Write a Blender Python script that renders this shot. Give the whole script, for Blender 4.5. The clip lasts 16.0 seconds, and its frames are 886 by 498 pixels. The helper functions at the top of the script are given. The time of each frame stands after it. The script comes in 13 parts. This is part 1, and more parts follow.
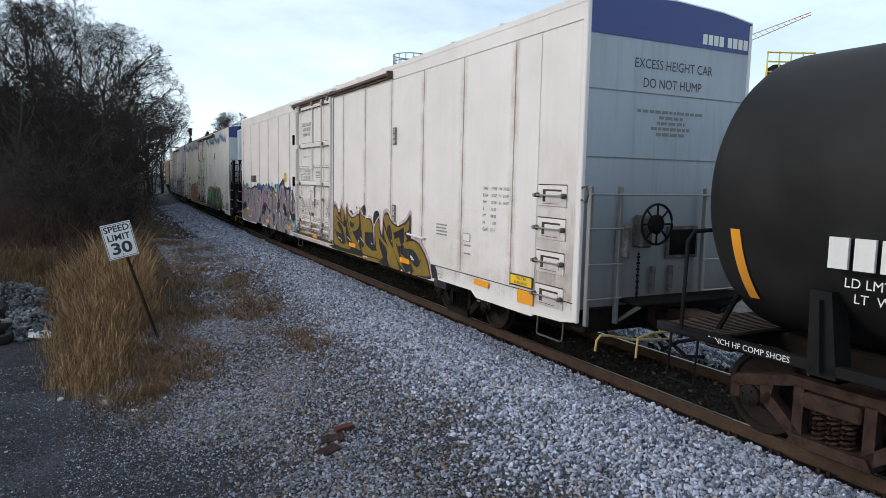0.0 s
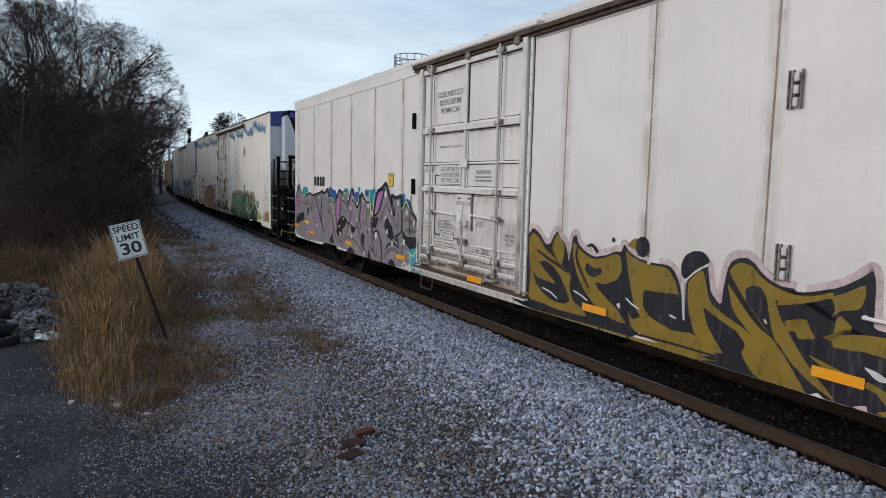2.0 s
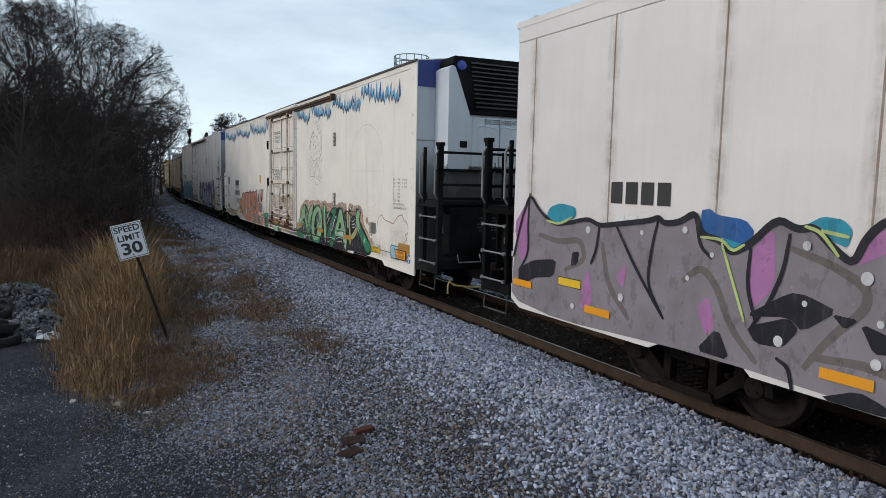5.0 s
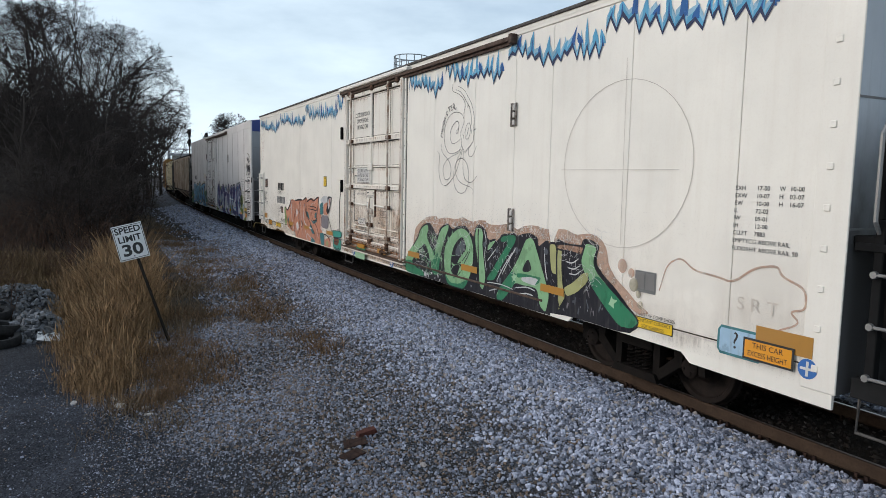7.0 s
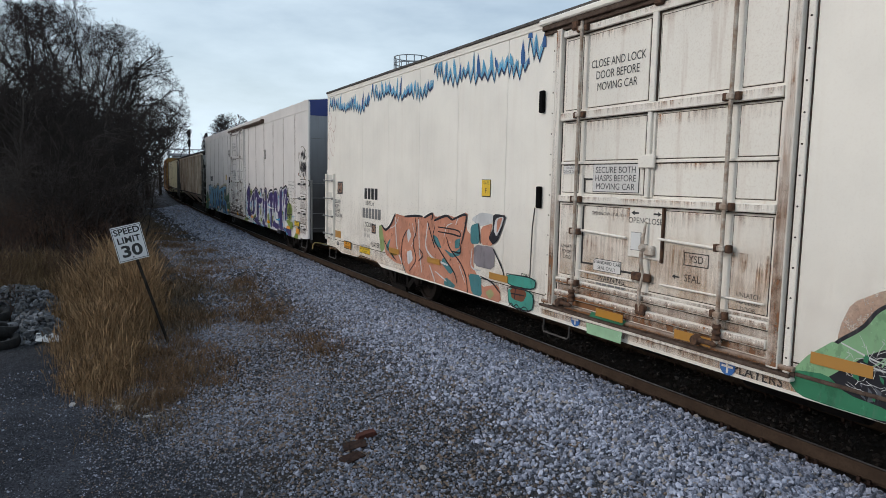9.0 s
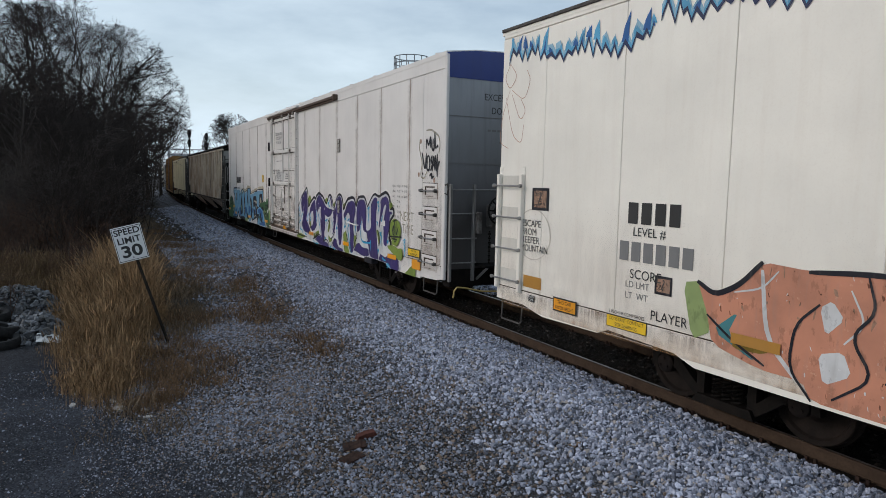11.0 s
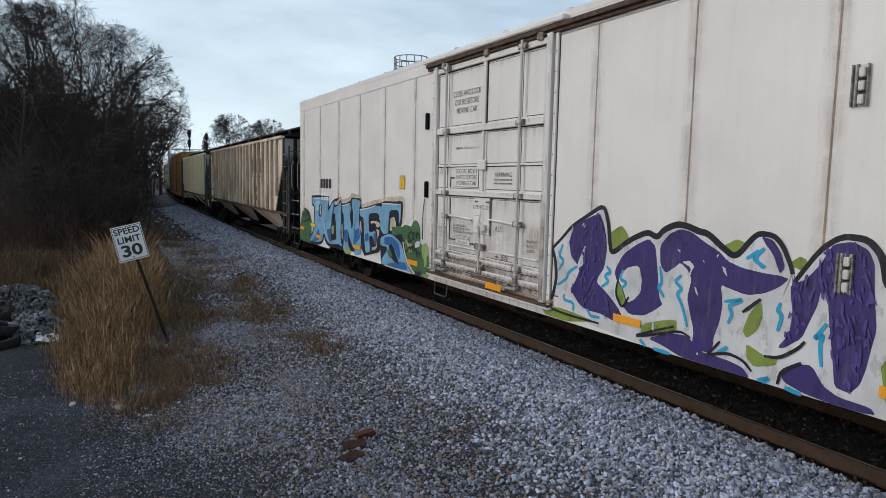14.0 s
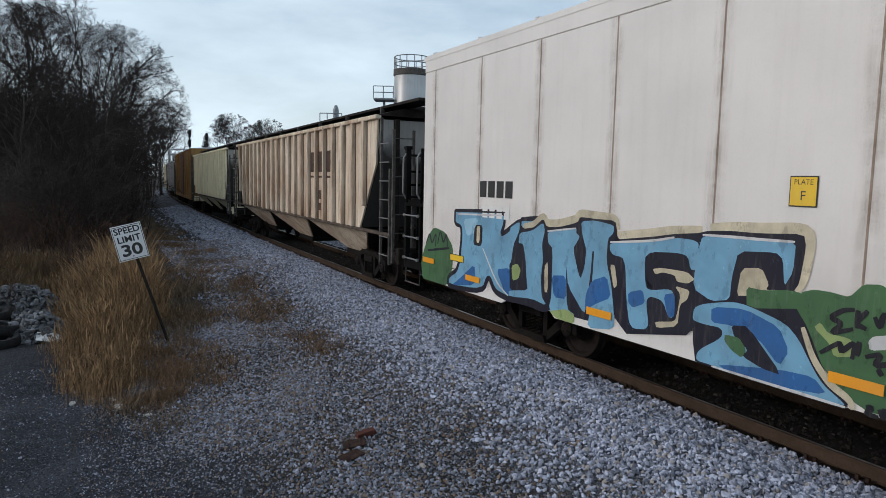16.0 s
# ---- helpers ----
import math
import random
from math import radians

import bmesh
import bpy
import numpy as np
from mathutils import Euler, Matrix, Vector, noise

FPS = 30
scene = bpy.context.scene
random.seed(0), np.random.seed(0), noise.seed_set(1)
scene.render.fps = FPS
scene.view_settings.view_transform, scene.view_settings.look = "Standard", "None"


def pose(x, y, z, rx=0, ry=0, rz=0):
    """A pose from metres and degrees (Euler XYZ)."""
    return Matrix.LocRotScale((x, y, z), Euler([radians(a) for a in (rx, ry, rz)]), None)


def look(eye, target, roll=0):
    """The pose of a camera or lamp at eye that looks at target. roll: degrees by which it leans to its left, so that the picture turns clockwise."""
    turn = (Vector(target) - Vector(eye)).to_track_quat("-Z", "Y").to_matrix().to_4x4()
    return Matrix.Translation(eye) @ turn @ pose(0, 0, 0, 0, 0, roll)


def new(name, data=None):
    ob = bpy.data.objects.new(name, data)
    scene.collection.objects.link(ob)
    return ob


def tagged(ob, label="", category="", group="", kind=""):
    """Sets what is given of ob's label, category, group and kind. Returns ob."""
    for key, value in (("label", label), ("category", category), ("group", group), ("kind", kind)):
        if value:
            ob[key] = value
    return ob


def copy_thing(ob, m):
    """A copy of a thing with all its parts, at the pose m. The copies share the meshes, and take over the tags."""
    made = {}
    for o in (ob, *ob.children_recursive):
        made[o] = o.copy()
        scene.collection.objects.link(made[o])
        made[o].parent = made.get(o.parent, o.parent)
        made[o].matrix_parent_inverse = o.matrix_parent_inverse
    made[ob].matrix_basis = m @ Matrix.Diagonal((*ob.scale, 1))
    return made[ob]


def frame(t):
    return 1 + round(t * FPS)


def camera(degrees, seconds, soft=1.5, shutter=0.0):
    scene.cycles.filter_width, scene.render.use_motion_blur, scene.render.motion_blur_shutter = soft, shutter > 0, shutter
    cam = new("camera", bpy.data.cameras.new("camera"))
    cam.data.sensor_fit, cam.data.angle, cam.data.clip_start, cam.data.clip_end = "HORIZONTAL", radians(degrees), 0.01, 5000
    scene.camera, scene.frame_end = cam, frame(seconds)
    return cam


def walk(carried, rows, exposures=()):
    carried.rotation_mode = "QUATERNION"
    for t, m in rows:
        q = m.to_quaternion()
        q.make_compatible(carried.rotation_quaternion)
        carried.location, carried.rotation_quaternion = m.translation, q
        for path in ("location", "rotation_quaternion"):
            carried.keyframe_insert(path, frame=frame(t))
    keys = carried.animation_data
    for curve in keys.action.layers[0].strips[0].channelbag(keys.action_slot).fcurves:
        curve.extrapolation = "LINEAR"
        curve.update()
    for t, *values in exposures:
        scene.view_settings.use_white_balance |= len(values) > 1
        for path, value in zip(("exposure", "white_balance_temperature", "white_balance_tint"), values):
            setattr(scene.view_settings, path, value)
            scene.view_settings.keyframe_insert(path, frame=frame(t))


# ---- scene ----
DEGREES = 67.47
PATH = [
    (0.0, pose(0.320, -0.173, 2.676, 83.986, -1.148, 0.361)),
    (0.5, pose(0.066, -0.010, 2.662, 84.045, -1.221, 0.176)),
    (1.0, pose(0.007, 0.032, 2.657, 84.057, -1.252, 0.149)),
    (1.5, pose(-0.002, 0.013, 2.647, 84.072, -1.261, 0.131)),
    (2.0, pose(0.000, -0.008, 2.645, 84.079, -1.265, 0.134)),
    (2.5, pose(0.008, -0.006, 2.637, 84.057, -1.195, 0.161)),
    (3.0, pose(0.003, -0.036, 2.638, 84.107, -1.248, 0.136)),
    (3.5, pose(0.007, -0.050, 2.635, 84.112, -1.246, 0.133)),
    (4.0, pose(0.033, -0.066, 2.635, 84.113, -1.214, 0.145)),
    (6.5, pose(-0.008, -0.083, 2.653, 84.110, -1.146, 0.124)),
    (7.0, pose(-0.011, -0.055, 2.654, 84.124, -1.145, 0.115)),
    (7.5, pose(-0.015, -0.032, 2.658, 84.141, -1.187, 0.094)),
    (8.0, pose(-0.000, -0.030, 2.663, 84.142, -1.161, 0.119)),
    (8.5, pose(0.003, -0.026, 2.670, 84.138, -1.165, 0.112)),
    (9.0, pose(-0.018, -0.020, 2.665, 84.173, -1.203, 0.092)),
    (11.5, pose(-0.006, -0.031, 2.676, 84.137, -1.127, 0.128)),
    (12.0, pose(-0.011, -0.041, 2.677, 84.158, -1.190, 0.121)),
    (12.5, pose(-0.000, -0.033, 2.684, 84.158, -1.209, 0.129)),
    (13.0, pose(0.003, -0.039, 2.677, 84.183, -1.228, 0.130)),
    (13.5, pose(-0.005, -0.038, 2.673, 84.162, -1.204, 0.122)),
    (14.0, pose(-0.003, -0.046, 2.665, 84.184, -1.229, 0.114)),
    (14.5, pose(0.019, -0.031, 2.663, 84.152, -1.146, 0.160)),
    (15.0, pose(0.021, -0.031, 2.659, 84.170, -1.191, 0.158)),
    (15.5, pose(0.009, -0.025, 2.656, 84.166, -1.180, 0.147)),
    (16.0, pose(-0.004, -0.031, 2.649, 84.177, -1.188, 0.137)),
]
EXPOSURES = [(t, e, 6080, 14) for t, e in ((0.0, 0.48), (0.4, 0.36), (1.0, 0.17), (1.5, 0.12), (2.0, 0.15), (3.5, 0.11), (5.5, 0.2), (6.5, 0.27), (7.0, 0.27), (8.0, 0.16), (9.0, 0.07), (11.5, 0.0), (12.2, 0.14), (13.0, 0.15), (13.7, 0.11), (14.5, 0.14), (16.0, 0.1))]
cam = camera(DEGREES, 16.0, 0.3)
walk(cam, PATH, EXPOSURES)

# ---- light: thin overcast winter sky, low soft sun over the woods on the near side ----
SUN_EL, SUN_AZ = radians(24), radians(-100)   # azimuth from +Y, clockwise positive


def make_world():
    w = bpy.data.worlds.new("winter_sky")
    scene.world = w
    w.use_nodes = True
    nt = w.node_tree
    n, l = nt.nodes, nt.links
    n.clear()
    out = n.new("ShaderNodeOutputWorld")
    bg = n.new("ShaderNodeBackground")
    bg.inputs["Strength"].default_value = 0.12
    sky = n.new("ShaderNodeTexSky")
    sky.sky_type = "NISHITA"
    sky.sun_disc = False
    sky.sun_elevation, sky.sun_rotation = SUN_EL, SUN_AZ
    sky.air_density, sky.dust_density, sky.ozone_density = 1.2, 2.0, 1.5
    tc = n.new("ShaderNodeTexCoord")
    sep = n.new("ShaderNodeSeparateXYZ")
    l.new(tc.outputs["Generated"], sep.inputs[0])
    mp = n.new("ShaderNodeMapping")
    mp.inputs["Scale"].default_value = (2.2, 2.2, 7.0)
    l.new(tc.outputs["Generated"], mp.inputs[0])
    no = n.new("ShaderNodeTexNoise")
    no.inputs["Scale"].default_value, no.inputs["Detail"].default_value, no.inputs["Roughness"].default_value = 1.3, 6.0, 0.55
    l.new(mp.outputs[0], no.inputs["Vector"])
    cr = n.new("ShaderNodeValToRGB")
    cr.color_ramp.elements[0].position, cr.color_ramp.elements[0].color = 0.32, (0.36, 0.36, 0.36, 1)
    cr.color_ramp.elements[1].position, cr.color_ramp.elements[1].color = 0.72, (1, 1, 1, 1)
    l.new(no.outputs[0], cr.inputs[0])
    # haze: more cloud toward the horizon
    hz = n.new("ShaderNodeMapRange")
    hz.inputs["From Min"].default_value, hz.inputs["From Max"].default_value = 0.0, 0.45
    hz.inputs["To Min"].default_value, hz.inputs["To Max"].default_value = 0.75, 0.05
    l.new(sep.outputs["Z"], hz.inputs["Value"])
    mx = n.new("ShaderNodeMath")
    mx.operation = "MAXIMUM"
    l.new(cr.outputs[0], mx.inputs[0])
    l.new(hz.outputs[0], mx.inputs[1])
    mix = n.new("ShaderNodeMix")
    mix.data_type = "RGBA"
    l.new(mx.outputs[0], mix.inputs["Factor"])
    l.new(sky.outputs[0], mix.inputs["A"])
    mix.inputs["B"].default_value = (6.35, 7.40, 7.60, 1)
    l.new(mix.outputs["Result"], bg.inputs["Color"])
    l.new(bg.outputs[0], out.inputs[0])


make_world()
sun = new("sun", bpy.data.lights.new("sun", "SUN"))
sun.data.energy, sun.data.angle, sun.data.color = 0.85, radians(14), (1.0, 0.90, 0.79)
sun_dir = Vector((math.sin(SUN_AZ) * math.cos(SUN_EL), math.cos(SUN_AZ) * math.cos(SUN_EL), math.sin(SUN_EL)))
sun.matrix_world = look(sun_dir * 100, (0, 0, 0))

# ---- the line: a right-hand curve of about 1.4 km, in metres along and across it ----
X0, Y0, HEAD, CURV, HALF = 2.1135, 8.4703, -0.48625, 0.00071076, 1.525
ROLL = (-0.0001212, 0.0037557, -0.0244237, 4.3872358, 0.0467300)   # metres rolled: powers of the time, highest first


def heading(s):
    return HEAD + CURV * s


def on_line(s, u, z=0.0):
    """The place s metres along the track and u metres to its left."""
    h = heading(s)
    x = X0 + (math.cos(HEAD) - math.cos(h)) / CURV
    y = Y0 + (math.sin(h) - math.sin(HEAD)) / CURV
    k = HALF - u
    return Vector((x + k * math.cos(h), y - k * math.sin(h), z))


def gone(t):
    """How far the train has rolled at t seconds."""
    return float(np.polyval(ROLL, t))


def car_pose(start, length, bogie, t):
    """A wagon's pose: its near end at rail level, x away along the train, y to the left."""
    a = on_line(start + bogie - gone(t), 0)
    b = on_line(start + length - bogie - gone(t), 0)
    d = (b - a).normalized()
    o = a - d * bogie
    return pose(o.x, o.y, 0, 0, 0, math.degrees(math.atan2(d.y, d.x)))

# ---- mesh tools ----
class Geo:
    """Vertices and faces of one part."""

    def __init__(self):
        self.v, self.f = [], []

    def add(self, vs, fs):
        k = len(self.v)
        self.v += [tuple(p) for p in vs]
        self.f += [tuple(i + k for i in q) for q in fs]
        return self

    def box(self, x0, x1, y0, y1, z0, z1, c=0.0):
        if x0 > x1: x0, x1 = x1, x0
        if y0 > y1: y0, y1 = y1, y0
        if z0 > z1: z0, z1 = z1, z0
        if c <= 0:
            vs = [(x, y, z) for x in (x0, x1) for y in (y0, y1) for z in (z0, z1)]
            return self.add(vs, [(0, 1, 3, 2), (4, 6, 7, 5), (0, 4, 5, 1), (2, 3, 7, 6), (0, 2, 6, 4), (1, 5, 7, 3)])
        c = min(c, (x1 - x0) / 2.01, (y1 - y0) / 2.01, (z1 - z0) / 2.01)
        vs = []
        for sx in (0, 1):
            for sy in (0, 1):
                for sz in (0, 1):
                    x, y, z = (x0, x1)[sx], (y0, y1)[sy], (z0, z1)[sz]
                    dx, dy, dz = (c, -c)[sx], (c, -c)[sy], (c, -c)[sz]
                    vs += [(x, y + dy, z + dz), (x + dx, y, z + dz), (x + dx, y + dy, z)]
        i = lambda a, b, d, k: (a * 4 + b * 2 + d) * 3 + k
        fs = []
        for s in (0, 1):
            q = [i(s, 0, 0, 0), i(s, 0, 1, 0), i(s, 1, 1, 0), i(s, 1, 0, 0)]
            fs.append(q if s == 0 else q[::-1])
            q = [i(0, s, 0, 1), i(1, s, 0, 1), i(1, s, 1, 1), i(0, s, 1, 1)]
            fs.append(q if s == 0 else q[::-1])
            q = [i(0, 0, s, 2), i(0, 1, s, 2), i(1, 1, s, 2), i(1, 0, s, 2)]
            fs.append(q if s == 0 else q[::-1])
        for a in (0, 1):
            for b in (0, 1):
                q = [i(a, b, 0, 0), i(a, b, 0, 1), i(a, b, 1, 1), i(a, b, 1, 0)]
                fs.append(q if a != b else q[::-1])
                q = [i(a, 0, b, 0), i(a, 1, b, 0), i(a, 1, b, 2), i(a, 0, b, 2)]
                fs.append(q if a != b else q[::-1])
                q = [i(0, a, b, 1), i(1, a, b, 1), i(1, a, b, 2), i(0, a, b, 2)]
                fs.append(q if a == b else q[::-1])
                for d in (0, 1):
                    q = [i(a, b, d, 0), i(a, b, d, 1), i(a, b, d, 2)]
                    fs.append(q if (a + b + d) % 2 else q[::-1])
        return self.add(vs, fs)

    def tube(self, pts, r, n=6, cap=True):
        """A round bar along a line of points; r is one radius or one for each point."""
        pts = [Vector(p) for p in pts]
        rs = r if isinstance(r, (list, tuple)) else [r] * len(pts)
        k = len(self.v)
        ref = Vector((0, 0, 1))
        d0 = (pts[-1] - pts[0]).normalized()
        if abs(d0.z) > 0.9: ref = Vector((1, 0, 0))
        for j, p in enumerate(pts):
            d = (pts[min(j + 1, len(pts) - 1)] - pts[max(j - 1, 0)]).normalized()
            a = d.cross(ref)
            if a.length < 1e-4: a = d.cross(Vector((0, 1, 0)))
            a.normalize()
            b = d.cross(a)
            for i in range(n):
                w = 2 * math.pi * i / n
                self.v.append(tuple(p + (a * math.cos(w) + b * math.sin(w)) * rs[j]))
        for j in range(len(pts) - 1):
            for i in range(n):
                q = k + j * n
                self.f.append((q + i, q + n + i, q + n + (i + 1) % n, q + (i + 1) % n))
        if cap:
            self.f.append(tuple(k + i for i in range(n)))
            self.f.append(tuple(k + (len(pts) - 1) * n + n - 1 - i for i in range(n)))
        return self

    def lathe(self, axis, centre, prof, n=24):
        """Turned shape: prof is (radius, distance along the axis)."""
        k = len(self.v)
        c = Vector(centre)
        e = {"x": (Vector((0, 1, 0)), Vector((0, 0, 1)), Vector((1, 0, 0))), "y": (Vector((0, 0, 1)), Vector((1, 0, 0)), Vector((0, 1, 0))),
             "z": (Vector((1, 0, 0)), Vector((0, 1, 0)), Vector((0, 0, 1)))}[axis]
        for r, h in prof:
            for i in range(n):
                w = 2 * math.pi * i / n
                self.v.append(tuple(c + e[0] * (r * math.cos(w)) + e[1] * (r * math.sin(w)) + e[2] * h))
        for j in range(len(prof) - 1):
            for i in range(n):
                q = k + j * n
                self.f.append((q + i, q + (i + 1) % n, q + n + (i + 1) % n, q + n + i))
        self.f.append(tuple(k + n - 1 - i for i in range(n)))
        self.f.append(tuple(k + (len(prof) - 1) * n + i for i in range(n)))
        return self

    def sheet(self, x0, x1, y, z0, z1):
        """A single face on a wall, for a stain."""
        k = len(self.v)
        self.v += [(x0, y, z0), (x1, y, z0), (x1, y, z1), (x0, y, z1)]
        self.f.append((k, k + 1, k + 2, k + 3))
        return self

    def slab(self, poly, y0, y1):
        """A plate of outline poly in x and z, from y0 to y1."""
        k, n = len(self.v), len(poly)
        self.v += [(x, y0, z) for x, z in poly] + [(x, y1, z) for x, z in poly]
        self.f.append(tuple(k + i for i in range(n)))
        self.f.append(tuple(k + 2 * n - 1 - i for i in range(n)))
        for i in range(n):
            j = (i + 1) % n
            self.f.append((k + i, k + n + i, k + n + j, k + j))
        return self

    def plate_x(self, poly, x0, x1):
        """A plate of outline poly in y and z, from x0 to x1."""
        k, n = len(self.v), len(poly)
        self.v += [(x0, y, z) for y, z in poly] + [(x1, y, z) for y, z in poly]
        self.f.append(tuple(k + i for i in range(n)))
        self.f.append(tuple(k + 2 * n - 1 - i for i in range(n)))
        for i in range(n):
            j = (i + 1) % n
            self.f.append((k + i, k + n + i, k + n + j, k + j))
        return self

    def mesh(self, name, smooth=False):
        me = bpy.data.meshes.new(name)
        me.from_pydata(self.v, [], self.f)
        me.validate()
        bm = bmesh.new()
        bm.from_mesh(me)
        bmesh.ops.recalc_face_normals(bm, faces=bm.faces)
        bm.to_mesh(me)
        bm.free()
        if smooth:
            me.polygons.foreach_set("use_smooth", [True] * len(me.polygons))
            me.set_sharp_from_angle(angle=radians(38))
        return me


def part(name, geo, material, parent=None, label="", smooth=False, at=None):
    """One mesh object, of a Geo or of a ready mesh, under a thing or a part."""
    me = geo.mesh(name, smooth) if isinstance(geo, Geo) else geo
    if not me.materials:
        me.materials.append(material)
    ob = new(name, me)
    if parent is not None:
        ob.parent = parent
    if at is not None:
        ob.matrix_basis = at
    if label:
        ob["label"] = label
    return ob


def thing(name, label, category, group="", kind="", at=None):
    ob = new(name)
    ob.empty_display_size = 0.3
    if at is not None:
        ob.matrix_basis = at
    return tagged(ob, label, category, group, kind)


LETTERS = {}


def lettering(text, size, material, parent, place, face="side", align="CENTER", label="", narrow=1.0, name="lettering", bold=0.0):
    """Flat letters; face 'side' reads on the +y side, 'end' on the -x end, 'sign' in the xz plane seen from -y."""
    key = (text, align, bold)
    if key not in LETTERS:
        cu = bpy.data.curves.new("lettering", "FONT")
        cu.body, cu.align_x, cu.align_y, cu.size = text, align, "CENTER", 1.0
        cu.resolution_u, cu.offset = 3, bold
        tmp = bpy.data.objects.new("tmp", cu)
        scene.collection.objects.link(tmp)
        dg = bpy.context.evaluated_depsgraph_get()
        me = bpy.data.meshes.new_from_object(tmp.evaluated_get(dg))
        bpy.data.objects.remove(tmp)
        LETTERS[key] = me
    me = LETTERS[key].copy()
    me.materials.clear()
    me.materials.append(material)
    k = size / 0.72
    right, up = {"side": ((-1, 0, 0), (0, 0, 1)), "end": ((0, -1, 0), (0, 0, 1)), "sign": ((1, 0, 0), (0, 0, 1))}[face]
    r, u = Vector(right), Vector(up)
    nrm = r.cross(u)
    m = Matrix((r * k * narrow, u * k, nrm)).transposed().to_4x4()
    m.translation = place
    me.transform(m)
    return part(name, me, material, parent, label)


# ---- materials ----
def node_mat(name):
    m = bpy.data.materials.new(name)
    m.use_nodes = True
    nt = m.node_tree
    b = nt.nodes["Principled BSDF"]
    return m, nt, b


def tex(nt, kind, vec, scale, detail=4.0, rough=0.55):
    n = nt.nodes.new("ShaderNodeTexNoise" if kind == "noise" else "ShaderNodeTexVoronoi")
    n.inputs["Scale"].default_value = scale
    if kind == "noise":
        n.inputs["Detail"].default_value, n.inputs["Roughness"].default_value = detail, rough
    nt.links.new(vec, n.inputs["Vector"])
    return n


def ramp(nt, fac, a, b, ca=(0, 0, 0, 1), cb=(1, 1, 1, 1)):
    n = nt.nodes.new("ShaderNodeValToRGB")
    e = n.color_ramp.elements
    e[0].position, e[0].color = a, ca
    e[1].position, e[1].color = b, cb
    nt.links.new(fac, n.inputs[0])
    return n.outputs[0]


def mixc(nt, fac, a, b, mode="MIX"):
    n = nt.nodes.new("ShaderNodeMix")
    n.data_type, n.blend_type = "RGBA", mode
    for sock, val in (("Factor", fac), ("A", a), ("B", b)):
        if isinstance(val, bpy.types.NodeSocket):
            nt.links.new(val, n.inputs[sock])
        elif sock == "Factor":
            n.inputs[sock].default_value = val
        else:
            n.inputs[sock].default_value = (*val[:3], 1)
    return n.outputs["Result"]


def coords(nt, scale=(1, 1, 1)):
    tc = nt.nodes.new("ShaderNodeTexCoord")
    mp = nt.nodes.new("ShaderNodeMapping")
    mp.inputs["Scale"].default_value = scale
    nt.links.new(tc.outputs["Object"], mp.inputs[0])
    return mp.outputs[0]


def bump(nt, b, height, strength, dist):
    n = nt.nodes.new("ShaderNodeBump")
    n.inputs["Strength"].default_value, n.inputs["Distance"].default_value = strength, dist
    nt.links.new(height, n.inputs["Height"])
    nt.links.new(n.outputs[0], b.inputs["Normal"])


def paint(name, col, dirt=(0.12, 0.09, 0.07), amount=0.35, rough=0.45, streak=0.6, scale=1.0, metal=0.0, grain=0.02, edge=0.45):
    """Painted steel: soft fading, vertical streaks of dirt, fine mottling."""
    m, nt, b = node_mat(name)
    v = coords(nt)
    vs = coords(nt, (5.0 * scale, 5.0 * scale, 0.35 * scale))
    big = tex(nt, "noise", v, 0.9 * scale, 5)
    st = tex(nt, "noise", vs, 1.6, 6, 0.6)
    fine = tex(nt, "noise", v, 45 * scale, 3)
    faded = tuple(min(1, c * 0.86 + 0.02) for c in col)
    c = mixc(nt, ramp(nt, big.outputs[0], 0.35, 0.7), col, faded)
    k = ramp(nt, st.outputs[0], edge, 0.85, (0, 0, 0, 1), (amount * streak,) * 3 + (1,))
    c = mixc(nt, k, c, dirt)
    k2 = ramp(nt, fine.outputs[0], 0.5, 0.8, (0, 0, 0, 1), (amount * 0.35,) * 3 + (1,))
    c = mixc(nt, k2, c, dirt)
    nt.links.new(c, b.inputs["Base Color"])
    rr = ramp(nt, big.outputs[0], 0.3, 0.7, (rough - 0.08,) * 3 + (1,), (rough + 0.12,) * 3 + (1,))
    nt.links.new(rr, b.inputs["Roughness"])
    b.inputs["Metallic"].default_value = metal
    bump(nt, b, big.outputs[0], 0.12, grain)
    return m


def rusty(name, a, c, scale=6.0, rough=0.8):
    m, nt, b = node_mat(name)
    v = coords(nt)
    n1, n2 = tex(nt, "noise", v, scale, 6, 0.65), tex(nt, "noise", v, scale * 9, 4)
    k = mixc(nt, ramp(nt, n1.outputs[0], 0.35, 0.68), a, c)
    k = mixc(nt, ramp(nt, n2.outputs[0], 0.45, 0.75, (0, 0, 0, 1), (0.4, 0.4, 0.4, 1)), k, tuple(x * 0.5 for x in a))
    nt.links.new(k, b.inputs["Base Color"])
    b.inputs["Roughness"].default_value = rough
    b.inputs["Specular IOR Level"].default_value = 0.15
    bump(nt, b, n2.outputs[0], 0.35, 0.004)
    return m


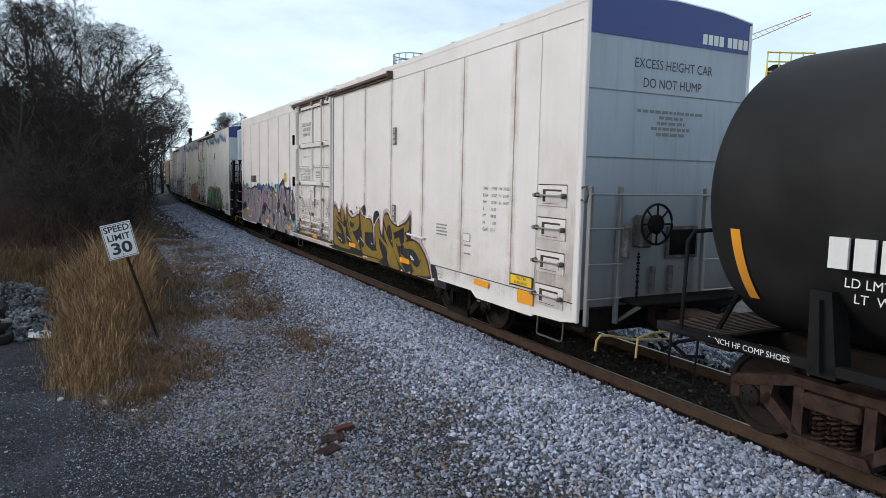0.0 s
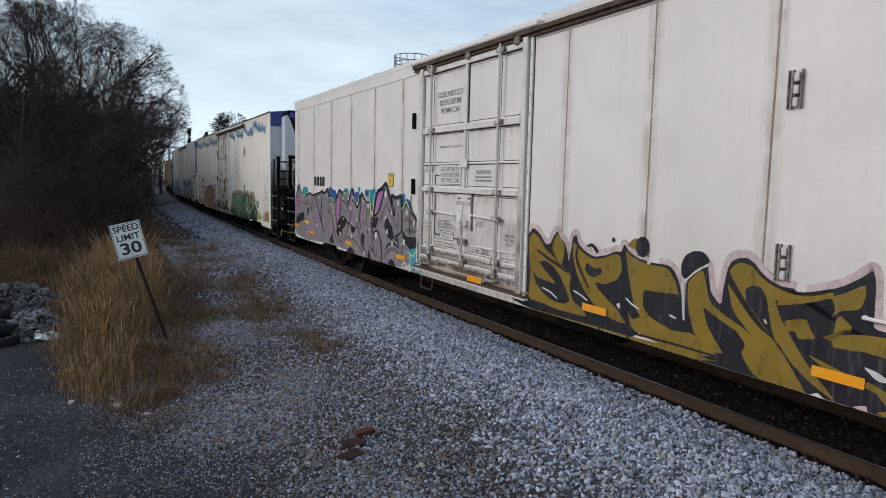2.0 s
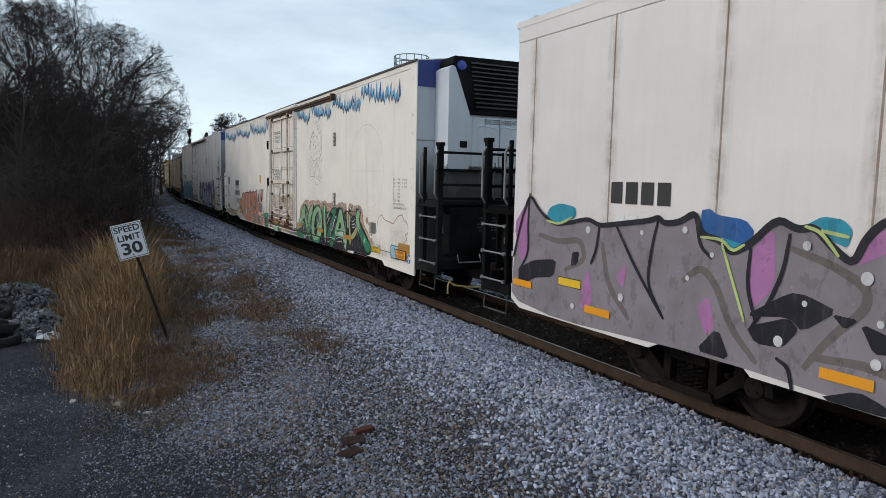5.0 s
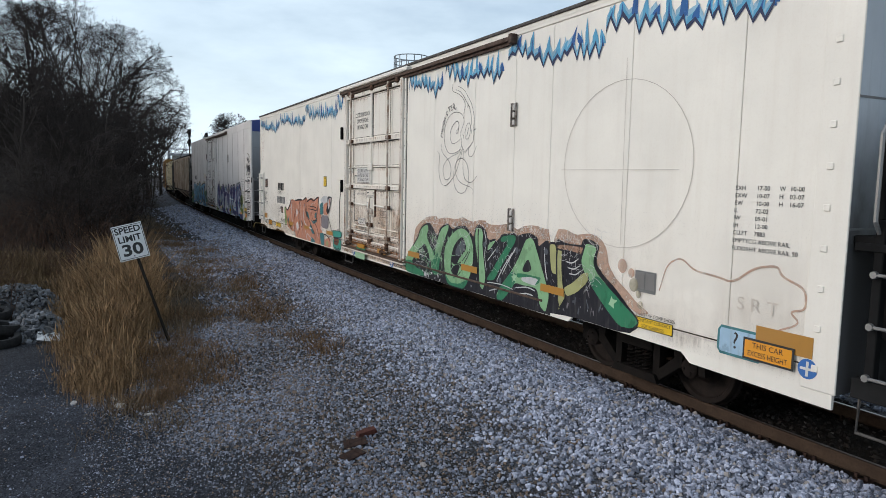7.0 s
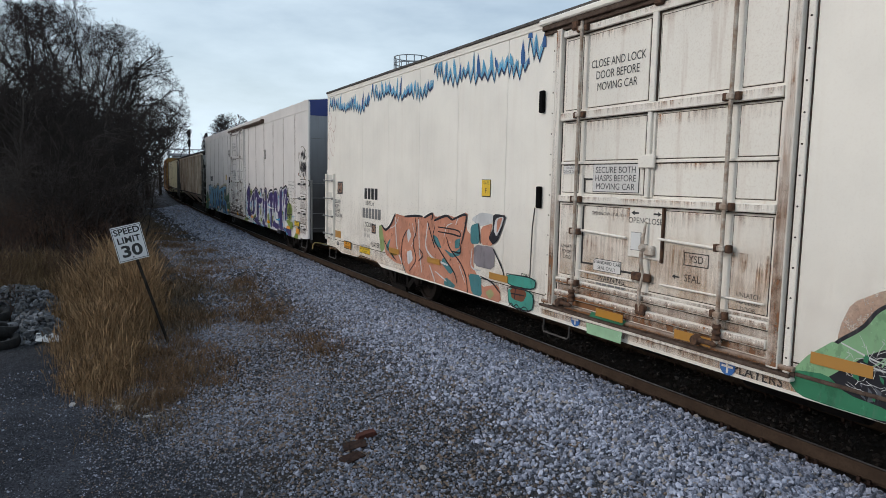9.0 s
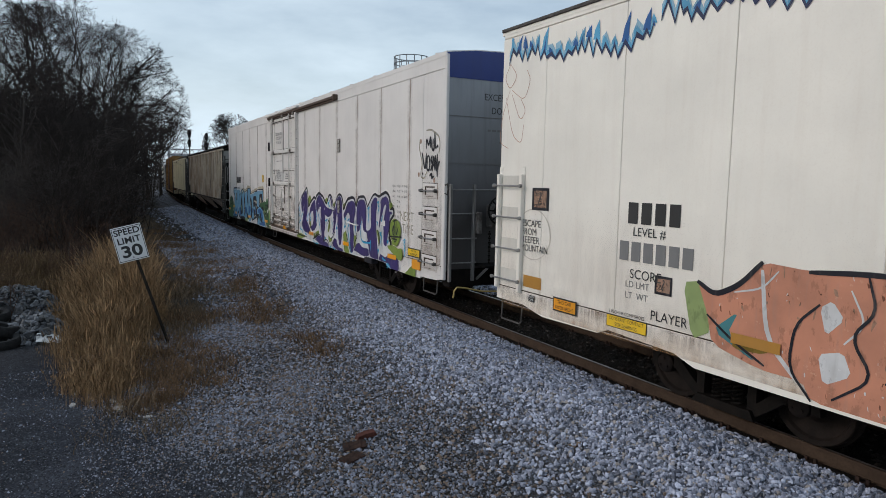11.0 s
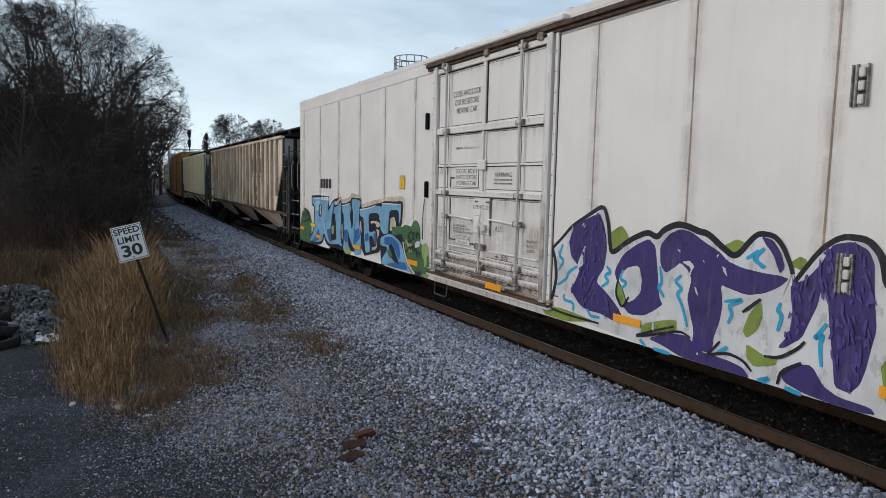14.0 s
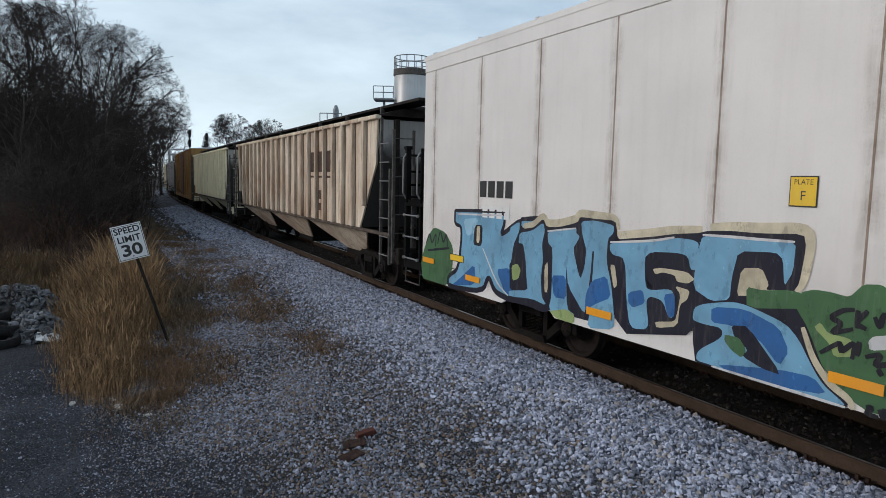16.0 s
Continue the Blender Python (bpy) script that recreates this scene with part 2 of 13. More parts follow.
def spray(name, col, alt=None, rough=0.5, thin=0.0):
    """Sprayed paint with uneven cover."""
    m, nt, b = node_mat(name)
    v = coords(nt)
    n1, n2 = tex(nt, "noise", v, 2.2, 4), tex(nt, "noise", coords(nt, (9, 9, 1.2)), 2.0, 5)
    alt = alt or tuple(min(1, x * 0.72 + 0.01) for x in col)
    c = mixc(nt, ramp(nt, n1.outputs[0], 0.35, 0.68), col, alt)
    n3 = tex(nt, "noise", coords(nt, (4, 4, 2.2)), 1.6, 5, 0.7)
    c = mixc(nt, ramp(nt, n3.outputs[0], 0.56, 0.61, (0, 0, 0, 1), (0.55, 0.55, 0.55, 1)), c, tuple(x * 0.5 for x in col))
    n4 = tex(nt, "noise", coords(nt, (6, 6, 5)), 1.9, 6, 0.75)
    c = mixc(nt, ramp(nt, n4.outputs[0], 0.62, 0.68, (0, 0, 0, 1), (0.45, 0.45, 0.45, 1)), c, tuple(min(0.7, x * 1.5 + 0.05) for x in col))
    c = mixc(nt, ramp(nt, n2.outputs[0], 0.55, 0.85, (0, 0, 0, 1), (0.3, 0.3, 0.3, 1)), c, (0.24, 0.22, 0.20))
    nt.links.new(c, b.inputs["Base Color"])
    b.inputs["Roughness"].default_value = rough
    b.inputs["Specular IOR Level"].default_value = 0.25
    if thin:
        n5 = tex(nt, "noise", v, 7.0, 6, 0.75)
        nt.links.new(ramp(nt, n5.outputs[0], 0.35, 0.65, (1 - thin,) * 3 + (1,), (1 - thin * 0.35,) * 3 + (1,)), b.inputs["Alpha"])
    return m


M = {}
M["white"] = paint("weathered_white_paint", (0.715, 0.68, 0.65), (0.27, 0.20, 0.15), 0.17, edge=0.5)
M["cream"] = paint("weathered_cream_paint", (0.84, 0.795, 0.715), (0.38, 0.23, 0.12), 0.17, edge=0.5)
M["seam"] = rusty("seam_grime", (0.20, 0.17, 0.15), (0.30, 0.26, 0.23), 3.0)
M["blue"] = paint("blue_stripe_paint", (0.015, 0.035, 0.19), (0.03, 0.03, 0.06), 0.3)
M["black"] = paint("black_tank_paint", (0.004, 0.004, 0.004), (0.014, 0.012, 0.011), 0.35, 0.58)
M["black"].node_tree.nodes["Principled BSDF"].inputs["Specular IOR Level"].default_value = 0.16
M["ink"] = paint("black_marking_paint", (0.012, 0.012, 0.013), (0.05, 0.05, 0.05), 0.3, 0.5)
M["pale_ink"] = paint("white_marking_paint", (0.7, 0.7, 0.68), (0.3, 0.25, 0.2), 0.3, 0.5)
M["faint_ink"] = paint("faded_stencil", (0.05, 0.05, 0.05), (0.02, 0.02, 0.02), 0.5, 0.7)
M["dim_ink"] = paint("grey_marking_paint", (0.16, 0.16, 0.16), (0.3, 0.28, 0.26), 0.3, 0.5)
M["yellow"] = paint("yellow_sign_paint", (0.78, 0.50, 0.015), (0.2, 0.14, 0.05), 0.25, 0.4)
M["amber"] = paint("amber_reflector", (0.80, 0.33, 0.012), (0.25, 0.12, 0.04), 0.25, 0.3)
M["steel"] = paint("galvanised_steel", (0.27, 0.265, 0.26), (0.15, 0.11, 0.08), 0.4, 0.42, metal=0.6)
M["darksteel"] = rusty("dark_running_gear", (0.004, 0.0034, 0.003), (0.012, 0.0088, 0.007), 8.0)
M["castiron"] = rusty("brown_cast_steel", (0.020, 0.012, 0.010), (0.058, 0.034, 0.025), 8.0)
M["wheel"] = rusty("wheel_steel", (0.009, 0.0068, 0.006), (0.022, 0.0155, 0.0125), 5.0, 0.8)
M["rail"] = rusty("rail_rust", (0.042, 0.027, 0.019), (0.070, 0.046, 0.031), 4.0, 0.85)
M["railtop"] = paint("worn_rail_head", (0.30, 0.27, 0.25), (0.12, 0.08, 0.05), 0.5, 0.33, metal=0.8)
M["tie"] = rusty("tarred_timber", (0.012, 0.010, 0.008), (0.030, 0.024, 0.020), 7.0, 0.9)
M["equip"] = paint("black_equipment_paint", (0.0028, 0.0028, 0.003), (0.010, 0.0085, 0.007), 0.35, 0.75)
M["equip"].node_tree.nodes["Principled BSDF"].inputs["Specular IOR Level"].default_value = 0.03
M["orange_rust"] = rusty("orange_rust", (0.16, 0.06, 0.025), (0.30, 0.14, 0.07), 6.0)

# ---- ground, ballast and track ----
U_KNOTS = [-400, -60, -8, -4.5, -3.2, -2.2, -1.4, -1.0, 0.0, 1.0, 1.45, 1.9, 2.2, 2.9, 3.7, 4.5, 5.7, 6.8, 7.8, 9.5, 14, 40, 400]
Z_KNOTS = [-0.6, -0.6, -0.6, -0.55, -0.42, -0.2, -0.14, -0.15, -0.148, -0.15, -0.12, -0.12, -0.24, -0.40, -0.52, -0.57, -0.68, -0.82, -0.90, -0.94, -0.9, -0.3, 4.0]


def terrain(s, u):
    z = float(np.interp(u, U_KNOTS, Z_KNOTS))
    if u > 2.6:
        k = min(1.0, (u - 2.6) / 2.5)
        p = Vector((s * 0.35, u * 0.35, 3.1))
        z += k * 0.10 * noise.noise(p) + k * 0.035 * noise.noise(p * 4.3)
        z += min(0.45, max(0.0, (s - 5.0) * 0.035)) * min(1.0, (u - 2.6) / 3.5)
    elif abs(u) < 3.2:
        z += 0.012 * noise.noise(Vector((s * 2.1, u * 2.1, 7.7)))
    return z


def spread(knots):
    """Grid lines from (place, step) pairs."""
    out = [knots[0][0]]
    for (a, da), (b, db) in zip(knots, knots[1:]):
        x = a
        while x < b - 1e-6:
            f = (x - a) / (b - a)
            x = min(b, x + da + (db - da) * f)
            out.append(x)
    return out


def zones(s, u):
    """Shares of pale ballast, of dark track bed and of grey fines on the ground."""
    w = noise.noise(Vector((s * 0.6, u * 0.6, 11))) * 0.35 + noise.noise(Vector((s * 2.3, u * 2.3, 5))) * 0.18
    edge = 3.55 + w * 1.3 - min(0.55, max(0.0, (s - 5) * 0.06)) + min(0.4, max(0.0, (s - 16) * 0.03))
    bal = min(1.0, max(0.0, (edge - u) / 1.25)) if u > 0 else 0.4
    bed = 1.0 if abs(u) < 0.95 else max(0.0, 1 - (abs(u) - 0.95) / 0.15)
    fin = min(1.0, max(0.0, (u - 6.6 - w * 1.5 + 0.3 * min(3.0, max(0.0, 4.6 - s))) / 0.9)) * min(1.0, max(0.0, (9.5 - s) / 3.0))
    return bal, bed, fin


def ground_material():
    m, nt, b = node_mat("trackside_ground")
    v = coords(nt)
    at = nt.nodes.new("ShaderNodeVertexColor")
    at.layer_name = "zone"
    sep = nt.nodes.new("ShaderNodeSeparateColor")
    nt.links.new(at.outputs[0], sep.inputs[0])
    vor = tex(nt, "voronoi", v, 24)
    vor2 = tex(nt, "voronoi", v, 55)
    cell = nt.nodes.new("ShaderNodeSeparateColor")
    nt.links.new(vor.outputs["Color"], cell.inputs[0])
    big, mid, fine = tex(nt, "noise", v, 0.7, 5), tex(nt, "noise", v, 5, 6, 0.65), tex(nt, "noise", v, 40, 5, 0.7)
    stone = mixc(nt, cell.outputs[0], (0.04, 0.043, 0.050), (0.19, 0.20, 0.23))
    soil = mixc(nt, ramp(nt, mid.outputs[0], 0.35, 0.65), (0.016, 0.0145, 0.013), (0.050, 0.045, 0.041))
    soil = mixc(nt, ramp(nt, fine.outputs[0], 0.5, 0.7), soil, (0.11, 0.105, 0.10))
    brown = mixc(nt, ramp(nt, mid.outputs[0], 0.3, 0.7), (0.034, 0.024, 0.017), (0.080, 0.057, 0.038))
    dry = mixc(nt, ramp(nt, big.outputs[0], 0.45, 0.62), soil, brown)
    vor3 = tex(nt, "voronoi", v, 38)
    cell3 = nt.nodes.new("ShaderNodeSeparateColor")
    nt.links.new(vor3.outputs["Color"], cell3.inputs[0])
    pebble = mixc(nt, cell3.outputs[0], (0.036, 0.038, 0.045), (0.16, 0.168, 0.195))
    pebble = mixc(nt, ramp(nt, vor3.outputs["Distance"], 0.35, 0.62), pebble, (0.018, 0.017, 0.016))
    dry = mixc(nt, ramp(nt, big.outputs[0], 0.35, 0.60, (0.85, 0.85, 0.85, 1), (0.25, 0.25, 0.25, 1)), dry, pebble)
    fin = mixc(nt, ramp(nt, mid.outputs[0], 0.35, 0.7), (0.015, 0.017, 0.023), (0.046, 0.052, 0.068))
    fin = mixc(nt, ramp(nt, vor2.outputs["Distance"], 0.15, 0.3, (0.5, 0.5, 0.5, 1), (0, 0, 0, 1)), fin, (0.04, 0.044, 0.053))
    fin = mixc(nt, ramp(nt, big.outputs[0], 0.50, 0.66, (0, 0, 0, 1), (0.75, 0.75, 0.75, 1)), fin, (0.066, 0.073, 0.094))
    # bed near black: greasy ballast with the train's shade put into its colour
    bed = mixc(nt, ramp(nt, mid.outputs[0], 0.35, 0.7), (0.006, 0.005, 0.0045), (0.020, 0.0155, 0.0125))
    cell2 = nt.nodes.new("ShaderNodeSeparateColor")
    nt.links.new(vor2.outputs["Color"], cell2.inputs[0])
    fin = mixc(nt, ramp(nt, fine.outputs[0], 0.42, 0.66, (0, 0, 0, 1), (0.8, 0.8, 0.8, 1)), fin, (0.038, 0.041, 0.050))
    fin = mixc(nt, ramp(nt, cell2.outputs[0], 0.80, 0.86, (0, 0, 0, 1), (0.7, 0.7, 0.7, 1)), fin, (0.10, 0.105, 0.12))
    fin = mixc(nt, ramp(nt, cell2.outputs[1], 0.70, 0.76, (0, 0, 0, 1), (0.7, 0.7, 0.7, 1)), fin, (0.006, 0.006, 0.008))
    c = mixc(nt, sep.outputs["Blue"], dry, fin)
    c = mixc(nt, sep.outputs["Red"], c, stone)
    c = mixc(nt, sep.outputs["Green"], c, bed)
    nt.links.new(c, b.inputs["Base Color"])
    b.inputs["Roughness"].default_value = 0.95
    b.inputs["Specular IOR Level"].default_value = 0.1
    h = mixc(nt, 0.4, vor2.outputs["Distance"], fine.outputs[0])
    bump(nt, b, h, 0.9, 0.05)
    return m


def make_ground():
    ss = spread([(-60, 8), (-12, 0.6), (-5, 0.16), (14, 0.18), (30, 0.8), (90, 5), (700, 60)])
    us = spread([(-380, 60), (-40, 6), (-5, 0.6), (-3, 0.16), (11, 0.16), (20, 0.8), (60, 8), (420, 60)])
    vs, col = [], []
    for s in ss:
        for u in us:
            vs.append(on_line(s, u, terrain(s, u)))
            col.append((*zones(s, u), 1.0))
    n = len(us)
    fs = [(i * n + j, (i + 1) * n + j, (i + 1) * n + j + 1, i * n + j + 1) for i in range(len(ss) - 1) for j in range(n - 1)]
    me = bpy.data.meshes.new("ground")
    me.from_pydata([tuple(v) for v in vs], [], fs)
    me.flip_normals()
    lay = me.color_attributes.new("zone", "FLOAT_COLOR", "POINT")
    lay.data.foreach_set("color", np.array(col, dtype=np.float32).ravel())
    me.polygons.foreach_set("use_smooth", [True] * len(fs))
    me.materials.append(ground_material())
    return tagged(new("ground", me), "trackside ground of grey gravel, brown soil and dusty fines", "ground", kind="structure")


make_ground()


def stone_material(name, dark, light, warm, share=0.25):
    m, nt, b = node_mat(name)
    geo = nt.nodes.new("ShaderNodeNewGeometry")
    r = geo.outputs["Random Per Island"]
    c = ramp(nt, r, 0.0, 1.0, (*dark, 1), (*light, 1))
    wn = nt.nodes.new("ShaderNodeTexWhiteNoise")
    wn.noise_dimensions = "1D"
    nt.links.new(r, wn.inputs["W"])
    c = mixc(nt, ramp(nt, wn.outputs[0], 1 - share - 0.05, 1 - share), c, warm)
    n1 = tex(nt, "noise", coords(nt), 38, 5, 0.7)
    c = mixc(nt, ramp(nt, n1.outputs[0], 0.4, 0.75, (0, 0, 0, 1), (0.5, 0.5, 0.5, 1)), c, tuple(x * 0.55 for x in dark))
    nt.links.new(c, b.inputs["Base Color"])
    b.inputs["Roughness"].default_value = 0.85
    b.inputs["Specular IOR Level"].default_value = 0.2
    bump(nt, b, n1.outputs[0], 0.4, 0.006)
    return m


def stone_shapes(rng, count, plain=False):
    if plain:
        base = np.array([(1, 0, 0), (-1, 0, 0), (0, 1, 0), (0, -1, 0), (0, 0, 1), (0, 0, -1)], dtype=float)
        faces = np.array([(0, 2, 4), (2, 1, 4), (1, 3, 4), (3, 0, 4), (2, 0, 5), (1, 2, 5), (3, 1, 5), (0, 3, 5)])
        return [base * rng.uniform(0.7, 1.25, (6, 1)) * rng.uniform(0.7, 1.3, 3) + rng.normal(0, 0.22, (6, 3)) for _ in range(count)], faces
    bm = bmesh.new()
    bmesh.ops.create_icosphere(bm, subdivisions=1, radius=1.0)
    base = np.array([v.co[:] for v in bm.verts])
    faces = np.array([[v.index for v in f.verts] for f in bm.faces])
    bm.free()
    out = []
    for _ in range(count):
        long = rng.uniform(0.5, 1.5, 3)
        long *= 1.03 / long.mean()
        p = base * rng.uniform(0.85, 1.25, (len(base), 1))
        p = np.clip(p, -rng.uniform(0.45, 0.85, 3), rng.uniform(0.45, 0.85, 3))
        skew = np.eye(3) + rng.uniform(-0.35, 0.35, (3, 3))
        out.append((p * 1.12 * long) @ skew)
    return out, faces


def scatter_stones(name, label, places, sizes, material, seed, plain=False):
    """Broken stones as one mesh; places are x, y, z rows."""
    rng = np.random.default_rng(seed)
    shapes, faces = stone_shapes(rng, 24, plain)
    n = len(places)
    q = rng.normal(size=(n, 4))
    q /= np.linalg.norm(q, axis=1)[:, None]
    w, x, y, z = q.T
    rot = np.stack([1 - 2 * (y * y + z * z), 2 * (x * y - z * w), 2 * (x * z + y * w), 2 * (x * y + z * w), 1 - 2 * (x * x + z * z), 2 * (y * z - x * w),
                    2 * (x * z - y * w), 2 * (y * z + x * w), 1 - 2 * (x * x + y * y)], 1).reshape(n, 3, 3)
    kind = rng.integers(0, len(shapes), n)
    pts = np.stack(shapes)[kind]
    pts = np.einsum("nij,nkj->nki", rot, pts) * sizes[:, None, None] + places[:, None, :]
    k = pts.shape[1]
    idx = (faces[None] + (np.arange(n) * k)[:, None, None]).reshape(-1, 3)
    me = bpy.data.meshes.new(name)
    me.vertices.add(n * k)
    me.vertices.foreach_set("co", pts.astype(np.float32).ravel())
    me.loops.add(len(idx) * 3)
    me.loops.foreach_set("vertex_index", idx.astype(np.int32).ravel())
    me.polygons.add(len(idx))
    me.polygons.foreach_set("loop_start", np.arange(len(idx), dtype=np.int32) * 3)
    me.update(calc_edges=True)
    me.shade_flat()
    me.materials.append(material)
    return tagged(new(name, me), label, "gravel", kind="stuff")


def make_gravel():
    rng = np.random.default_rng(5)
    pale = stone_material("pale_granite_ballast", (0.075, 0.083, 0.108), (0.54, 0.575, 0.70), (0.34, 0.31, 0.29), 0.08)
    dirty = stone_material("dirty_gravel", (0.046, 0.050, 0.062), (0.36, 0.385, 0.47), (0.20, 0.15, 0.115), 0.24)
    sooty = stone_material("dark_grit", (0.034, 0.037, 0.047), (0.20, 0.216, 0.265), (0.06, 0.055, 0.05), 0.25)
    near, far, low, dark = [], [], [], []
    # pale ballast between rail and shoulder
    for s0, s1, dens, bag, lo, hi in ((-5, 6, 1350, near, 0.0135, 0.028), (6, 14, 900, far, 0.016, 0.032), (14, 26, 420, far, 0.024, 0.042), (26, 60, 220, far, 0.04, 0.062)):
        n = int((s1 - s0) * 3.47 * dens)
        for s, u in zip(rng.uniform(s0, s1, n), rng.uniform(0.93, 4.4, n)):
            bal = zones(s, u)[0]
            if rng.random() < bal ** 1.4 * 0.95 + 0.02:
                r = rng.uniform(lo, hi) * (1.0 if rng.random() < 0.9 else 1.35)
                p = on_line(s, u, terrain(s, u) + r * rng.uniform(-0.1, 0.75))
                bag.append((p.x, p.y, p.z, r))
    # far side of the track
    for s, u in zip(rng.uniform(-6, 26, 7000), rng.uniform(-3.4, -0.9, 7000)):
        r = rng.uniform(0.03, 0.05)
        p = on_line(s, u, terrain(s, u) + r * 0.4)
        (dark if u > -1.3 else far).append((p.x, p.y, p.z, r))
    # smaller dirty gravel of the cess
    def cess(n, s0, s1, u0, u1, lo, hi, bag, floor):
        for s, u in zip(rng.uniform(s0, s1, n), rng.uniform(u0, u1, n)):
            bal, bed, fin = zones(s, u)
            clump = 0.58 + 1.1 * noise.noise(Vector((s * 0.55, u * 0.8, 1.5))) + 0.5 * noise.noise(Vector((s * 2.6, u * 2.6, 8.5)))
            if rng.random() < (1 - 0.8 * bal) * max(floor, clump) * (1 - 0.5 * fin):
                r = rng.uniform(lo, hi) * (1.0 if rng.random() < 0.94 else 1.5) * (1 - 0.4 * fin)
                p = on_line(s, u, terrain(s, u) + r * rng.uniform(-0.2, 0.5))
                bag.append((p.x, p.y, p.z, r))
    fine = []
    cess(100000, -3, 9, 2.5, 7.6, 0.010, 0.024, low, 0.5)
    cess(9000, -4, 7, 6.6, 9.6, 0.010, 0.026, low, 0.25)
    cess(16000, -3, 6, 2.5, 7.0, 0.006, 0.014, fine, 0.4)
    cess(40000, -4, 7, 5.6, 9.6, 0.006, 0.016, fine, 0.7)
    cess(26000, 9, 26, 2.3, 5.2, 0.018, 0.038, low, 0.12)
    for name, label, bag, mat, plain in (("ballast", "pale grey crushed granite ballast beside the rail", near, pale, False), ("far_ballast", "pale grey ballast farther along and beyond the rails", far, pale, True), ("gravel", "dirty brown-grey loose gravel on the trackside", low, dirty, True),
                                         ("grit", "fine grey grit between the loose gravel", fine, sooty, True)):
        a = np.array(bag)
        scatter_stones(name, label, a[:, :3], a[:, 3], mat, 3, plain)
    # dark stones between the rails, the train's shade put into their colour
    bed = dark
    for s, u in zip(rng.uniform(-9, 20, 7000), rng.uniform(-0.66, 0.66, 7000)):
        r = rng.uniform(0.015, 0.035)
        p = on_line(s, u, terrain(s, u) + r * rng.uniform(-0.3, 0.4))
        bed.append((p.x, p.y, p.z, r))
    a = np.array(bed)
    scatter_stones("oily_ballast", "oily ballast between the rails, blackened with the train's shade", a[:, :3], a[:, 3], stone_material("oily_ballast", (0.008, 0.007, 0.006), (0.034, 0.028, 0.024), (0.10, 0.09, 0.08), 0.03), 7, True)


RAIL_PROFILE = [(-0.075, -0.175), (0.075, -0.175), (0.075, -0.163), (0.012, -0.14), (0.010, -0.045), (0.034, -0.036), (0.036, -0.008), (0.028, 0.0),
                (-0.028, 0.0), (-0.036, -0.008), (-0.034, -0.036), (-0.010, -0.045), (-0.012, -0.14), (-0.075, -0.163)]


def make_track():
    steps = spread([(-40, 4), (0, 2), (60, 2.5), (330, 10)])
    for side in (1, -1):
        rail = thing("rail", "rust-brown steel rail with a worn head", "rail", "rails of the track", "structure")
        body, head = Geo(), Geo()
        n = len(RAIL_PROFILE)
        for s in steps:
            for a, z in RAIL_PROFILE:
                body.v.append(tuple(on_line(s, side * 0.753 + a, z)))
        for i in range(len(steps) - 1):
            for j in range(n):
                body.f.append((i * n + j, i * n + (j + 1) % n, (i + 1) * n + (j + 1) % n, (i + 1) * n + j))
        for s in steps:
            head.v += [tuple(on_line(s, side * 0.753 + a, 0.0025)) for a in (-0.026, 0.012)]
        head.f = [(2 * i, 2 * i + 1, 2 * i + 3, 2 * i + 2) for i in range(len(steps) - 1)]
        part("rail_web", body, M["rail"], rail)
        part("running_surface", head, M["railtop"], rail, "worn bright running band")
    tie_geo = Geo().box(-1.28, 1.28, -0.11, 0.11, -0.30, -0.155, 0.012)
    tie_me = tie_geo.mesh("tie")
    tie_me.materials.append(M["tie"])
    plates = []
    for side in (1, -1):
        plate = Geo().box(side * 0.753 - 0.18, side * 0.753 + 0.18, -0.095, 0.095, -0.166, -0.148)
        for a in (-0.105, 0.105):
            for b in (-0.05, 0.05):
                plate.box(side * 0.753 + a - 0.016, side * 0.753 + a + 0.016, b - 0.016, b + 0.016, -0.15, -0.105)
        me = plate.mesh("tie_plate")
        me.materials.append(M["castiron"])
        plates.append(me)
    s = -12.0
    first = None
    while s < 90:
        p = on_line(s, 0)
        m = pose(p.x, p.y, 0, 0, 0, -math.degrees(heading(s)))
        if first is None:
            first = part("railway_tie", tie_me, M["tie"])
            tagged(first, "dark tarred timber tie half buried in ballast", "railway tie", "ties of the track")
            for me in plates:
                part("tie_plate", me, M["castiron"], first)
            first.matrix_basis = m
        else:
            copy_thing(first, m)
        s += 0.53


make_gravel()
make_track()

# ---- wagons: x away from the near end, y to the near side, z above the rails ----
TRAIN, WHEELS = [], []
FACE = 1.525
MESHES = {}


def shared(key, make, material, smooth=False):
    """A mesh built once and used by all like pieces."""
    if key not in MESHES:
        me = make().mesh(key, smooth)
        me.materials.append(material)
        MESHES[key] = me
    return MESHES[key]


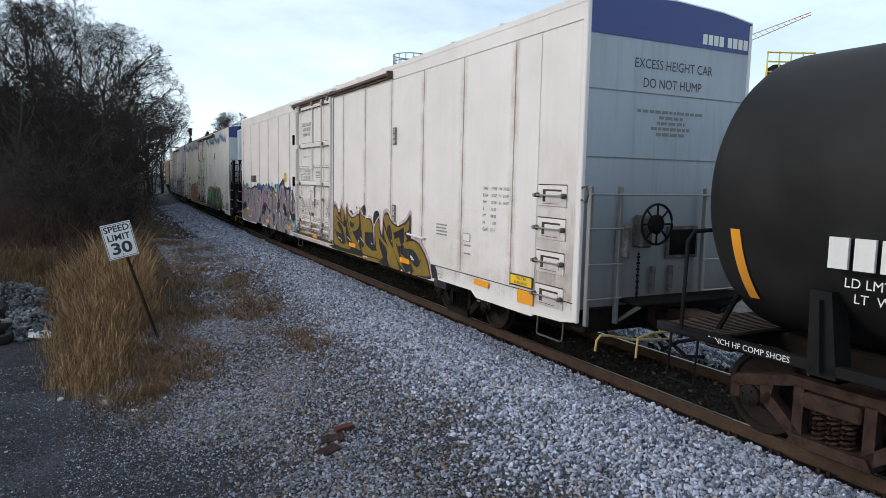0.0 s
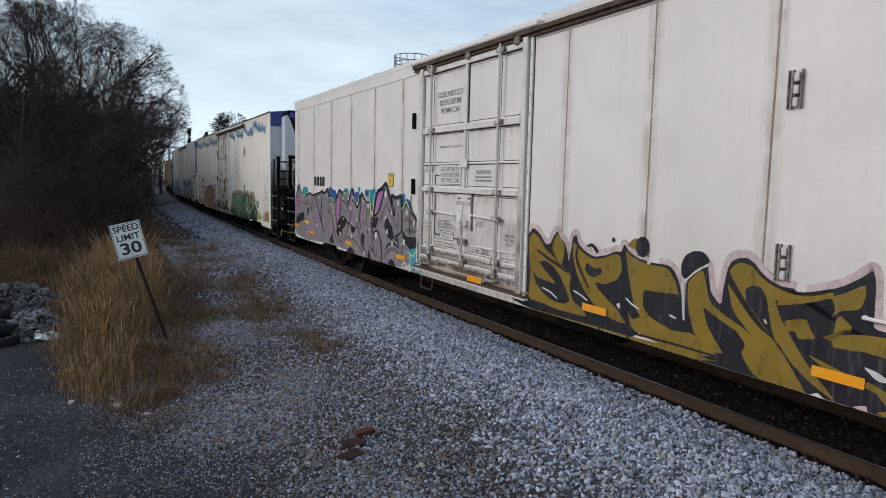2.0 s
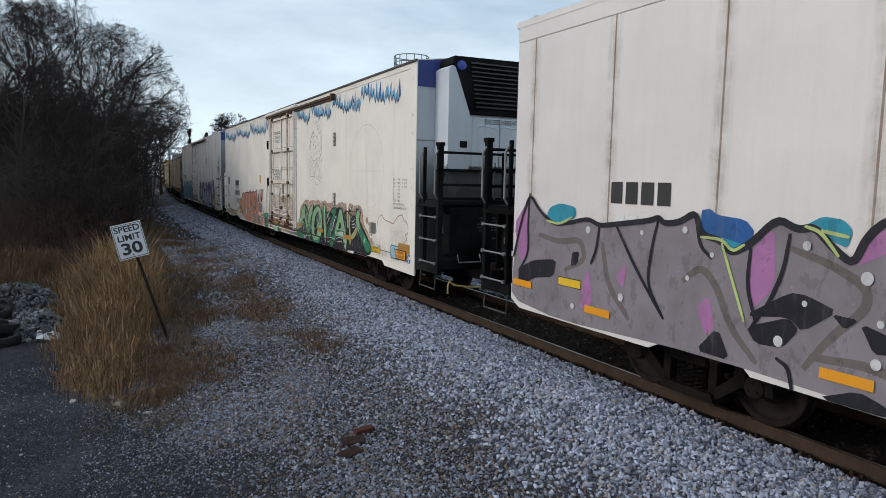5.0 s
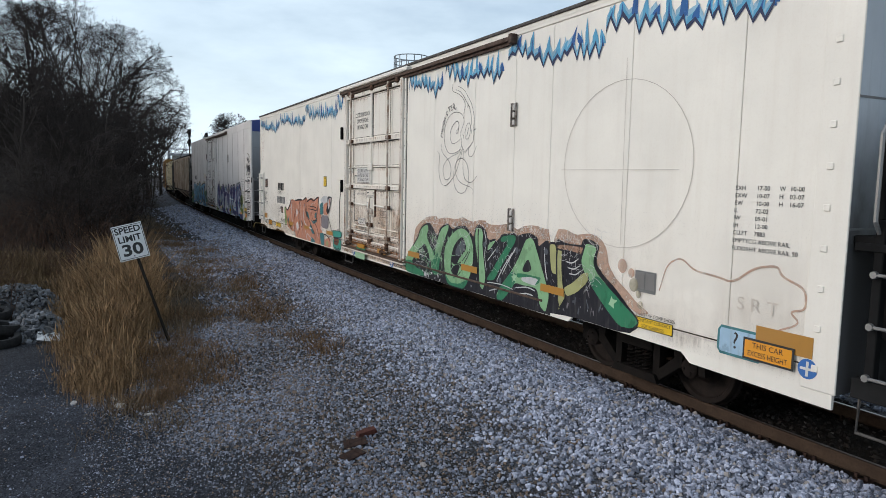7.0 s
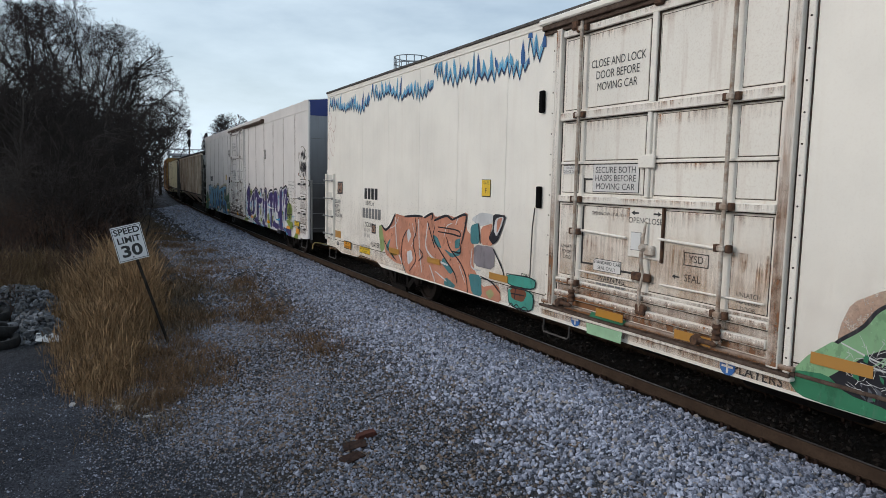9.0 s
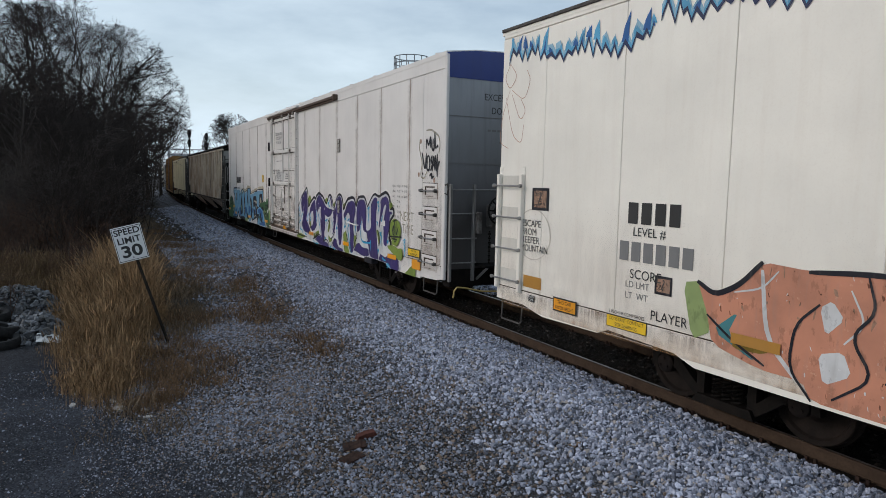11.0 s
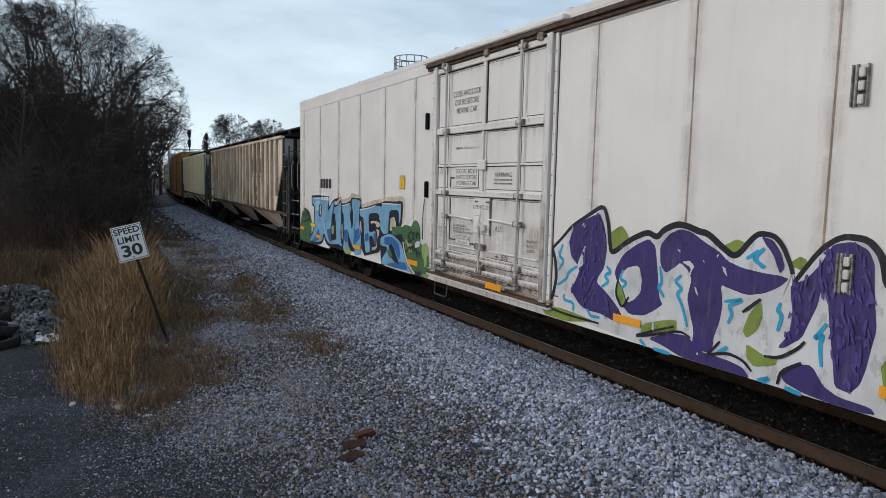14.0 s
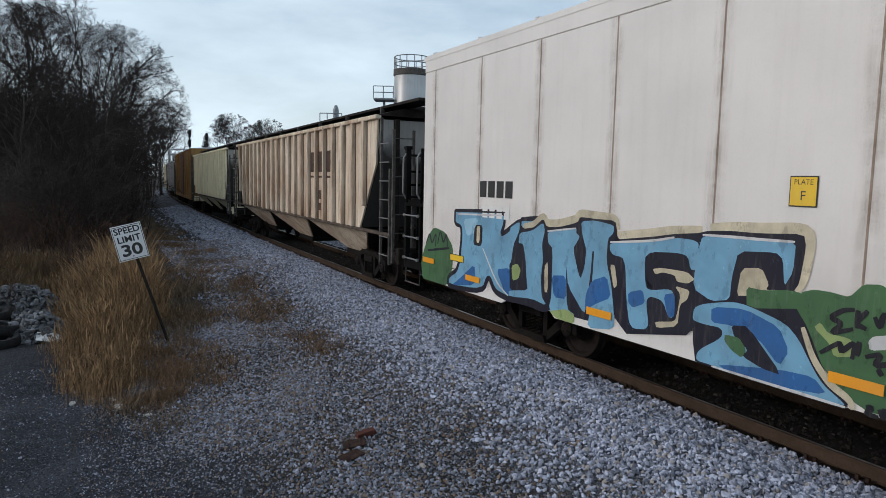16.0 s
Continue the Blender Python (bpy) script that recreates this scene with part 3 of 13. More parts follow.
def wheel_geo():
    g = Geo()
    for s in (1, -1):
        prof = [(0.07, 0.62), (0.11, 0.64), (0.20, 0.665), (0.36, 0.68), (0.40, 0.66), (0.42, 0.667), (0.475, 0.672), (0.485, 0.684), (0.478, 0.70), (0.459, 0.712), (0.455, 0.795), (0.445, 0.805), (0.395, 0.80), (0.375, 0.765), (0.22, 0.735), (0.14, 0.78), (0.125, 0.81), (0.08, 0.81)]
        g.lathe("y", (0, 0, 0), [(r, s * h) for r, h in prof], 32)
    g.lathe("y", (0, 0, 0), [(0.07, -1.05), (0.075, 0), (0.07, 1.05)], 14)
    for s in (1, -1):
        g.lathe("y", (0, 0, 0), [(0.115, s * 0.93), (0.12, s * 0.95), (0.12, s * 1.06), (0.10, s * 1.08), (0.07, s * 1.085)], 18)
        for k in range(3):
            a = 2 * math.pi * k / 3
            g.lathe("y", (0.065 * math.cos(a), 0, 0.065 * math.sin(a)), [(0.018, s * 1.08), (0.018, s * 1.10)], 6)
    return g


def frame_geo():
    """Cast side frames of a three-piece bogie, with the openings beside the springs, and its bolster."""
    g = Geo()
    for s in (1, -1):
        y0, y1 = s * 0.93, s * 1.05
        top = [(-1.12, 0.60), (-1.05, 0.66), (-0.45, 0.80), (0.45, 0.80), (1.05, 0.66), (1.12, 0.60), (1.12, 0.53), (1.02, 0.53), (0.78, 0.60), (0.40, 0.70), (-0.40, 0.70), (-0.78, 0.60), (-1.02, 0.53), (-1.12, 0.53)]
        g.slab(top, y0, y1)
        for k in (1, -1):
            g.slab([(k * 1.10, 0.56), (k * 1.12, 0.40), (k * 1.02, 0.40), (k * 1.01, 0.56)], y0, y1)
            g.slab([(k * 0.77, 0.62), (k * 0.76, 0.42), (k * 0.66, 0.42), (k * 0.62, 0.64)], y0, y1)
            g.slab([(k * 0.78, 0.46), (k * 0.36, 0.14), (k * 0.30, 0.24), (k * 0.68, 0.56)], y0, y1)
            g.slab([(k * 0.40, 0.72), (k * 0.40, 0.22), (k * 0.29, 0.20), (k * 0.29, 0.72)], y0, y1)
        g.slab([(-0.42, 0.13), (0.42, 0.13), (0.36, 0.235), (-0.36, 0.235)], y0 - s * 0.06, y1 + s * 0.05)
        g.box(-0.28, 0.28, y0 - s * 0.04, y1 + s * 0.04, 0.52, 0.68, 0.02)
        for k in (1, -1):
            g.box(k * 0.89 - 0.10, k * 0.89 + 0.10, s * 0.90, s * 1.03, 0.50, 0.60, 0.02)
    g.box(-0.22, 0.22, -0.95, 0.95, 0.52, 0.72, 0.03)
    g.box(-0.06, 0.06, -0.85, 0.85, 0.32, 0.42, 0.02)
    for k in (1, -1):
        g.box(k * 0.40 - 0.05, k * 0.40 + 0.05, -0.8, 0.8, 0.34, 0.44, 0.02)
    return g


def spring_geo():
    g = Geo()
    pts = [(0.055 * math.cos(a), 0.055 * math.sin(a), 0.24 + 0.27 * i / 40) for i in range(41) for a in (2 * math.pi * 5.5 * i / 40,)]
    return g.tube(pts, 0.016, 5)


def bogie(car, x, body="castiron"):
    """A bogie with its springs and two wheelsets, which turn as the train rolls."""
    b = part("bogie", shared("bogie_" + body, frame_geo, M[body]), M[body], car, at=pose(x, 0, 0))
    sp = shared("spring_" + body, spring_geo, M[body], True)
    for s in (1, -1):
        for k in (-0.14, 0.0, 0.14):
            part("spring", sp, M[body], b, at=pose(k, s * 1.0, 0))
    for k in (-0.89, 0.89):
        w = part("wheelset", shared("wheelset", wheel_geo, M["wheel"], True), M["wheel"], b, at=pose(k, 0, 0.457))
        WHEELS.append((w, k))


def coupler(car, x, d):
    """Knuckle coupler and draft gear; d is the way it points along x."""
    g = Geo()
    g.box(x, x + d * 0.55, -0.10, 0.10, 0.72, 0.92, 0.03)
    g.slab([(x + d * 0.5, 0.68), (x + d * 0.62, 0.64), (x + d * 0.88, 0.66), (x + d * 0.92, 0.80), (x + d * 0.88, 0.96), (x + d * 0.62, 0.98), (x + d * 0.5, 0.94)], -0.16, 0.13)
    g.box(x - d * 0.3, x + d * 0.12, -0.28, 0.28, 0.62, 1.02, 0.03)
    c = part("coupler", g, M["castiron"], car)
    h = Geo().tube([(x + d * 0.1, 0.35, 0.72), (x + d * 0.45, 0.36, 0.60), (x + d * 0.75, 0.30, 0.42), (x + d * 0.95, 0.18, 0.45)], 0.025, 8)
    part("air_hose", h, M["equip"], c)


def grab(parent, pts, r=0.014, mat="steel", name="grab_iron", bolts=True):
    g = Geo().tube(pts, r, 7)
    if bolts:
        for p in (pts[0], pts[-1]):
            g.lathe("y", p, [(r * 2.0, -0.02), (r * 2.2, 0.0), (r * 2.0, 0.02)], 8)
    return part(name, g, M[mat], parent)


def marking(parent, x0, x1, z0, z1, mat, y=FACE + 0.006, name="marking", label="", skew=0.0):
    """A painted patch or stuck-on plate on the near side."""
    g = Geo().slab([(x0, z0), (x1, z0), (x1, z1), (x0, z1)], y, y + 0.003)
    return part(name, g, M[mat], parent, label)


def text_bars(parent, x0, x1, rows, mat, y, seed, h=0.03):
    """Writing too small to read: bars broken into words, x0 at the reader's left."""
    rng = random.Random(seed)
    for z in rows:
        g = Geo()
        x = x0
        while x > x1 + 0.04:
            w = min(rng.uniform(0.06, 0.22), x - x1)
            g.slab([(x, z), (x - w, z), (x - w, z + h), (x, z + h)], y, y + 0.002)
            x -= w + h * 0.9
        part("small_writing", g, M[mat], parent)


def outline_plate(parent, x0, x1, z0, z1, fill, y=FACE + 0.006, b=0.012, name="sign_plate", label=""):
    p = marking(parent, x0, x1, z0, z1, "ink", y, name, label)
    marking(p, x0 - b if x0 > x1 else x0 + b, x1 + b if x0 > x1 else x1 - b, z0 + b, z1 - b, fill, y + 0.004, "plate_face")
    return p


def door_track(car, dx, wall, long_to):
    g = Geo().box(long_to, dx + 4.1, FACE, FACE + 0.10, 4.83, 4.90, 0.008).box(long_to, dx + 4.1, FACE, FACE + 0.055, 4.78, 4.83, 0.004)
    part("door_track", g, M["rust_trim"], car, "dark weathered sliding-door track")
    g = Geo().box(long_to - 0.03, long_to + 0.05, FACE, FACE + 0.13, 4.78, 4.93, 0.01)
    part("track_stop", g, M["rust_trim"], car)
    g = Geo().box(dx - 0.2, dx + 4.15, FACE - 0.02, FACE + 0.13, 4.90, 4.99, 0.02)
    part("door_hood", g, wall, car)


BEAMS = ((4.66, 0.09, 0.055), (3.53, 0.11, 0.065), (2.42, 0.09, 0.065), (1.27, 0.08, 0.05), (1.08, 0.09, 0.065))


def plug_door(car, dx, wall, rust, writing):
    """A sliding plug door 3.9 m wide with its posts, beams, locking rods and gear; dx is the reader's right-hand edge."""
    y0 = FACE + 0.012
    door = part("plug_door", Geo().box(dx + 0.24, dx + 3.64, FACE - 0.02, y0, 0.98, 4.76, 0.004), wall, car, "plug door with locking rods")
    cols = [(0.28, 0.74), (0.86, 1.87), (2.03, 3.13), (3.25, 3.59)]
    rows = [(3.67, 4.62), (2.975, 3.50), (2.545, 2.93), (1.40, 2.385)]
    gap = M["door_gap"]
    for a, b in cols:
        for c, d in rows:
            part("panel_seam", Geo().box(dx + a, dx + b, y0 - 0.01, y0 + 0.003, c, d), gap, door)
            part("door_panel", Geo().box(dx + a + 0.009, dx + b - 0.009, y0 - 0.01, y0 + 0.012, c + 0.009, d - 0.009, 0.005), wall, door)
    for z, h, dp in BEAMS:
        part("door_beam", Geo().box(dx + 0.24, dx + 3.63, y0, y0 + dp, z, z + h, 0.010), wall, door)
        # dark strip under the beam: the beam's own shade put in as colour
        part("beam_shadow_gap", Geo().box(dx + 0.26, dx + 3.60, y0, y0 + dp * 0.45, z - 0.012, z + 0.002), gap, door)
        for k in range(12):
            part("rivet", shared("rivet_" + wall.name, lambda: Geo().lathe("y", (0, 0, 0), [(0.011, 0.0), (0.009, 0.006), (0.004, 0.009)], 8), wall), wall, door, at=pose(dx + 0.36 + 0.285 * k, y0 + dp, z + h / 2))
    part("door_strip", Geo().box(dx + 0.27, dx + 3.62, y0, y0 + 0.030, 2.935, 2.965, 0.004), wall, door)
    part("strip_gap", Geo().box(dx + 0.27, dx + 3.62, y0, y0 + 0.018, 2.926, 2.936), gap, door)
    part("door_post", Geo().box(dx + 0.10, dx + 0.225, FACE, FACE + 0.075, 0.92, 4.80, 0.008), wall, door)
    part("door_post", Geo().box(dx + 3.665, dx + 3.78, FACE, FACE + 0.075, 0.92, 4.80, 0.008), wall, door)
    for a in (0.0, 3.83):
        part("door_jamb", Geo().box(dx + a, dx + a + 0.07, FACE, FACE + 0.035, 0.90, 4.82, 0.006), wall, door)
        for k in range(13):
            part("bolt", shared("jamb_bolt", lambda: Geo().lathe("y", (0, 0, 0), [(0.010, 0.0), (0.009, 0.008), (0.004, 0.011)], 6), gap), gap, door, at=pose(dx + a + 0.035, FACE + 0.035, 1.05 + 0.29 * k))
    for a, w in ((-0.014, 0.014), (0.07, 0.03), (0.225, 0.018), (3.64, 0.022), (3.78, 0.05), (3.90, 0.014)):
        part("jamb_seam", Geo().box(dx + a, dx + a + w, FACE - 0.01, FACE + 0.008, 0.92, 4.80), gap, door)
    part("centre_bar", Geo().box(dx + 1.90, dx + 1.985, y0, y0 + 0.05, 3.64, 4.74, 0.008), wall, door)
    part("centre_seam", Geo().box(dx + 1.885, dx + 1.90, y0, y0 + 0.02, 3.64, 4.70), gap, door)
    part("centre_bar", Geo().box(dx + 1.88, dx + 2.02, y0, y0 + 0.02, 2.52, 3.53, 0.008), wall, door)
    part("centre_bar", Geo().box(dx + 1.92, dx + 1.985, y0 + 0.015, y0 + 0.055, 2.52, 3.53, 0.008), wall, door)
    part("hasp", Geo().box(dx + 1.83, dx + 2.09, y0 + 0.03, y0 + 0.075, 2.87, 3.03, 0.012), wall, door)
    for a in (0.79, 3.19):
        rod = part("locking_rod", Geo().tube([(dx + a, y0 + 0.10, 1.02), (dx + a, y0 + 0.10, 4.80)], 0.023, 10), M[rust + "_soft"], door, smooth=True)
        for z in (4.71, 3.585, 2.465, 2.03, 1.33):
            for d in (-0.075, 0.075):
                part("rod_clamp", Geo().box(dx + a + d - 0.030, dx + a + d + 0.030, y0 + 0.05, y0 + 0.115, z - 0.042, z + 0.042, 0.010), M[rust], rod)
            part("clamp_strap", Geo().box(dx + a - 0.045, dx + a + 0.045, y0 + 0.06, y0 + 0.135, z - 0.032, z + 0.032, 0.012), M[rust + "_soft"], rod)
        part("crank_gear", Geo().lathe("z", (dx + a, y0 + 0.10, 0), [(0.04, 1.06), (0.05, 1.08), (0.036, 1.11), (0.05, 1.14), (0.036, 1.17), (0.05, 1.20), (0.04, 1.23)], 12).box(dx + a - 0.02, dx + a + 0.26, y0 + 0.08, y0 + 0.14, 0.99, 1.04, 0.015).lathe("y", (dx + a + 0.25, 0, 1.01), [(0.05, y0 + 0.04), (0.065, y0 + 0.09), (0.05, y0 + 0.15)], 12), M[rust], rod)
    for a, b in ((0.86, 1.70), (2.24, 3.12)):
        part("cross_rod", Geo().tube([(dx + a, y0 + 0.06, 2.02), (dx + b, y0 + 0.06, 2.05)], 0.016, 8), wall, door)
    for z, x0, x1 in ((1.52, 0.30, 1.66), (1.50, 2.10, 3.14)):
        part("cross_rod", Geo().tube([(dx + x0, y0 + 0.045, z), (dx + x1, y0 + 0.045, z)], 0.012, 8), wall, door)
    box = part("gear_box", Geo().box(dx + 1.68, dx + 2.22, y0, y0 + 0.035, 1.79, 2.40, 0.010), wall, door)
    part("box_edge", Geo().box(dx + 1.655, dx + 1.685, y0, y0 + 0.05, 1.77, 2.41, 0.006), M[rust], box)
    part("latch_handle", Geo().tube([(dx + 1.90, y0 + 0.07, 2.24), (dx + 1.91, y0 + 0.10, 2.02), (dx + 1.93, y0 + 0.10, 1.76), (dx + 1.90, y0 + 0.08, 1.60), (dx + 1.94, y0 + 0.09, 1.40), (dx + 1.92, y0 + 0.09, 1.16)], [0.012, 0.020, 0.026, 0.016, 0.022, 0.014], 8).lathe("y", (dx + 1.91, 0, 1.93), [(0.045, y0 + 0.03), (0.05, y0 + 0.11), (0.03, y0 + 0.14)], 12).box(dx + 1.76, dx + 1.90, y0 + 0.03, y0 + 0.10, 1.84, 1.96, 0.015), M[rust + "_soft"], box)
    part("latch_bracket", Geo().box(dx + 1.80, dx + 2.10, y0 + 0.03, y0 + 0.085, 1.52, 1.62, 0.012), M[rust], box)
    part("latch_bracket", Geo().box(dx + 1.84, dx + 2.00, y0 + 0.03, y0 + 0.10, 1.12, 1.24, 0.015), M[rust], box)
    outline_plate(box, dx + 2.17, dx + 2.00, 1.88, 2.10, "pale_ink", y0 + 0.037, 0.005, "maker_plate")
    for k in (0.30, 1.80, 3.3):
        part("roller", Geo().box(dx + k, dx + k + 0.13, y0 + 0.03, y0 + 0.10, 4.72, 4.84, 0.02), M[rust], door)
    # lower track under the door
    part("lower_track", Geo().box(dx - 0.05, dx + 3.95, FACE - 0.01, FACE + 0.06, 0.93, 0.975, 0.008), M["joint"], car)
    part("track_slot", Geo().box(dx - 0.05, dx + 3.95, FACE - 0.005, FACE + 0.02, 0.875, 0.925, 0.004), M["rust_trim"], car)
    part("sill_lip", Geo().box(dx - 0.05, dx + 3.95, FACE - 0.01, FACE + 0.085, 0.835, 0.872, 0.008), wall, car)
    part("lower_rail", Geo().box(dx - 0.04, dx + 3.94, FACE + 0.060, FACE + 0.098, 0.874, 0.910, 0.006), M["rust_trim"], car, "rusted lower door rail")
    # rust and grime that has run down from beams, clamps and edges
    stain = M[rust + "_stain"]
    for z, drop in ((4.62, 0.13), (3.50, 0.17), (2.93, 0.09), (2.385, 0.20)):
        for a, b in cols:
            part("rust_run", Geo().sheet(dx + a + 0.01, dx + b - 0.01, y0 + 0.0135, z - drop, z), stain, door)
    for a, b in cols:
        part("rust_run", Geo().sheet(dx + a + 0.01, dx + b - 0.01, y0 + 0.0142, 1.40, 2.0), M["rustclamp_stain"] if rust == "rustclamp" else M["clamp_stain"], door)
    for z, h, dp in BEAMS:
        part("rust_run", Geo().sheet(dx + 0.25, dx + 3.62, y0 + dp + 0.0015, z + 0.011, z + h - 0.011), stain, door)
        if z < 2.0:
            part("rust_wash", Geo().sheet(dx + 0.25, dx + 3.62, y0 + dp + 0.0022, z + 0.011, z + h - 0.011), M[rust + "_foot"], door)
    part("rust_run", Geo().sheet(dx + 0.25, dx + 3.62, y0 + 0.0015, 1.00, 1.38), M["low_stain"], door)
    for a, w in ((0.10, 0.125), (3.665, 0.115)):
        part("rust_run", Geo().sheet(dx + a + 0.010, dx + a + w - 0.010, FACE + 0.0765, 0.94, 4.78), stain, door)
    part("rust_run", Geo().sheet(dx - 0.04, dx + 3.94, FACE + 0.0865, 0.842, 0.866), stain, car)
    for a, b in cols:
        part("rust_wash", Geo().sheet(dx + a + 0.011, dx + b - 0.011, y0 + 0.0148, 1.41, 2.37), M[rust + "_wash"], door)
    part("rust_wash", Geo().sheet(dx + 0.25, dx + 3.62, y0 + 0.0020, 0.99, 1.395), M[rust + "_foot"], door)
    for a, w in ((0.10, 0.125), (3.665, 0.115)):
        part("rust_wash", Geo().sheet(dx + a + 0.009, dx + a + w - 0.009, FACE + 0.0772, 0.94, 3.4), M[rust + "_foot"], door)
    part("rust_wash", Geo().sheet(dx - 0.04, dx + 3.94, FACE + 0.0620, 0.931, 0.974), M[rust + "_foot"], car)
    part("rust_wash", Geo().sheet(dx - 0.10, dx + 4.0, FACE + 0.0050, 0.735, 0.98), M[rust + "_wash"], car)
    for k in range(16):
        part("skirt_joint", Geo().box(dx + 0.1 + 0.24 * k, dx + 0.112 + 0.24 * k, FACE, FACE + 0.0058, 0.735, 0.832), M["joint"], car)
    # writing on the leaf
    yw = y0 + 0.0165
    for k, line in enumerate(writing["close"]):
        lettering(line, 0.105, M["ink"], door, (dx + 2.58, yw, 4.22 - 0.15 * k), narrow=0.8)
    lettering("OPENING W 12'-0, H 11 -3 1/2\"", 0.045, M["ink"], door, (dx + 2.52, yw, writing["opening"]))
    p = outline_plate(door, dx + 2.94, dx + 2.10, 2.57, 2.93, "white_plate", yw, 0.008)
    for k, line in enumerate(("SECURE BOTH", "HASPS BEFORE", "MOVING CAR")):
        lettering(line, 0.082, M["ink"], p, (dx + 2.52, yw + 0.009, 2.85 - 0.105 * k))
    p = outline_plate(door, dx + 3.56, dx + 3.24, 2.80, 2.92, "white_plate", yw, 0.005)
    for k, line in enumerate(("SECURITY", "DEVICE ONLY")):
        lettering(line, 0.034, M["ink"], p, (dx + 3.40, yw + 0.009, 2.885 - 0.052 * k))
    for k, line in enumerate(("UNLATCH", "TO OPEN", "DOOR")):
        lettering(line, 0.048, M["ink"], door, (dx + 3.40, yw, 1.80 - 0.075 * k))
    for k, line in enumerate(("UNLATCH", "TO CLOSE", "DOOR")):
        lettering(line, 0.050, M["ink"], door, (dx + 0.50, yw, writing.get("unlatch", 1.78) - 0.072 * k), narrow=0.88)
    lettering("OPENCLOSE", 0.072, M["ink"], box, (dx + 1.95, y0 + 0.037, 2.24))
    for x, d in ((2.06, 1), (1.82, -1)):
        part("arrow", Geo().slab([(dx + x, 2.322), (dx + x + d * 0.07, 2.322), (dx + x + d * 0.07, 2.305), (dx + x + d * 0.125, 2.332), (dx + x + d * 0.07, 2.36), (dx + x + d * 0.07, 2.343), (dx + x, 2.343)], y0 + 0.036, y0 + 0.038), M["ink"], box)
    p = outline_plate(door, dx + 2.86, dx + 2.34, 1.54, 1.70, "white_plate", yw, 0.007)
    lettering("STANDARD CAR", 0.048, M["ink"], p, (dx + 2.60, yw + 0.009, 1.655))
    lettering("SEAL ONLY", 0.048, M["ink"], p, (dx + 2.60, yw + 0.009, 1.585))
    xs, zs = dx + 1.22, writing["seal"]
    lettering("SEAL", 0.085, M["ink"], door, (xs, yw, zs), narrow=0.92)
    part("arrow", Geo().slab([(xs + 0.18, zs - 0.008), (xs + 0.24, zs - 0.008), (xs + 0.24, zs - 0.028), (xs + 0.29, zs), (xs + 0.24, zs + 0.028), (xs + 0.24, zs + 0.008), (xs + 0.18, zs + 0.008)], yw - 0.001, yw + 0.001), M["ink"], door)
    for a, b, c, d in ((3.12, 3.09, 2.56, 2.75), (3.10, 2.95, 2.72, 2.745), (3.12, 3.09, 1.62, 2.37), (3.12, 2.88, 1.60, 1.625), (2.34, 2.06, 1.575, 1.60)):
        marking(door, dx + a, dx + b, c, d, "ink", yw, "pointer_line")
    for k, line in enumerate(writing["lube"]):
        lettering(line, 0.043, M["ink"], door, (dx + 2.98, yw, 1.88 - 0.058 * k), align="LEFT", narrow=0.92)
    lettering("WARNING", 0.075, M["ink"], door, (dx + writing.get("warn_x", 1.33), yw, writing["warn"]))
    text_bars(door, dx + writing.get("warn_x", 1.33) + 0.27, dx + writing.get("warn_x", 1.33) - 0.26, [writing["warn"] - 0.09, writing["warn"] - 0.15], "dim_ink", yw, 4, 0.024)
    if writing["code"]:
        c = lettering(writing["code"], 0.082 if writing["boxed"] else 0.090, M["ink"], door, (dx + (1.18 if writing["boxed"] else 1.42), yw, 1.86 if writing["boxed"] else 1.90))
        if writing["boxed"]:
            for q in ((1.35, 1.01, 1.925, 1.935), (1.35, 1.01, 1.785, 1.795), (1.35, 1.34, 1.79, 1.93), (1.02, 1.01, 1.79, 1.93)):
                marking(c, dx + q[0], dx + q[1], q[2], q[3], "ink", yw, "box_line")
    return door


def door_stop(car, x, z):
    g = Geo().box(x - 0.065, x + 0.075, FACE, FACE + 0.012, z - 0.18, z + 0.18, 0.004)
    for k in (-0.12, -0.005, 0.11):
        g.box(x - 0.042, x + 0.012, FACE + 0.010, FACE + 0.05, z + k - 0.042, z + k + 0.042, 0.008)
    p = part("door_stop", g, M["clamp_soft"], car, "pale steel door stop in a dark frame")
    for a, b in ((-0.068, -0.055), (0.020, 0.036), (0.064, 0.078)):
        part("stop_rail", Geo().box(x + a, x + b, FACE + 0.008, FACE + 0.04, z - 0.18, z + 0.18, 0.003), M["clamp"], p)
    for k in (-0.06, 0.053):
        part("stop_slot", Geo().box(x - 0.052, x + 0.012, FACE + 0.012, FACE + 0.02, z + k - 0.012, z + k + 0.012), M["door_gap"], p)


def bumper(car, x, z):
    part("rubber_bumper", Geo().box(x - 0.05, x + 0.05, FACE, FACE + 0.06, z - 0.16, z + 0.16, 0.015), M["equip"], car)


def roof_shell(car, length, wall, rib=True):
    prof = [(-FACE - 0.01, 4.96), (-FACE - 0.01, 5.05), (-0.9, 5.13), (0, 5.17), (0.9, 5.13), (FACE + 0.01, 5.05), (FACE + 0.01, 4.96)]
    part("roof", Geo().plate_x(prof, -0.02, length + 0.02), wall, car)
    if rib:
        def make():
            k = [(-FACE - 0.015, 5.04), (-FACE - 0.015, 5.075), (-0.9, 5.155), (0, 5.195), (0.9, 5.155), (FACE + 0.015, 5.075), (FACE + 0.015, 5.04)]
            return Geo().plate_x(k, -0.03, 0.03)
        for i in range(15):
            part("roof_rib", shared("roof_rib_" + wall.name, make, wall), wall, car, at=pose(0.4 + i * (length - 0.8) / 14, 0, 0))


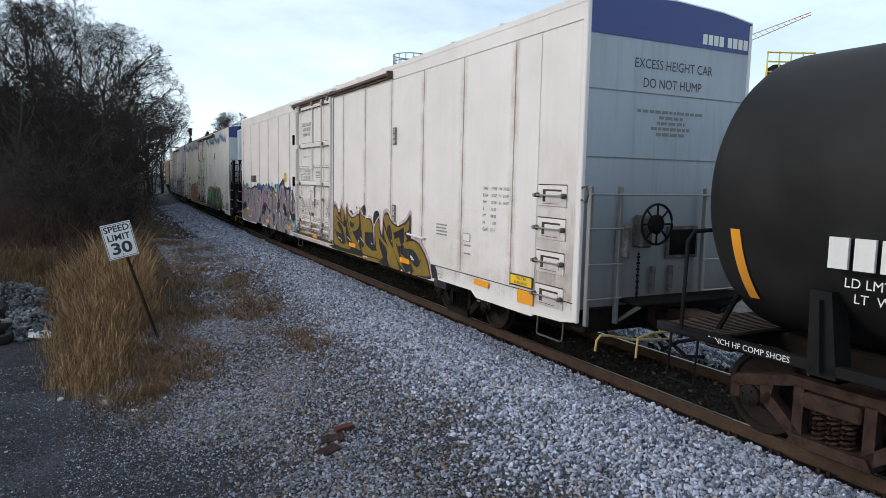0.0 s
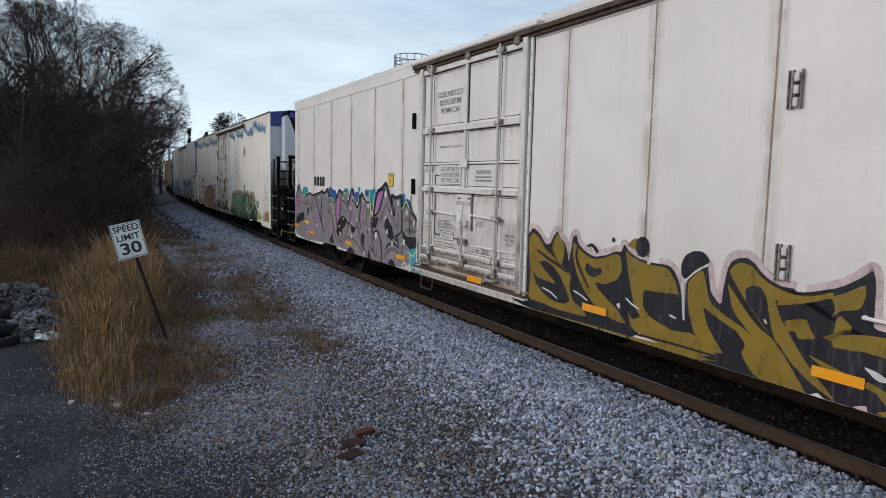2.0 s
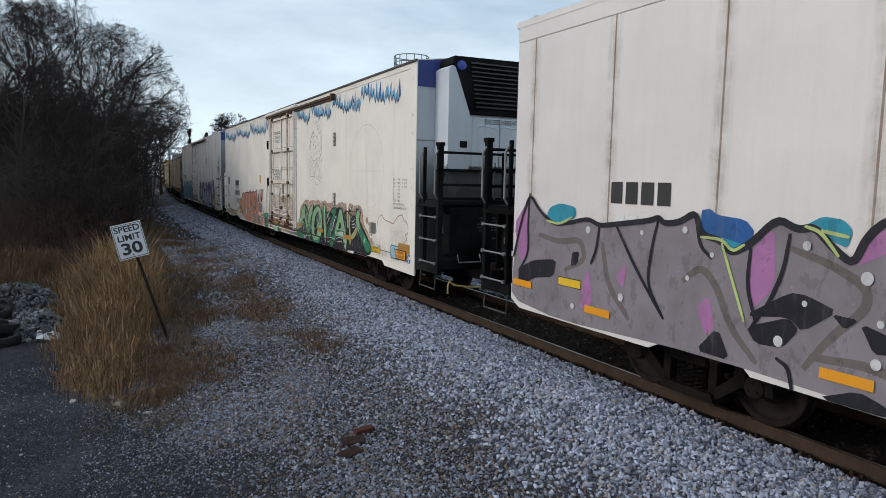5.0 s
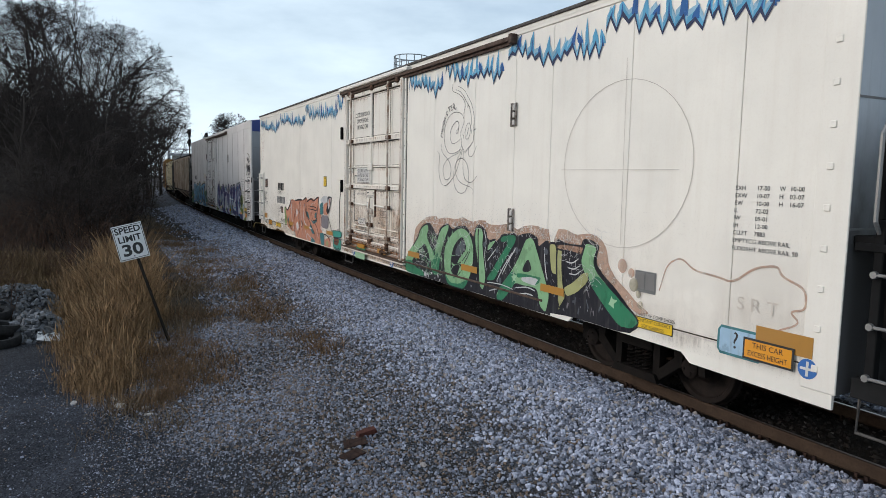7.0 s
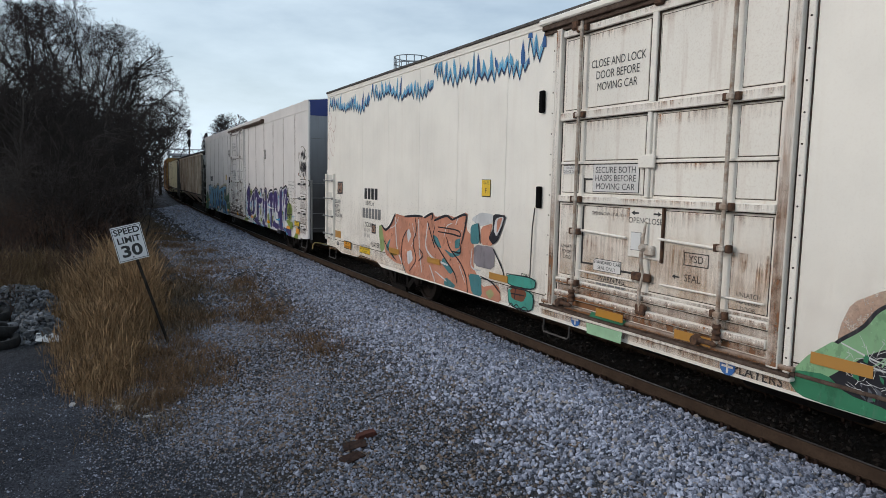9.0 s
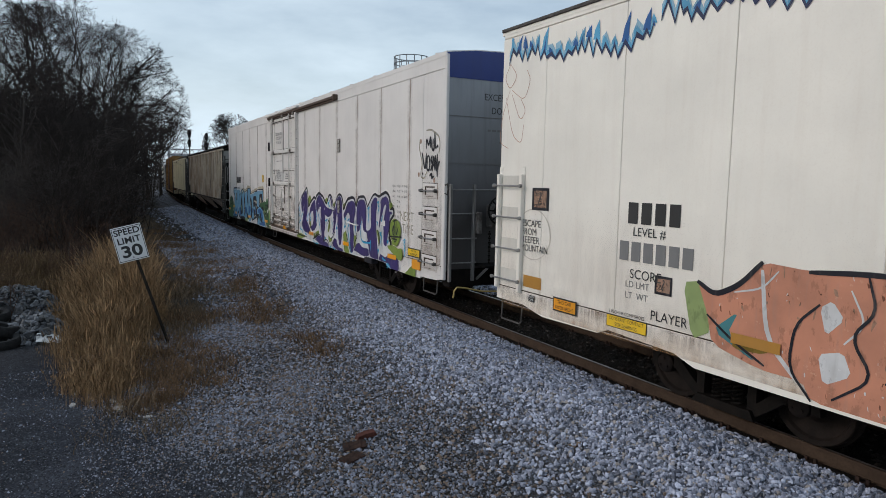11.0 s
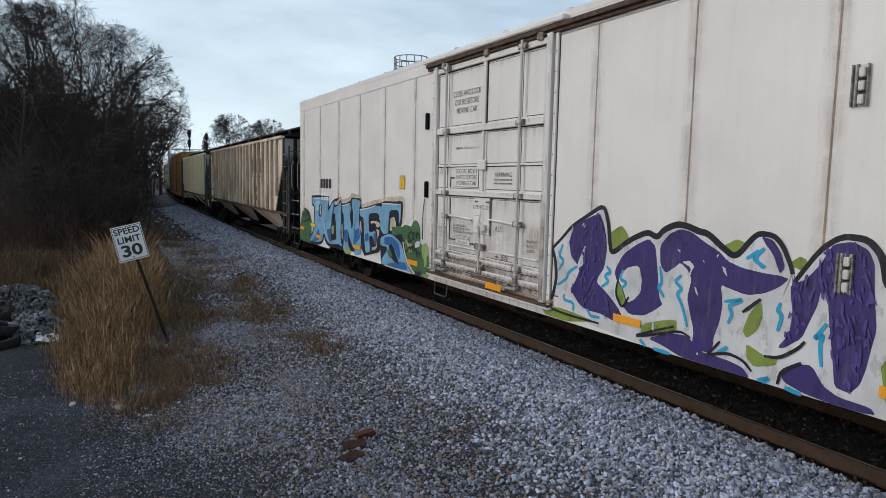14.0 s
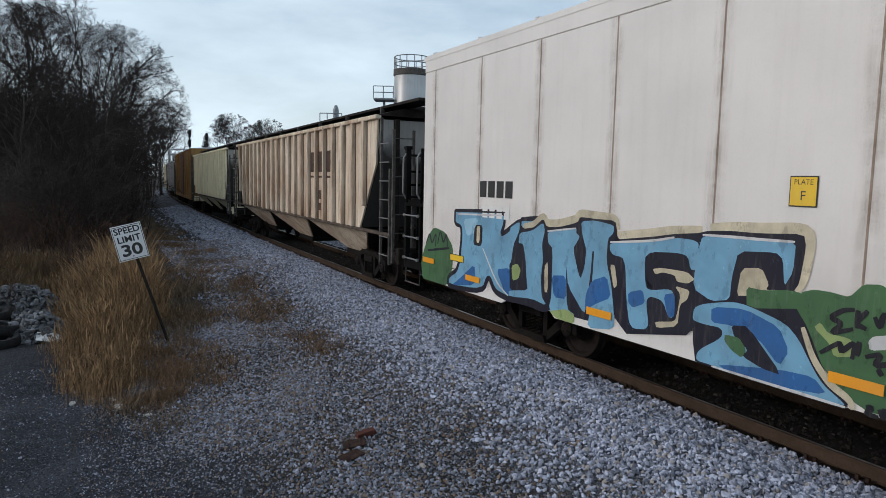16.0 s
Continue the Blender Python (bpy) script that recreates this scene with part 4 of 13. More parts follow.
def underframe(car, length, x0=0.0, tanks=True):
    g = Geo()
    g.box(x0 + 0.1, length - 0.1, -0.33, 0.33, 0.62, 1.0, 0.02)
    for i in range(9):
        x = x0 + 1.2 + i * (length - x0 - 2.4) / 8
        g.box(x - 0.07, x + 0.07, -1.48, 1.48, 0.74, 1.0)
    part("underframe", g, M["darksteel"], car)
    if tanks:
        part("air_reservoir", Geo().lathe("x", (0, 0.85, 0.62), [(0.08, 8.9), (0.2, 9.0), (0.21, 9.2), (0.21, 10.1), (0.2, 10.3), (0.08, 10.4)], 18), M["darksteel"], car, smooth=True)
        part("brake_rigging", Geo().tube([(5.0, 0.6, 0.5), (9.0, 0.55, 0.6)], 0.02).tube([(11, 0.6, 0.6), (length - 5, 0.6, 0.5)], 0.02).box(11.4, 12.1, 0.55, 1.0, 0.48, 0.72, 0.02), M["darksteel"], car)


def sill_step(car, x0, x1):
    z = 0.72
    part("sill_step", Geo().tube([(x0, FACE - 0.06, z + 0.05), (x0, FACE - 0.04, 0.50), (x0 + 0.03, FACE - 0.03, 0.47), (x1 - 0.03, FACE - 0.03, 0.47), (x1, FACE - 0.04, 0.50), (x1, FACE - 0.06, z + 0.05)], 0.014, 6), M["dark_trim"], car)


M["joint"] = rusty("brown_stained_joint", (0.30, 0.22, 0.17), (0.46, 0.38, 0.32), 3.0, 0.8)
M["door_white"] = paint("grimy_white_door", (0.705, 0.67, 0.635), (0.22, 0.15, 0.11), 0.26, edge=0.5, streak=0.7)
# dark seam colour, for dirty joints and for painted-in shade
M["door_gap"] = rusty("dirt_and_shade_seam", (0.035, 0.026, 0.021), (0.10, 0.075, 0.06), 9.0, 0.9)


def darkened_low(name, col, low_col, low, high, rough=0.6):
    """Painted end wall with dirt thrown up from the track, and on boxcars shade put in the colour: solid low down,
    ragged and thin higher up.
    """
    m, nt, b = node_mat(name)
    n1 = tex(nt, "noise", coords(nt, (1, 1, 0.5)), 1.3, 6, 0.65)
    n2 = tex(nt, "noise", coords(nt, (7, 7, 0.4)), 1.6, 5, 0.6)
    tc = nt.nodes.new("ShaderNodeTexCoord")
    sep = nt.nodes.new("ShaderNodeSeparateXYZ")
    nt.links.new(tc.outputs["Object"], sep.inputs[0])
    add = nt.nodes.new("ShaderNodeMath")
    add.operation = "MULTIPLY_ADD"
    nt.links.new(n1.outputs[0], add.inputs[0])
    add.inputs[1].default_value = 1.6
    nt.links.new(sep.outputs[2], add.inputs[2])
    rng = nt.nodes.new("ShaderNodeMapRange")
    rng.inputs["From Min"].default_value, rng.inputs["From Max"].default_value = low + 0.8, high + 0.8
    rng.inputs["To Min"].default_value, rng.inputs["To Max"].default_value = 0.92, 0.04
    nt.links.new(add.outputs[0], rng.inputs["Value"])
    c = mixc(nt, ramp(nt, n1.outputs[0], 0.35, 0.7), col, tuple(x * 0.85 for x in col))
    c = mixc(nt, ramp(nt, n2.outputs[0], 0.5, 0.8, (0, 0, 0, 1), (0.25, 0.25, 0.25, 1)), c, low_col)
    c = mixc(nt, rng.outputs[0], c, low_col)
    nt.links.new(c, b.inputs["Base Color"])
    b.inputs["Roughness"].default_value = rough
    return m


# boxcar ends: the dark low part is dirt and shade between wagons, painted in
M["end_dirt_shade"] = darkened_low("grimy_shaded_grey_end", (0.33, 0.345, 0.37), (0.036, 0.030, 0.027), 1.9, 4.3)
M["end_clean"] = darkened_low("splashed_shaded_blue_grey_end", (0.36, 0.405, 0.455), (0.10, 0.085, 0.078), 0.9, 3.0)
# shade under the cooling unit is in this dark tone, with the dirt
M["endwhite"] = darkened_low("splashed_shaded_pale_end", (0.52, 0.56, 0.60), (0.050, 0.044, 0.040), 2.3, 3.3)
M["fitting"] = rusty("grimy_end_fittings", (0.07, 0.06, 0.055), (0.20, 0.19, 0.18), 6.0, 0.7)
M["rust_trim"] = rusty("rusted_dark_trim", (0.06, 0.038, 0.028), (0.13, 0.095, 0.075), 9.0)
M["dark_trim"] = rusty("dark_trim", (0.05, 0.046, 0.043), (0.12, 0.11, 0.10), 9.0, 0.6)
M["white_plate"] = paint("white_plate_paint", (0.68, 0.66, 0.63), (0.3, 0.25, 0.2), 0.2)
M["clamp"] = rusty("grimy_white_clamps", (0.09, 0.065, 0.05), (0.44, 0.40, 0.36), 16.0, 0.6)
M["clamp_soft"] = paint("grimy_white_gear", (0.60, 0.57, 0.53), (0.14, 0.10, 0.07), 0.6, 0.5, edge=0.4)
M["rustclamp"] = rusty("rust_brown_clamps", (0.05, 0.032, 0.025), (0.16, 0.085, 0.05), 14.0, 0.8)
M["rustclamp_soft"] = rusty("rust_streaked_gear", (0.28, 0.19, 0.13), (0.62, 0.57, 0.50), 7.0, 0.7)



def stain_material(name, a, c, low, high, cover, across=False):
    """Thin rust wash: runs, blots and scabs that thin out downwards and leave the paint bare between them."""
    m, nt, b = node_mat(name)
    runs = tex(nt, "noise", coords(nt, (13.0, 13.0, 0.7)), 1.7, 6, 0.7)
    blots = tex(nt, "noise", coords(nt, (1.0, 1.0, 1.6)), 2.1, 5, 0.65)
    grain = tex(nt, "noise", coords(nt), 60, 4)
    tc = nt.nodes.new("ShaderNodeTexCoord")
    sep = nt.nodes.new("ShaderNodeSeparateXYZ")
    nt.links.new(tc.outputs["Generated"], sep.inputs[0])

    def times(p, q, op="MULTIPLY"):
        n = nt.nodes.new("ShaderNodeMath")
        n.operation = op
        nt.links.new(p, n.inputs[0])
        nt.links.new(q, n.inputs[1])
        return n.outputs[0]
    k = times(ramp(nt, runs.outputs[0], low, high), ramp(nt, blots.outputs[0], 0.32, 0.62))
    if across:
        side_of = times(ramp(nt, sep.outputs[0], 0.02, 0.5), ramp(nt, sep.outputs[0], 0.5, 0.98, (1, 1, 1, 1), (0, 0, 0, 1)))
        k = times(k, side_of)
    else:
        k = times(k, ramp(nt, sep.outputs[2], 0.0, 0.95))
    k = times(k, ramp(nt, grain.outputs[0], 0.25, 0.6, (0.45, 0.45, 0.45, 1), (1, 1, 1, 1)))
    n = nt.nodes.new("ShaderNodeMath")
    n.operation = "MULTIPLY"
    n.inputs[1].default_value = cover
    nt.links.new(k, n.inputs[0])
    nt.links.new(n.outputs[0], b.inputs["Alpha"])
    nt.links.new(mixc(nt, ramp(nt, blots.outputs[0], 0.4, 0.7), a, c), b.inputs["Base Color"])
    b.inputs["Roughness"].default_value = 0.85
    return m


def wash_material(name, col, cover):
    """A thin film of splashed dirt, ragged and fading upwards."""
    m, nt, b = node_mat(name)
    n1 = tex(nt, "noise", coords(nt, (0.8, 0.8, 1.0)), 1.2, 6, 0.7)
    n2 = tex(nt, "noise", coords(nt, (6, 6, 0.6)), 2.0, 5, 0.65)
    tc = nt.nodes.new("ShaderNodeTexCoord")
    sep = nt.nodes.new("ShaderNodeSeparateXYZ")
    nt.links.new(tc.outputs["Generated"], sep.inputs[0])
    k = mixc(nt, ramp(nt, sep.outputs[2], 0.0, 1.0), (cover, cover, cover), (0, 0, 0))
    k = mixc(nt, ramp(nt, n1.outputs[0], 0.30, 0.70), (0, 0, 0), k)
    k = mixc(nt, ramp(nt, n2.outputs[0], 0.30, 0.75, (0.35, 0.35, 0.35, 1), (1, 1, 1, 1)), (0, 0, 0), k)
    nt.links.new(k, b.inputs["Alpha"])
    b.inputs["Base Color"].default_value = (*col, 1)
    b.inputs["Roughness"].default_value = 0.8
    return m


M["clamp_stain"] = stain_material("brown_grime_runs", (0.11, 0.068, 0.045), (0.24, 0.145, 0.085), 0.44, 0.68, 0.5)
M["joint_stain"] = stain_material("tan_joint_grime", (0.22, 0.15, 0.10), (0.32, 0.24, 0.17), 0.30, 0.60, 0.5, True)
M["low_stain"] = stain_material("brown_splash_grime", (0.09, 0.055, 0.035), (0.26, 0.15, 0.08), 0.30, 0.60, 0.85)
M["corner_stain"] = wash_material("brown_corner_film", (0.24, 0.18, 0.13), 0.75)
M["clamp_wash"] = wash_material("thin_brown_door_wash", (0.20, 0.135, 0.09), 0.55)
M["clamp_foot"] = wash_material("brown_door_foot_dirt", (0.12, 0.080, 0.055), 1.7)
M["rustclamp_wash"] = wash_material("warm_rust_door_wash", (0.36, 0.20, 0.085), 1.1)
M["rustclamp_foot"] = wash_material("dark_rust_door_foot", (0.20, 0.085, 0.030), 2.4)
M["sill_stain"] = stain_material("thin_sill_grime", (0.16, 0.11, 0.08), (0.30, 0.21, 0.15), 0.34, 0.66, 0.6)
M["side_stain"] = wash_material("pale_brown_side_wash", (0.34, 0.25, 0.19), 0.42)
M["rustclamp_stain"] = stain_material("orange_rust_runs", (0.20, 0.070, 0.022), (0.46, 0.22, 0.08), 0.46, 0.64, 0.95)

CLOSE_TWO = ("CLOSE AND LOCK", "DOORS BEFORE", "MOVING CAR")
CLOSE_ONE = ("CLOSE AND LOCK", "DOOR BEFORE", "MOVING CAR")
LUBE = ("NO LUBE REQUIRED", "DOORS EQUIPPED WITH", "SELF LUBRICATING FITTINGS")


def side_panels(car, xs, wall, z0, z1, gap):
    for a, b in zip(xs, xs[1:]):
        if b - a < 3.0:
            part("side_panel", Geo().box(a + gap, b - gap, FACE - 0.03, FACE, z0, z1, 0.006), wall, car)


def fittings_white_end(car, grey):
    """The near end of a white wagon: striped end wall, ladder, hand brake and footboard."""
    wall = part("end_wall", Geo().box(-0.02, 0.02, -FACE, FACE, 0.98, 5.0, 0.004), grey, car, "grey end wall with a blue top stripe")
    prof = [(-FACE + 0.01, 4.585), (-FACE + 0.01, 5.03), (-0.9, 5.11), (0, 5.15), (0.9, 5.11), (FACE - 0.01, 5.03), (FACE - 0.01, 4.585)]
    part("blue_stripe", Geo().plate_x(prof, -0.028, -0.021), M["blue"], wall)
    for z in (3.89, 3.01):
        part("end_seam", Geo().box(-0.028, -0.02, -FACE, FACE, z - 0.006, z + 0.006), M["dim_ink"], wall)
    part("corner_post", Geo().box(-0.04, 0.06, FACE - 0.06, FACE + 0.004, 0.80, 5.0, 0.012), M["white"], car)
    part("corner_post", Geo().box(-0.04, 0.06, -FACE, -FACE + 0.06, 0.80, 5.0, 0.012), M["white"], car)
    # reporting mark and number: plain bars
    for a, w in ((-0.52, 0.085), (-0.63, 0.085), (-0.74, 0.085), (-0.85, 0.085), (-1.02, 0.085), (-1.13, 0.085), (-1.24, 0.085), (-1.35, 0.085)):
        part("mark_bar", Geo().box(-0.033, -0.029, a - w, a, 4.64, 4.78), M["pale_ink"], wall)
    lettering("EXCESS HEIGHT CAR", 0.13, M["ink"], wall, (-0.024, -0.02, 4.27), "end", narrow=0.86)
    lettering("DO NOT HUMP", 0.13, M["ink"], wall, (-0.024, 0.0, 4.02), "end", narrow=0.86)
    rng = random.Random(3)
    for k, w in enumerate((0.62, 0.22, 0.26, 0.36, 0.26)):
        g = Geo()
        y = w
        while y > -w:
            d = min(rng.uniform(0.04, 0.14), y + w)
            g.box(-0.026, -0.022, y - d, y, 3.63 - 0.075 * k, 3.67 - 0.075 * k)
            y -= d + 0.03
        part("small_writing", g, M["dim_ink"], wall)
    # end ladder
    for y in (FACE - 0.08, FACE - 0.58):
        part("ladder_post", Geo().box(-0.17, -0.10, y - 0.025, y + 0.025, 0.78, 2.62, 0.006), M["steel"], car)
    for z in (2.52, 2.07, 1.60, 1.14):
        grab(car, [(-0.19, FACE - 0.05, z), (-0.19, FACE - 0.62, z)], 0.013, name="ladder_rung", bolts=False)
    for y0, y1 in ((FACE - 0.62, 0.26), (0.26, -0.62)):
        grab(car, [(-0.19, y0, 2.52), (-0.19, y1, 2.52)], 0.013, bolts=False)
    part("ladder_bracket", Geo().tube([(-0.05, FACE + 0.0, 2.60), (-0.16, FACE + 0.015, 2.62), (-0.19, FACE + 0.01, 2.52), (-0.16, FACE + 0.015, 2.42), (-0.05, FACE, 2.44)], 0.016, 6), M["dark_trim"], car)
    for y in (-0.65, -FACE + 0.15):
        part("ladder_post", Geo().box(-0.17, -0.10, y - 0.03, y + 0.03, 1.15, 2.62, 0.006), M["steel"], car)
    for z in (2.52, 2.05, 1.6, 1.15):
        grab(car, [(-0.19, -0.62, z), (-0.19, -FACE + 0.12, z)], 0.013, name="ladder_rung", bolts=False)
    # hand brake
    hb = part("brake_housing", Geo().box(-0.22, -0.02, 0.40, 0.62, 1.80, 2.24, 0.03).box(-0.26, -0.02, 0.82, 0.92, 1.68, 2.10, 0.02), M["fitting"], car, "grimy hand-brake housing")
    ring = Geo()
    ring.tube([(-0.34, 0.47 + 0.27 * math.cos(a), 2.13 + 0.27 * math.sin(a)) for a in [2 * math.pi * i / 28 for i in range(29)]], 0.017, 6)
    for i in range(8):
        a = 2 * math.pi * i / 8
        ring.tube([(-0.34, 0.47 + 0.12 * math.cos(a), 2.13 + 0.12 * math.sin(a)), (-0.34, 0.47 + 0.265 * math.cos(a), 2.13 + 0.265 * math.sin(a))], 0.014, 5)
    ring.lathe("x", (0, 0.47, 2.13), [(0.10, -0.37), (0.135, -0.34), (0.13, -0.30), (0.05, -0.24), (0.05, -0.2)], 16)
    part("brake_wheel", ring, M["equip"], hb, "black spoked hand-brake wheel", smooth=True)
    ch = Geo()
    for i in range(16):
        ch.box(-0.17, -0.15, 0.59 - (i % 2) * 0.012, 0.61 + (i % 2) * 0.012, 1.70 - 0.042 * i, 1.735 - 0.042 * i)
    part("brake_chain", ch, M["darksteel"], hb)
    part("vent_panel", Geo().box(-0.06, -0.02, -0.62, -0.02, 1.62, 2.08, 0.006), M["fitting"], car)
    part("vent_mesh", Geo().box(-0.07, -0.055, -0.57, -0.07, 1.67, 2.03), M["equip"], car)
    for y in (0.22, -0.12):
        part("end_bracket", Geo().box(-0.08, -0.02, y - 0.035, y + 0.035, 1.14, 1.52, 0.008), M["fitting"], car)
    fb = part("footboard", Geo().box(-0.52, -0.02, -1.35, 0.86, 1.06, 1.10, 0.008), M["equip"], car, "dark crossover footboard")
    part("board_brace", Geo().tube([(-0.45, 0.80, 1.06), (-0.05, 0.80, 0.80)], 0.03, 4).tube([(-0.45, -1.2, 1.06), (-0.05, -1.2, 0.80)], 0.03, 4), M["steel"], fb)
    part("end_sill", Geo().box(-0.06, 0.25, -FACE + 0.1, FACE - 0.12, 0.66, 1.0, 0.02), M["darksteel"], car)
    # uncoupling lever
    lv = Geo().tube([(-0.42, FACE - 0.02, 0.52), (-0.42, FACE - 0.04, 0.66), (-0.42, FACE - 0.10, 0.72), (-0.42, FACE - 0.26, 0.70), (-0.45, 0.9, 0.62), (-0.55, 0.3, 0.60)], 0.016, 6)
    part("uncoupling_lever", lv, M["lever"], car, "bent yellow uncoupling lever")
    coupler(car, -0.05, -1)


M["lever"] = paint("worn_yellow_lever", (0.42, 0.30, 0.08), (0.15, 0.1, 0.06), 0.5)


def pocket_rungs(car, x0, x1):
    """Recessed hand holds up the corner of a white wagon."""
    part("rust_run", Geo().sheet(0.07, 0.94, FACE + 0.0062, 1.07, 3.6), M["corner_stain"], car)
    for z in (2.36, 1.90, 1.43, 0.95):
        f = FACE + 0.016
        p = part("rung_pocket", Geo().box(x0, x1, FACE - 0.004, f, z - 0.03, z + 0.26, 0.006), M["white"], car)
        # dark strip stands for the shade along the pocket's top edge
        part("pocket_rim", Geo().box(x0 - 0.008, x1 + 0.008, FACE - 0.004, FACE + 0.009, z + 0.258, z + 0.276), M["door_gap"], p)
        part("pocket_rim", Geo().box(x0 - 0.010, x0 + 0.001, FACE - 0.004, FACE + 0.009, z - 0.035, z + 0.27), M["joint"], p)
        # dark plate on the face: shade inside the pocket, put in as colour
        part("pocket_recess", Geo().box(x0 + 0.10, x1 - 0.11, FACE + 0.012, f + 0.003, z + 0.03, z + 0.205), M["door_gap"], p)
        part("pocket_back", Geo().box(x0 + 0.10, x1 - 0.185, FACE + 0.016, f + 0.006, z + 0.03, z + 0.178), M["white"], p)
        part("rust_run", Geo().sheet(x0 + 0.01, x1 - 0.01, f + 0.0075, z - 0.02, z + 0.25), M["corner_stain"], p)
        part("scratch", Geo().box(x0 + 0.16, x1 - 0.12, f + 0.0005, f + 0.002, z + 0.004, z + 0.011), M["door_gap"], p)
        grab(p, [(x0 + 0.03, FACE + 0.07, z + 0.12), (x1 + 0.02, FACE + 0.07, z + 0.12)], 0.013, name="rung")
        for x in (x0 + 0.02, x1 - 0.01):
            part("rung_bolt", Geo().lathe("y", (x, 0, z + 0.12), [(0.034, FACE + 0.012), (0.036, FACE + 0.05), (0.026, FACE + 0.084)], 10), M["dark_trim"], p)


def excess_sign(car, x0, x1, z0, z1, fill="yellow"):
    p = outline_plate(car, x0, x1, z0, z1, fill, FACE + 0.026, 0.022)
    xm, h = (x0 + x1) / 2, z1 - z0
    lettering("THIS CAR", h * 0.26, M["ink"], p, (xm, FACE + 0.036, z0 + h * 0.69))
    lettering("EXCESS HEIGHT", h * 0.25, M["ink"], p, (xm, FACE + 0.036, z0 + h * 0.30), narrow=0.8)


def dimension_table(car, x, z, rows, step, size):
    for k, row in enumerate(rows):
        for dx, word in zip((0.0, 0.25, 0.50, 0.61), row):
            if word:
                lettering(word, size, M["ink"], car, (x - dx, FACE + 0.006, z - step * k), align="LEFT")


JR_ROWS = (("EXH", "17-00", "W", "10-00"), ("EXW", "10-07", "H", "03-07"), ("EW", "10-00", "H", "16-07"), ("IL", "72-03"), ("IW", "09-01"), ("IH", "11-09"), ("CU.FT.", "7711"))
TX_ROWS = (("EXH", "17-00", "W", "10-00"), ("EXW", "10-07", "H", "03-07"), ("EW", "10-00", "H", "16-07"), ("IL", "72-02"), ("IW", "09-01"), ("IH", "12-00"), ("CU.FT", "7883"))


def reporting_bars(car, x, z, n, w, h, gap, mat="ink"):
    """Owner's mark and number, as plain bars; x is at the reader's left."""
    for k in range(n):
        g = Geo()
        a = x - k * (w + gap)
        g.slab([(a, z), (a - w, z), (a - w, z + h), (a, z + h)], FACE + 0.005, FACE + 0.0075)
        part("mark_bar", g, M[mat], car)


def white_wagon(start, label, end="end_clean", reach=0.0):
    """A smooth-sided white insulated boxcar, 23.75 m long."""
    L, dx = 23.75, 10.41
    car = thing("refrigerator_car", label, "freight car", "cars of the freight train")
    W = M["white"]
    part("body_core", Geo().box(0.03, L - 0.03, -1.51, FACE - 0.03, 0.98, 4.97), M["seam"], car)
    part("far_wall", Geo().box(0.03, L - 0.03, -FACE, -1.50, 0.72, 4.97, 0.01), W, car)
    xs = [0.05, 0.95, 1.60, 3.20, 4.80, 6.40, 8.00, 9.60, dx, dx + 3.9, 15.14, 16.74, 18.34, 19.94, 21.60, 23.28, L - 0.02]
    side_panels(car, xs, W, 1.06, 4.74, 0.006)
    part("upper_band", Geo().box(0.02, L - 0.02, FACE - 0.03, FACE + 0.004, 4.745, 4.99, 0.008), W, car)
    for x in xs[2:8] + xs[10:-1]:
        part("panel_joint", Geo().box(x - 0.011, x + 0.011, FACE - 0.01, FACE + 0.004, 1.07, 4.74, 0.002), M["joint"], car)
        part("rust_run", Geo().sheet(x - 0.16, x + 0.16, FACE + 0.0048, 1.08, 4.73), M["joint_stain"], car)
    # side sill, stepped over the bogies
    sill = [(0.05, 0.80), (0.30, 0.76), (0.95, 0.74), (1.0, 0.70), (2.62, 0.70), (2.80, 0.80), (4.15, 0.80), (4.25, 0.74), (19.4, 0.72), (19.5, 0.80), (20.6, 0.80), (20.8, 0.70), (L - 0.25, 0.70), (L - 0.02, 0.82), (L - 0.02, 1.05), (0.05, 1.05)]
    part("side_sill", Geo().slab(sill, FACE - 0.035, FACE + 0.002), W, car)
    part("sill_seam", Geo().box(0.06, dx - 0.1, FACE - 0.01, FACE + 0.0035, 1.047, 1.060), M["door_gap"], car)
    part("sill_seam", Geo().box(dx + 4.0, L - 0.05, FACE - 0.01, FACE + 0.0035, 1.047, 1.060), M["door_gap"], car)
    part("splash_dirt", Geo().sheet(0.06, L - 0.04, FACE + 0.0040, 0.81, 1.045), M["sill_stain"], car)
    part("splash_dirt", Geo().sheet(0.06, L - 0.04, FACE + 0.0056, 1.07, 2.4), M["side_stain"], car)
    roof_shell(car, L, W)
    underframe(car, L)
    door_track(car, dx, W, 6.38)
    plug_door(car, dx, M["door_white"], "clamp", dict(close=CLOSE_TWO, opening=3.26, seal=1.45, lube=LUBE, warn=2.79, code="ASD", boxed=False))
    for z in (3.56, 1.93):
        door_stop(car, 6.17, z)
    for z in (3.83, 2.50):
        bumper(car, 14.53, z)
    grab(car, [(4.62, FACE + 0.02, 1.53), (4.62, FACE + 0.07, 1.53), (5.36, FACE + 0.07, 1.56), (5.36, FACE + 0.02, 1.56)], 0.018, "white", "hand_rail", bolts=False)
    grab(car, [(14.60, FACE + 0.03, 2.32), (14.62, FACE + 0.05, 2.0), (14.62, FACE + 0.05, 1.5)], 0.010, "dark_trim", "seal_rod", bolts=False)
    pocket_rungs(car, 0.26, 0.90)
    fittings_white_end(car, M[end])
    # plates and markings
    excess_sign(car, 1.55, 0.95, 1.10, 1.28)
    marking(car, 1.34, 0.93, 0.86, 1.06, "amber", y=FACE + 0.026, name="reflector", label="amber reflector")
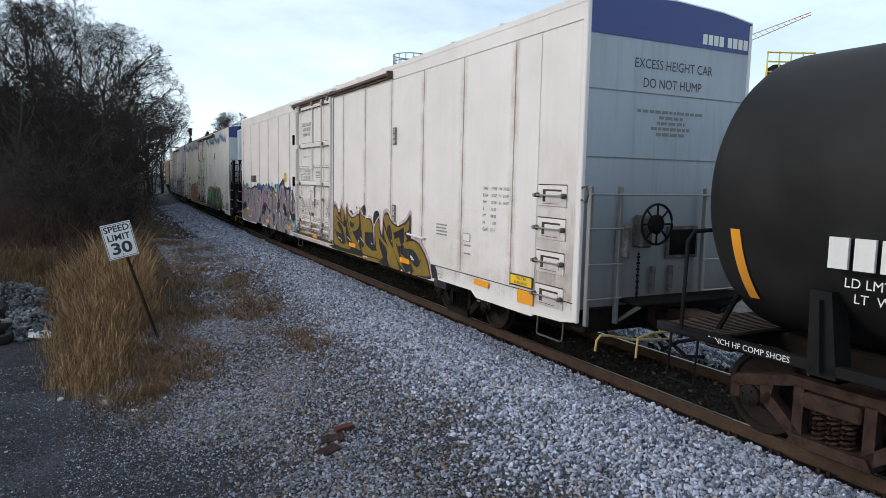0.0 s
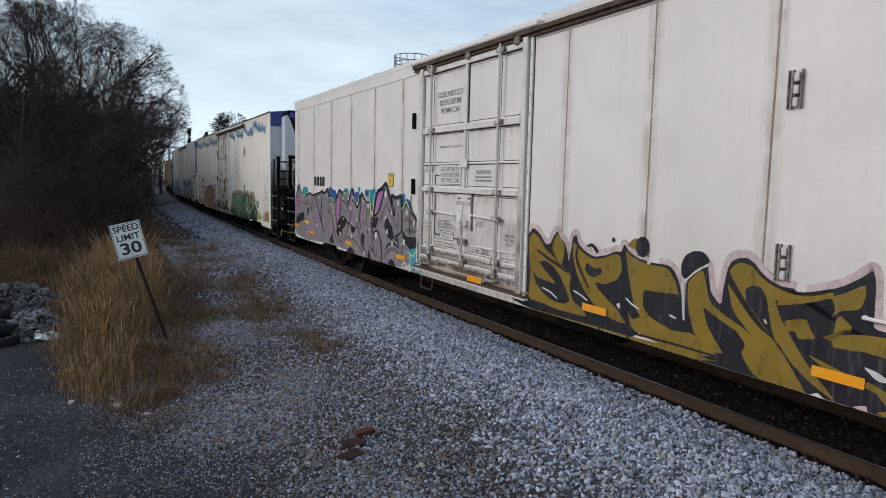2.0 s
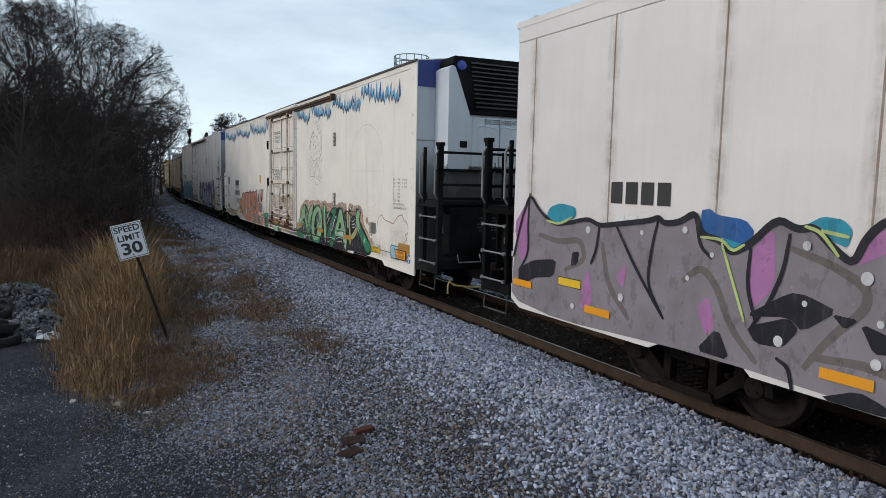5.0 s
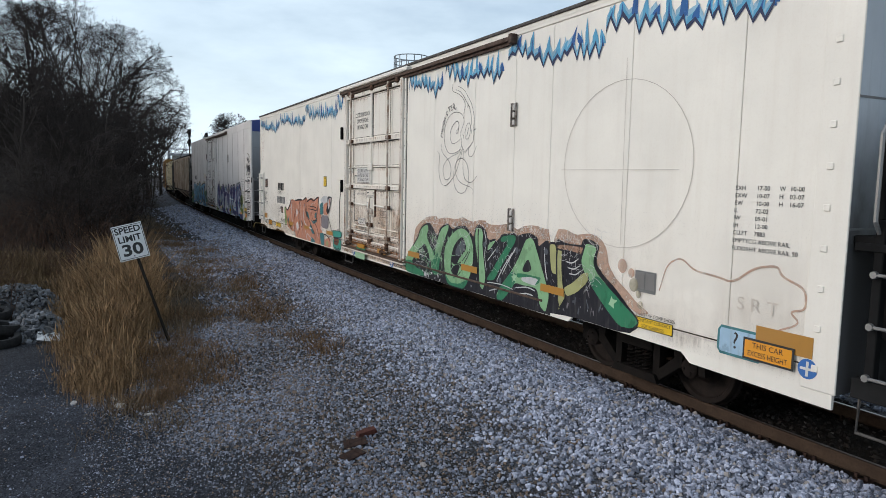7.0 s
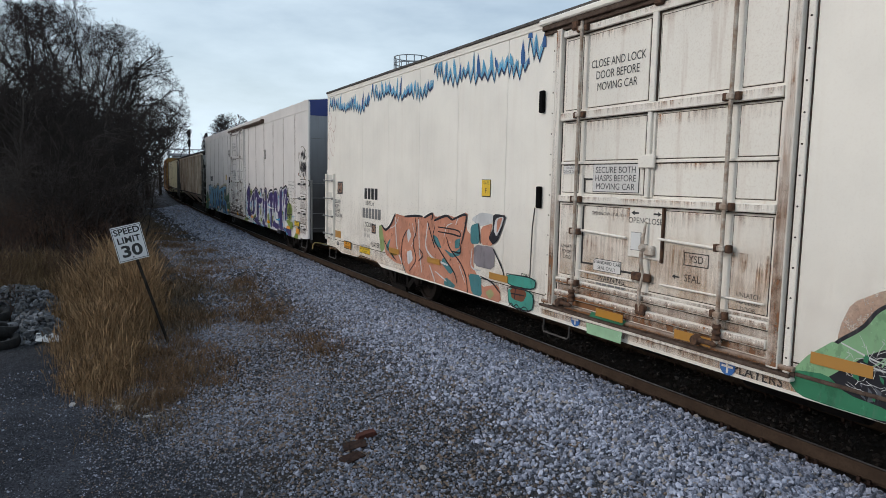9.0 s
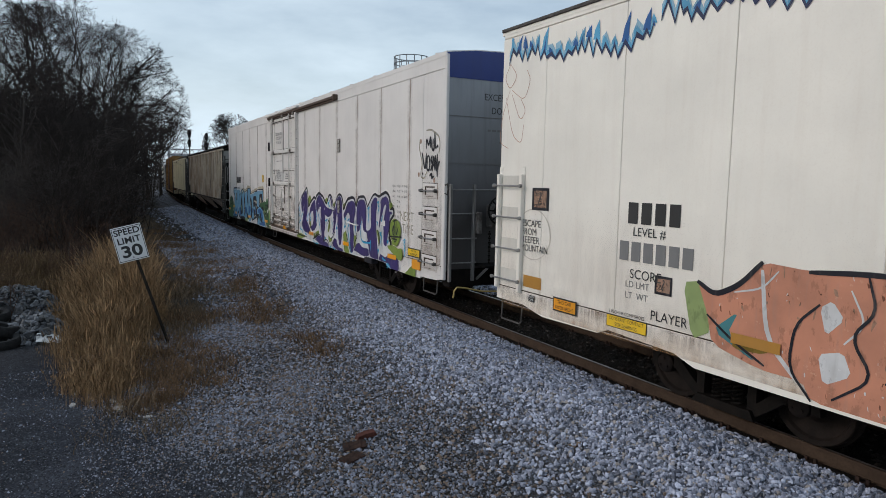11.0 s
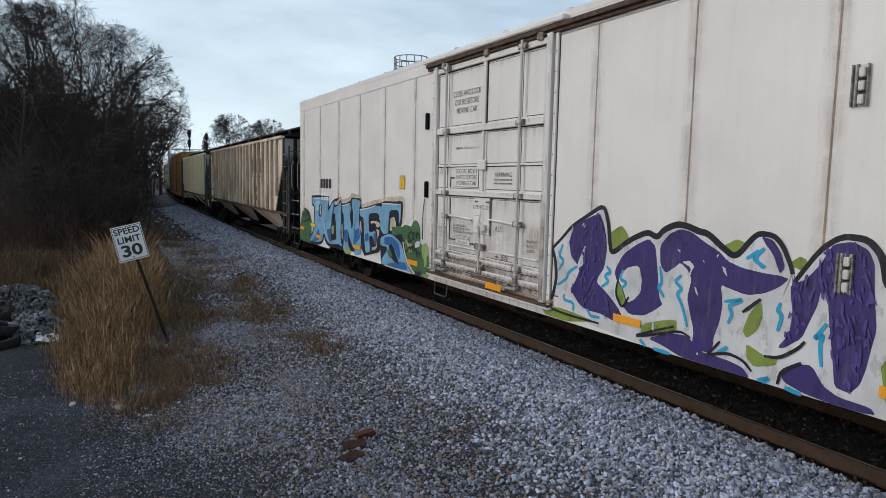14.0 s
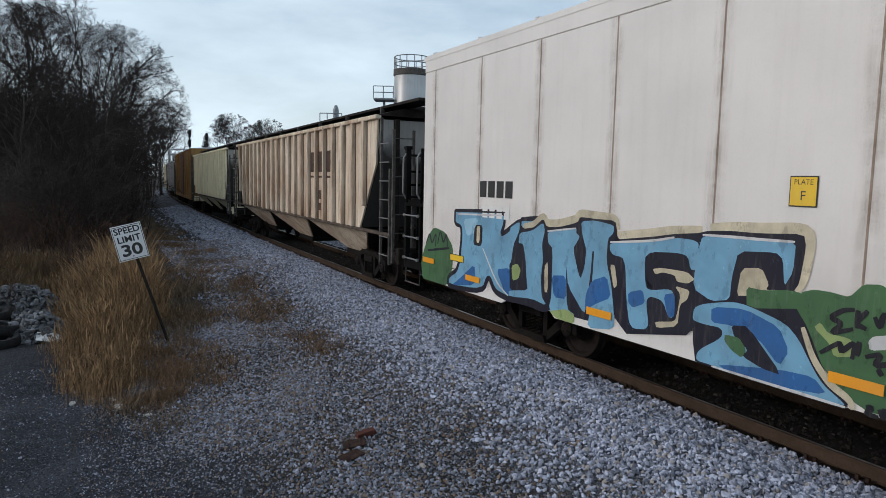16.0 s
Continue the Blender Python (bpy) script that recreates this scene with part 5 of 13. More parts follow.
    for a, z in ((2.42, 0.98), (5.56, 0.98), (8.82, 0.99), (11.85, 0.96), (15.12, 0.97), (18.44, 0.97), (21.7, 0.97), (23.41, 1.10)):
        marking(car, a + 0.24, a - 0.24, z - 0.05, z + 0.05, "amber", y=FACE + (0.095 if 10.5 < a < 14 else 0.026), name="reflector")
    dimension_table(car, 2.46, 2.54, JR_ROWS, 0.111, 0.052)
    text_bars(car, 4.15, 3.72, (1.83, 1.77, 1.71, 1.65), "dim_ink", FACE + 0.006, 8, 0.026)
    outline_plate(car, 3.10, 2.86, 1.62, 1.76, "white_plate", FACE + 0.006, 0.008, "maker_plate")
    text_bars(car, 3.06, 2.84, (1.54, 1.40), "dim_ink", FACE + 0.006, 9, 0.024)
    part("jacking_pad", Geo().box(3.72, 4.22, FACE - 0.16, FACE + 0.004, 0.66, 0.80, 0.01), M["g_char"], car, "dark painted jacking pad")
    part("paint_patch", Geo().slab([(4.05, 0.80), (4.30, 0.80), (4.335, 0.90), (4.33, 1.0), (4.27, 1.06), (4.19, 1.045), (4.12, 0.98), (4.08, 0.90)], FACE + 0.003, FACE + 0.0055), M["g_char"], car)
    for k, line in enumerate(("LIFT, JACK", "AND PULL", "HERE")):
        lettering(line, 0.036, M["ink"], car, (3.95, FACE + 0.007, 0.96 - 0.05 * k))
    p = outline_plate(car, 15.88, 15.60, 2.48, 2.77, "yellow", FACE + 0.007, 0.012)
    lettering("PLATE", 0.05, M["ink"], p, (15.74, FACE + 0.015, 2.71))
    lettering("F", 0.09, M["ink"], p, (15.74, FACE + 0.015, 2.58))
    reporting_bars(car, 21.55, 2.40, 4, 0.20, 0.27, 0.06)
    reporting_bars(car, 21.45, 2.06, 4, 0.16, 0.20, 0.06, "pale_ink")
    p = outline_plate(car, 22.55, 22.05, 1.20, 1.33, "yellow", FACE + 0.007, 0.012)
    sill_step(car, 13.72, 14.22)
    sill_step(car, 0.30, 0.90)
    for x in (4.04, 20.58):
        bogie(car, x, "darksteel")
    part("frame_mark", Geo().box(3.02, 3.40, 1.052, 1.054, 0.475, 0.505), M["dim_ink"], car)
    end_platform(car, L, 1)
    coupler(car, L + reach, 1)
    TRAIN.append((car, start, L, 4.05))
    return car


def text_bars_end(parent, x, y0, y1, rows, mat, seed, h):
    """Writing too small to read on an end face: bars broken into words."""
    rng = random.Random(seed)
    for z in rows:
        y, g = y0 - rng.uniform(0, 0.12), Geo()
        while y > y1 + 0.05:
            w = min(rng.uniform(0.05, 0.16), y - y1)
            g.box(x, x + 0.003, y - w, y, z, z + h)
            y -= w + 0.03
        tagged(part("small_writing", g, M[mat], parent), "small unreadable stencil line", kind="stuff")


def end_platform(car, xe, d):
    """A black steel platform a metre deep on a wagon's end: corner ladder, railing, deck and a round fuel tank below it."""
    B = M["equip"]

    def bar(name, u0, u1, y0, y1, z0, z1, bev=0.008, mat=B, label=""):
        return part(name, Geo().box(min(xe + d * u0, xe + d * u1), max(xe + d * u0, xe + d * u1), y0, y1, z0, z1, bev), mat, plat, label)
    plat = part("platform", Geo().box(min(xe, xe + d * 0.98), max(xe, xe + d * 0.98), -1.45, 1.45, 2.17, 2.25, 0.01), B, car, "black steel end platform with ladder and railing")
    for s in (1, -1):
        y = s * (FACE - 0.09)
        bar("platform_post", 0.86, 0.96, y - 0.055, y + 0.055, 0.80, 3.34)
        bar("platform_post", 0.20, 0.28, y - 0.045, y + 0.045, 0.84, 2.40)
        bar("post_cap", 0.84, 0.98, y - 0.07, y + 0.07, 3.30, 3.37)
        bar("handle_post", 0.20, 0.26, y - 0.03, y + 0.03, 2.40, 3.30)
        bar("side_beam", 0.10, 0.96, y - 0.05, y + 0.05, 0.82, 1.00)
        bar("deck_edge", 0.04, 0.98, y - 0.03, y + 0.06, 2.12, 2.19)
    for z in (3.18, 2.84, 2.56, 2.30):
        bar("railing", 0.90, 0.945, -FACE + 0.1, FACE - 0.1, z - 0.024, z + 0.024)
    bar("railing_post", 0.885, 0.955, -0.035, 0.035, 2.22, 3.20)
    bar("railing_post", 0.90, 0.98, -1.30, -1.12, 2.10, 3.22)
    for u in (0.23, 0.91):
        x = xe + d * u
        grab(plat, [(x, FACE - 0.05, 3.22), (x, FACE + 0.02, 3.12), (x, FACE + 0.02, 2.38), (x, FACE - 0.05, 2.28)], 0.02, "steel", "grab_handle", bolts=False)
    for z in (1.93, 1.48, 1.03):
        grab(plat, [(xe + d * 0.90, FACE - 0.01, z), (xe + d * 0.24, FACE - 0.01, z)], 0.016, name="step_rung")
    x0, x1 = xe + d * 0.18, xe + d * 0.86
    part("foot_step", Geo().tube([(x0, FACE - 0.06, 0.84), (x0, FACE - 0.04, 0.52), (x1, FACE - 0.04, 0.52), (x1, FACE - 0.06, 0.84)], 0.016, 6), M["dark_trim"], plat)
    tank = part("fuel_tank", Geo().lathe("y", (xe + d * 0.50, 0, 1.58), [(0.05, -1.18), (0.30, -1.18), (0.43, -1.12), (0.46, -1.0), (0.46, 1.02), (0.43, 1.14), (0.30, 1.20), (0.05, 1.21)], 26), B, plat, "black round fuel tank", smooth=True)
    part("tank_label", Geo().box(xe + d * 0.50 - 0.09, xe + d * 0.50 + 0.09, 1.208, 1.213, 1.42, 1.50), M["pale_ink"], tank)
    part("tank_gauge", Geo().lathe("y", (xe + d * 0.62, 0, 1.66), [(0.07, 1.20), (0.075, 1.23), (0.05, 1.24)], 16), M["dark_trim"], tank)
    bar("end_plate", 0.90, 0.945, -0.62, 1.22, 1.16, 2.12, 0.01)
    bar("access_hatch", 0.945, 0.955, -0.52, -0.10, 1.42, 1.92, 0.004)
    bar("access_hatch", 0.945, 0.953, 0.86, 1.20, 1.20, 2.05, 0.004)
    bar("lower_beam", 0.80, 0.96, -1.3, 1.40, 0.90, 1.12, 0.02)
    bar("draft_pocket", 0.0, 0.92, -0.34, 0.34, 0.62, 1.02, 0.02, M["darksteel"])
    grab(plat, [(xe + d * 0.97, 1.05, 1.20), (xe + d * 1.03, 1.05, 1.05), (xe + d * 1.03, 0.55, 1.05), (xe + d * 0.97, 0.55, 1.20)], 0.014, name="end_step", bolts=False)
    ch = Geo()
    for i in range(14):
        ch.box(xe + d * 0.93 - 0.008 - (i % 2) * 0.006, xe + d * 0.93 + 0.008 + (i % 2) * 0.006, FACE - 0.24, FACE - 0.225, 2.92 - 0.045 * i, 2.955 - 0.045 * i)
    part("safety_chain", ch, M["dark_trim"], plat)
    return plat


def door_rust(car, dx):
    """Rusted lower track, scabs and old green paint along the sill of the cream wagon."""
    part("lower_rail", Geo().box(4.4, dx - 0.06, FACE - 0.01, FACE + 0.030, 0.895, 0.930, 0.006), M["rust_trim"], car, "rusted lower door rail")
    part("rust_run", Geo().sheet(dx - 0.05, dx + 3.9, FACE + 0.0880, 0.78, 0.842), M["rustclamp_stain"], car)
    part("rust_run", Geo().sheet(dx - 0.3, dx + 4.3, FACE + 0.0046, 0.70, 0.90), M["low_stain"], car)
    part("rust_wash", Geo().sheet(14.0, 23.5, FACE + 0.0052, 0.73, 1.00), M["rustclamp_wash"], car)
    part("paint_patch", Geo().slab([(12.26, 0.69), (12.28, 0.83), (11.60, 0.84), (11.62, 0.69)], FACE + 0.0895, FACE + 0.0910), M["g_ltmint"], car)
    part("paint_patch", Geo().slab([(12.24, 0.92), (12.20, 0.99), (11.55, 0.99), (11.62, 0.92)], FACE + 0.0770, FACE + 0.0785), M["g_emerald"], car)
    part("rust_run", Geo().sheet(9.52, 9.99, FACE + 0.0270, 1.58, 1.92), M["rustclamp_stain"], car)


def cream_wagon(start, label):
    """An off-white insulated boxcar with a cooling unit and railed platform on its near end."""
    L, dx = 23.64, 9.40
    car = thing("refrigerator_car", label, "freight car", "cars of the freight train")
    W = M["cream"]
    part("body_core", Geo().box(0.03, L - 0.03, -1.51, FACE - 0.03, 0.98, 4.97), M["seam"], car)
    part("far_wall", Geo().box(0.03, L - 0.03, -FACE, -1.50, 0.72, 4.97, 0.01), W, car)
    xs = [0.0, 1.15, 2.75, 4.35, 5.30, 6.55, 8.1, dx, dx + 3.9, 14.5, 16.1, 17.7, 19.3, 20.9, 22.5, L]
    side_panels(car, xs, W, 1.02, 4.90, 0.003)
    part("upper_band", Geo().box(0.02, L - 0.02, FACE - 0.03, FACE + 0.006, 4.905, 5.0, 0.008), W, car)
    part("eave_strip", Geo().box(-0.02, L + 0.02, FACE - 0.02, FACE + 0.035, 5.01, 5.06, 0.008), M["dark_trim"], car, "dark eave strip")
    sill = [(0.0, 0.66), (1.62, 0.68), (1.75, 0.78), (3.7, 0.80), (3.8, 0.72), (4.15, 0.72), (19.6, 0.66), (19.9, 0.76), (21.0, 0.80), (21.2, 0.72), (22.4, 0.70), (22.9, 0.80), (L, 0.80), (L, 1.01), (0.0, 1.01)]
    part("side_sill", Geo().slab(sill, FACE - 0.035, FACE + 0.002), W, car)
    part("sill_seam", Geo().box(0.02, L - 0.02, FACE - 0.01, FACE + 0.0035, 1.008, 1.022), M["door_gap"], car)
    part("splash_dirt", Geo().sheet(0.02, L - 0.02, FACE + 0.0040, 0.80, 1.005), M["low_stain"], car)
    part("splash_dirt", Geo().sheet(0.31, L - 0.02, FACE + 0.0056, 1.03, 2.4), M["side_stain"], car)
    roof_shell(car, L, W, False)
    underframe(car, L)
    door_track(car, dx, W, 5.32)
    plug_door(car, dx, M["cream_rust"], "rustclamp", dict(close=CLOSE_ONE, opening=2.29, seal=1.64, lube=(), warn=1.45, warn_x=2.52, code="YSD", boxed=True, unlatch=1.57))
    door_rust(car, dx)
    for z in (3.70, 2.06):
        door_stop(car, 5.30, z)
    for z in (3.85, 2.46):
        bumper(car, 13.53, z)
    grab(car, [(13.62, FACE + 0.03, 2.30), (13.64, FACE + 0.05, 2.0), (13.66, FACE + 0.05, 1.25)], 0.010, "dark_trim", "seal_rod", bolts=False)
    # bolted strip down the near corner
    part("corner_strip", Geo().box(-0.03, 0.30, FACE - 0.01, FACE + 0.012, 0.80, 4.95, 0.006), W, car)
    for k in range(11):
        part("corner_cleat", Geo().box(0.14, 0.205, FACE + 0.012, FACE + 0.024, 0.97 + 0.37 * k, 1.035 + 0.37 * k, 0.012), W, car)
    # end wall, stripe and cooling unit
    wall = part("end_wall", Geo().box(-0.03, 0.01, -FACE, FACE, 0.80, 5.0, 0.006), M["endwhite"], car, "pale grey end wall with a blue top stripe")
    prof = [(-FACE + 0.01, 4.52), (-FACE + 0.01, 5.03), (-0.9, 5.11), (0, 5.15), (0.9, 5.11), (FACE - 0.01, 5.03), (FACE - 0.01, 4.52)]
    part("blue_stripe", Geo().plate_x(prof, -0.04, -0.031), M["blue"], wall)
    for z in (3.45, 2.3):
        part("end_seam", Geo().box(-0.036, -0.03, -FACE, FACE, z - 0.01, z + 0.01), M["dim_ink"], wall)
    unit = part("cooling_unit", Geo().box(-0.60, -0.03, -0.74, 0.70, 2.88, 3.98, 0.06).plate_x([(0.64, 2.88), (1.08, 2.88), (1.12, 2.94), (1.12, 4.84), (1.04, 4.90), (0.98, 4.86), (0.88, 4.62), (0.64, 3.98)], -0.63, -0.04), M["unit_white"], car, "white transport cooling unit with a black grille")
    part("unit_grille", Geo().plate_x([(0.63, 3.98), (0.87, 4.62), (0.97, 4.87), (1.05, 4.93), (1.00, 5.08), (-0.55, 5.10), (-0.70, 4.9), (-0.76, 3.99)], -0.64, -0.05), M["equip"], unit)
    for k in range(11):
        part("grille_slat", Geo().box(-0.68, -0.62, -0.64, 0.52 + 0.014 * k, 4.10 + 0.085 * k, 4.135 + 0.085 * k, 0.006), M["grille"], unit)
    part("unit_panel", Geo().box(-0.625, -0.58, -0.70, 0.56, 2.92, 3.92, 0.02), M["unit_white"], unit)
    part("panel_joint", Geo().box(-0.632, -0.62, -0.075, -0.065, 2.92, 3.92), M["dim_ink"], unit)
    part("oval_badge", Geo().lathe("x", (0, 0.86, 4.90), [(0.02, -0.70), (0.09, -0.69), (0.10, -0.63)], 16), M["badge"], unit, "small blue oval badge")
    lettering("EXCESS HEIGHT", 0.10, M["ink"], unit, (-0.632, -0.10, 3.84), "end", narrow=0.8)
    part("unit_port", Geo().box(-0.64, -0.60, -0.27, -0.15, 3.06, 3.24, 0.01), M["equip"], unit)
    part("unit_port", Geo().box(-0.645, -0.60, 0.68, 0.86, 3.30, 3.44, 0.02), M["equip"], unit)
    for y0, y1 in ((-0.05, 0.44), (-0.62, -0.09)):
        part("panel_bead", Geo().tube([(-0.622, y0, 2.95), (-0.622, y0, 3.62), (-0.622, y0 + 0.08, 3.72), (-0.622, y1 - 0.06, 3.76), (-0.622, y1, 3.70), (-0.622, y1, 2.95)], 0.012, 6), M["unit_white"], unit)
    plat = end_platform(car, -0.03, -1)
    text_bars_end(plat, -0.985, 0.62, -0.30, (1.90, 1.84, 1.78, 1.72, 1.66), "faint_ink", 12, 0.024)
    lettering("DIESEL FUEL", 0.085, M["faint_ink"], plat, (-0.985, 0.12, 1.52), "end")
    part("uncoupling_lever", Geo().tube([(-1.34, FACE - 0.10, 0.50), (-1.34, FACE - 0.10, 0.66), (-1.34, FACE - 0.13, 0.74), (-1.34, FACE - 0.22, 0.66), (-1.38, 0.9, 0.60), (-1.42, 0.3, 0.60), (-1.42, 0.12, 0.68)], 0.018, 6), M["lever"], car, "bent yellow uncoupling lever")
    coupler(car, -0.95, -1)
    coupler(car, L, 1)
    # far-end side ladder
    for x in (22.98, 23.60):
        part("ladder_post", Geo().box(x - 0.035, x + 0.035, FACE, FACE + 0.07, 0.98, 2.80, 0.008).box(x - 0.045, x + 0.045, FACE, FACE + 0.012, 2.74, 2.92, 0.006), W, car)
    for k in range(4):
        z = 1.15 + 0.49 * k
        grab(car, [(22.93, FACE + 0.10, z), (23.66, FACE + 0.10, z)], 0.014, name="ladder_rung")
        part("ladder_pocket", Geo().box(23.02, 23.56, FACE, FACE + 0.006, z - 0.02, z + 0.16, 0.003), M["white_shade"], car)
    # markings
    dimension_table(car, 1.16, 2.64, TX_ROWS, 0.076, 0.046)
    lettering("EMPTYCG ABOVE RAIL", 0.046, M["ink"], car, (1.16, FACE + 0.006, 2.105), align="LEFT")
    lettering("FLOORHT ABOVE RAIL 50", 0.046, M["ink"], car, (1.16, FACE + 0.006, 2.025), align="LEFT")
    excess_sign(car, 0.93, 0.37, 0.92, 1.14, "amber")
    marking(car, 0.80, 0.20, 1.08, 1.28, "ochre", y=FACE + 0.014, name="reflector", label="dull ochre reflector")
    for a, b in ((9.20, 8.64), (4.44, 3.88), (6.87, 6.31), (17.21, 16.65), (19.13, 18.57), (14.86, 14.30)):
        marking(car, a, b, 1.06, 1.17, "ochre", y=FACE + 0.026, name="reflector")
    for a in (11.84, 10.51):
        marking(car, a + 0.25, a - 0.25, 0.96, 1.06, "ochre", y=FACE + 0.10, name="reflector")
    p = outline_plate(car, 2.50, 1.88, 0.92, 1.06, "yellow", FACE + 0.007, 0.010)
    lettering("CONSTANT CONTACT", 0.045, M["ink"], p, (2.19, FACE + 0.015, 1.02), narrow=0.85)
    lettering("SIDE BEARINGS", 0.045, M["ink"], p, (2.19, FACE + 0.015, 0.955), narrow=0.85)
    lettering("2 INCH HF COMP SHOES", 0.045, M["ink"], car, (2.17, FACE + 0.006, 1.09), narrow=0.9)
    for k, line in enumerate(("LIFT, JACK", "AND PULL", "HERE")):
        lettering(line, 0.05, M["ink"], car, (3.15, FACE + 0.007, 0.97 - 0.07 * k))
    p = marking(car, 2.52, 2.18, 1.36, 1.62, "dim_ink", name="data_plate")
    marking(p, 2.50, 2.36, 1.40, 1.60, "steel", FACE + 0.010, "plate_face")
    marking(p, 2.34, 2.20, 1.40, 1.60, "steel", FACE + 0.010, "plate_face")
    p = outline_plate(car, 15.20, 14.92, 2.42, 2.71, "yellow", FACE + 0.007, 0.012)
    lettering("PLATE", 0.05, M["ink"], p, (15.06, FACE + 0.015, 2.65))
    lettering("F", 0.09, M["ink"], p, (15.06, FACE + 0.015, 2.52))
    lettering("50K", 0.10, M["ink"], car, (13.85, FACE + 0.006, 1.22))
    reporting_bars(car, 20.72, 2.20, 4, 0.16, 0.26, 0.06)
    reporting_bars(car, 20.84, 1.74, 6, 0.15, 0.24, 0.05, "dim_ink")
    lettering("LD LMT", 0.085, M["dim_ink"], car, (20.72, FACE + 0.006, 1.45), align="LEFT")
    lettering("LT  WT", 0.085, M["dim_ink"], car, (20.72, FACE + 0.006, 1.31), align="LEFT")
    marking(car, 22.90, 22.45, 1.09, 1.27, "ochre", name="reflector")
    excess_sign(car, 22.12, 21.60, 0.86, 1.06, "amber")
    p = marking(car, 22.75, 22.60, 0.88, 0.98, "ink", name="defect_card_box")
    lettering("DEFECT", 0.030, M["pale_ink"], p, (22.675, FACE + 0.012, 0.955))
    lettering("CARD", 0.030, M["pale_ink"], p, (22.675, FACE + 0.012, 0.91))
    p = outline_plate(car, 21.02, 20.32, 0.86, 1.02, "yellow", FACE + 0.007, 0.010)
    lettering("CONSTANT CONTACT", 0.048, M["ink"], p, (20.67, FACE + 0.015, 0.975), narrow=0.85)
    lettering("SIDE BEARINGS", 0.048, M["ink"], p, (20.67, FACE + 0.015, 0.905), narrow=0.85)
    lettering("2 INCH HF COMP SHOES", 0.045, M["ink"], car, (20.68, FACE + 0.006, 1.06), narrow=0.9)
    for x, z in ((0.24, 0.98), (12.6, 0.80), (10.1, 0.79)):
        r = part("roundel", Geo().lathe("y", (x, 0, z), [(0.095, FACE + 0.012), (0.095, FACE + 0.016)], 20), M["roundel"], car, "small blue roundel with a pale cross")
        part("roundel_cross", Geo().box(x - 0.07, x + 0.07, FACE + 0.018, FACE + 0.021, z - 0.012, z + 0.012).box(x - 0.012, x + 0.012, FACE + 0.018, FACE + 0.021, z - 0.07, z + 0.07), M["pale_ink"], r)
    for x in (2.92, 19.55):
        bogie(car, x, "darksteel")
    sill_step(car, 12.8, 13.4)
    sill_step(car, 23.0, 23.55)
    TRAIN.append((car, start, L, 3.0))
    return car


M["unit_white"] = paint("unit_white_plastic", (0.62, 0.66, 0.70), (0.2, 0.18, 0.16), 0.25, 0.35)
M["grille"] = paint("grille_black", (0.012, 0.012, 0.013), (0.03, 0.028, 0.026), 0.4, 0.4)
M["badge"] = paint("badge_blue", (0.03, 0.06, 0.35), (0.05, 0.05, 0.1), 0.2, 0.3)
M["roundel"] = paint("roundel_blue", (0.02, 0.13, 0.42), (0.05, 0.05, 0.1), 0.2, 0.5)
M["ochre"] = paint("dull_ochre_reflector", (0.42, 0.20, 0.025), (0.2, 0.12, 0.05), 0.3, 0.4)
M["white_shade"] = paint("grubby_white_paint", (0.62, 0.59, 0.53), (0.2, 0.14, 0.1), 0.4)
M["cream_rust"] = paint("rust_streaked_cream", (0.80, 0.755, 0.675), (0.30, 0.14, 0.06), 0.6, edge=0.56, streak=0.8)


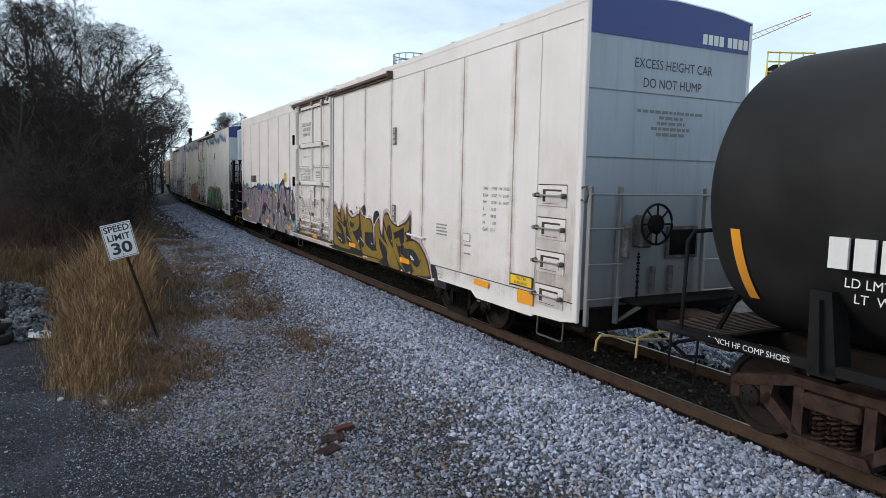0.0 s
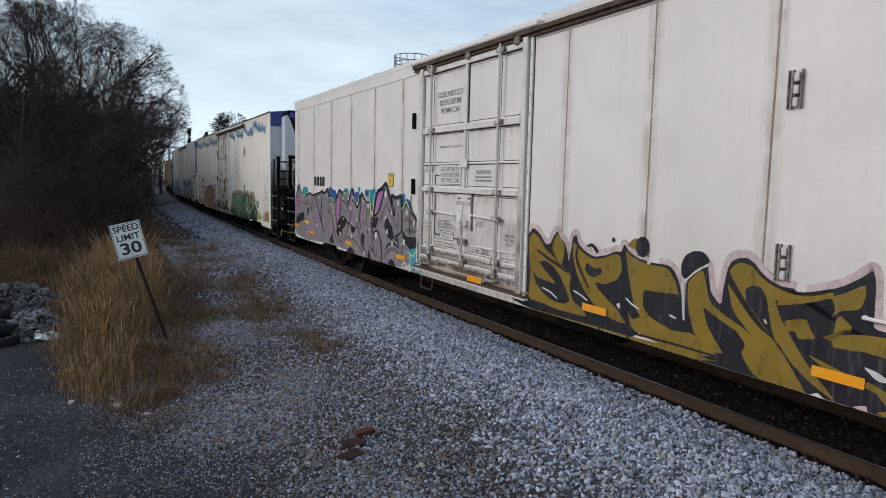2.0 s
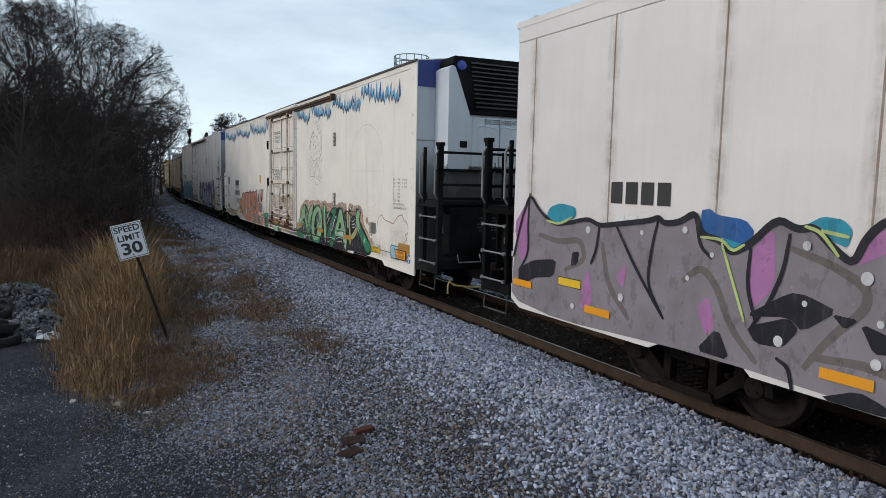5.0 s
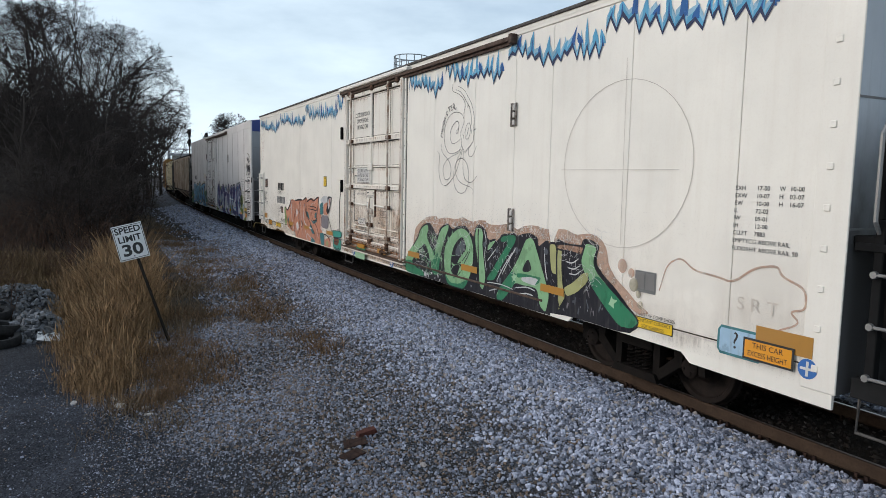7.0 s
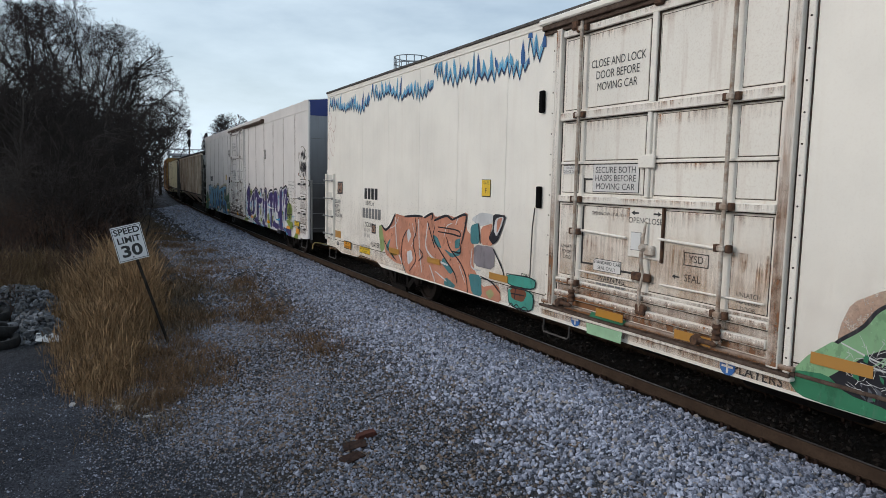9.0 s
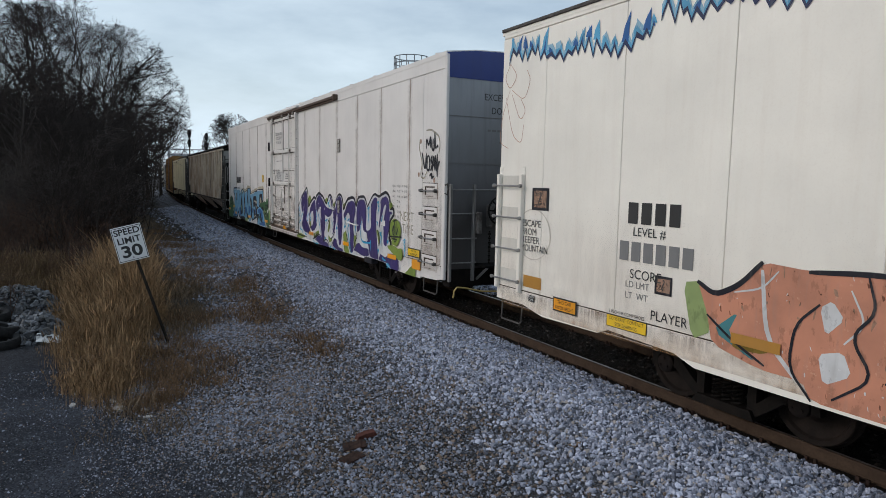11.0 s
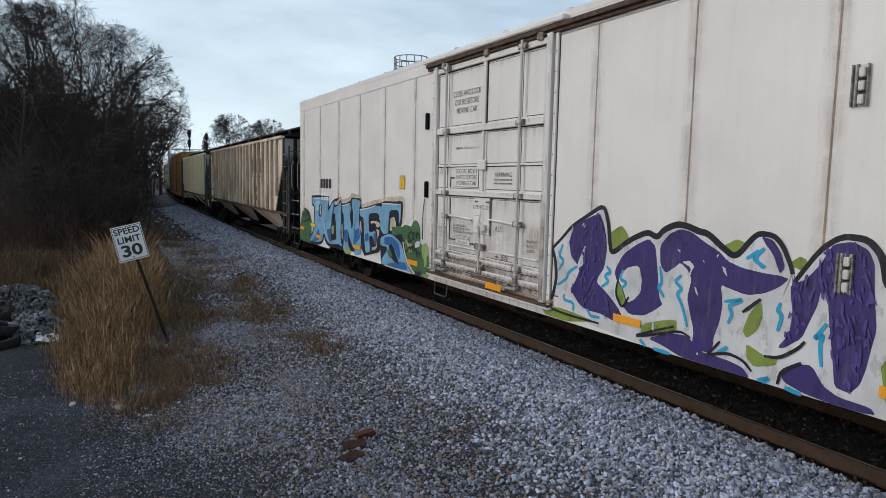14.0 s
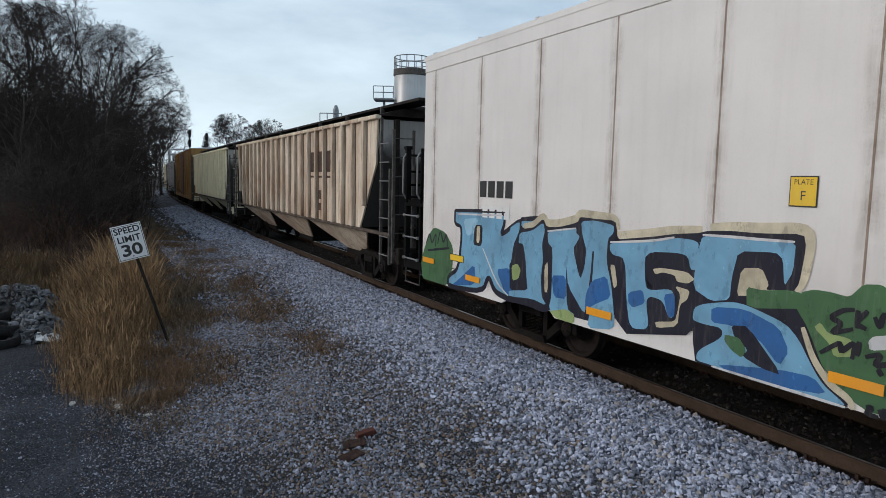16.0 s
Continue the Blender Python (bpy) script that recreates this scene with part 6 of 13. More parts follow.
# ---- other wagons ----
def tank_wagon(start):
    """A black tank car; its far end carries a grated platform and hand rails."""
    L = 17.4
    car = thing("tank_car", "black tank car with an amber reflector strip and white stencils", "tank car", "cars of the freight train")
    R, cz = 1.53, 2.58
    head = [(R * math.sin(a), 16.25 + 0.62 * (math.cos(a))) for a in [math.pi / 2 * i / 10 for i in range(11)]]
    prof = [(r, 17.1 - h) for r, h in head] + [(R, 3.0), (R, 8.0), (R, 13.0)] + [(r, h) for r, h in reversed(head)]
    part("tank", Geo().lathe("x", (0, 0, cz), prof, 72), M["black"], car, smooth=True)
    strip = Geo()
    n = 14
    for i in range(n + 1):
        a = math.radians(-12 - 31 * i / n)
        for x in (16.04, 16.15):
            strip.v.append((x, (R + 0.006) * math.cos(a), cz - 0.02 + (R + 0.006) * math.sin(a)))
    strip.f = [(2 * i, 2 * i + 1, 2 * i + 3, 2 * i + 2) for i in range(n)]
    part("reflector_strip", strip, M["amber"], car, "amber reflector strip")
    yb = R + 0.01
    for k in range(4):
        a = 15.11 - k * 0.22
        part("mark_bar", Geo().box(a - 0.17, a, yb - 0.03, yb, 1.98, 2.25), M["pale_ink"], car)
    lettering("LD LMT", 0.085, M["pale_ink"], car, (14.99, yb - 0.06, 1.86), align="LEFT")
    lettering("LT  WT", 0.085, M["pale_ink"], car, (14.94, yb - 0.13, 1.72), align="LEFT")
    sad = part("saddle", Geo().slab([(15.06, 0.95), (15.34, 0.95), (15.36, 1.74), (15.16, 1.74)], 1.12, 1.36), M["equip"], car)
    part("saddle_rib", Geo().slab([(15.18, 1.0), (15.23, 1.0), (15.27, 1.66), (15.23, 1.66)], 1.36, 1.42), M["equip"], sad)
    part("side_sill", Geo().box(0.2, 17.2, 1.25, 1.36, 0.98, 1.08, 0.01), M["equip"], car)
    lettering("2 INCH HF COMP SHOES", 0.062, M["pale_ink"], car, (15.98, 1.365, 1.03))
    part("centre_sill", Geo().box(0.2, 17.3, -0.3, 0.3, 0.66, 1.02, 0.02), M["darksteel"], car)
    deck = part("end_deck", Geo().box(16.35, 17.15, -1.35, 1.38, 1.0, 1.05, 0.006), M["equip"], car, "black grated end deck")
    for i in range(14):
        part("grating_bar", Geo().box(16.4 + i * 0.055, 16.42 + i * 0.055, -1.3, 1.3, 1.05, 1.075), M["rust_trim"], deck)
    for y in (1.36, -1.30):
        part("hand_rail", Geo().tube([(16.83, y, 0.95), (16.80, y, 2.05), (16.76, y - 0.05 * (1 if y > 0 else -1), 2.16), (16.68, y * 0.8, 2.18), (16.66, y * 0.3, 2.18)], 0.024, 8), M["equip"], deck)
        part("rail_brace", Geo().tube([(16.62, y * 0.75, 1.05), (16.2, y * 0.8, 1.75)], 0.03, 6), M["equip"], deck)
    part("sill_step", Geo().tube([(16.60, 1.34, 1.0), (16.60, 1.38, 0.47), (16.98, 1.38, 0.47), (16.98, 1.34, 1.0)], 0.018, 6), M["equip"], car)
    part("uncoupling_bar", Geo().tube([(17.5, 1.36, 0.55), (17.5, 1.34, 0.80), (17.5, 1.1, 0.84), (17.45, 0.2, 0.82)], 0.015, 6), M["lever"], car)
    part("air_pipe", Geo().tube([(15.3, 1.1, 0.95), (15.6, 1.22, 1.02), (15.9, 1.25, 1.06), (16.3, 1.2, 1.0)], 0.022, 6), M["steel"], car)
    for x in (2.15, 15.25):
        bogie(car, x, "castiron")
    coupler(car, 17.3, 1)
    TRAIN.append((car, start, L, 2.15))


def hopper_wagon(start, L, wall, label, marks, dark="soot"):
    """A covered hopper with outside posts, sloping bays and open ends."""
    car = thing("covered_hopper", label, "hopper car", "cars of the freight train")
    W = M[wall]
    a, b = 1.35, L - 1.35
    zt, zb = 4.06, 1.45
    side = [(a + 1.15, zb), (b - 1.15, zb), (b - 0.05, 3.05), (b, zt), (a, zt), (a + 0.05, 3.05)]
    for s in (1, -1):
        part("side_sheet", Geo().slab(side, s * (FACE - 0.10), s * (FACE - 0.06)), W, car)
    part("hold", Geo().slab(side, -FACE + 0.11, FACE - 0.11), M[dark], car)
    n = int((b - a - 0.6) / 0.82)
    for i in range(n):
        x = a + 0.75 + i * (b - a - 1.5) / (n - 1)
        z0 = zb if a + 1.15 < x < b - 1.15 else 1.45 + (1.15 - min(x - a, b - x)) * 1.4
        part("side_post", Geo().box(x - 0.06, x + 0.06, FACE - 0.07, FACE + 0.045, z0, zt, 0.012), W, car)
        # dark strip beside each post: grime and the post's shade, put in as colour
        part("rust_edge", Geo().box(x - 0.105, x - 0.062, FACE - 0.062, FACE - 0.052, z0, zt), M["sill_and_shade"], car)
    part("top_chord", Geo().box(a - 0.1, b + 0.1, FACE - 0.12, FACE + 0.03, zt, zt + 0.10, 0.015), W, car)
    part("side_sill", Geo().box(0.35, L - 0.35, FACE - 0.12, FACE + 0.02, zb - 0.07, zb, 0.015), M["sill_and_shade"], car)
    part("roof", Geo().plate_x([(-FACE, zt + 0.08), (-0.9, zt + 0.26), (0, zt + 0.30), (0.9, zt + 0.26), (FACE, zt + 0.08)], a - 0.1, b + 0.1), M["soot"], car)
    part("running_board", Geo().box(0.2, L - 0.2, 0.35, 0.95, zt + 0.36, zt + 0.42).box(0.2, L - 0.2, -0.95, -0.35, zt + 0.36, zt + 0.42), M["soot"], car)
    for i in range(7):
        x = a + 1.0 + i * (b - a - 2) / 6
        part("hatch", Geo().box(x - 0.5, x + 0.5, -0.3, 0.3, zt + 0.28, zt + 0.42, 0.04), M["soot"], car)
        part("board_stand", Geo().box(x - 0.03, x + 0.03, 0.9, 1.0, zt + 0.15, zt + 0.40), M["dark_trim"], car)
    # sloping bays
    m = 3
    w = (b - a - 1.5) / m
    for i in range(m):
        x0 = a + 0.75 + i * w
        for s in (1, -1):
            q = Geo()
            ya, yb = s * (FACE - 0.10), s * 0.62
            q.v = [(x0 + 0.03, ya, zb - 0.06), (x0 + w - 0.03, ya, zb - 0.06), (x0 + w * 0.62, yb, 0.55), (x0 + w * 0.38, yb, 0.55), (x0 + 0.03, ya - s * 0.04, zb - 0.06), (x0 + w - 0.03, ya - s * 0.04, zb - 0.06), (x0 + w * 0.62, yb - s * 0.04, 0.55), (x0 + w * 0.38, yb - s * 0.04, 0.55)]
            q.f = [(0, 1, 2, 3), (7, 6, 5, 4), (0, 4, 5, 1), (1, 5, 6, 2), (2, 6, 7, 3), (3, 7, 4, 0)]
            part("bay_sheet", q, W, car)
        for xa, xb in ((x0 + 0.03, x0 + w * 0.38), (x0 + w - 0.03, x0 + w * 0.62)):
            q = Geo()
            q.v = [(xa, FACE - 0.11, zb - 0.06), (xa, -FACE + 0.11, zb - 0.06), (xb, -0.61, 0.55), (xb, 0.61, 0.55), (xa + 0.02, FACE - 0.11, zb - 0.02), (xa + 0.02, -FACE + 0.11, zb - 0.02), (xb + 0.02, -0.61, 0.59), (xb + 0.02, 0.61, 0.59)]
            q.f = [(0, 1, 2, 3), (7, 6, 5, 4), (0, 4, 5, 1), (1, 5, 6, 2), (2, 6, 7, 3), (3, 7, 4, 0)]
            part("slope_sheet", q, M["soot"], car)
        part("outlet_gate", Geo().box(x0 + w * 0.34, x0 + w * 0.66, -0.7, 0.7, 0.46, 0.62, 0.02), M["darksteel"], car)
    # ends
    for e, d in ((0.0, 1), (L, -1)):
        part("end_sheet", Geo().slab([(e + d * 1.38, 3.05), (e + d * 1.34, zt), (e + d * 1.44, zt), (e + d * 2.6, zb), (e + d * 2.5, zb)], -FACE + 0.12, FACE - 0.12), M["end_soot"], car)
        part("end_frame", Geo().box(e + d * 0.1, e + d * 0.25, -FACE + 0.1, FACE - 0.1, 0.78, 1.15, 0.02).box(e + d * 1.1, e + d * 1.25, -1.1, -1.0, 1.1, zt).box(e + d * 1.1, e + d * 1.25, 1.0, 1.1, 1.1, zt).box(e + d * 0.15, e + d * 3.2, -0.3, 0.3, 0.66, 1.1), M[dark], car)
        for y in (FACE - 0.04, FACE - 0.52):
            part("ladder_post", Geo().box(e + d * 0.28, e + d * 0.34, y - 0.03, y + 0.03, 0.80, zt - 0.3, 0.006), M["dark_trim"], car)
        for x in (0.42, 0.95):
            part("ladder_post", Geo().box(e + d * x - 0.03, e + d * x + 0.03, FACE - 0.04, FACE + 0.02, 0.75, zt if x > 0.5 else 2.9, 0.006), M["dark_trim"], car)
        for i in range(7):
            z = 0.95 + i * 0.42
            part("ladder_rung", Geo().tube([(e + d * 0.42, FACE + 0.03, z), (e + d * 0.95, FACE + 0.03, z)], 0.014, 5), M["steel"], car)
            part("ladder_rung", Geo().tube([(e + d * 0.31, FACE - 0.04, z + 0.1), (e + d * 0.31, FACE - 0.52, z + 0.1)], 0.014, 5), M["dark_trim"], car)
        coupler(car, e + d * 0.1, -d)
    for x, w_, z, h in marks:
        part("mark_bar", Geo().box(x - w_, x, FACE - 0.058, FACE - 0.052, z, z + h), M["mark_brown"], car)
    for x in (2.9, L - 2.9):
        bogie(car, x, "darksteel")
    TRAIN.append((car, start, L, 2.9))


def ribbed_boxcar(start, L, wall, door, label, zt=4.75):
    car = thing("boxcar", label, "freight car", "cars of the freight train")
    W = M[wall]
    part("body", Geo().box(0.05, L - 0.05, -FACE + 0.05, FACE - 0.05, 0.95, zt, 0.02), W, car)
    n = int(L / 1.0)
    for i in range(n):
        x = 0.4 + i * (L - 0.8) / (n - 1)
        if abs(x - L / 2) > 1.8:
            part("side_post", Geo().box(x - 0.06, x + 0.06, FACE - 0.06, FACE, 1.05, zt - 0.1, 0.012), W, car)
    part("sliding_door", Geo().box(L / 2 - 1.6, L / 2 + 1.6, FACE - 0.05, FACE + 0.03, 1.05, zt - 0.15, 0.02), M[door], car)
    part("roof", Geo().plate_x([(-FACE, zt), (0, zt + 0.14), (FACE, zt)], 0, L), M["pale_roof"], car)
    part("side_sill", Geo().box(0.1, L - 0.1, FACE - 0.08, FACE, 0.82, 1.05, 0.01), W, car)
    part("end_ladder", Geo().tube([(-0.05, FACE - 0.05, 0.9), (-0.05, FACE - 0.05, zt - 0.4)], 0.03, 5).tube([(-0.05, FACE - 0.5, 0.9), (-0.05, FACE - 0.5, zt - 0.4)], 0.03, 5), M["dark_trim"], car)
    underframe(car, L, tanks=False)
    for x in (2.6, L - 2.6):
        bogie(car, x, "darksteel")
    coupler(car, 0, -1)
    coupler(car, L, 1)
    TRAIN.append((car, start, L, 2.6))


def weathered(name, base, stain, black):
    """Old hopper paint: pale base, broad rust-brown stain and soot streaks."""
    m, nt, b = node_mat(name)
    v = coords(nt)
    n1 = tex(nt, "noise", coords(nt, (1.1, 1.1, 0.5)), 1.0, 6, 0.65)
    n2 = tex(nt, "noise", coords(nt, (7, 7, 0.5)), 1.5, 6, 0.65)
    n3 = tex(nt, "noise", v, 20, 5, 0.7)
    c = mixc(nt, ramp(nt, n1.outputs[0], 0.36, 0.66), base, stain)
    c = mixc(nt, ramp(nt, n2.outputs[0], 0.50, 0.75, (0, 0, 0, 1), (0.8, 0.8, 0.8, 1)), c, black)
    c = mixc(nt, ramp(nt, n3.outputs[0], 0.55, 0.75, (0, 0, 0, 1), (0.45, 0.45, 0.45, 1)), c, stain)
    nt.links.new(c, b.inputs["Base Color"])
    b.inputs["Roughness"].default_value = 0.8
    bump(nt, b, n3.outputs[0], 0.2, 0.006)
    return m


# grimy sill colour, also used for the shade painted beside the posts
M["sill_and_shade"] = rusty("grimy_sill_and_shade", (0.05, 0.038, 0.03), (0.13, 0.10, 0.08), 5.0, 0.85)
M["mark_brown"] = rusty("faded_brown_stencil", (0.05, 0.03, 0.024), (0.10, 0.065, 0.05), 6.0, 0.85)
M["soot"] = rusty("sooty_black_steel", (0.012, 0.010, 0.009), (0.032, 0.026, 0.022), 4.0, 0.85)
M["tan"] = weathered("stained_tan_hopper", (0.66, 0.56, 0.44), (0.34, 0.22, 0.14), (0.035, 0.025, 0.02))
M["end_soot"] = darkened_low("sooty_end_sheet", (0.42, 0.41, 0.39), (0.016, 0.013, 0.011), 3.1, 3.5, 0.85)
M["straw_car"] = weathered("faded_straw_hopper", (0.86, 0.78, 0.56), (0.74, 0.64, 0.43), (0.50, 0.40, 0.25))
M["gold_car"] = weathered("faded_gold_boxcar", (0.36, 0.21, 0.06), (0.20, 0.09, 0.035), (0.07, 0.04, 0.025))
M["brown_door"] = weathered("brown_door_paint", (0.12, 0.055, 0.03), (0.08, 0.04, 0.025), (0.04, 0.025, 0.02))
M["pale_car"] = weathered("pale_grey_car", (0.50, 0.50, 0.50), (0.36, 0.35, 0.34), (0.18, 0.17, 0.16))
M["pale_roof"] = paint("pale_metal_roof", (0.46, 0.48, 0.50), (0.2, 0.18, 0.16), 0.4)


def white_tag(car):
    """Black brush lettering high on the corner of the third boxcar."""
    g = part("graffiti", Geo().box(0.3, 0.8, FACE - 0.02, FACE - 0.015, 2.8, 3.4), M["white"], car, "black marker tag")
    k = Mural(g)
    k.line("g_char", 0.052, [(0.78,3.29),(0.78,3.51),(0.67,3.34),(0.59,3.56),(0.59,3.31)])
    k.line("g_char", 0.052, [(0.54,3.47),(0.53,3.29),(0.46,3.25),(0.43,3.3),(0.46,3.48)])
    k.line("g_char", 0.052, [(0.42,3.6),(0.38,3.3),(0.32,3.31)])
    k.line("g_char", 0.052, [(0.97,3.23),(0.82,2.85),(0.77,3.21)])
    k.line("g_char", 0.052, [(0.73,3.13),(0.75,2.89),(0.64,2.87),(0.6,3.01),(0.65,3.16),(0.73,3.14)])
    k.line("g_char", 0.052, [(0.5,3.16),(0.57,3.08),(0.49,2.99),(0.57,2.87)])
    k.line("g_char", 0.052, [(0.5,2.86),(0.45,3.2),(0.38,2.87)])
    k.line("g_char", 0.052, [(0.52,2.97),(0.37,2.98)])
    k.line("g_char", 0.052, [(0.37,3.16),(0.32,2.86)])
    k.line("g_char", 0.052, [(0.34,3),(0.27,3.02)])
    k.line("g_char", 0.052, [(0.29,3.19),(0.28,2.75)])
    k.line("g_char", 0.052, [(0.19,3.05),(0.26,2.95),(0.28,2.89)])
    k.line("g_char", 0.052, [(0.61,2.77),(0.51,2.82),(0.53,2.72),(0.42,2.76)])
    k.dots("g_char", 0.03, [(0.28,3.33),(0.93,2.81)])
    k.line("g_tan", 0.04, [(1.07,3.49),(1.1,3.31),(0.94,3.02),(1.03,2.77),(0.86,2.7),(0.72,2.86)])
    k.line("g_tan", 0.04, [(0.78,3.65),(0.56,3.66),(0.22,3.52),(0.17,3.33),(0.22,3.19)])
    k.dots("g_salmon", 0.05, [(1.03,3.45),(1.1,2.79),(0.4,2.68)])


def ice_band(car):
    """A jagged band of blue and white icicles under the eave of the cream boxcar."""
    g = part("graffiti", Geo().box(1.0, 9.0, FACE - 0.02, FACE - 0.015, 4.4, 4.7), M["cream"], car, "jagged blue icicle band under the eave")
    k = Mural(g)
    rng = random.Random(12)
    for a, b in ((0.85, 3.2), (3.3, 5.6), (5.7, 7.7), (7.8, 9.30), (13.56, 13.93), (13.95, 17.10), (17.15, 20.4), (20.45, 23.5)):
        x, low = a, []
        while x < b:
            f = (x - a) / (b - a)
            base = 4.44 + 0.30 * f ** 2.5 + 0.05 * math.sin(x * 5.3) + (0.10 if b - a < 1 else 0.0)
            low.append((x, base + rng.uniform(-0.02, 0.07)))
            x += rng.uniform(0.05, 0.12)
            low.append((x, base - rng.choice((0.05, 0.09, 0.12, 0.17))))
            x += rng.uniform(0.05, 0.12)
        pale, mid, dark, deep = Geo(), Geo(), Geo(), Geo()

        def quad(g, layer, pts):
            k = len(g.v)
            g.v += [(px, k_y + 0.00018 * layer, min(pz, 4.90)) for px, pz in pts]
            g.f.append(tuple(range(k, k + len(pts))))

        k_y = k.y
        # a ragged blue band whose lower edge is a deep zigzag, with leaning flames above it
        for (x0, z0), (x1, z1) in zip(low, low[1:]):
            h = rng.uniform(0.10, 0.17)
            quad(pale, 0, [(x0, z0), (x1, z1), (x1, z1 + h * 1.3), (x0, z0 + h)])
            quad(mid, 1, [(x0, z0), (x1, z1), (x1, z1 + h * 0.8), (x0, z0 + h * rng.uniform(0.3, 0.7))])
            quad(deep, 4, [(x0, z0 - 0.01), (x1, z1 - 0.02), (x1, z1 + rng.uniform(0.03, 0.06)), (x0, z0 + rng.uniform(0.025, 0.05))])
        for x0, z0 in low[::2]:
            h, w, lean = rng.choice((0.12, 0.16, 0.20, 0.26, 0.38)), rng.uniform(0.035, 0.065), rng.uniform(-0.10, 0.07)
            g = rng.choice((mid, mid, dark))
            quad(g, 2, [(x0 - w, z0), (x0 + w, z0 + 0.02), (x0 + lean * 0.4 + w * 0.9, z0 + h * 0.5), (x0 + lean, z0 + h), (x0 + lean * 0.3 - w * 0.7, z0 + h * 0.45)])
            if rng.random() < 0.5:
                quad(dark, 3, [(x0 - w * 0.4, z0 - 0.03), (x0 + w * 0.5, z0 - 0.02), (x0 + lean * 0.5, z0 + h * 0.6)])
        for g, mat in ((pale, "g_ltsky"), (mid, "g_ice"), (dark, "g_blue"), (deep, "g_navy")):
            tagged(part("icicle_paint", g, M[mat], k.parent), "sprayed jagged icicles and small flames", kind="stuff")


def curl_drawing(car):
    """A large faint ring and a wandering orange line on the cream boxcar."""
    g = part("graffiti", Geo().box(6.4, 7.6, FACE - 0.02, FACE - 0.015, 2.5, 4.3), M["cream"], car, "faint pen ring and wandering orange line")
    g.location.x += 0.02
    k = Mural(g)
    k.line("g_thin", 0.008, [(2.84 + 1.14 * math.cos(a), 2.90 + 1.04 * math.sin(a)) for a in [2 * math.pi * i / 40 for i in range(40)]], True, 0)
    k.line("g_thin", 0.008, [(4.05, 2.84), (1.9, 2.83)], n=0)
    k.line("g_thin", 0.008, [(2.82, 4.2), (2.79, 1.9)], n=0)
    # pale orange wandering line and faint letters near the corner
    k.line("g_salmon", 0.025, [(2.1, 1.42), (2.0, 1.75), (1.8, 1.85), (1.6, 1.72), (1.3, 1.70), (1.1, 1.66), (0.85, 1.85), (0.6, 1.90), (0.55, 1.80), (0.3, 1.72), (0.28, 1.52), (0.45, 1.48), (0.32, 1.38), (0.62, 1.24), (0.70, 1.0)])
    lettering("S R T", 0.14, M["g_thin"], g, (0.80, k.y, 1.46), narrow=1.1)
    # arm of orange line work at the far corner
    for pts in ([(23.4, 4.5), (23.2, 4.3), (23.4, 4.1), (23.55, 4.3), (23.4, 4.5)], [(23.4, 4.1), (23.6, 3.7), (23.66, 3.3), (23.4, 3.2)], [(23.35, 4.1), (23.0, 3.9), (22.85, 4.2), (22.95, 4.35)], [(23.35, 4.05), (23.1, 3.6), (22.95, 3.75), (23.1, 3.95)], [(23.5, 4.0), (23.3, 3.4), (23.05, 3.25), (23.0, 3.55)]):
        k.line("g_salmon2", 0.012, pts)


def wall_words(car):
    """Marker writing on the cream boxcar."""
    g = part("graffiti", Geo().box(22.0, 22.9, FACE - 0.02, FACE - 0.015, 1.6, 2.5), M["cream"], car, "black marker writing")
    g.location.x += 0.03
    y = FACE + 0.008
    for k, line in enumerate(("ESCAPE", "FROM", "REEFER", "MOUNTAIN.")):
        lettering(line, 0.105, M["ink"], g, (22.96, y, 2.06 - 0.125 * k), align="LEFT", narrow=1.0 if k != 3 else 0.85)
    b = Mural(g)
    b.line("g_thin", 0.012, [(22.66 + 0.42 * math.cos(a), 1.90 + 0.38 * math.sin(a)) for a in [2 * math.pi * i / 24 for i in range(24)]], True, 0)
    b.fill("g_char", [(22.71, 2.27), (22.71, 2.60), (22.30, 2.60), (22.30, 2.27)], 0)
    b.fill("g_salmon", [(22.66, 2.31), (22.66, 2.56), (22.36, 2.56), (22.36, 2.31)], 0)
    lettering("?", 0.20, M["ink"], g, (22.51, b.y + 0.001, 2.43))
    lettering("LEVEL #", 0.11, M["ink"], g, (20.60, y, 2.10), align="LEFT")
    lettering("SCORE", 0.12, M["ink"], g, (20.62, y, 1.58), align="LEFT")
    lettering("PLAYER", 0.12, M["ink"], g, (20.25, y, 1.13), align="LEFT")
    b.fill("g_char", [(20.20, 1.40), (20.20, 1.62), (19.94, 1.62), (19.94, 1.40)], 0)
    b.fill("g_salmon", [(20.17, 1.43), (20.17, 1.59), (19.97, 1.59), (19.97, 1.43)], 0)
    lettering("?", 0.13, M["ink"], g, (20.07, b.y + 0.001, 1.51))
    lettering("PLAYERS", 0.115, M["ink"], g, (10.02, y, 0.785), align="LEFT", narrow=0.95, bold=0.006)
    plate = [(1.22, 0.95), (1.22, 1.15), (1.19, 1.19), (0.73, 1.19), (0.69, 1.15), (0.69, 0.95), (0.73, 0.91), (1.19, 0.91)]
    b.fill("g_ltblue", plate, 0)
    b.line("g_teal", 0.028, plate, True, 0)
    lettering("?", 0.18, M["ink"], g, (1.01, b.y + 0.001, 1.06))


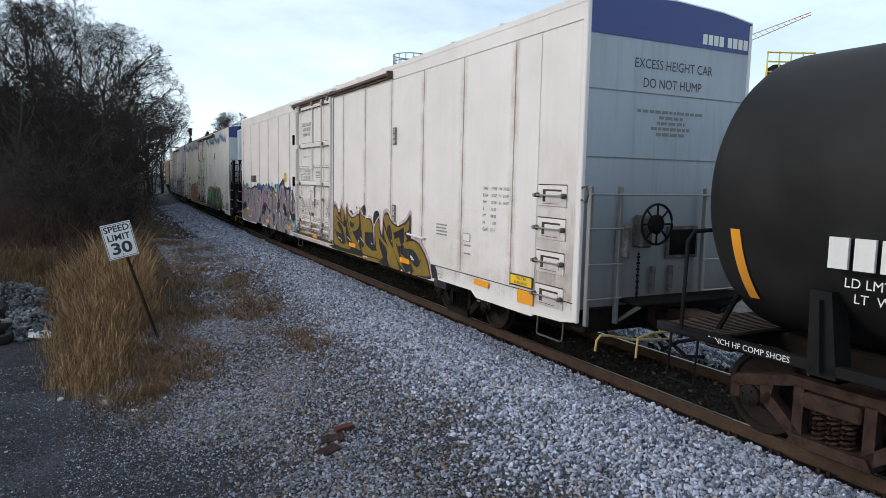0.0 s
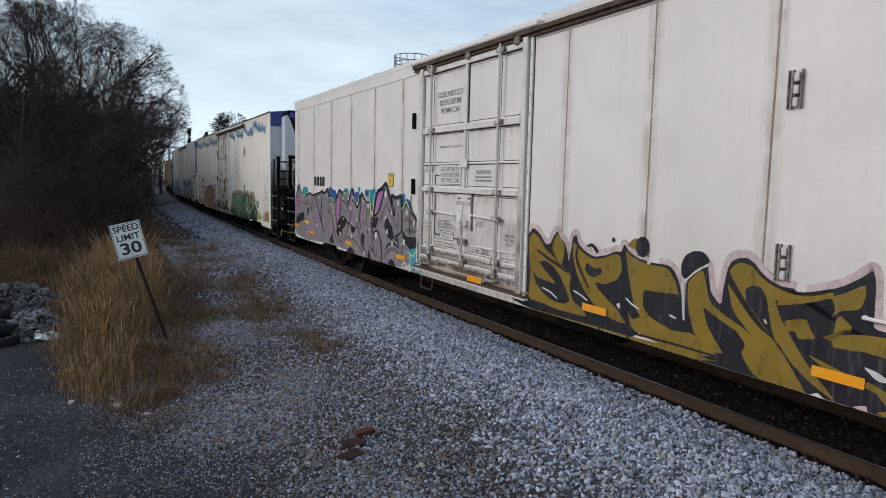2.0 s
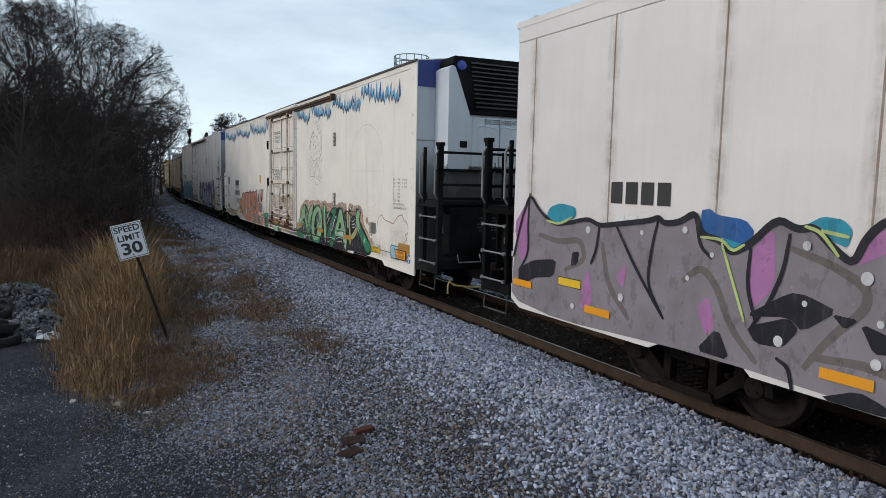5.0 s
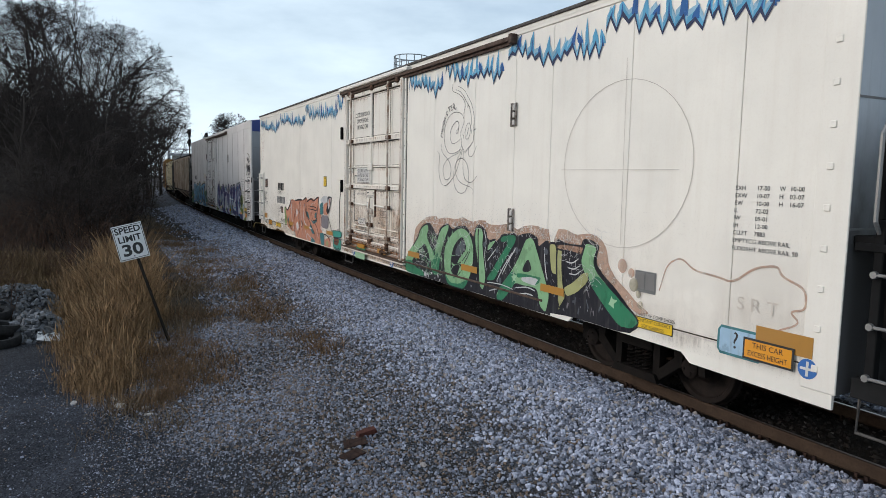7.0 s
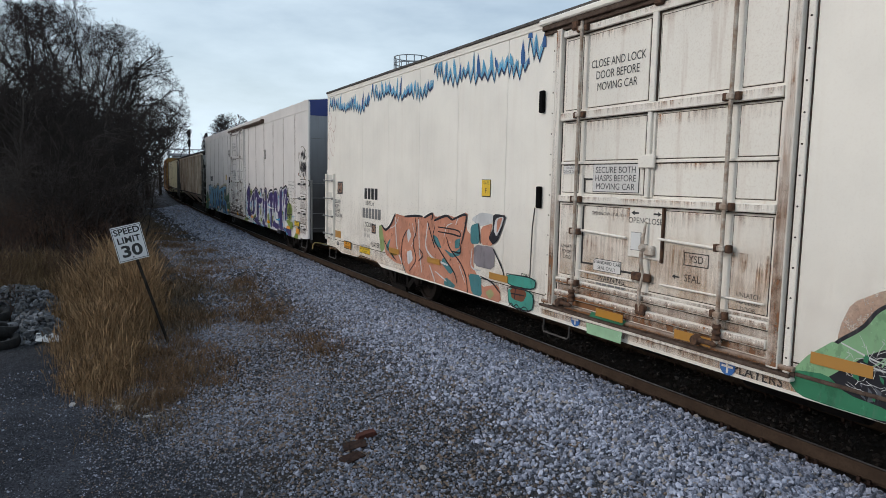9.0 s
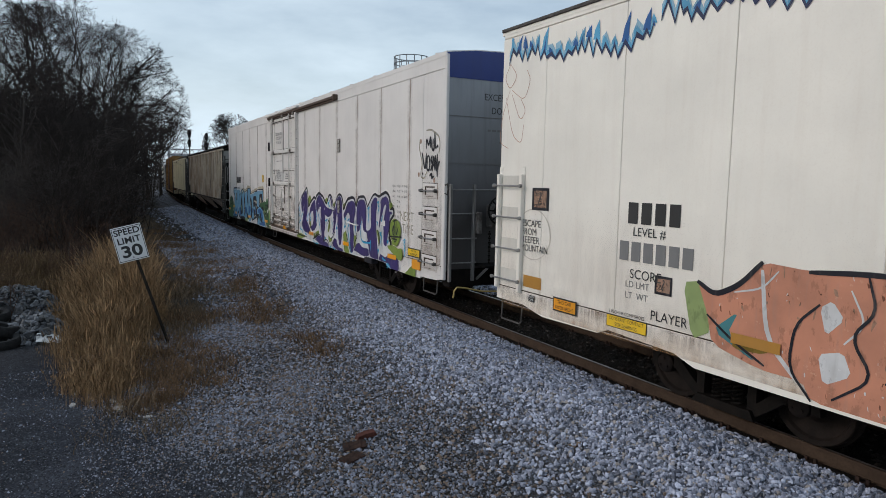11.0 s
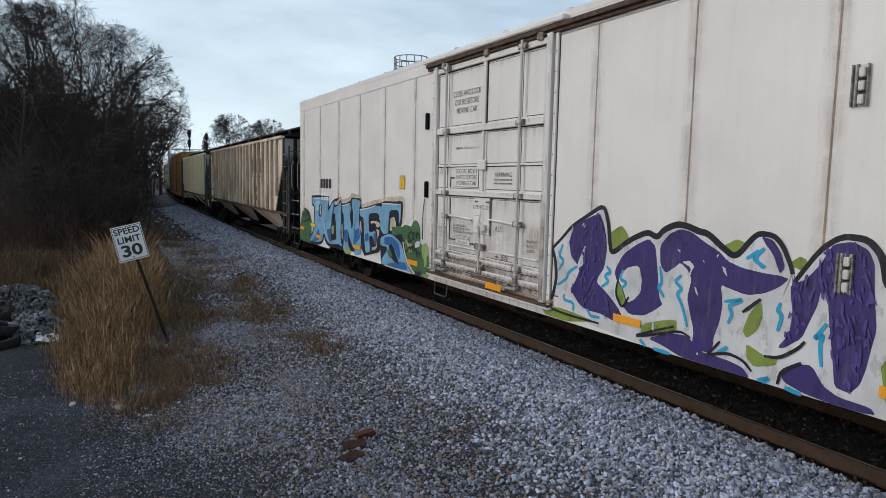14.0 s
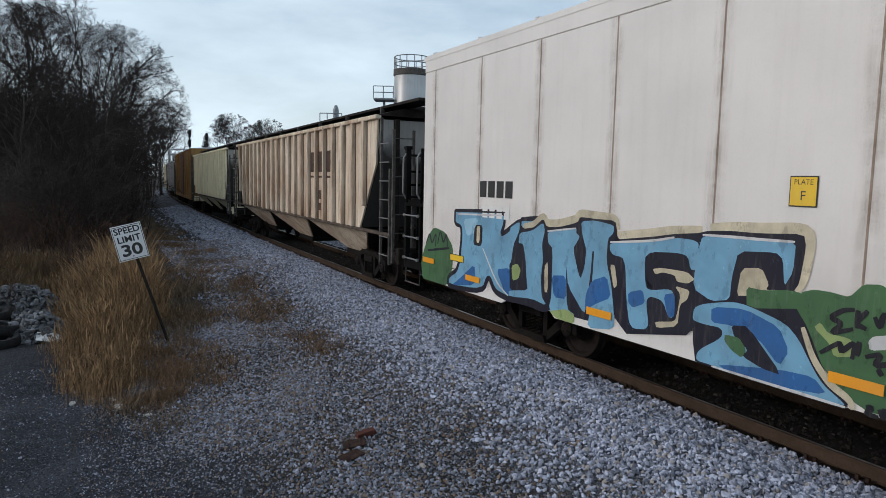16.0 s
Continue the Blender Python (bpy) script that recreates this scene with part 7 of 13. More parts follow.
def tan_words(car):
    """Faded tan spray writing beside the purple mural, and a lime patch before the door."""
    k = Mural(part("graffiti", Geo().box(14.45, 14.75, FACE - 0.02, FACE - 0.015, 0.8, 1.3), M["white"], car, "lime spray patch"))
    k.fill("g_lime2", [(14.86, 1.30), (14.70, 1.20), (14.55, 1.48), (14.38, 1.18), (14.37, 0.73), (14.80, 0.73)])
    g = part("graffiti", Geo().box(1.4, 1.9, FACE - 0.02, FACE - 0.015, 1.5, 1.9), M["white"], car, "faded tan spray writing")
    lettering("NEXT", 0.21, M["g_tan"], g, (1.68, FACE + 0.008, 1.90), narrow=0.95)
    lettering("TIME", 0.21, M["g_tan"], g, (1.62, FACE + 0.008, 1.64), narrow=0.95)


# ---- graffiti: sprayed shapes on the wagon sides, in metres along and up the wagon ----
def soften(pts, closed, n=1, c=0.14):
    for _ in range(n):
        q = []
        m = len(pts)
        for i in range(m if closed else m - 1):
            a, b = pts[i], pts[(i + 1) % m]
            q += [(a[0] * (1 - c) + b[0] * c, a[1] * (1 - c) + b[1] * c), (a[0] * c + b[0] * (1 - c), a[1] * c + b[1] * (1 - c))]
        pts = q if closed else [pts[0]] + q + [pts[-1]]
    return pts


class Mural:
    """Layers of paint, each a little proud of the one before."""

    def __init__(self, parent, base=0.0070):
        self.parent, self.y = parent, FACE + base

    def put(self, geo, mat):
        part("sprayed_shape", geo, M[mat], self.parent)
        self.y += 0.00018

    def fill(self, mat, pts, n=1):
        pts = soften(pts, True, n, 0.16)
        g = Geo()
        g.v = [(x, self.y, z) for x, z in pts]
        g.f = [tuple(range(len(pts)))]
        self.put(g, mat)

    def line(self, mat, w, pts, closed=False, n=2):
        pts = soften(pts, closed, n, 0.2)
        g = Geo()
        m = len(pts)
        for i, (x, z) in enumerate(pts):
            a, b = (pts[i - 1], pts[(i + 1) % m]) if closed else (pts[max(i - 1, 0)], pts[min(i + 1, m - 1)])
            d = Vector((b[0] - a[0], b[1] - a[1]))
            d = d.normalized() if d.length > 1e-6 else Vector((1, 0))
            k = w / 2 if closed else w / 2 * (0.55 + 0.45 * math.sin(math.pi * min(1, (i + 0.5) / m)))
            g.v += [(x - d.y * k, self.y, z + d.x * k), (x + d.y * k, self.y, z - d.x * k)]
        for i in range(m if closed else m - 1):
            j = (i + 1) % m
            g.f.append((2 * i, 2 * i + 1, 2 * j + 1, 2 * j))
        self.put(g, mat)

    def flecks(self, mat, n, size, seed, pts):
        """Uneven drips and dabs of paint inside an outline."""
        r = random.Random(seed)
        xs, zs = [p[0] for p in pts], [p[1] for p in pts]
        g = Geo()
        while n > 0:
            x, z = r.uniform(min(xs), max(xs)), r.uniform(min(zs), max(zs))
            n -= 1
            inside = False
            for (x0, z0), (x1, z1) in zip(pts, pts[1:] + pts[:1]):
                if (z0 > z) != (z1 > z) and x < x0 + (z - z0) * (x1 - x0) / (z1 - z0):
                    inside = not inside
            if not inside: continue
            k = len(g.v)
            h, w, lean = size * r.uniform(0.5, 2.2), size * r.uniform(0.15, 0.6), r.uniform(-0.5, 0.5)
            ring = [(-w * r.uniform(0.3, 1), -h * r.uniform(0.3, 1)), (w * r.uniform(0.2, 1), -h * r.uniform(0.1, 0.8)), (w * r.uniform(0.5, 1.2), 0), (w * r.uniform(0.1, 0.8), h * r.uniform(0.4, 1)), (-w * r.uniform(0.4, 1.1), h * r.uniform(0.1, 0.7))]
            g.v += [(x + a + b * lean, self.y, min(max(z + b, min(zs)), max(zs))) for a, b in ring]
            g.f.append(tuple(range(k, k + 5)))
        tagged(part("overspray", g, M[mat], self.parent), "small dabs and drips of spray paint", kind="stuff")
        self.y += 0.00018

    def cracks(self, mat, n, step, seed, pts, w=0.006):
        """A net of short jagged hairlines inside an outline."""
        r = random.Random(seed)
        xs, zs = [p[0] for p in pts], [p[1] for p in pts]
        g = Geo()
        for _ in range(n):
            x, z = r.uniform(min(xs), max(xs)), r.uniform(min(zs), max(zs))
            inside = False
            for (x0, z0), (x1, z1) in zip(pts, pts[1:] + pts[:1]):
                if (z0 > z) != (z1 > z) and x < x0 + (z - z0) * (x1 - x0) / (z1 - z0):
                    inside = not inside
            if not inside: continue
            a = r.uniform(0, 6.28)
            for _ in range(r.randint(2, 5)):
                a += r.uniform(-1.0, 1.0)
                q, u = step * r.uniform(0.5, 1.3), w * r.uniform(0.4, 1.0)
                x1, z1 = x + q * math.cos(a), max(z + q * math.sin(a), min(zs))
                k = len(g.v)
                dx, dz = -math.sin(a) * u / 2, math.cos(a) * u / 2
                g.v += [(x - dx, self.y, z - dz), (x1 - dx, self.y, z1 - dz), (x1 + dx, self.y, z1 + dz), (x + dx, self.y, z + dz)]
                g.f.append((k, k + 1, k + 2, k + 3))
                x, z = x1, z1
        tagged(part("overspray", g, M[mat], self.parent), "net of pale hairline cracks sprayed on", kind="stuff")
        self.y += 0.00018

    def dots(self, mat, r, pts):
        for x, z in pts:
            g = Geo()
            g.v = [(x + r * math.cos(a) * 0.9, self.y, z + r * math.sin(a)) for a in [2 * math.pi * i / 18 for i in range(18)]]
            g.f = [tuple(range(18))]
            self.put(g, mat)


for key, col in dict(g_pink=(0.72, 0.55, 0.57), g_pale_pink=(0.60, 0.42, 0.45), g_char=(0.012, 0.012, 0.019), g_ochre=(0.23, 0.15, 0.016), g_palewhite=(0.60, 0.60, 0.60), g_cyan=(0.03, 0.30, 0.42), g_blue=(0.02, 0.11, 0.33),
                     g_grey=(0.24, 0.215, 0.235), g_violet=(0.40, 0.17, 0.36), g_brown=(0.15, 0.13, 0.12), g_lime=(0.50, 0.60, 0.22), g_green=(0.20, 0.27, 0.05), g_purple=(0.045, 0.03, 0.14), g_cyan2=(0.03, 0.33, 0.55),
                     g_dgreen=(0.06, 0.14, 0.06), g_halo=(0.66, 0.58, 0.42), g_sky=(0.17, 0.36, 0.52), g_sky2=(0.03, 0.12, 0.32), g_ltblue=(0.36, 0.52, 0.66), g_salmon=(0.52, 0.32, 0.22), g_mint=(0.25, 0.45, 0.24), g_emerald=(0.035, 0.20, 0.10),
                     g_slate=(0.10, 0.11, 0.13), g_straw=(0.38, 0.38, 0.17), g_lime2=(0.28, 0.36, 0.14), g_orange=(0.55, 0.24, 0.15), g_teal=(0.06, 0.20, 0.22), g_teal2=(0.06, 0.30, 0.24), g_brown2=(0.17, 0.06, 0.03), g_ice=(0.10, 0.36, 0.58), g_navy=(0.02, 0.03, 0.09), g_thin=(0.60, 0.54, 0.47), g_ltsky=(0.30, 0.50, 0.64), g_ltmint=(0.34, 0.55, 0.34), g_tan=(0.42, 0.38, 0.27), g_salmon2=(0.62, 0.36, 0.26), g_purple2=(0.085, 0.06, 0.23), g_plum=(0.012, 0.011, 0.024)).items():
    M[key] = spray("spray_" + key[2:], col, thin=0.62 if key in ("g_pink", "g_salmon") else 0.65 if key == "g_tan" else 0.3 if key in ("g_halo", "g_salmon2") else 0.0)


def ochre_mural(car):
    """ochre and charcoal sprayed lettering with a pink edge"""
    g = part("graffiti", Geo().box(4.2, 10.3, FACE - 0.02, FACE - 0.015, 0.8, 2.0), M["white"], car, "ochre and charcoal sprayed lettering with a pink edge")
    k = Mural(g)
    k.line("g_pink", 0.13, [(10.72,1.06),(10.56,1.35),(10.51,1.66),(10.42,1.88),(10.28,2),(10.14,1.94),(9.95,1.77),(9.84,1.8),(9.79,1.91),(9.69,2),(9.63,1.91),(9.5,1.83),(9.45,1.72),(9.41,1.58),(9.37,1.78),(9.35,1.92),(9.27,1.98),(9.22,1.86),(9.1,1.78),(8.89,1.71),(8.65,1.76),(8.48,1.83),(8.38,1.83),(8.34,1.94),(8.23,1.84),(8.1,1.79),(7.91,1.76)])
    k.line("g_pink", 0.13, [(7.74,1.76),(7.59,1.76),(7.5,1.7),(7.43,1.58),(7.37,1.41),(7.33,1.18),(7.33,1.44),(7.33,1.61),(7.2,1.74),(7.05,1.84),(7.02,1.67),(6.99,1.54),(6.85,1.42),(6.83,1.65),(6.8,1.81),(6.76,1.91),(6.67,1.95),(6.56,1.96),(6.47,1.91),(6.39,1.83),(6.31,1.78),(6.17,1.73),(6.02,1.73)])
    k.line("g_pink", 0.13, [(5.92,1.71),(5.6,1.81),(5.42,1.93),(5.34,2),(5.31,1.91),(5.3,1.61),(5.3,1.5),(5.08,1.48),(4.92,1.44),(4.76,1.36),(4.61,1.25),(4.49,1.14),(4.4,1),(4.34,0.89),(4.31,0.82)])
    k.fill("g_char", [(10.84,0.8),(10.72,1.03),(10.56,1.32),(10.51,1.63),(10.42,1.84),(10.28,1.97),(10.14,1.91),(9.95,1.74),(9.84,1.77),(9.79,1.87),(9.69,1.97),(9.63,1.87),(9.5,1.8),(9.45,1.69),(9.41,1.55),(9.37,1.75),(9.35,1.89),(9.27,1.95),(9.22,1.83),(9.1,1.75),(8.89,1.68),(8.65,1.73),(8.48,1.8),(8.38,1.8),(8.34,1.91),(8.23,1.81),(8.1,1.76),(7.91,1.73),(7.95,0.739),(9.3,0.737),(10.35,0.736)])
    k.fill("g_char", [(7.91,1.73),(7.74,1.73),(7.59,1.73),(7.5,1.67),(7.43,1.55),(7.37,1.37),(7.33,1.15),(7.33,1.41),(7.33,1.58),(7.2,1.71),(7.05,1.81),(7.02,1.64),(6.99,1.51),(6.85,1.39),(6.83,1.61),(6.8,1.78),(6.76,1.87),(6.67,1.92),(6.56,1.93),(6.47,1.88),(6.39,1.8),(6.31,1.75),(6.17,1.7),(6.02,1.7),(5.4,0.742),(7.98,0.739)])
    k.fill("g_char", [(6.02,1.7),(6.21,1.66),(5.92,1.68),(5.6,1.78),(5.42,1.9),(5.34,1.97),(5.31,1.87),(5.3,1.58),(5.3,1.47),(5.08,1.45),(4.92,1.41),(4.76,1.33),(4.61,1.22),(4.49,1.1),(4.4,0.97),(4.34,0.85),(4.31,0.78),(4.5,0.744),(5.9,0.742)])
    k.fill("g_ochre", [(10.38,1.8),(10.28,1.9),(10.11,1.82),(9.97,1.68),(9.77,1.59),(9.61,1.51),(9.46,1.44),(9.35,1.36),(9.38,1.19),(9.29,1.02),(9.1,0.96),(8.99,0.88),(9.02,0.85),(9.65,0.84),(9.99,0.87),(10.36,0.88),(10.33,1.09),(10.31,1.35),(10.38,1.59)])
    k.fill("g_char", [(10.11,1.48),(9.93,1.51),(9.75,1.44),(9.59,1.33),(9.45,1.16),(9.35,1.01),(9.49,0.94),(9.77,0.95),(10,1.03),(10.19,1.16),(10.26,1.33),(10.14,1.23),(9.86,1.21),(9.67,1.2),(9.78,1.27),(10,1.39)])
    k.line("g_char", 0.05, [(10.16,1.64),(9.84,1.53),(9.6,1.47),(9.43,1.4)])
    k.fill("g_ochre", [(9.8,1.76),(9.69,1.93),(9.61,1.85),(9.51,1.79),(9.53,1.62),(9.56,1.49),(9.68,1.56),(9.78,1.66)])
    k.fill("g_ochre", [(9.33,1.85),(9.15,1.73),(8.94,1.65),(8.71,1.68),(8.48,1.77),(8.39,1.74),(8.35,1.57),(8.43,1.44),(8.65,1.35),(8.86,1.35),(8.77,1.26),(8.61,1.17),(8.4,1.06),(8.24,0.94),(8.26,0.91),(8.42,0.91),(8.69,0.96),(8.91,1.09),(9.09,1.23),(9.22,1.4),(9.32,1.62)])
    k.fill("g_char", [(9.04,1.59),(8.87,1.53),(8.73,1.55),(8.72,1.49),(8.85,1.41),(8.97,1.42),(9.06,1.49)])
    k.line("g_char", 0.05, [(9.23,1.79),(9.26,1.62),(9.13,1.44),(8.97,1.25)])
    k.fill("g_ochre", [(8.31,1.83),(8.19,1.76),(7.94,1.7),(7.64,1.7),(7.56,1.65),(7.47,1.54),(7.41,1.36),(7.44,1.42),(7.62,1.4),(7.81,1.39),(7.97,1.39),(7.97,1.18),(7.85,1.08),(7.64,1.02),(7.37,1.03),(7.14,1),(6.97,0.94),(6.87,0.85),(7.13,0.77),(7.39,0.78),(7.77,0.8),(8.14,0.87),(8.22,1.09),(8.15,0.99),(7.99,1.05),(8.11,1.16),(8.19,1.38),(8.24,1.56)])
    k.fill("g_char", [(7.89,1.36),(7.66,1.39),(7.48,1.38),(7.39,1.25),(7.41,1.12),(7.56,1.15),(7.7,1.19),(7.83,1.28)])
    k.fill("g_char", [(7.64,1.05),(7.41,1.11),(7.15,1.04),(7.32,1),(7.54,0.99)])
    k.fill("g_ochre", [(7.31,1.56),(7.23,1.66),(7.11,1.75),(7.05,1.57),(6.99,1.4),(6.8,1.3),(6.6,1.23),(6.46,1.16),(6.38,1.1),(6.51,1.11),(6.64,1.16),(6.8,1.22),(6.99,1.3),(7.08,1.34),(7.01,1.15),(6.86,0.97),(6.77,0.89),(6.97,0.87),(7.07,0.92),(7.19,1.04),(7.28,1.28)])
    k.fill("g_ochre", [(6.78,1.77),(6.71,1.85),(6.63,1.88),(6.51,1.86),(6.42,1.78),(6.29,1.7),(6.14,1.66),(6.01,1.64),(5.81,1.67),(5.66,1.73),(5.66,1.68),(5.8,1.62),(5.97,1.57),(6.14,1.53),(6.24,1.57),(6.16,1.4),(6.04,1.24),(5.87,1.03),(5.62,0.8),(5.57,0.742),(5.83,0.86),(6.02,0.99),(6.14,1.12),(6.3,1.24),(6.45,1.39),(6.6,1.54)])
    k.fill("g_char", [(6.57,1.61),(6.48,1.67),(6.38,1.65),(6.32,1.56),(6.29,1.43),(6.24,1.25),(6.18,1.13),(6.32,1.27),(6.45,1.4),(6.54,1.48)])
    k.fill("g_ochre", [(6.79,1.65),(6.7,1.56),(6.59,1.44),(6.48,1.33),(6.36,1.24),(6.23,1.18),(6.1,1.05),(5.95,0.87),(5.86,0.76),(5.85,0.742),(6.09,0.742),(6.34,0.741),(6.43,0.78),(6.57,0.94),(6.52,1.05),(6.64,1.16),(6.76,1.24),(6.57,1.19),(6.37,1.09),(6.5,1.19),(6.7,1.36)])
    k.fill("g_ochre", [(10.35,0.74),(9.64,0.75),(8.76,0.77),(8.24,0.77),(7.58,0.8),(6.88,0.78),(6.82,0.8),(7.12,0.74),(7.56,0.74),(7.96,0.74),(8.23,0.74),(8.7,0.74),(9.28,0.74),(9.86,0.74)])
    k.line("g_char", 0.045, [(8.79,0.9),(8.69,0.81),(8.73,0.74)])
    k.line("g_char", 0.07, [(8.37,1.06),(8.17,0.93),(8.2,0.74)])
    k.fill("g_ochre", [(6.2,1.55),(5.91,1.61),(5.6,1.71),(5.39,1.84),(5.38,1.73),(5.42,1.61),(5.59,1.57),(5.67,1.49),(5.63,1.57),(5.68,1.68),(5.91,1.58),(6.2,1.51)])
    k.fill("g_ochre", [(5.61,1.55),(5.45,1.43),(5.66,1.34),(5.91,1.2),(5.7,1.32),(5.4,1.4),(5.11,1.42),(4.91,1.37),(4.76,1.28),(4.62,1.17),(4.51,1.03),(4.43,0.91),(4.38,0.81),(4.83,0.77),(5.22,0.743),(5.68,1.01),(5.88,1.12),(5.55,1.04),(5.29,1),(5,0.96),(4.81,1.04),(4.78,1.12),(4.85,1.04),(4.98,1.16),(5.18,1.25),(5.48,1.24),(5.65,1.23)])
    k.fill("g_ochre", [(6.12,1.38),(5.9,1.44),(5.85,1.35),(5.79,1.27),(5.96,1.23),(6,1.3),(6.08,1.28)])
    k.fill("g_char", [(5.6,1.18),(5.39,1.26),(5.16,1.23),(4.98,1.16),(4.84,1.04),(4.88,0.94),(5.03,0.91),(5.29,1.01),(5.51,1.12)])
    k.fill("g_char", [(5.73,1),(5.5,0.95),(5.24,0.94),(5.11,0.81),(5.26,0.743),(5.48,0.742),(5.62,0.82)])
    k.line("g_pale_pink", 0.07, [(4.39,1.04),(4.35,0.93),(4.3,0.83)])
    k.fill("g_char", [(4.38,1.04),(4.26,1.07),(4.14,1.03),(4.09,0.94),(4.08,0.87),(4.24,0.81),(4.29,0.83)])
    k.fill("g_palewhite", [(5.36,1.13),(5.23,1.11),(5.1,1.04),(5.23,1.03)])
    k.line("g_palewhite", 0.025, [(10.01,1.1),(9.8,1.07),(9.64,1)])
    k.line("g_palewhite", 0.025, [(9.28,1.17),(9.11,1.13),(8.98,1.08)])
    k.line("g_palewhite", 0.025, [(8.26,1.24),(8.16,1.18),(8.02,1.14)])
    k.line("g_palewhite", 0.025, [(7.55,1.16),(7.44,1.14)])
    k.line("g_palewhite", 0.025, [(6.33,1.35),(6.3,1.31)])
    k.line("g_palewhite", 0.035, [(7.38,1.57),(7.33,1.14)])
    k.line("g_palewhite", 0.03, [(7.36,1.58),(7.2,1.72),(7.03,1.81)])
    k.fill("g_palewhite", [(8.43,1.13),(8.35,1.16),(8.36,1.07)])
    k.fill("g_ochre", [(8.28,1.9),(8.17,1.99),(7.99,2),(7.91,1.9),(7.92,1.78),(8.08,1.84),(8.21,1.87)])
    k.dots("g_char", 0.125, [(8.02,1.9)])
    k.fill("g_char", [(7.41,1.77),(7.36,1.87),(7.26,1.93),(7.13,1.94),(7.05,1.89),(7.02,1.83),(7.2,1.73),(7.34,1.6),(7.4,1.64)])
    k.dots("g_char", 0.03, [(8.53,1.94)])
    k.line("g_char", 0.05, [(9.03,1.81),(8.93,1.84),(8.84,1.78),(8.82,1.74)])
    k.line("g_char", 0.03, [(10.31,0.75),(9.29,0.78),(8.24,0.82),(7.39,0.84),(6.81,0.84)])
    k.fill("g_pale_pink", [(5.42,0.75),(5.3,0.8),(5.28,0.745),(5.36,0.745)])


def grey_mural(car):
    """grey-violet sprayed lettering with cyan and blue accents"""
    g = part("graffiti", Geo().box(14.6, 23.5, FACE - 0.02, FACE - 0.015, 0.8, 2.2), M["white"], car, "grey-violet sprayed lettering with cyan and blue accents")
    k = Mural(g)
    k.fill("g_cyan", [(22.92,2.07),(22.81,2.29),(22.57,2.36),(22.23,2.32),(22.22,2.18),(22.5,2.06)])
    k.fill("g_cyan", [(19.83,2.11),(19.56,2.06),(19.66,1.89),(19.79,2.01)])
    k.fill("g_cyan", [(18.93,2.3),(18.77,2.39),(18.58,2.37),(18.49,2.28),(18.53,2.12),(18.66,2.17),(18.87,2.26)])
    k.fill("g_cyan", [(17.82,2.41),(17.69,2.45),(17.65,2.35),(17.76,2.26)])
    k.fill("g_cyan", [(17.15,2.36),(16.99,2.39),(16.81,2.37),(16.7,2.36),(16.68,2.04),(16.84,1.84),(16.93,2.19),(17.07,2.14),(17.14,2.21)])
    k.fill("g_blue", [(20.13,2.38),(20.01,2.4),(19.92,2.34),(19.57,2.31),(19.45,2.19),(19.56,2.05),(19.79,2.1),(20.1,2.11)])
    k.fill("g_blue", [(18.06,2.26),(17.9,2.32),(17.73,2.29),(17.74,2.07),(17.88,1.99),(18.03,2.12)])
    k.fill("g_blue", [(17.35,2.35),(17.2,2.4),(17.13,2.31),(17.17,2.2),(17.32,2.24)])
    k.fill("g_cyan", [(17.07,2.39),(16.86,2.38),(16.71,2.44),(16.63,2.37),(16.64,2.22),(16.71,2.07),(16.81,1.71),(17.05,1.96)])
    k.fill("g_blue", [(15.1,2.01),(15.09,2.13),(14.99,2.2),(14.86,2.24),(14.73,2.21),(14.63,2.1),(14.58,1.96),(14.72,2.05),(14.89,2.14),(15.01,2.04)])
    k.dots("g_blue", 0.1, [(15.06,2.25)])
    k.fill("g_grey", [(23.67,1.48),(23.49,2.05),(23.29,2.48),(23.03,2.23),(22.68,2.05),(22.33,2.1),(21.95,2.18),(21.73,2.1),(21.43,2.14),(20.86,2.22),(20.72,2.27),(20.63,2.2),(20.41,2.23),(20.19,2.36),(20.11,2.12),(19.83,2.07),(19.71,1.95),(19.49,2.07),(19.21,2.35),(19,2.25),(18.83,2.29),(18.66,2.12),(18.46,1.98),(18.36,2.25),(18.19,2.41),(18.09,2.19),(18.02,2.05),(17.87,1.92),(17.74,1.96),(17.65,2.26),(17.59,2.18),(17.53,2.31),(17.44,2.21),(17.31,2.15),(17.16,2.07),(16.93,2.1),(16.9,0.727),(20,0.804),(22.5,0.704),(23.72,0.819)])
    k.fill("g_grey", [(16.93,2.1),(16.84,1.84),(16.8,1.91),(16.86,1.69),(16.76,1.72),(16.63,2.07),(16.53,2.36),(16.27,2.42),(16.07,2.52),(15.99,2.56),(15.92,2.45),(15.8,2.29),(15.71,2.15),(15.66,2.27),(15.62,2.29),(15.5,2.24),(15.31,2.25),(15.14,2.31),(15.1,2.01),(14.98,2.07),(14.89,2.15),(14.74,2.06),(14.59,1.96),(14.43,1.87),(14.28,1.77),(14.17,1.7),(14.08,1.7),(14.09,1.63),(14.23,1.55),(14.35,1.27),(14.61,1.15),(14.7,1.04),(14.64,0.87),(15.2,0.73),(17,0.727),(18.2,0.726)])
    k.line("g_brown", 0.09, [(23.04,1.88),(22.55,1.81),(22.1,1.89),(21.98,1.62),(22.42,1.43)])
    k.line("g_brown", 0.09, [(21.67,1.89),(21.54,1.36),(21.13,0.97)])
    k.line("g_brown", 0.09, [(20.33,1.57),(20.09,1.77),(19.88,1.61),(19.66,1.17),(19.34,0.88)])
    k.line("g_brown", 0.09, [(19.06,2.07),(18.65,1.96),(18.33,1.8),(18.32,1.61),(18.61,1.31),(18.85,0.95)])
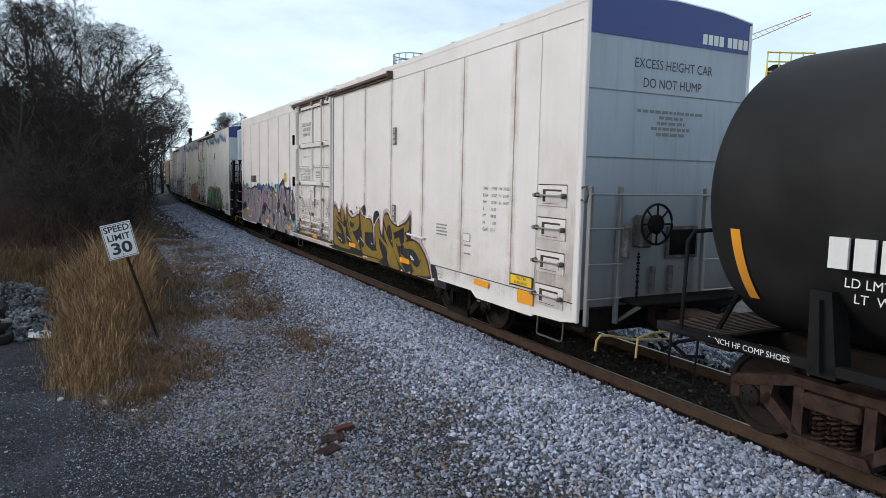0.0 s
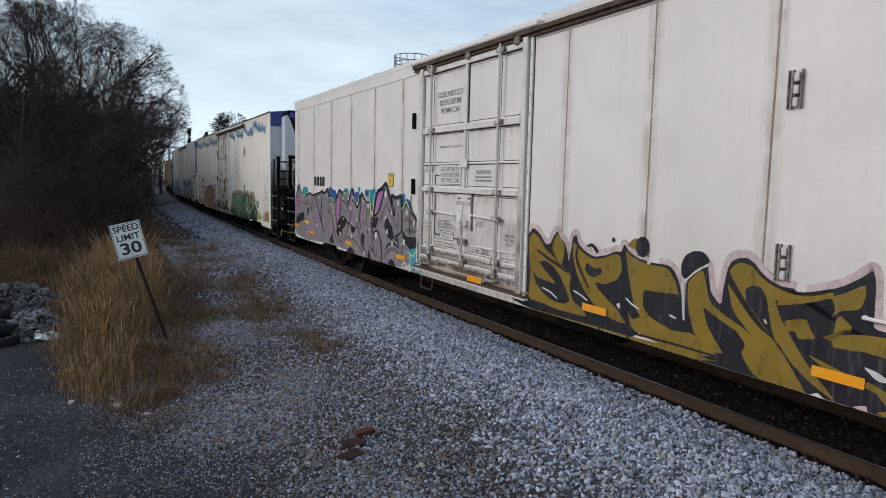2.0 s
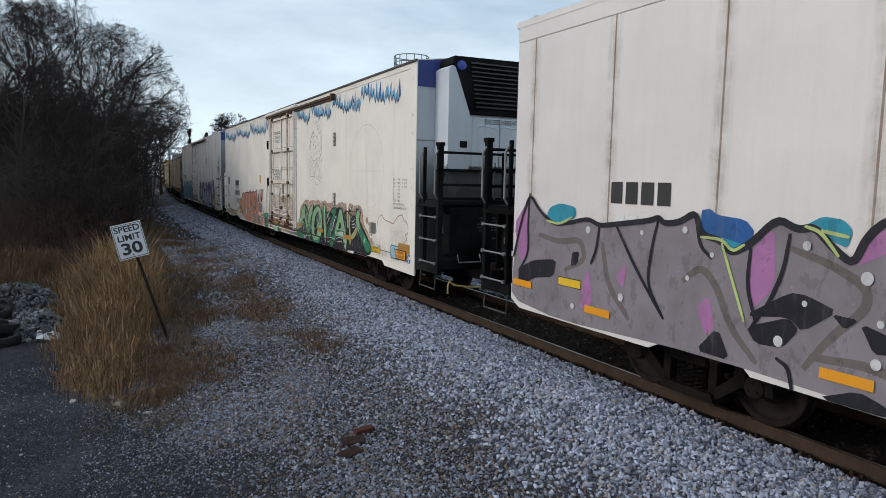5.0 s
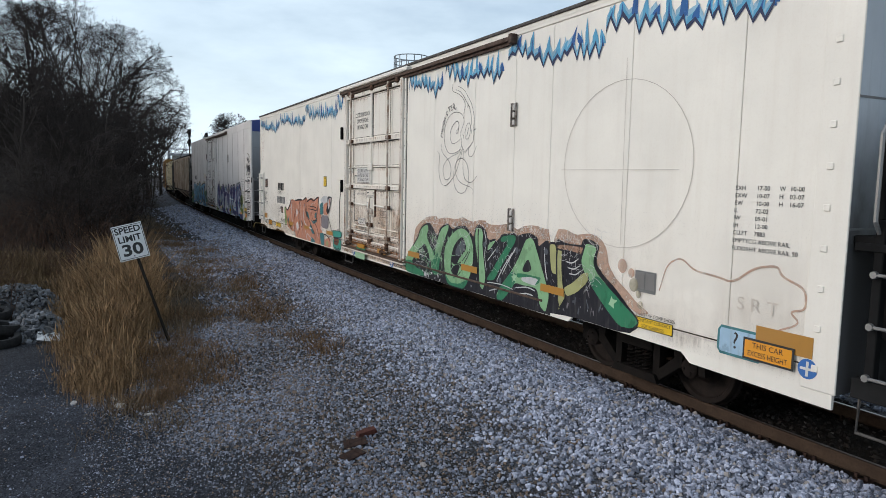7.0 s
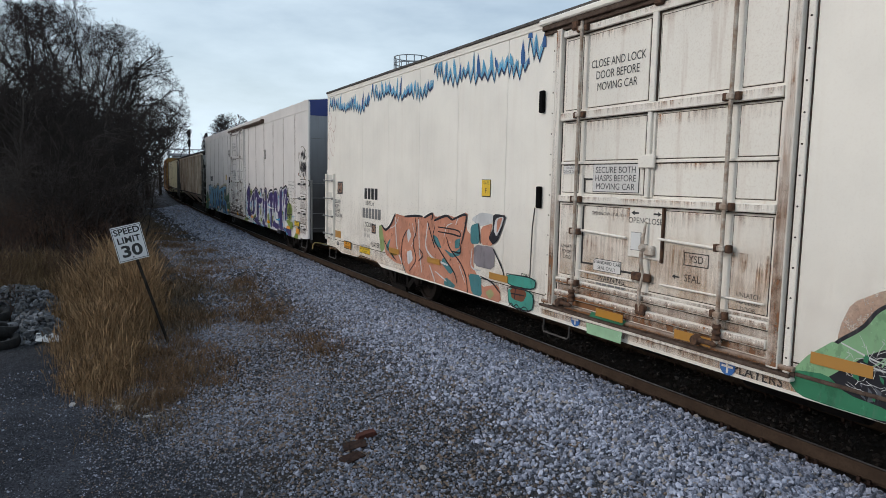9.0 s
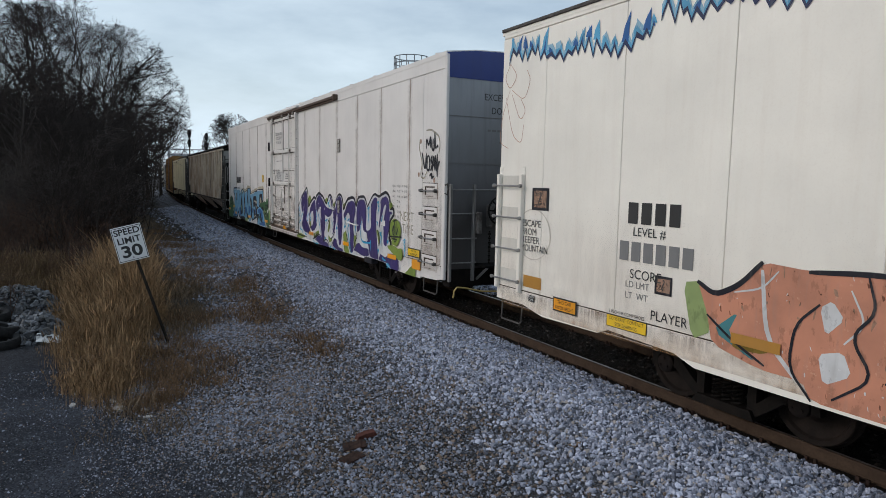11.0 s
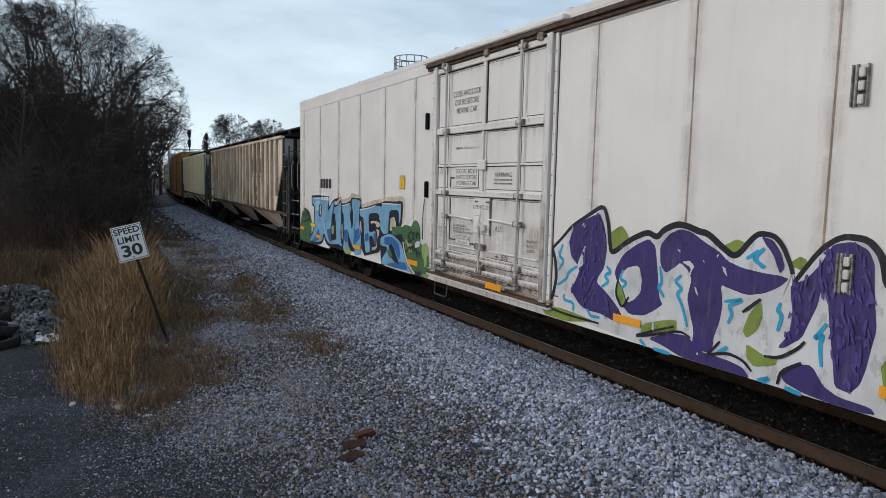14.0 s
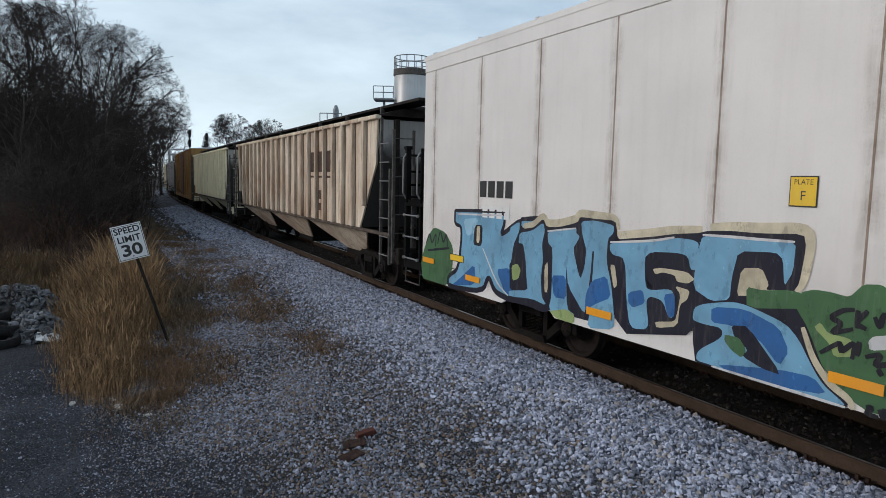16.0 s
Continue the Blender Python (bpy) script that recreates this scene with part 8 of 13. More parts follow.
    k.line("g_brown", 0.09, [(18.8,1.08),(18.23,1.13),(17.76,0.99),(17.53,0.81)])
    k.line("g_brown", 0.09, [(17.9,1.55),(17.67,1.29),(17.59,1.02),(17.42,0.77)])
    k.line("g_brown", 0.09, [(17.15,1.97),(17.23,1.63),(17.11,1.31)])
    k.line("g_brown", 0.09, [(16.93,1.5),(16.81,1.15),(16.64,0.86)])
    k.line("g_brown", 0.09, [(16.36,1.66),(16.18,1.86),(15.98,2.11),(15.84,1.97),(15.62,1.82),(15.41,1.59),(15.3,1.61),(15.32,1.92)])
    k.line("g_brown", 0.09, [(16.06,0.85),(15.94,0.98),(15.69,1.09),(15.41,1.1),(15.25,1.03)])
    k.line("g_brown", 0.09, [(15.06,1.77),(14.86,1.82),(14.66,1.76),(14.39,1.72)])
    k.line("g_brown", 0.09, [(14.91,1.57),(14.65,1.59),(14.38,1.58)])
    k.line("g_brown", 0.09, [(15.1,1.35),(15.02,1.21),(15.14,1.03)])
    k.line("g_brown", 0.09, [(16.82,1.03),(16.59,0.77),(16.48,1.02)])
    k.fill("g_violet", [(23.69,1.98),(23.34,2.38),(23.26,1.68),(23.47,1.38)])
    k.fill("g_violet", [(19.52,1.94),(19.24,2.28),(19.19,1.68),(19.45,1.38)])
    k.fill("g_violet", [(18.5,1.99),(18.21,2.35),(18.17,2.12),(18.4,1.99)])
    k.fill("g_violet", [(17.57,1.87),(17.42,1.86),(17.43,1.67),(17.6,1.51)])
    k.fill("g_violet", [(20.11,1.31),(19.96,1.48),(19.86,1.14),(19.97,1.02)])
    k.fill("g_violet", [(22.02,1.26),(21.92,1.52),(21.79,1.08),(22.06,0.92)])
    k.fill("g_violet", [(21.4,1.47),(21.21,1.68),(21.24,1.34)])
    k.fill("g_violet", [(18.11,1.22),(17.84,1.37),(17.85,1.19),(18.05,1.2)])
    k.fill("g_violet", [(16.74,1.77),(16.61,2.08),(16.5,2.34),(16.1,2.42),(16.21,2.21),(16.42,1.91),(16.51,1.83)])
    k.line("g_char", 0.05, [(16.74,1.77),(16.61,2.08),(16.5,2.34),(16.1,2.42),(16.21,2.21),(16.42,1.91),(16.51,1.83)], True)
    k.fill("g_violet", [(15.71,2.13),(15.63,2.19),(15.6,2.06)])
    k.line("g_char", 0.05, [(15.71,2.13),(15.63,2.19),(15.6,2.06)], True)
    k.fill("g_violet", [(15.51,1.37),(15.36,1.42),(15.3,1.28)])
    k.line("g_char", 0.05, [(15.51,1.37),(15.36,1.42),(15.3,1.28)], True)
    k.fill("g_char", [(23.53,1.32),(23.15,1.49),(22.6,1.56),(22.65,1.3),(23.14,1.22),(23.52,0.99)])
    k.fill("g_char", [(22.26,1.7),(22.11,1.72),(22.14,1.55),(22.28,1.49)])
    k.fill("g_char", [(19.52,1.33),(19.03,1.65),(18.86,1.65),(18.56,1.55),(18.88,1.3),(19.02,1.41)])
    k.fill("g_char", [(19.48,1.23),(19.02,1.41),(18.91,1.31),(19.07,1.1),(19.36,1.08)])
    k.fill("g_char", [(18.37,1.49),(18.01,1.39),(17.84,1.48),(18.06,1.27),(18.23,1.24)])
    k.fill("g_char", [(18.7,0.725),(18.33,0.89),(18.09,0.82),(18.02,0.73)])
    k.fill("g_char", [(17.53,1.31),(17.3,1.28),(17.38,0.98),(17.49,1.07)])
    k.fill("g_char", [(17.11,0.73),(17.04,0.98),(16.88,0.73)])
    k.fill("g_char", [(20.09,0.84),(19.82,1.15),(19.64,0.83)])
    k.fill("g_char", [(18.62,1.52),(18.37,1.51),(18.49,1.4)])
    k.fill("g_char", [(16.76,1.71),(16.4,1.78),(16.57,1.52),(16.69,1.47),(16.85,1.52)])
    k.fill("g_char", [(16.1,1.59),(15.92,1.8),(15.65,1.59),(15.51,1.37),(15.62,1.29),(15.83,1.32)])
    k.fill("g_char", [(15.08,1.58),(14.83,1.43),(14.49,1.47),(14.17,1.42),(14.35,1.26),(14.62,1.17),(14.82,1.25),(15.03,1.34)])
    k.fill("g_char", [(15.83,0.73),(15.76,0.83),(15.67,0.88),(15.51,0.84),(15.38,0.73)])
    k.line("g_char", 0.045, [(23.29,2.48),(23.32,2.06),(23.28,1.57),(23.53,1.27)])
    k.line("g_char", 0.045, [(20.72,2.26),(20.8,1.94),(20.86,1.47),(20.57,1.09)])
    k.line("g_char", 0.045, [(20.19,2.33),(20.11,1.99),(19.94,1.87)])
    k.line("g_char", 0.045, [(19.07,2.21),(19.11,1.85),(19.24,1.51),(19.44,1.2)])
    k.line("g_char", 0.045, [(18.19,2.4),(18.17,2.04)])
    k.line("g_char", 0.045, [(17.65,2.25),(17.58,1.97),(17.69,1.68),(17.6,1.44)])
    k.line("g_char", 0.045, [(19.13,0.99),(18.99,0.93),(18.94,0.72)])
    k.line("g_char", 0.045, [(17.46,1.32),(17.55,1.17),(17.43,0.97),(17.22,0.81)])
    k.line("g_char", 0.045, [(16.84,1.84),(16.89,1.6),(16.66,1.18)])
    k.line("g_char", 0.045, [(21.73,2.1),(21.77,1.78),(21.87,1.58)])
    k.line("g_char", 0.045, [(21.43,2.14),(21.06,1.64),(20.57,1.09)])
    k.line("g_char", 0.045, [(19.48,2.03),(19.5,1.65),(19.37,1.29)])
    k.line("g_char", 0.05, [(16.79,1.7),(16.37,1.91),(16.07,2.43)])
    k.line("g_char", 0.05, [(16.39,1.4),(16.25,1.13),(16.19,0.73)])
    k.line("g_char", 0.05, [(15.92,2.45),(15.73,2.14),(15.46,1.78),(15.52,2.06)])
    k.line("g_char", 0.05, [(15.14,2.3),(15.11,2.01),(15.08,1.51),(15.43,1.4)])
    k.line("g_char", 0.05, [(15.63,1.62),(15.6,1.22)])
    k.line("g_char", 0.05, [(15.99,1.04),(15.87,1.17),(15.54,1.25),(15.26,1.16)])
    k.line("g_char", 0.05, [(15.32,1.41),(15.26,1.16)])
    k.line("g_char", 0.05, [(16.93,1.04),(16.76,0.92)])
    k.line("g_char", 0.05, [(16.39,1.4),(16.54,1.45),(16.73,1.35)])
    k.line("g_char", 0.075, [(23.67,1.48),(23.49,2.05),(23.29,2.48),(23.03,2.23),(22.68,2.05),(22.33,2.1),(21.95,2.18),(21.73,2.1),(21.43,2.14),(20.86,2.22),(20.72,2.27),(20.63,2.2),(20.41,2.23),(20.19,2.36),(20.11,2.12),(19.83,2.07),(19.71,1.95),(19.49,2.07),(19.21,2.35),(19,2.25),(18.83,2.29),(18.66,2.12),(18.46,1.98),(18.36,2.25),(18.19,2.41),(18.09,2.19),(18.02,2.05),(17.87,1.92),(17.74,1.96),(17.65,2.26),(17.59,2.18),(17.53,2.31),(17.44,2.21),(17.31,2.15),(17.16,2.07),(16.93,2.1)])
    k.line("g_char", 0.085, [(16.93,2.1),(16.84,1.84),(16.8,1.91),(16.86,1.69),(16.76,1.72),(16.63,2.07),(16.53,2.36),(16.27,2.42),(16.07,2.52),(15.99,2.56),(15.92,2.45),(15.8,2.29),(15.71,2.15),(15.66,2.27),(15.62,2.29),(15.5,2.24),(15.31,2.25),(15.14,2.31),(15.1,2.01),(14.98,2.07),(14.89,2.15),(14.74,2.06),(14.59,1.96),(14.43,1.87),(14.28,1.77),(14.17,1.7),(14.08,1.7),(14.09,1.63)])
    k.line("g_lime", 0.035, [(22.86,2.1),(22.56,2.06),(22.28,2.18)])
    k.line("g_lime", 0.035, [(20.11,2.09),(19.83,2.09),(19.69,1.97),(19.55,2.06)])
    k.line("g_lime", 0.035, [(19.83,2.05),(19.6,1.51),(19.5,1.27)])
    k.line("g_lime", 0.035, [(18.93,2.29),(18.77,2.25),(18.59,2.04)])
    k.line("g_lime", 0.035, [(18.77,2.26),(18.51,2.22)])
    k.line("g_lime", 0.035, [(18.05,2.12),(17.88,2),(17.74,2.06),(17.7,2.28)])
    k.line("g_lime", 0.035, [(17.37,2.24),(17.24,2.22),(17.14,2.14),(16.98,2.2),(16.95,2.38)])
    k.line("g_lime", 0.035, [(16.98,2.18),(16.83,1.76),(16.78,1.88)])
    k.fill("g_cyan", [(14.74,1.15),(14.35,1.26),(14.21,1.3),(14.14,1.29),(14.13,1.07),(14.1,0.74),(14.33,0.731),(14.54,0.73),(14.7,0.98)])
    k.fill("g_blue", [(14.46,0.731),(14.35,0.84),(14.28,0.731)])
    k.line("g_lime", 0.045, [(17.01,2.28),(16.87,1.71)])
    k.line("g_lime", 0.045, [(16.67,2.26),(16.81,1.72)])
    k.line("g_lime", 0.045, [(15.11,2.01),(15,2.05),(14.89,2.21),(14.75,2.07),(14.59,1.97)])
    k.line("g_lime", 0.045, [(14.77,1.14),(14.67,1.1),(14.5,1.04),(14.27,1.26)])
    k.line("g_lime", 0.045, [(14.67,1.05),(14.58,0.89)])
    k.dots("g_palewhite", .05, [(21.94,2.03)])
    k.dots("g_palewhite", .04, [(20.32,2.15)])
    k.dots("g_palewhite", .03, [(19.94,1.91)])
    k.dots("g_palewhite", .03, [(20.97,2.07)])
    k.dots("g_palewhite", .05, [(21.28,1.23)])
    k.dots("g_palewhite", .03, [(20.25,1.62)])
    k.dots("g_palewhite", .045, [(18.89,2.11)])
    k.dots("g_palewhite", .06, [(18.33,1.88)])
    k.dots("g_palewhite", .05, [(18.13,2.16)])
    k.dots("g_palewhite", .04, [(17.37,2.08)])
    k.dots("g_palewhite", .06, [(17.07,1.99)])
    k.dots("g_palewhite", .055, [(19.11,1.16)])
    k.dots("g_palewhite", .03, [(18.87,1.57)])
    k.dots("g_palewhite", .04, [(17.86,1.61)])
    k.dots("g_palewhite", .05, [(18.2,1.16)])
    k.dots("g_palewhite", .035, [(18.19,1.51)])
    k.dots("g_palewhite", .04, [(22.2,0.96)])
    k.dots("g_palewhite", .04, [(17.17,1.45)])
    k.dots("g_palewhite", .04, [(16.96,1.44)])
    k.dots("g_palewhite", .06, [(17.32,0.82)])
    k.dots("g_palewhite", .075, [(15.99,2.3)])
    k.dots("g_palewhite", .075, [(16.55,1.32)])
    k.dots("g_palewhite", .07, [(15.27,2.14)])
    k.dots("g_palewhite", .045, [(15.63,1.9)])
    k.dots("g_palewhite", .06, [(14.83,1.95)])
    k.dots("g_palewhite", .06, [(15.88,1.46)])
    k.dots("g_palewhite", .06, [(15.57,1.22)])
    k.dots("g_palewhite", .07, [(14.95,1.31)])
    k.dots("g_palewhite", .035, [(15.05,1.27)])
    k.dots("g_palewhite", .035, [(15.98,1.77)])
    k.dots("g_palewhite", .05, [(14.46,1.75)])
    k.dots("g_palewhite", .03, [(14.24,1.65)])
    k.line("g_palewhite", 0.035, [(15.02,0.7),(14.96,0.84),(14.86,0.9),(14.82,0.84),(14.93,0.72)])
    k.line("g_palewhite", 0.035, [(14.8,0.88),(14.75,0.72)])
    k.line("g_palewhite", 0.035, [(14.7,0.9),(14.71,0.71),(14.61,0.74)])
    k.line("g_palewhite", 0.035, [(14.6,0.88),(14.55,0.72),(14.49,0.87),(14.44,0.73)])
    k.line("g_palewhite", 0.035, [(14.41,0.85),(14.31,0.8),(14.38,0.73),(14.25,0.82),(14.02,0.72)])
    k.line("g_palewhite", 0.035, [(15.07,0.78),(14.89,0.92)])


def purple_mural(car):
    """purple sprayed lettering with white edges and green patches"""
    g = part("graffiti", Geo().box(1.4, 10.3, FACE - 0.02, FACE - 0.015, 0.8, 2.4), M["white"], car, "purple sprayed lettering with white edges and green patches")
    k = Mural(g)
    k.fill("g_green", [(9.23,1.95),(9.18,2.08),(9,2.17),(8.87,2.04),(8.86,1.92),(9.11,1.78)])
    k.fill("g_green", [(7.5,2.03),(7.46,2.06),(7.31,2.14),(7.2,2.11),(7.27,1.96)])
    k.fill("g_green", [(6.72,1.95),(6.61,2.04),(6.53,2.01),(6.57,1.9)])
    k.fill("g_green", [(5.88,1.98),(5.6,2.09),(5.63,1.91),(5.79,1.76)])
    k.fill("g_green", [(4.91,2.09),(4.75,2.13),(4.76,1.96)])
    k.fill("g_green", [(7.44,1.96),(7.19,2.1),(7.13,1.99)])
    k.fill("g_green", [(2.63,2.14),(2.52,2.19),(2.43,2.11),(2.52,2.02)])
    k.fill("g_green", [(2.52,1.61),(2.39,1.8),(2.2,1.84),(2.13,1.61),(2.16,1.35),(2.31,1.25),(2.47,1.24)])
    k.fill("g_palewhite", [(10.4,1.74),(10.17,1.92),(9.98,2.09),(9.68,2.24),(9.35,2.41),(9.25,2.19),(9.21,1.95),(9.17,1.78),(8.86,1.99),(8.56,2.12),(8.4,2.06),(8.31,2.16),(8.12,2.24),(7.96,2.23),(7.8,2.18),(7.68,2.17),(7.5,2.05),(7.35,1.96),(7.27,1.99),(7.15,2.14),(7.06,2.22),(6.89,2.21),(6.79,2.12),(6.7,1.95),(6.67,1.86),(7.1,0.74),(8.5,0.738),(9.6,0.8),(10.28,1.02)])
    k.fill("g_palewhite", [(6.65,1.78),(6.42,2.12),(6.23,2.26),(6,2.25),(5.87,2.11),(5.81,1.83),(5.62,2.05),(5.46,2.16),(5.13,2.21),(4.95,2.19),(4.81,1.97),(4.68,2.21),(4.55,2.24),(4.28,2.26),(4.15,2.21),(4.04,2.05),(4.01,2.01),(3.9,0.804),(5,0.743),(7.4,0.74)])
    k.fill("g_palewhite", [(4.01,2.01),(3.83,2.17),(3.66,2.3),(3.49,2.34),(3.36,2.3),(3.23,2.29),(3.09,2.34),(2.84,2.4),(2.71,2.35),(2.61,2.26),(2.57,2.02),(2.47,2.06),(2.37,2.01),(2.38,1.9),(2.49,1.83),(2.58,1.76),(2.63,1.58),(2.62,1.41),(2.49,1.26),(2.6,1.21),(2.31,1.18),(2.09,1.11),(1.9,0.704),(2.6,0.704),(2.85,0.804),(4.15,0.804)])
    k.line("g_char", 0.075, [(10.4,1.74),(10.17,1.92),(9.98,2.09),(9.68,2.24),(9.35,2.41),(9.25,2.19),(9.21,1.95),(9.17,1.78),(8.86,1.99),(8.56,2.12),(8.4,2.06),(8.31,2.16),(8.12,2.24),(7.96,2.23),(7.8,2.18),(7.68,2.17),(7.5,2.05),(7.35,1.96),(7.27,1.99),(7.15,2.14),(7.06,2.22),(6.89,2.21),(6.79,2.12),(6.7,1.95),(6.67,1.86)])
    k.line("g_char", 0.075, [(6.65,1.78),(6.42,2.12),(6.23,2.26),(6,2.25),(5.87,2.11),(5.81,1.83),(5.62,2.05),(5.46,2.16),(5.13,2.21),(4.95,2.19),(4.81,1.97),(4.68,2.21),(4.55,2.24),(4.28,2.26),(4.15,2.21),(4.04,2.05),(4.01,2.01)])
    k.line("g_char", 0.075, [(4.01,2.01),(3.83,2.17),(3.66,2.3),(3.49,2.34),(3.36,2.3),(3.23,2.29),(3.09,2.34),(2.84,2.4),(2.71,2.35),(2.61,2.26),(2.57,2.02),(2.47,2.06),(2.37,2.01),(2.38,1.9),(2.49,1.83),(2.58,1.76),(2.63,1.58),(2.62,1.41),(2.49,1.26),(2.6,1.21),(2.31,1.18),(2.09,1.11)])
    k.line("g_char", 0.07, [(10.4,1.74),(10.32,1.57),(10.28,1.3),(10.38,0.99)])
    k.fill("g_purple", [(9.95,2.09),(9.67,2.21),(9.42,2.3),(9.33,2.16),(9.28,2),(9.25,1.83),(9.29,1.59),(9.4,1.45),(9.42,1.38),(9.21,1.27),(9,1.12),(8.92,1.02),(9.05,0.93),(9.3,0.98),(9.59,0.98),(9.75,1.02),(9.96,1.2),(9.84,1.37),(9.77,1.53),(9.97,1.66),(10.03,1.86)])
    k.fill("g_purple", [(9.1,1.57),(8.95,1.81),(8.73,1.95),(8.53,2.04),(8.42,1.96),(8.37,1.7),(8.32,1.36),(8.26,1.29),(8.38,1.2),(8.55,1.1),(8.8,1.07),(8.93,1.17),(8.91,1.31),(9.02,1.41)])
    k.fill("g_purple", [(8.35,1.97),(8.22,2.12),(8.06,2.19),(7.9,2.17),(7.75,2.09),(7.52,1.99),(7.4,1.9),(7.22,1.85),(6.96,1.83),(6.8,1.83),(6.7,1.81),(6.79,1.72),(6.95,1.63),(7.15,1.58),(7.38,1.62),(7.47,1.64),(7.43,1.43),(7.46,1.23),(7.52,1.06),(7.53,0.88),(7.81,0.87),(7.79,1.08),(7.86,1.27),(7.91,1.43),(7.86,1.64),(7.92,1.74),(8.03,1.81),(8.12,1.74),(8.24,1.66),(8.33,1.75)])
    k.fill("g_purple", [(7.03,2.19),(6.9,2.17),(6.8,2.05),(6.75,1.91),(6.8,1.84),(6.89,2.03),(6.97,2.11)])
    k.fill("g_purple", [(6.68,1.76),(6.53,1.83),(6.41,1.98),(6.35,2.09),(6.3,2.18),(6.13,2.22),(5.99,2.16),(5.93,2.04),(5.92,1.89),(5.9,1.7),(5.87,1.49),(5.9,1.32),(5.93,1.12),(5.97,0.98),(6.05,0.88),(6.19,0.9),(6.22,1.11),(6.27,1.4),(6.32,1.73),(6.38,1.75),(6.4,1.61),(6.47,1.43),(6.53,1.27),(6.71,1.13),(6.77,1.13),(6.66,1.28),(6.64,1.5),(6.67,1.64)])
    k.fill("g_purple", [(8.47,0.84),(8.14,0.98),(7.87,1),(7.7,0.87),(7.32,0.86),(7.14,0.83),(7.05,0.74),(7.22,0.74),(7.59,0.74),(7.95,0.74),(8.24,0.81)])
    k.fill("g_purple", [(6.73,0.9),(6.55,1.02),(6.41,1.04),(6.29,0.88),(6.15,0.82),(5.86,0.81),(5.82,0.76),(5.94,0.742),(6.27,0.741),(6.49,0.76),(6.68,0.81)])
    k.fill("g_purple", [(5.81,1.72),(5.63,1.88),(5.48,2.05),(5.16,2.13),(4.94,2.1),(4.85,1.96),(4.84,1.83),(4.94,1.68),(5.02,1.45),(4.96,1.23),(4.99,1.04),(5,0.81),(5.21,0.77),(5.27,1.04),(5.25,1.27),(5.31,1.5),(5.29,1.73),(5.43,1.81),(5.62,1.67),(5.7,1.6)])
    k.fill("g_purple", [(4.78,1.88),(4.68,2.12),(4.51,2.18),(4.27,2.18),(4.15,2.11),(4.07,1.96),(4.06,1.75),(4.1,1.59),(4.07,1.43),(3.87,1.46),(3.76,1.54),(3.76,1.83),(3.78,2.06),(3.65,2.2),(3.48,2.27),(3.36,2.23),(3.35,2.11),(3.41,1.91),(3.42,1.73),(3.4,1.51),(3.36,1.25),(3.3,1),(3.25,0.82),(3.46,0.804),(3.82,0.83),(3.94,1.13),(4.14,1.13),(4.36,1.17),(4.42,1.33),(4.38,1.55),(4.5,1.55),(4.54,1.41),(4.71,1.34),(4.78,1.57)])
    k.fill("g_purple", [(3.17,2.18),(3.08,2.26),(2.83,2.31),(2.69,2.25),(2.63,2.14),(2.63,1.98),(2.55,1.95),(2.6,1.83),(2.63,1.58),(2.69,1.43),(2.75,1.28),(2.77,1.17),(2.88,1.18),(2.96,1.23),(2.96,1.44),(2.97,1.65),(2.94,1.83),(2.81,2.05),(2.82,2.12),(2.92,2.09),(3.02,1.93),(3.12,1.77),(3.22,1.54),(3.25,1.64),(3.17,1.91),(3.14,2.05)])
    k.fill("g_purple", [(4.98,0.86),(4.8,1.04),(4.57,1.1),(4.35,1),(3.91,1.01),(3.87,0.83),(4.33,0.79),(4.67,0.84)])
    k.fill("g_purple", [(3.25,0.82),(3.13,0.97),(2.98,0.94),(2.82,0.91),(2.62,1.03),(2.36,1.04),(2.07,0.96),(2.05,0.704),(2.3,0.704),(2.52,0.704),(2.71,0.8),(2.89,0.804),(3.04,0.81)])
    k.fill("g_palewhite", [(9.67,1.88),(9.69,1.59),(9.86,1.49),(9.78,1.68)])
    k.fill("g_palewhite", [(9.02,1.48),(8.87,1.65),(8.67,1.7),(8.61,1.54),(8.62,1.38),(8.72,1.27),(8.84,1.21),(8.92,1.36)])
    k.fill("g_palewhite", [(8.01,1.82),(7.9,1.85),(7.83,1.79),(7.87,1.73),(7.92,1.64),(7.87,1.77)])
    k.fill("g_palewhite", [(4.38,1.8),(4.34,1.63),(4.28,1.43),(4.16,1.39),(4.06,1.4),(3.95,1.17),(4.36,1.17),(4.45,1.32),(4.41,1.54)])
    k.fill("g_palewhite", [(2.92,2.07),(2.81,2.12),(2.86,2),(2.96,1.86),(3.01,1.89)])
    k.fill("g_green", [(9.02,1.46),(9.04,1.29),(8.92,1.15),(8.86,1.22),(8.93,1.35)])
    k.fill("g_green", [(7.17,1.21),(7.1,1.41),(6.98,1.55),(6.95,1.41),(7,1.25),(7.12,1.14)])
    k.fill("g_green", [(8.57,1),(8.2,1.12),(8.04,1.15),(8.03,1.03),(8.36,0.91),(8.59,0.84)])
    k.fill("g_green", [(7.12,1.09),(6.9,1.01),(6.76,1.03),(6.77,0.95),(7.01,0.87),(7.1,0.94)])
    k.fill("g_green", [(10.63,0.88),(10.1,0.91),(9.4,0.86),(10.01,0.74),(10.53,0.75)])
    k.fill("g_green", [(5.82,1.23),(5.57,1.32),(5.5,1.04),(5.29,0.743),(5.7,0.742),(5.76,0.94)])
    k.fill("g_green", [(4.97,1.23),(4.85,1.27),(4.76,1.22),(4.86,0.93),(4.95,0.96)])
    k.fill("g_green", [(3.4,1.49),(3.3,1.52),(3.2,1.43),(3.17,1.25),(3.25,1.16),(3.3,1.34)])
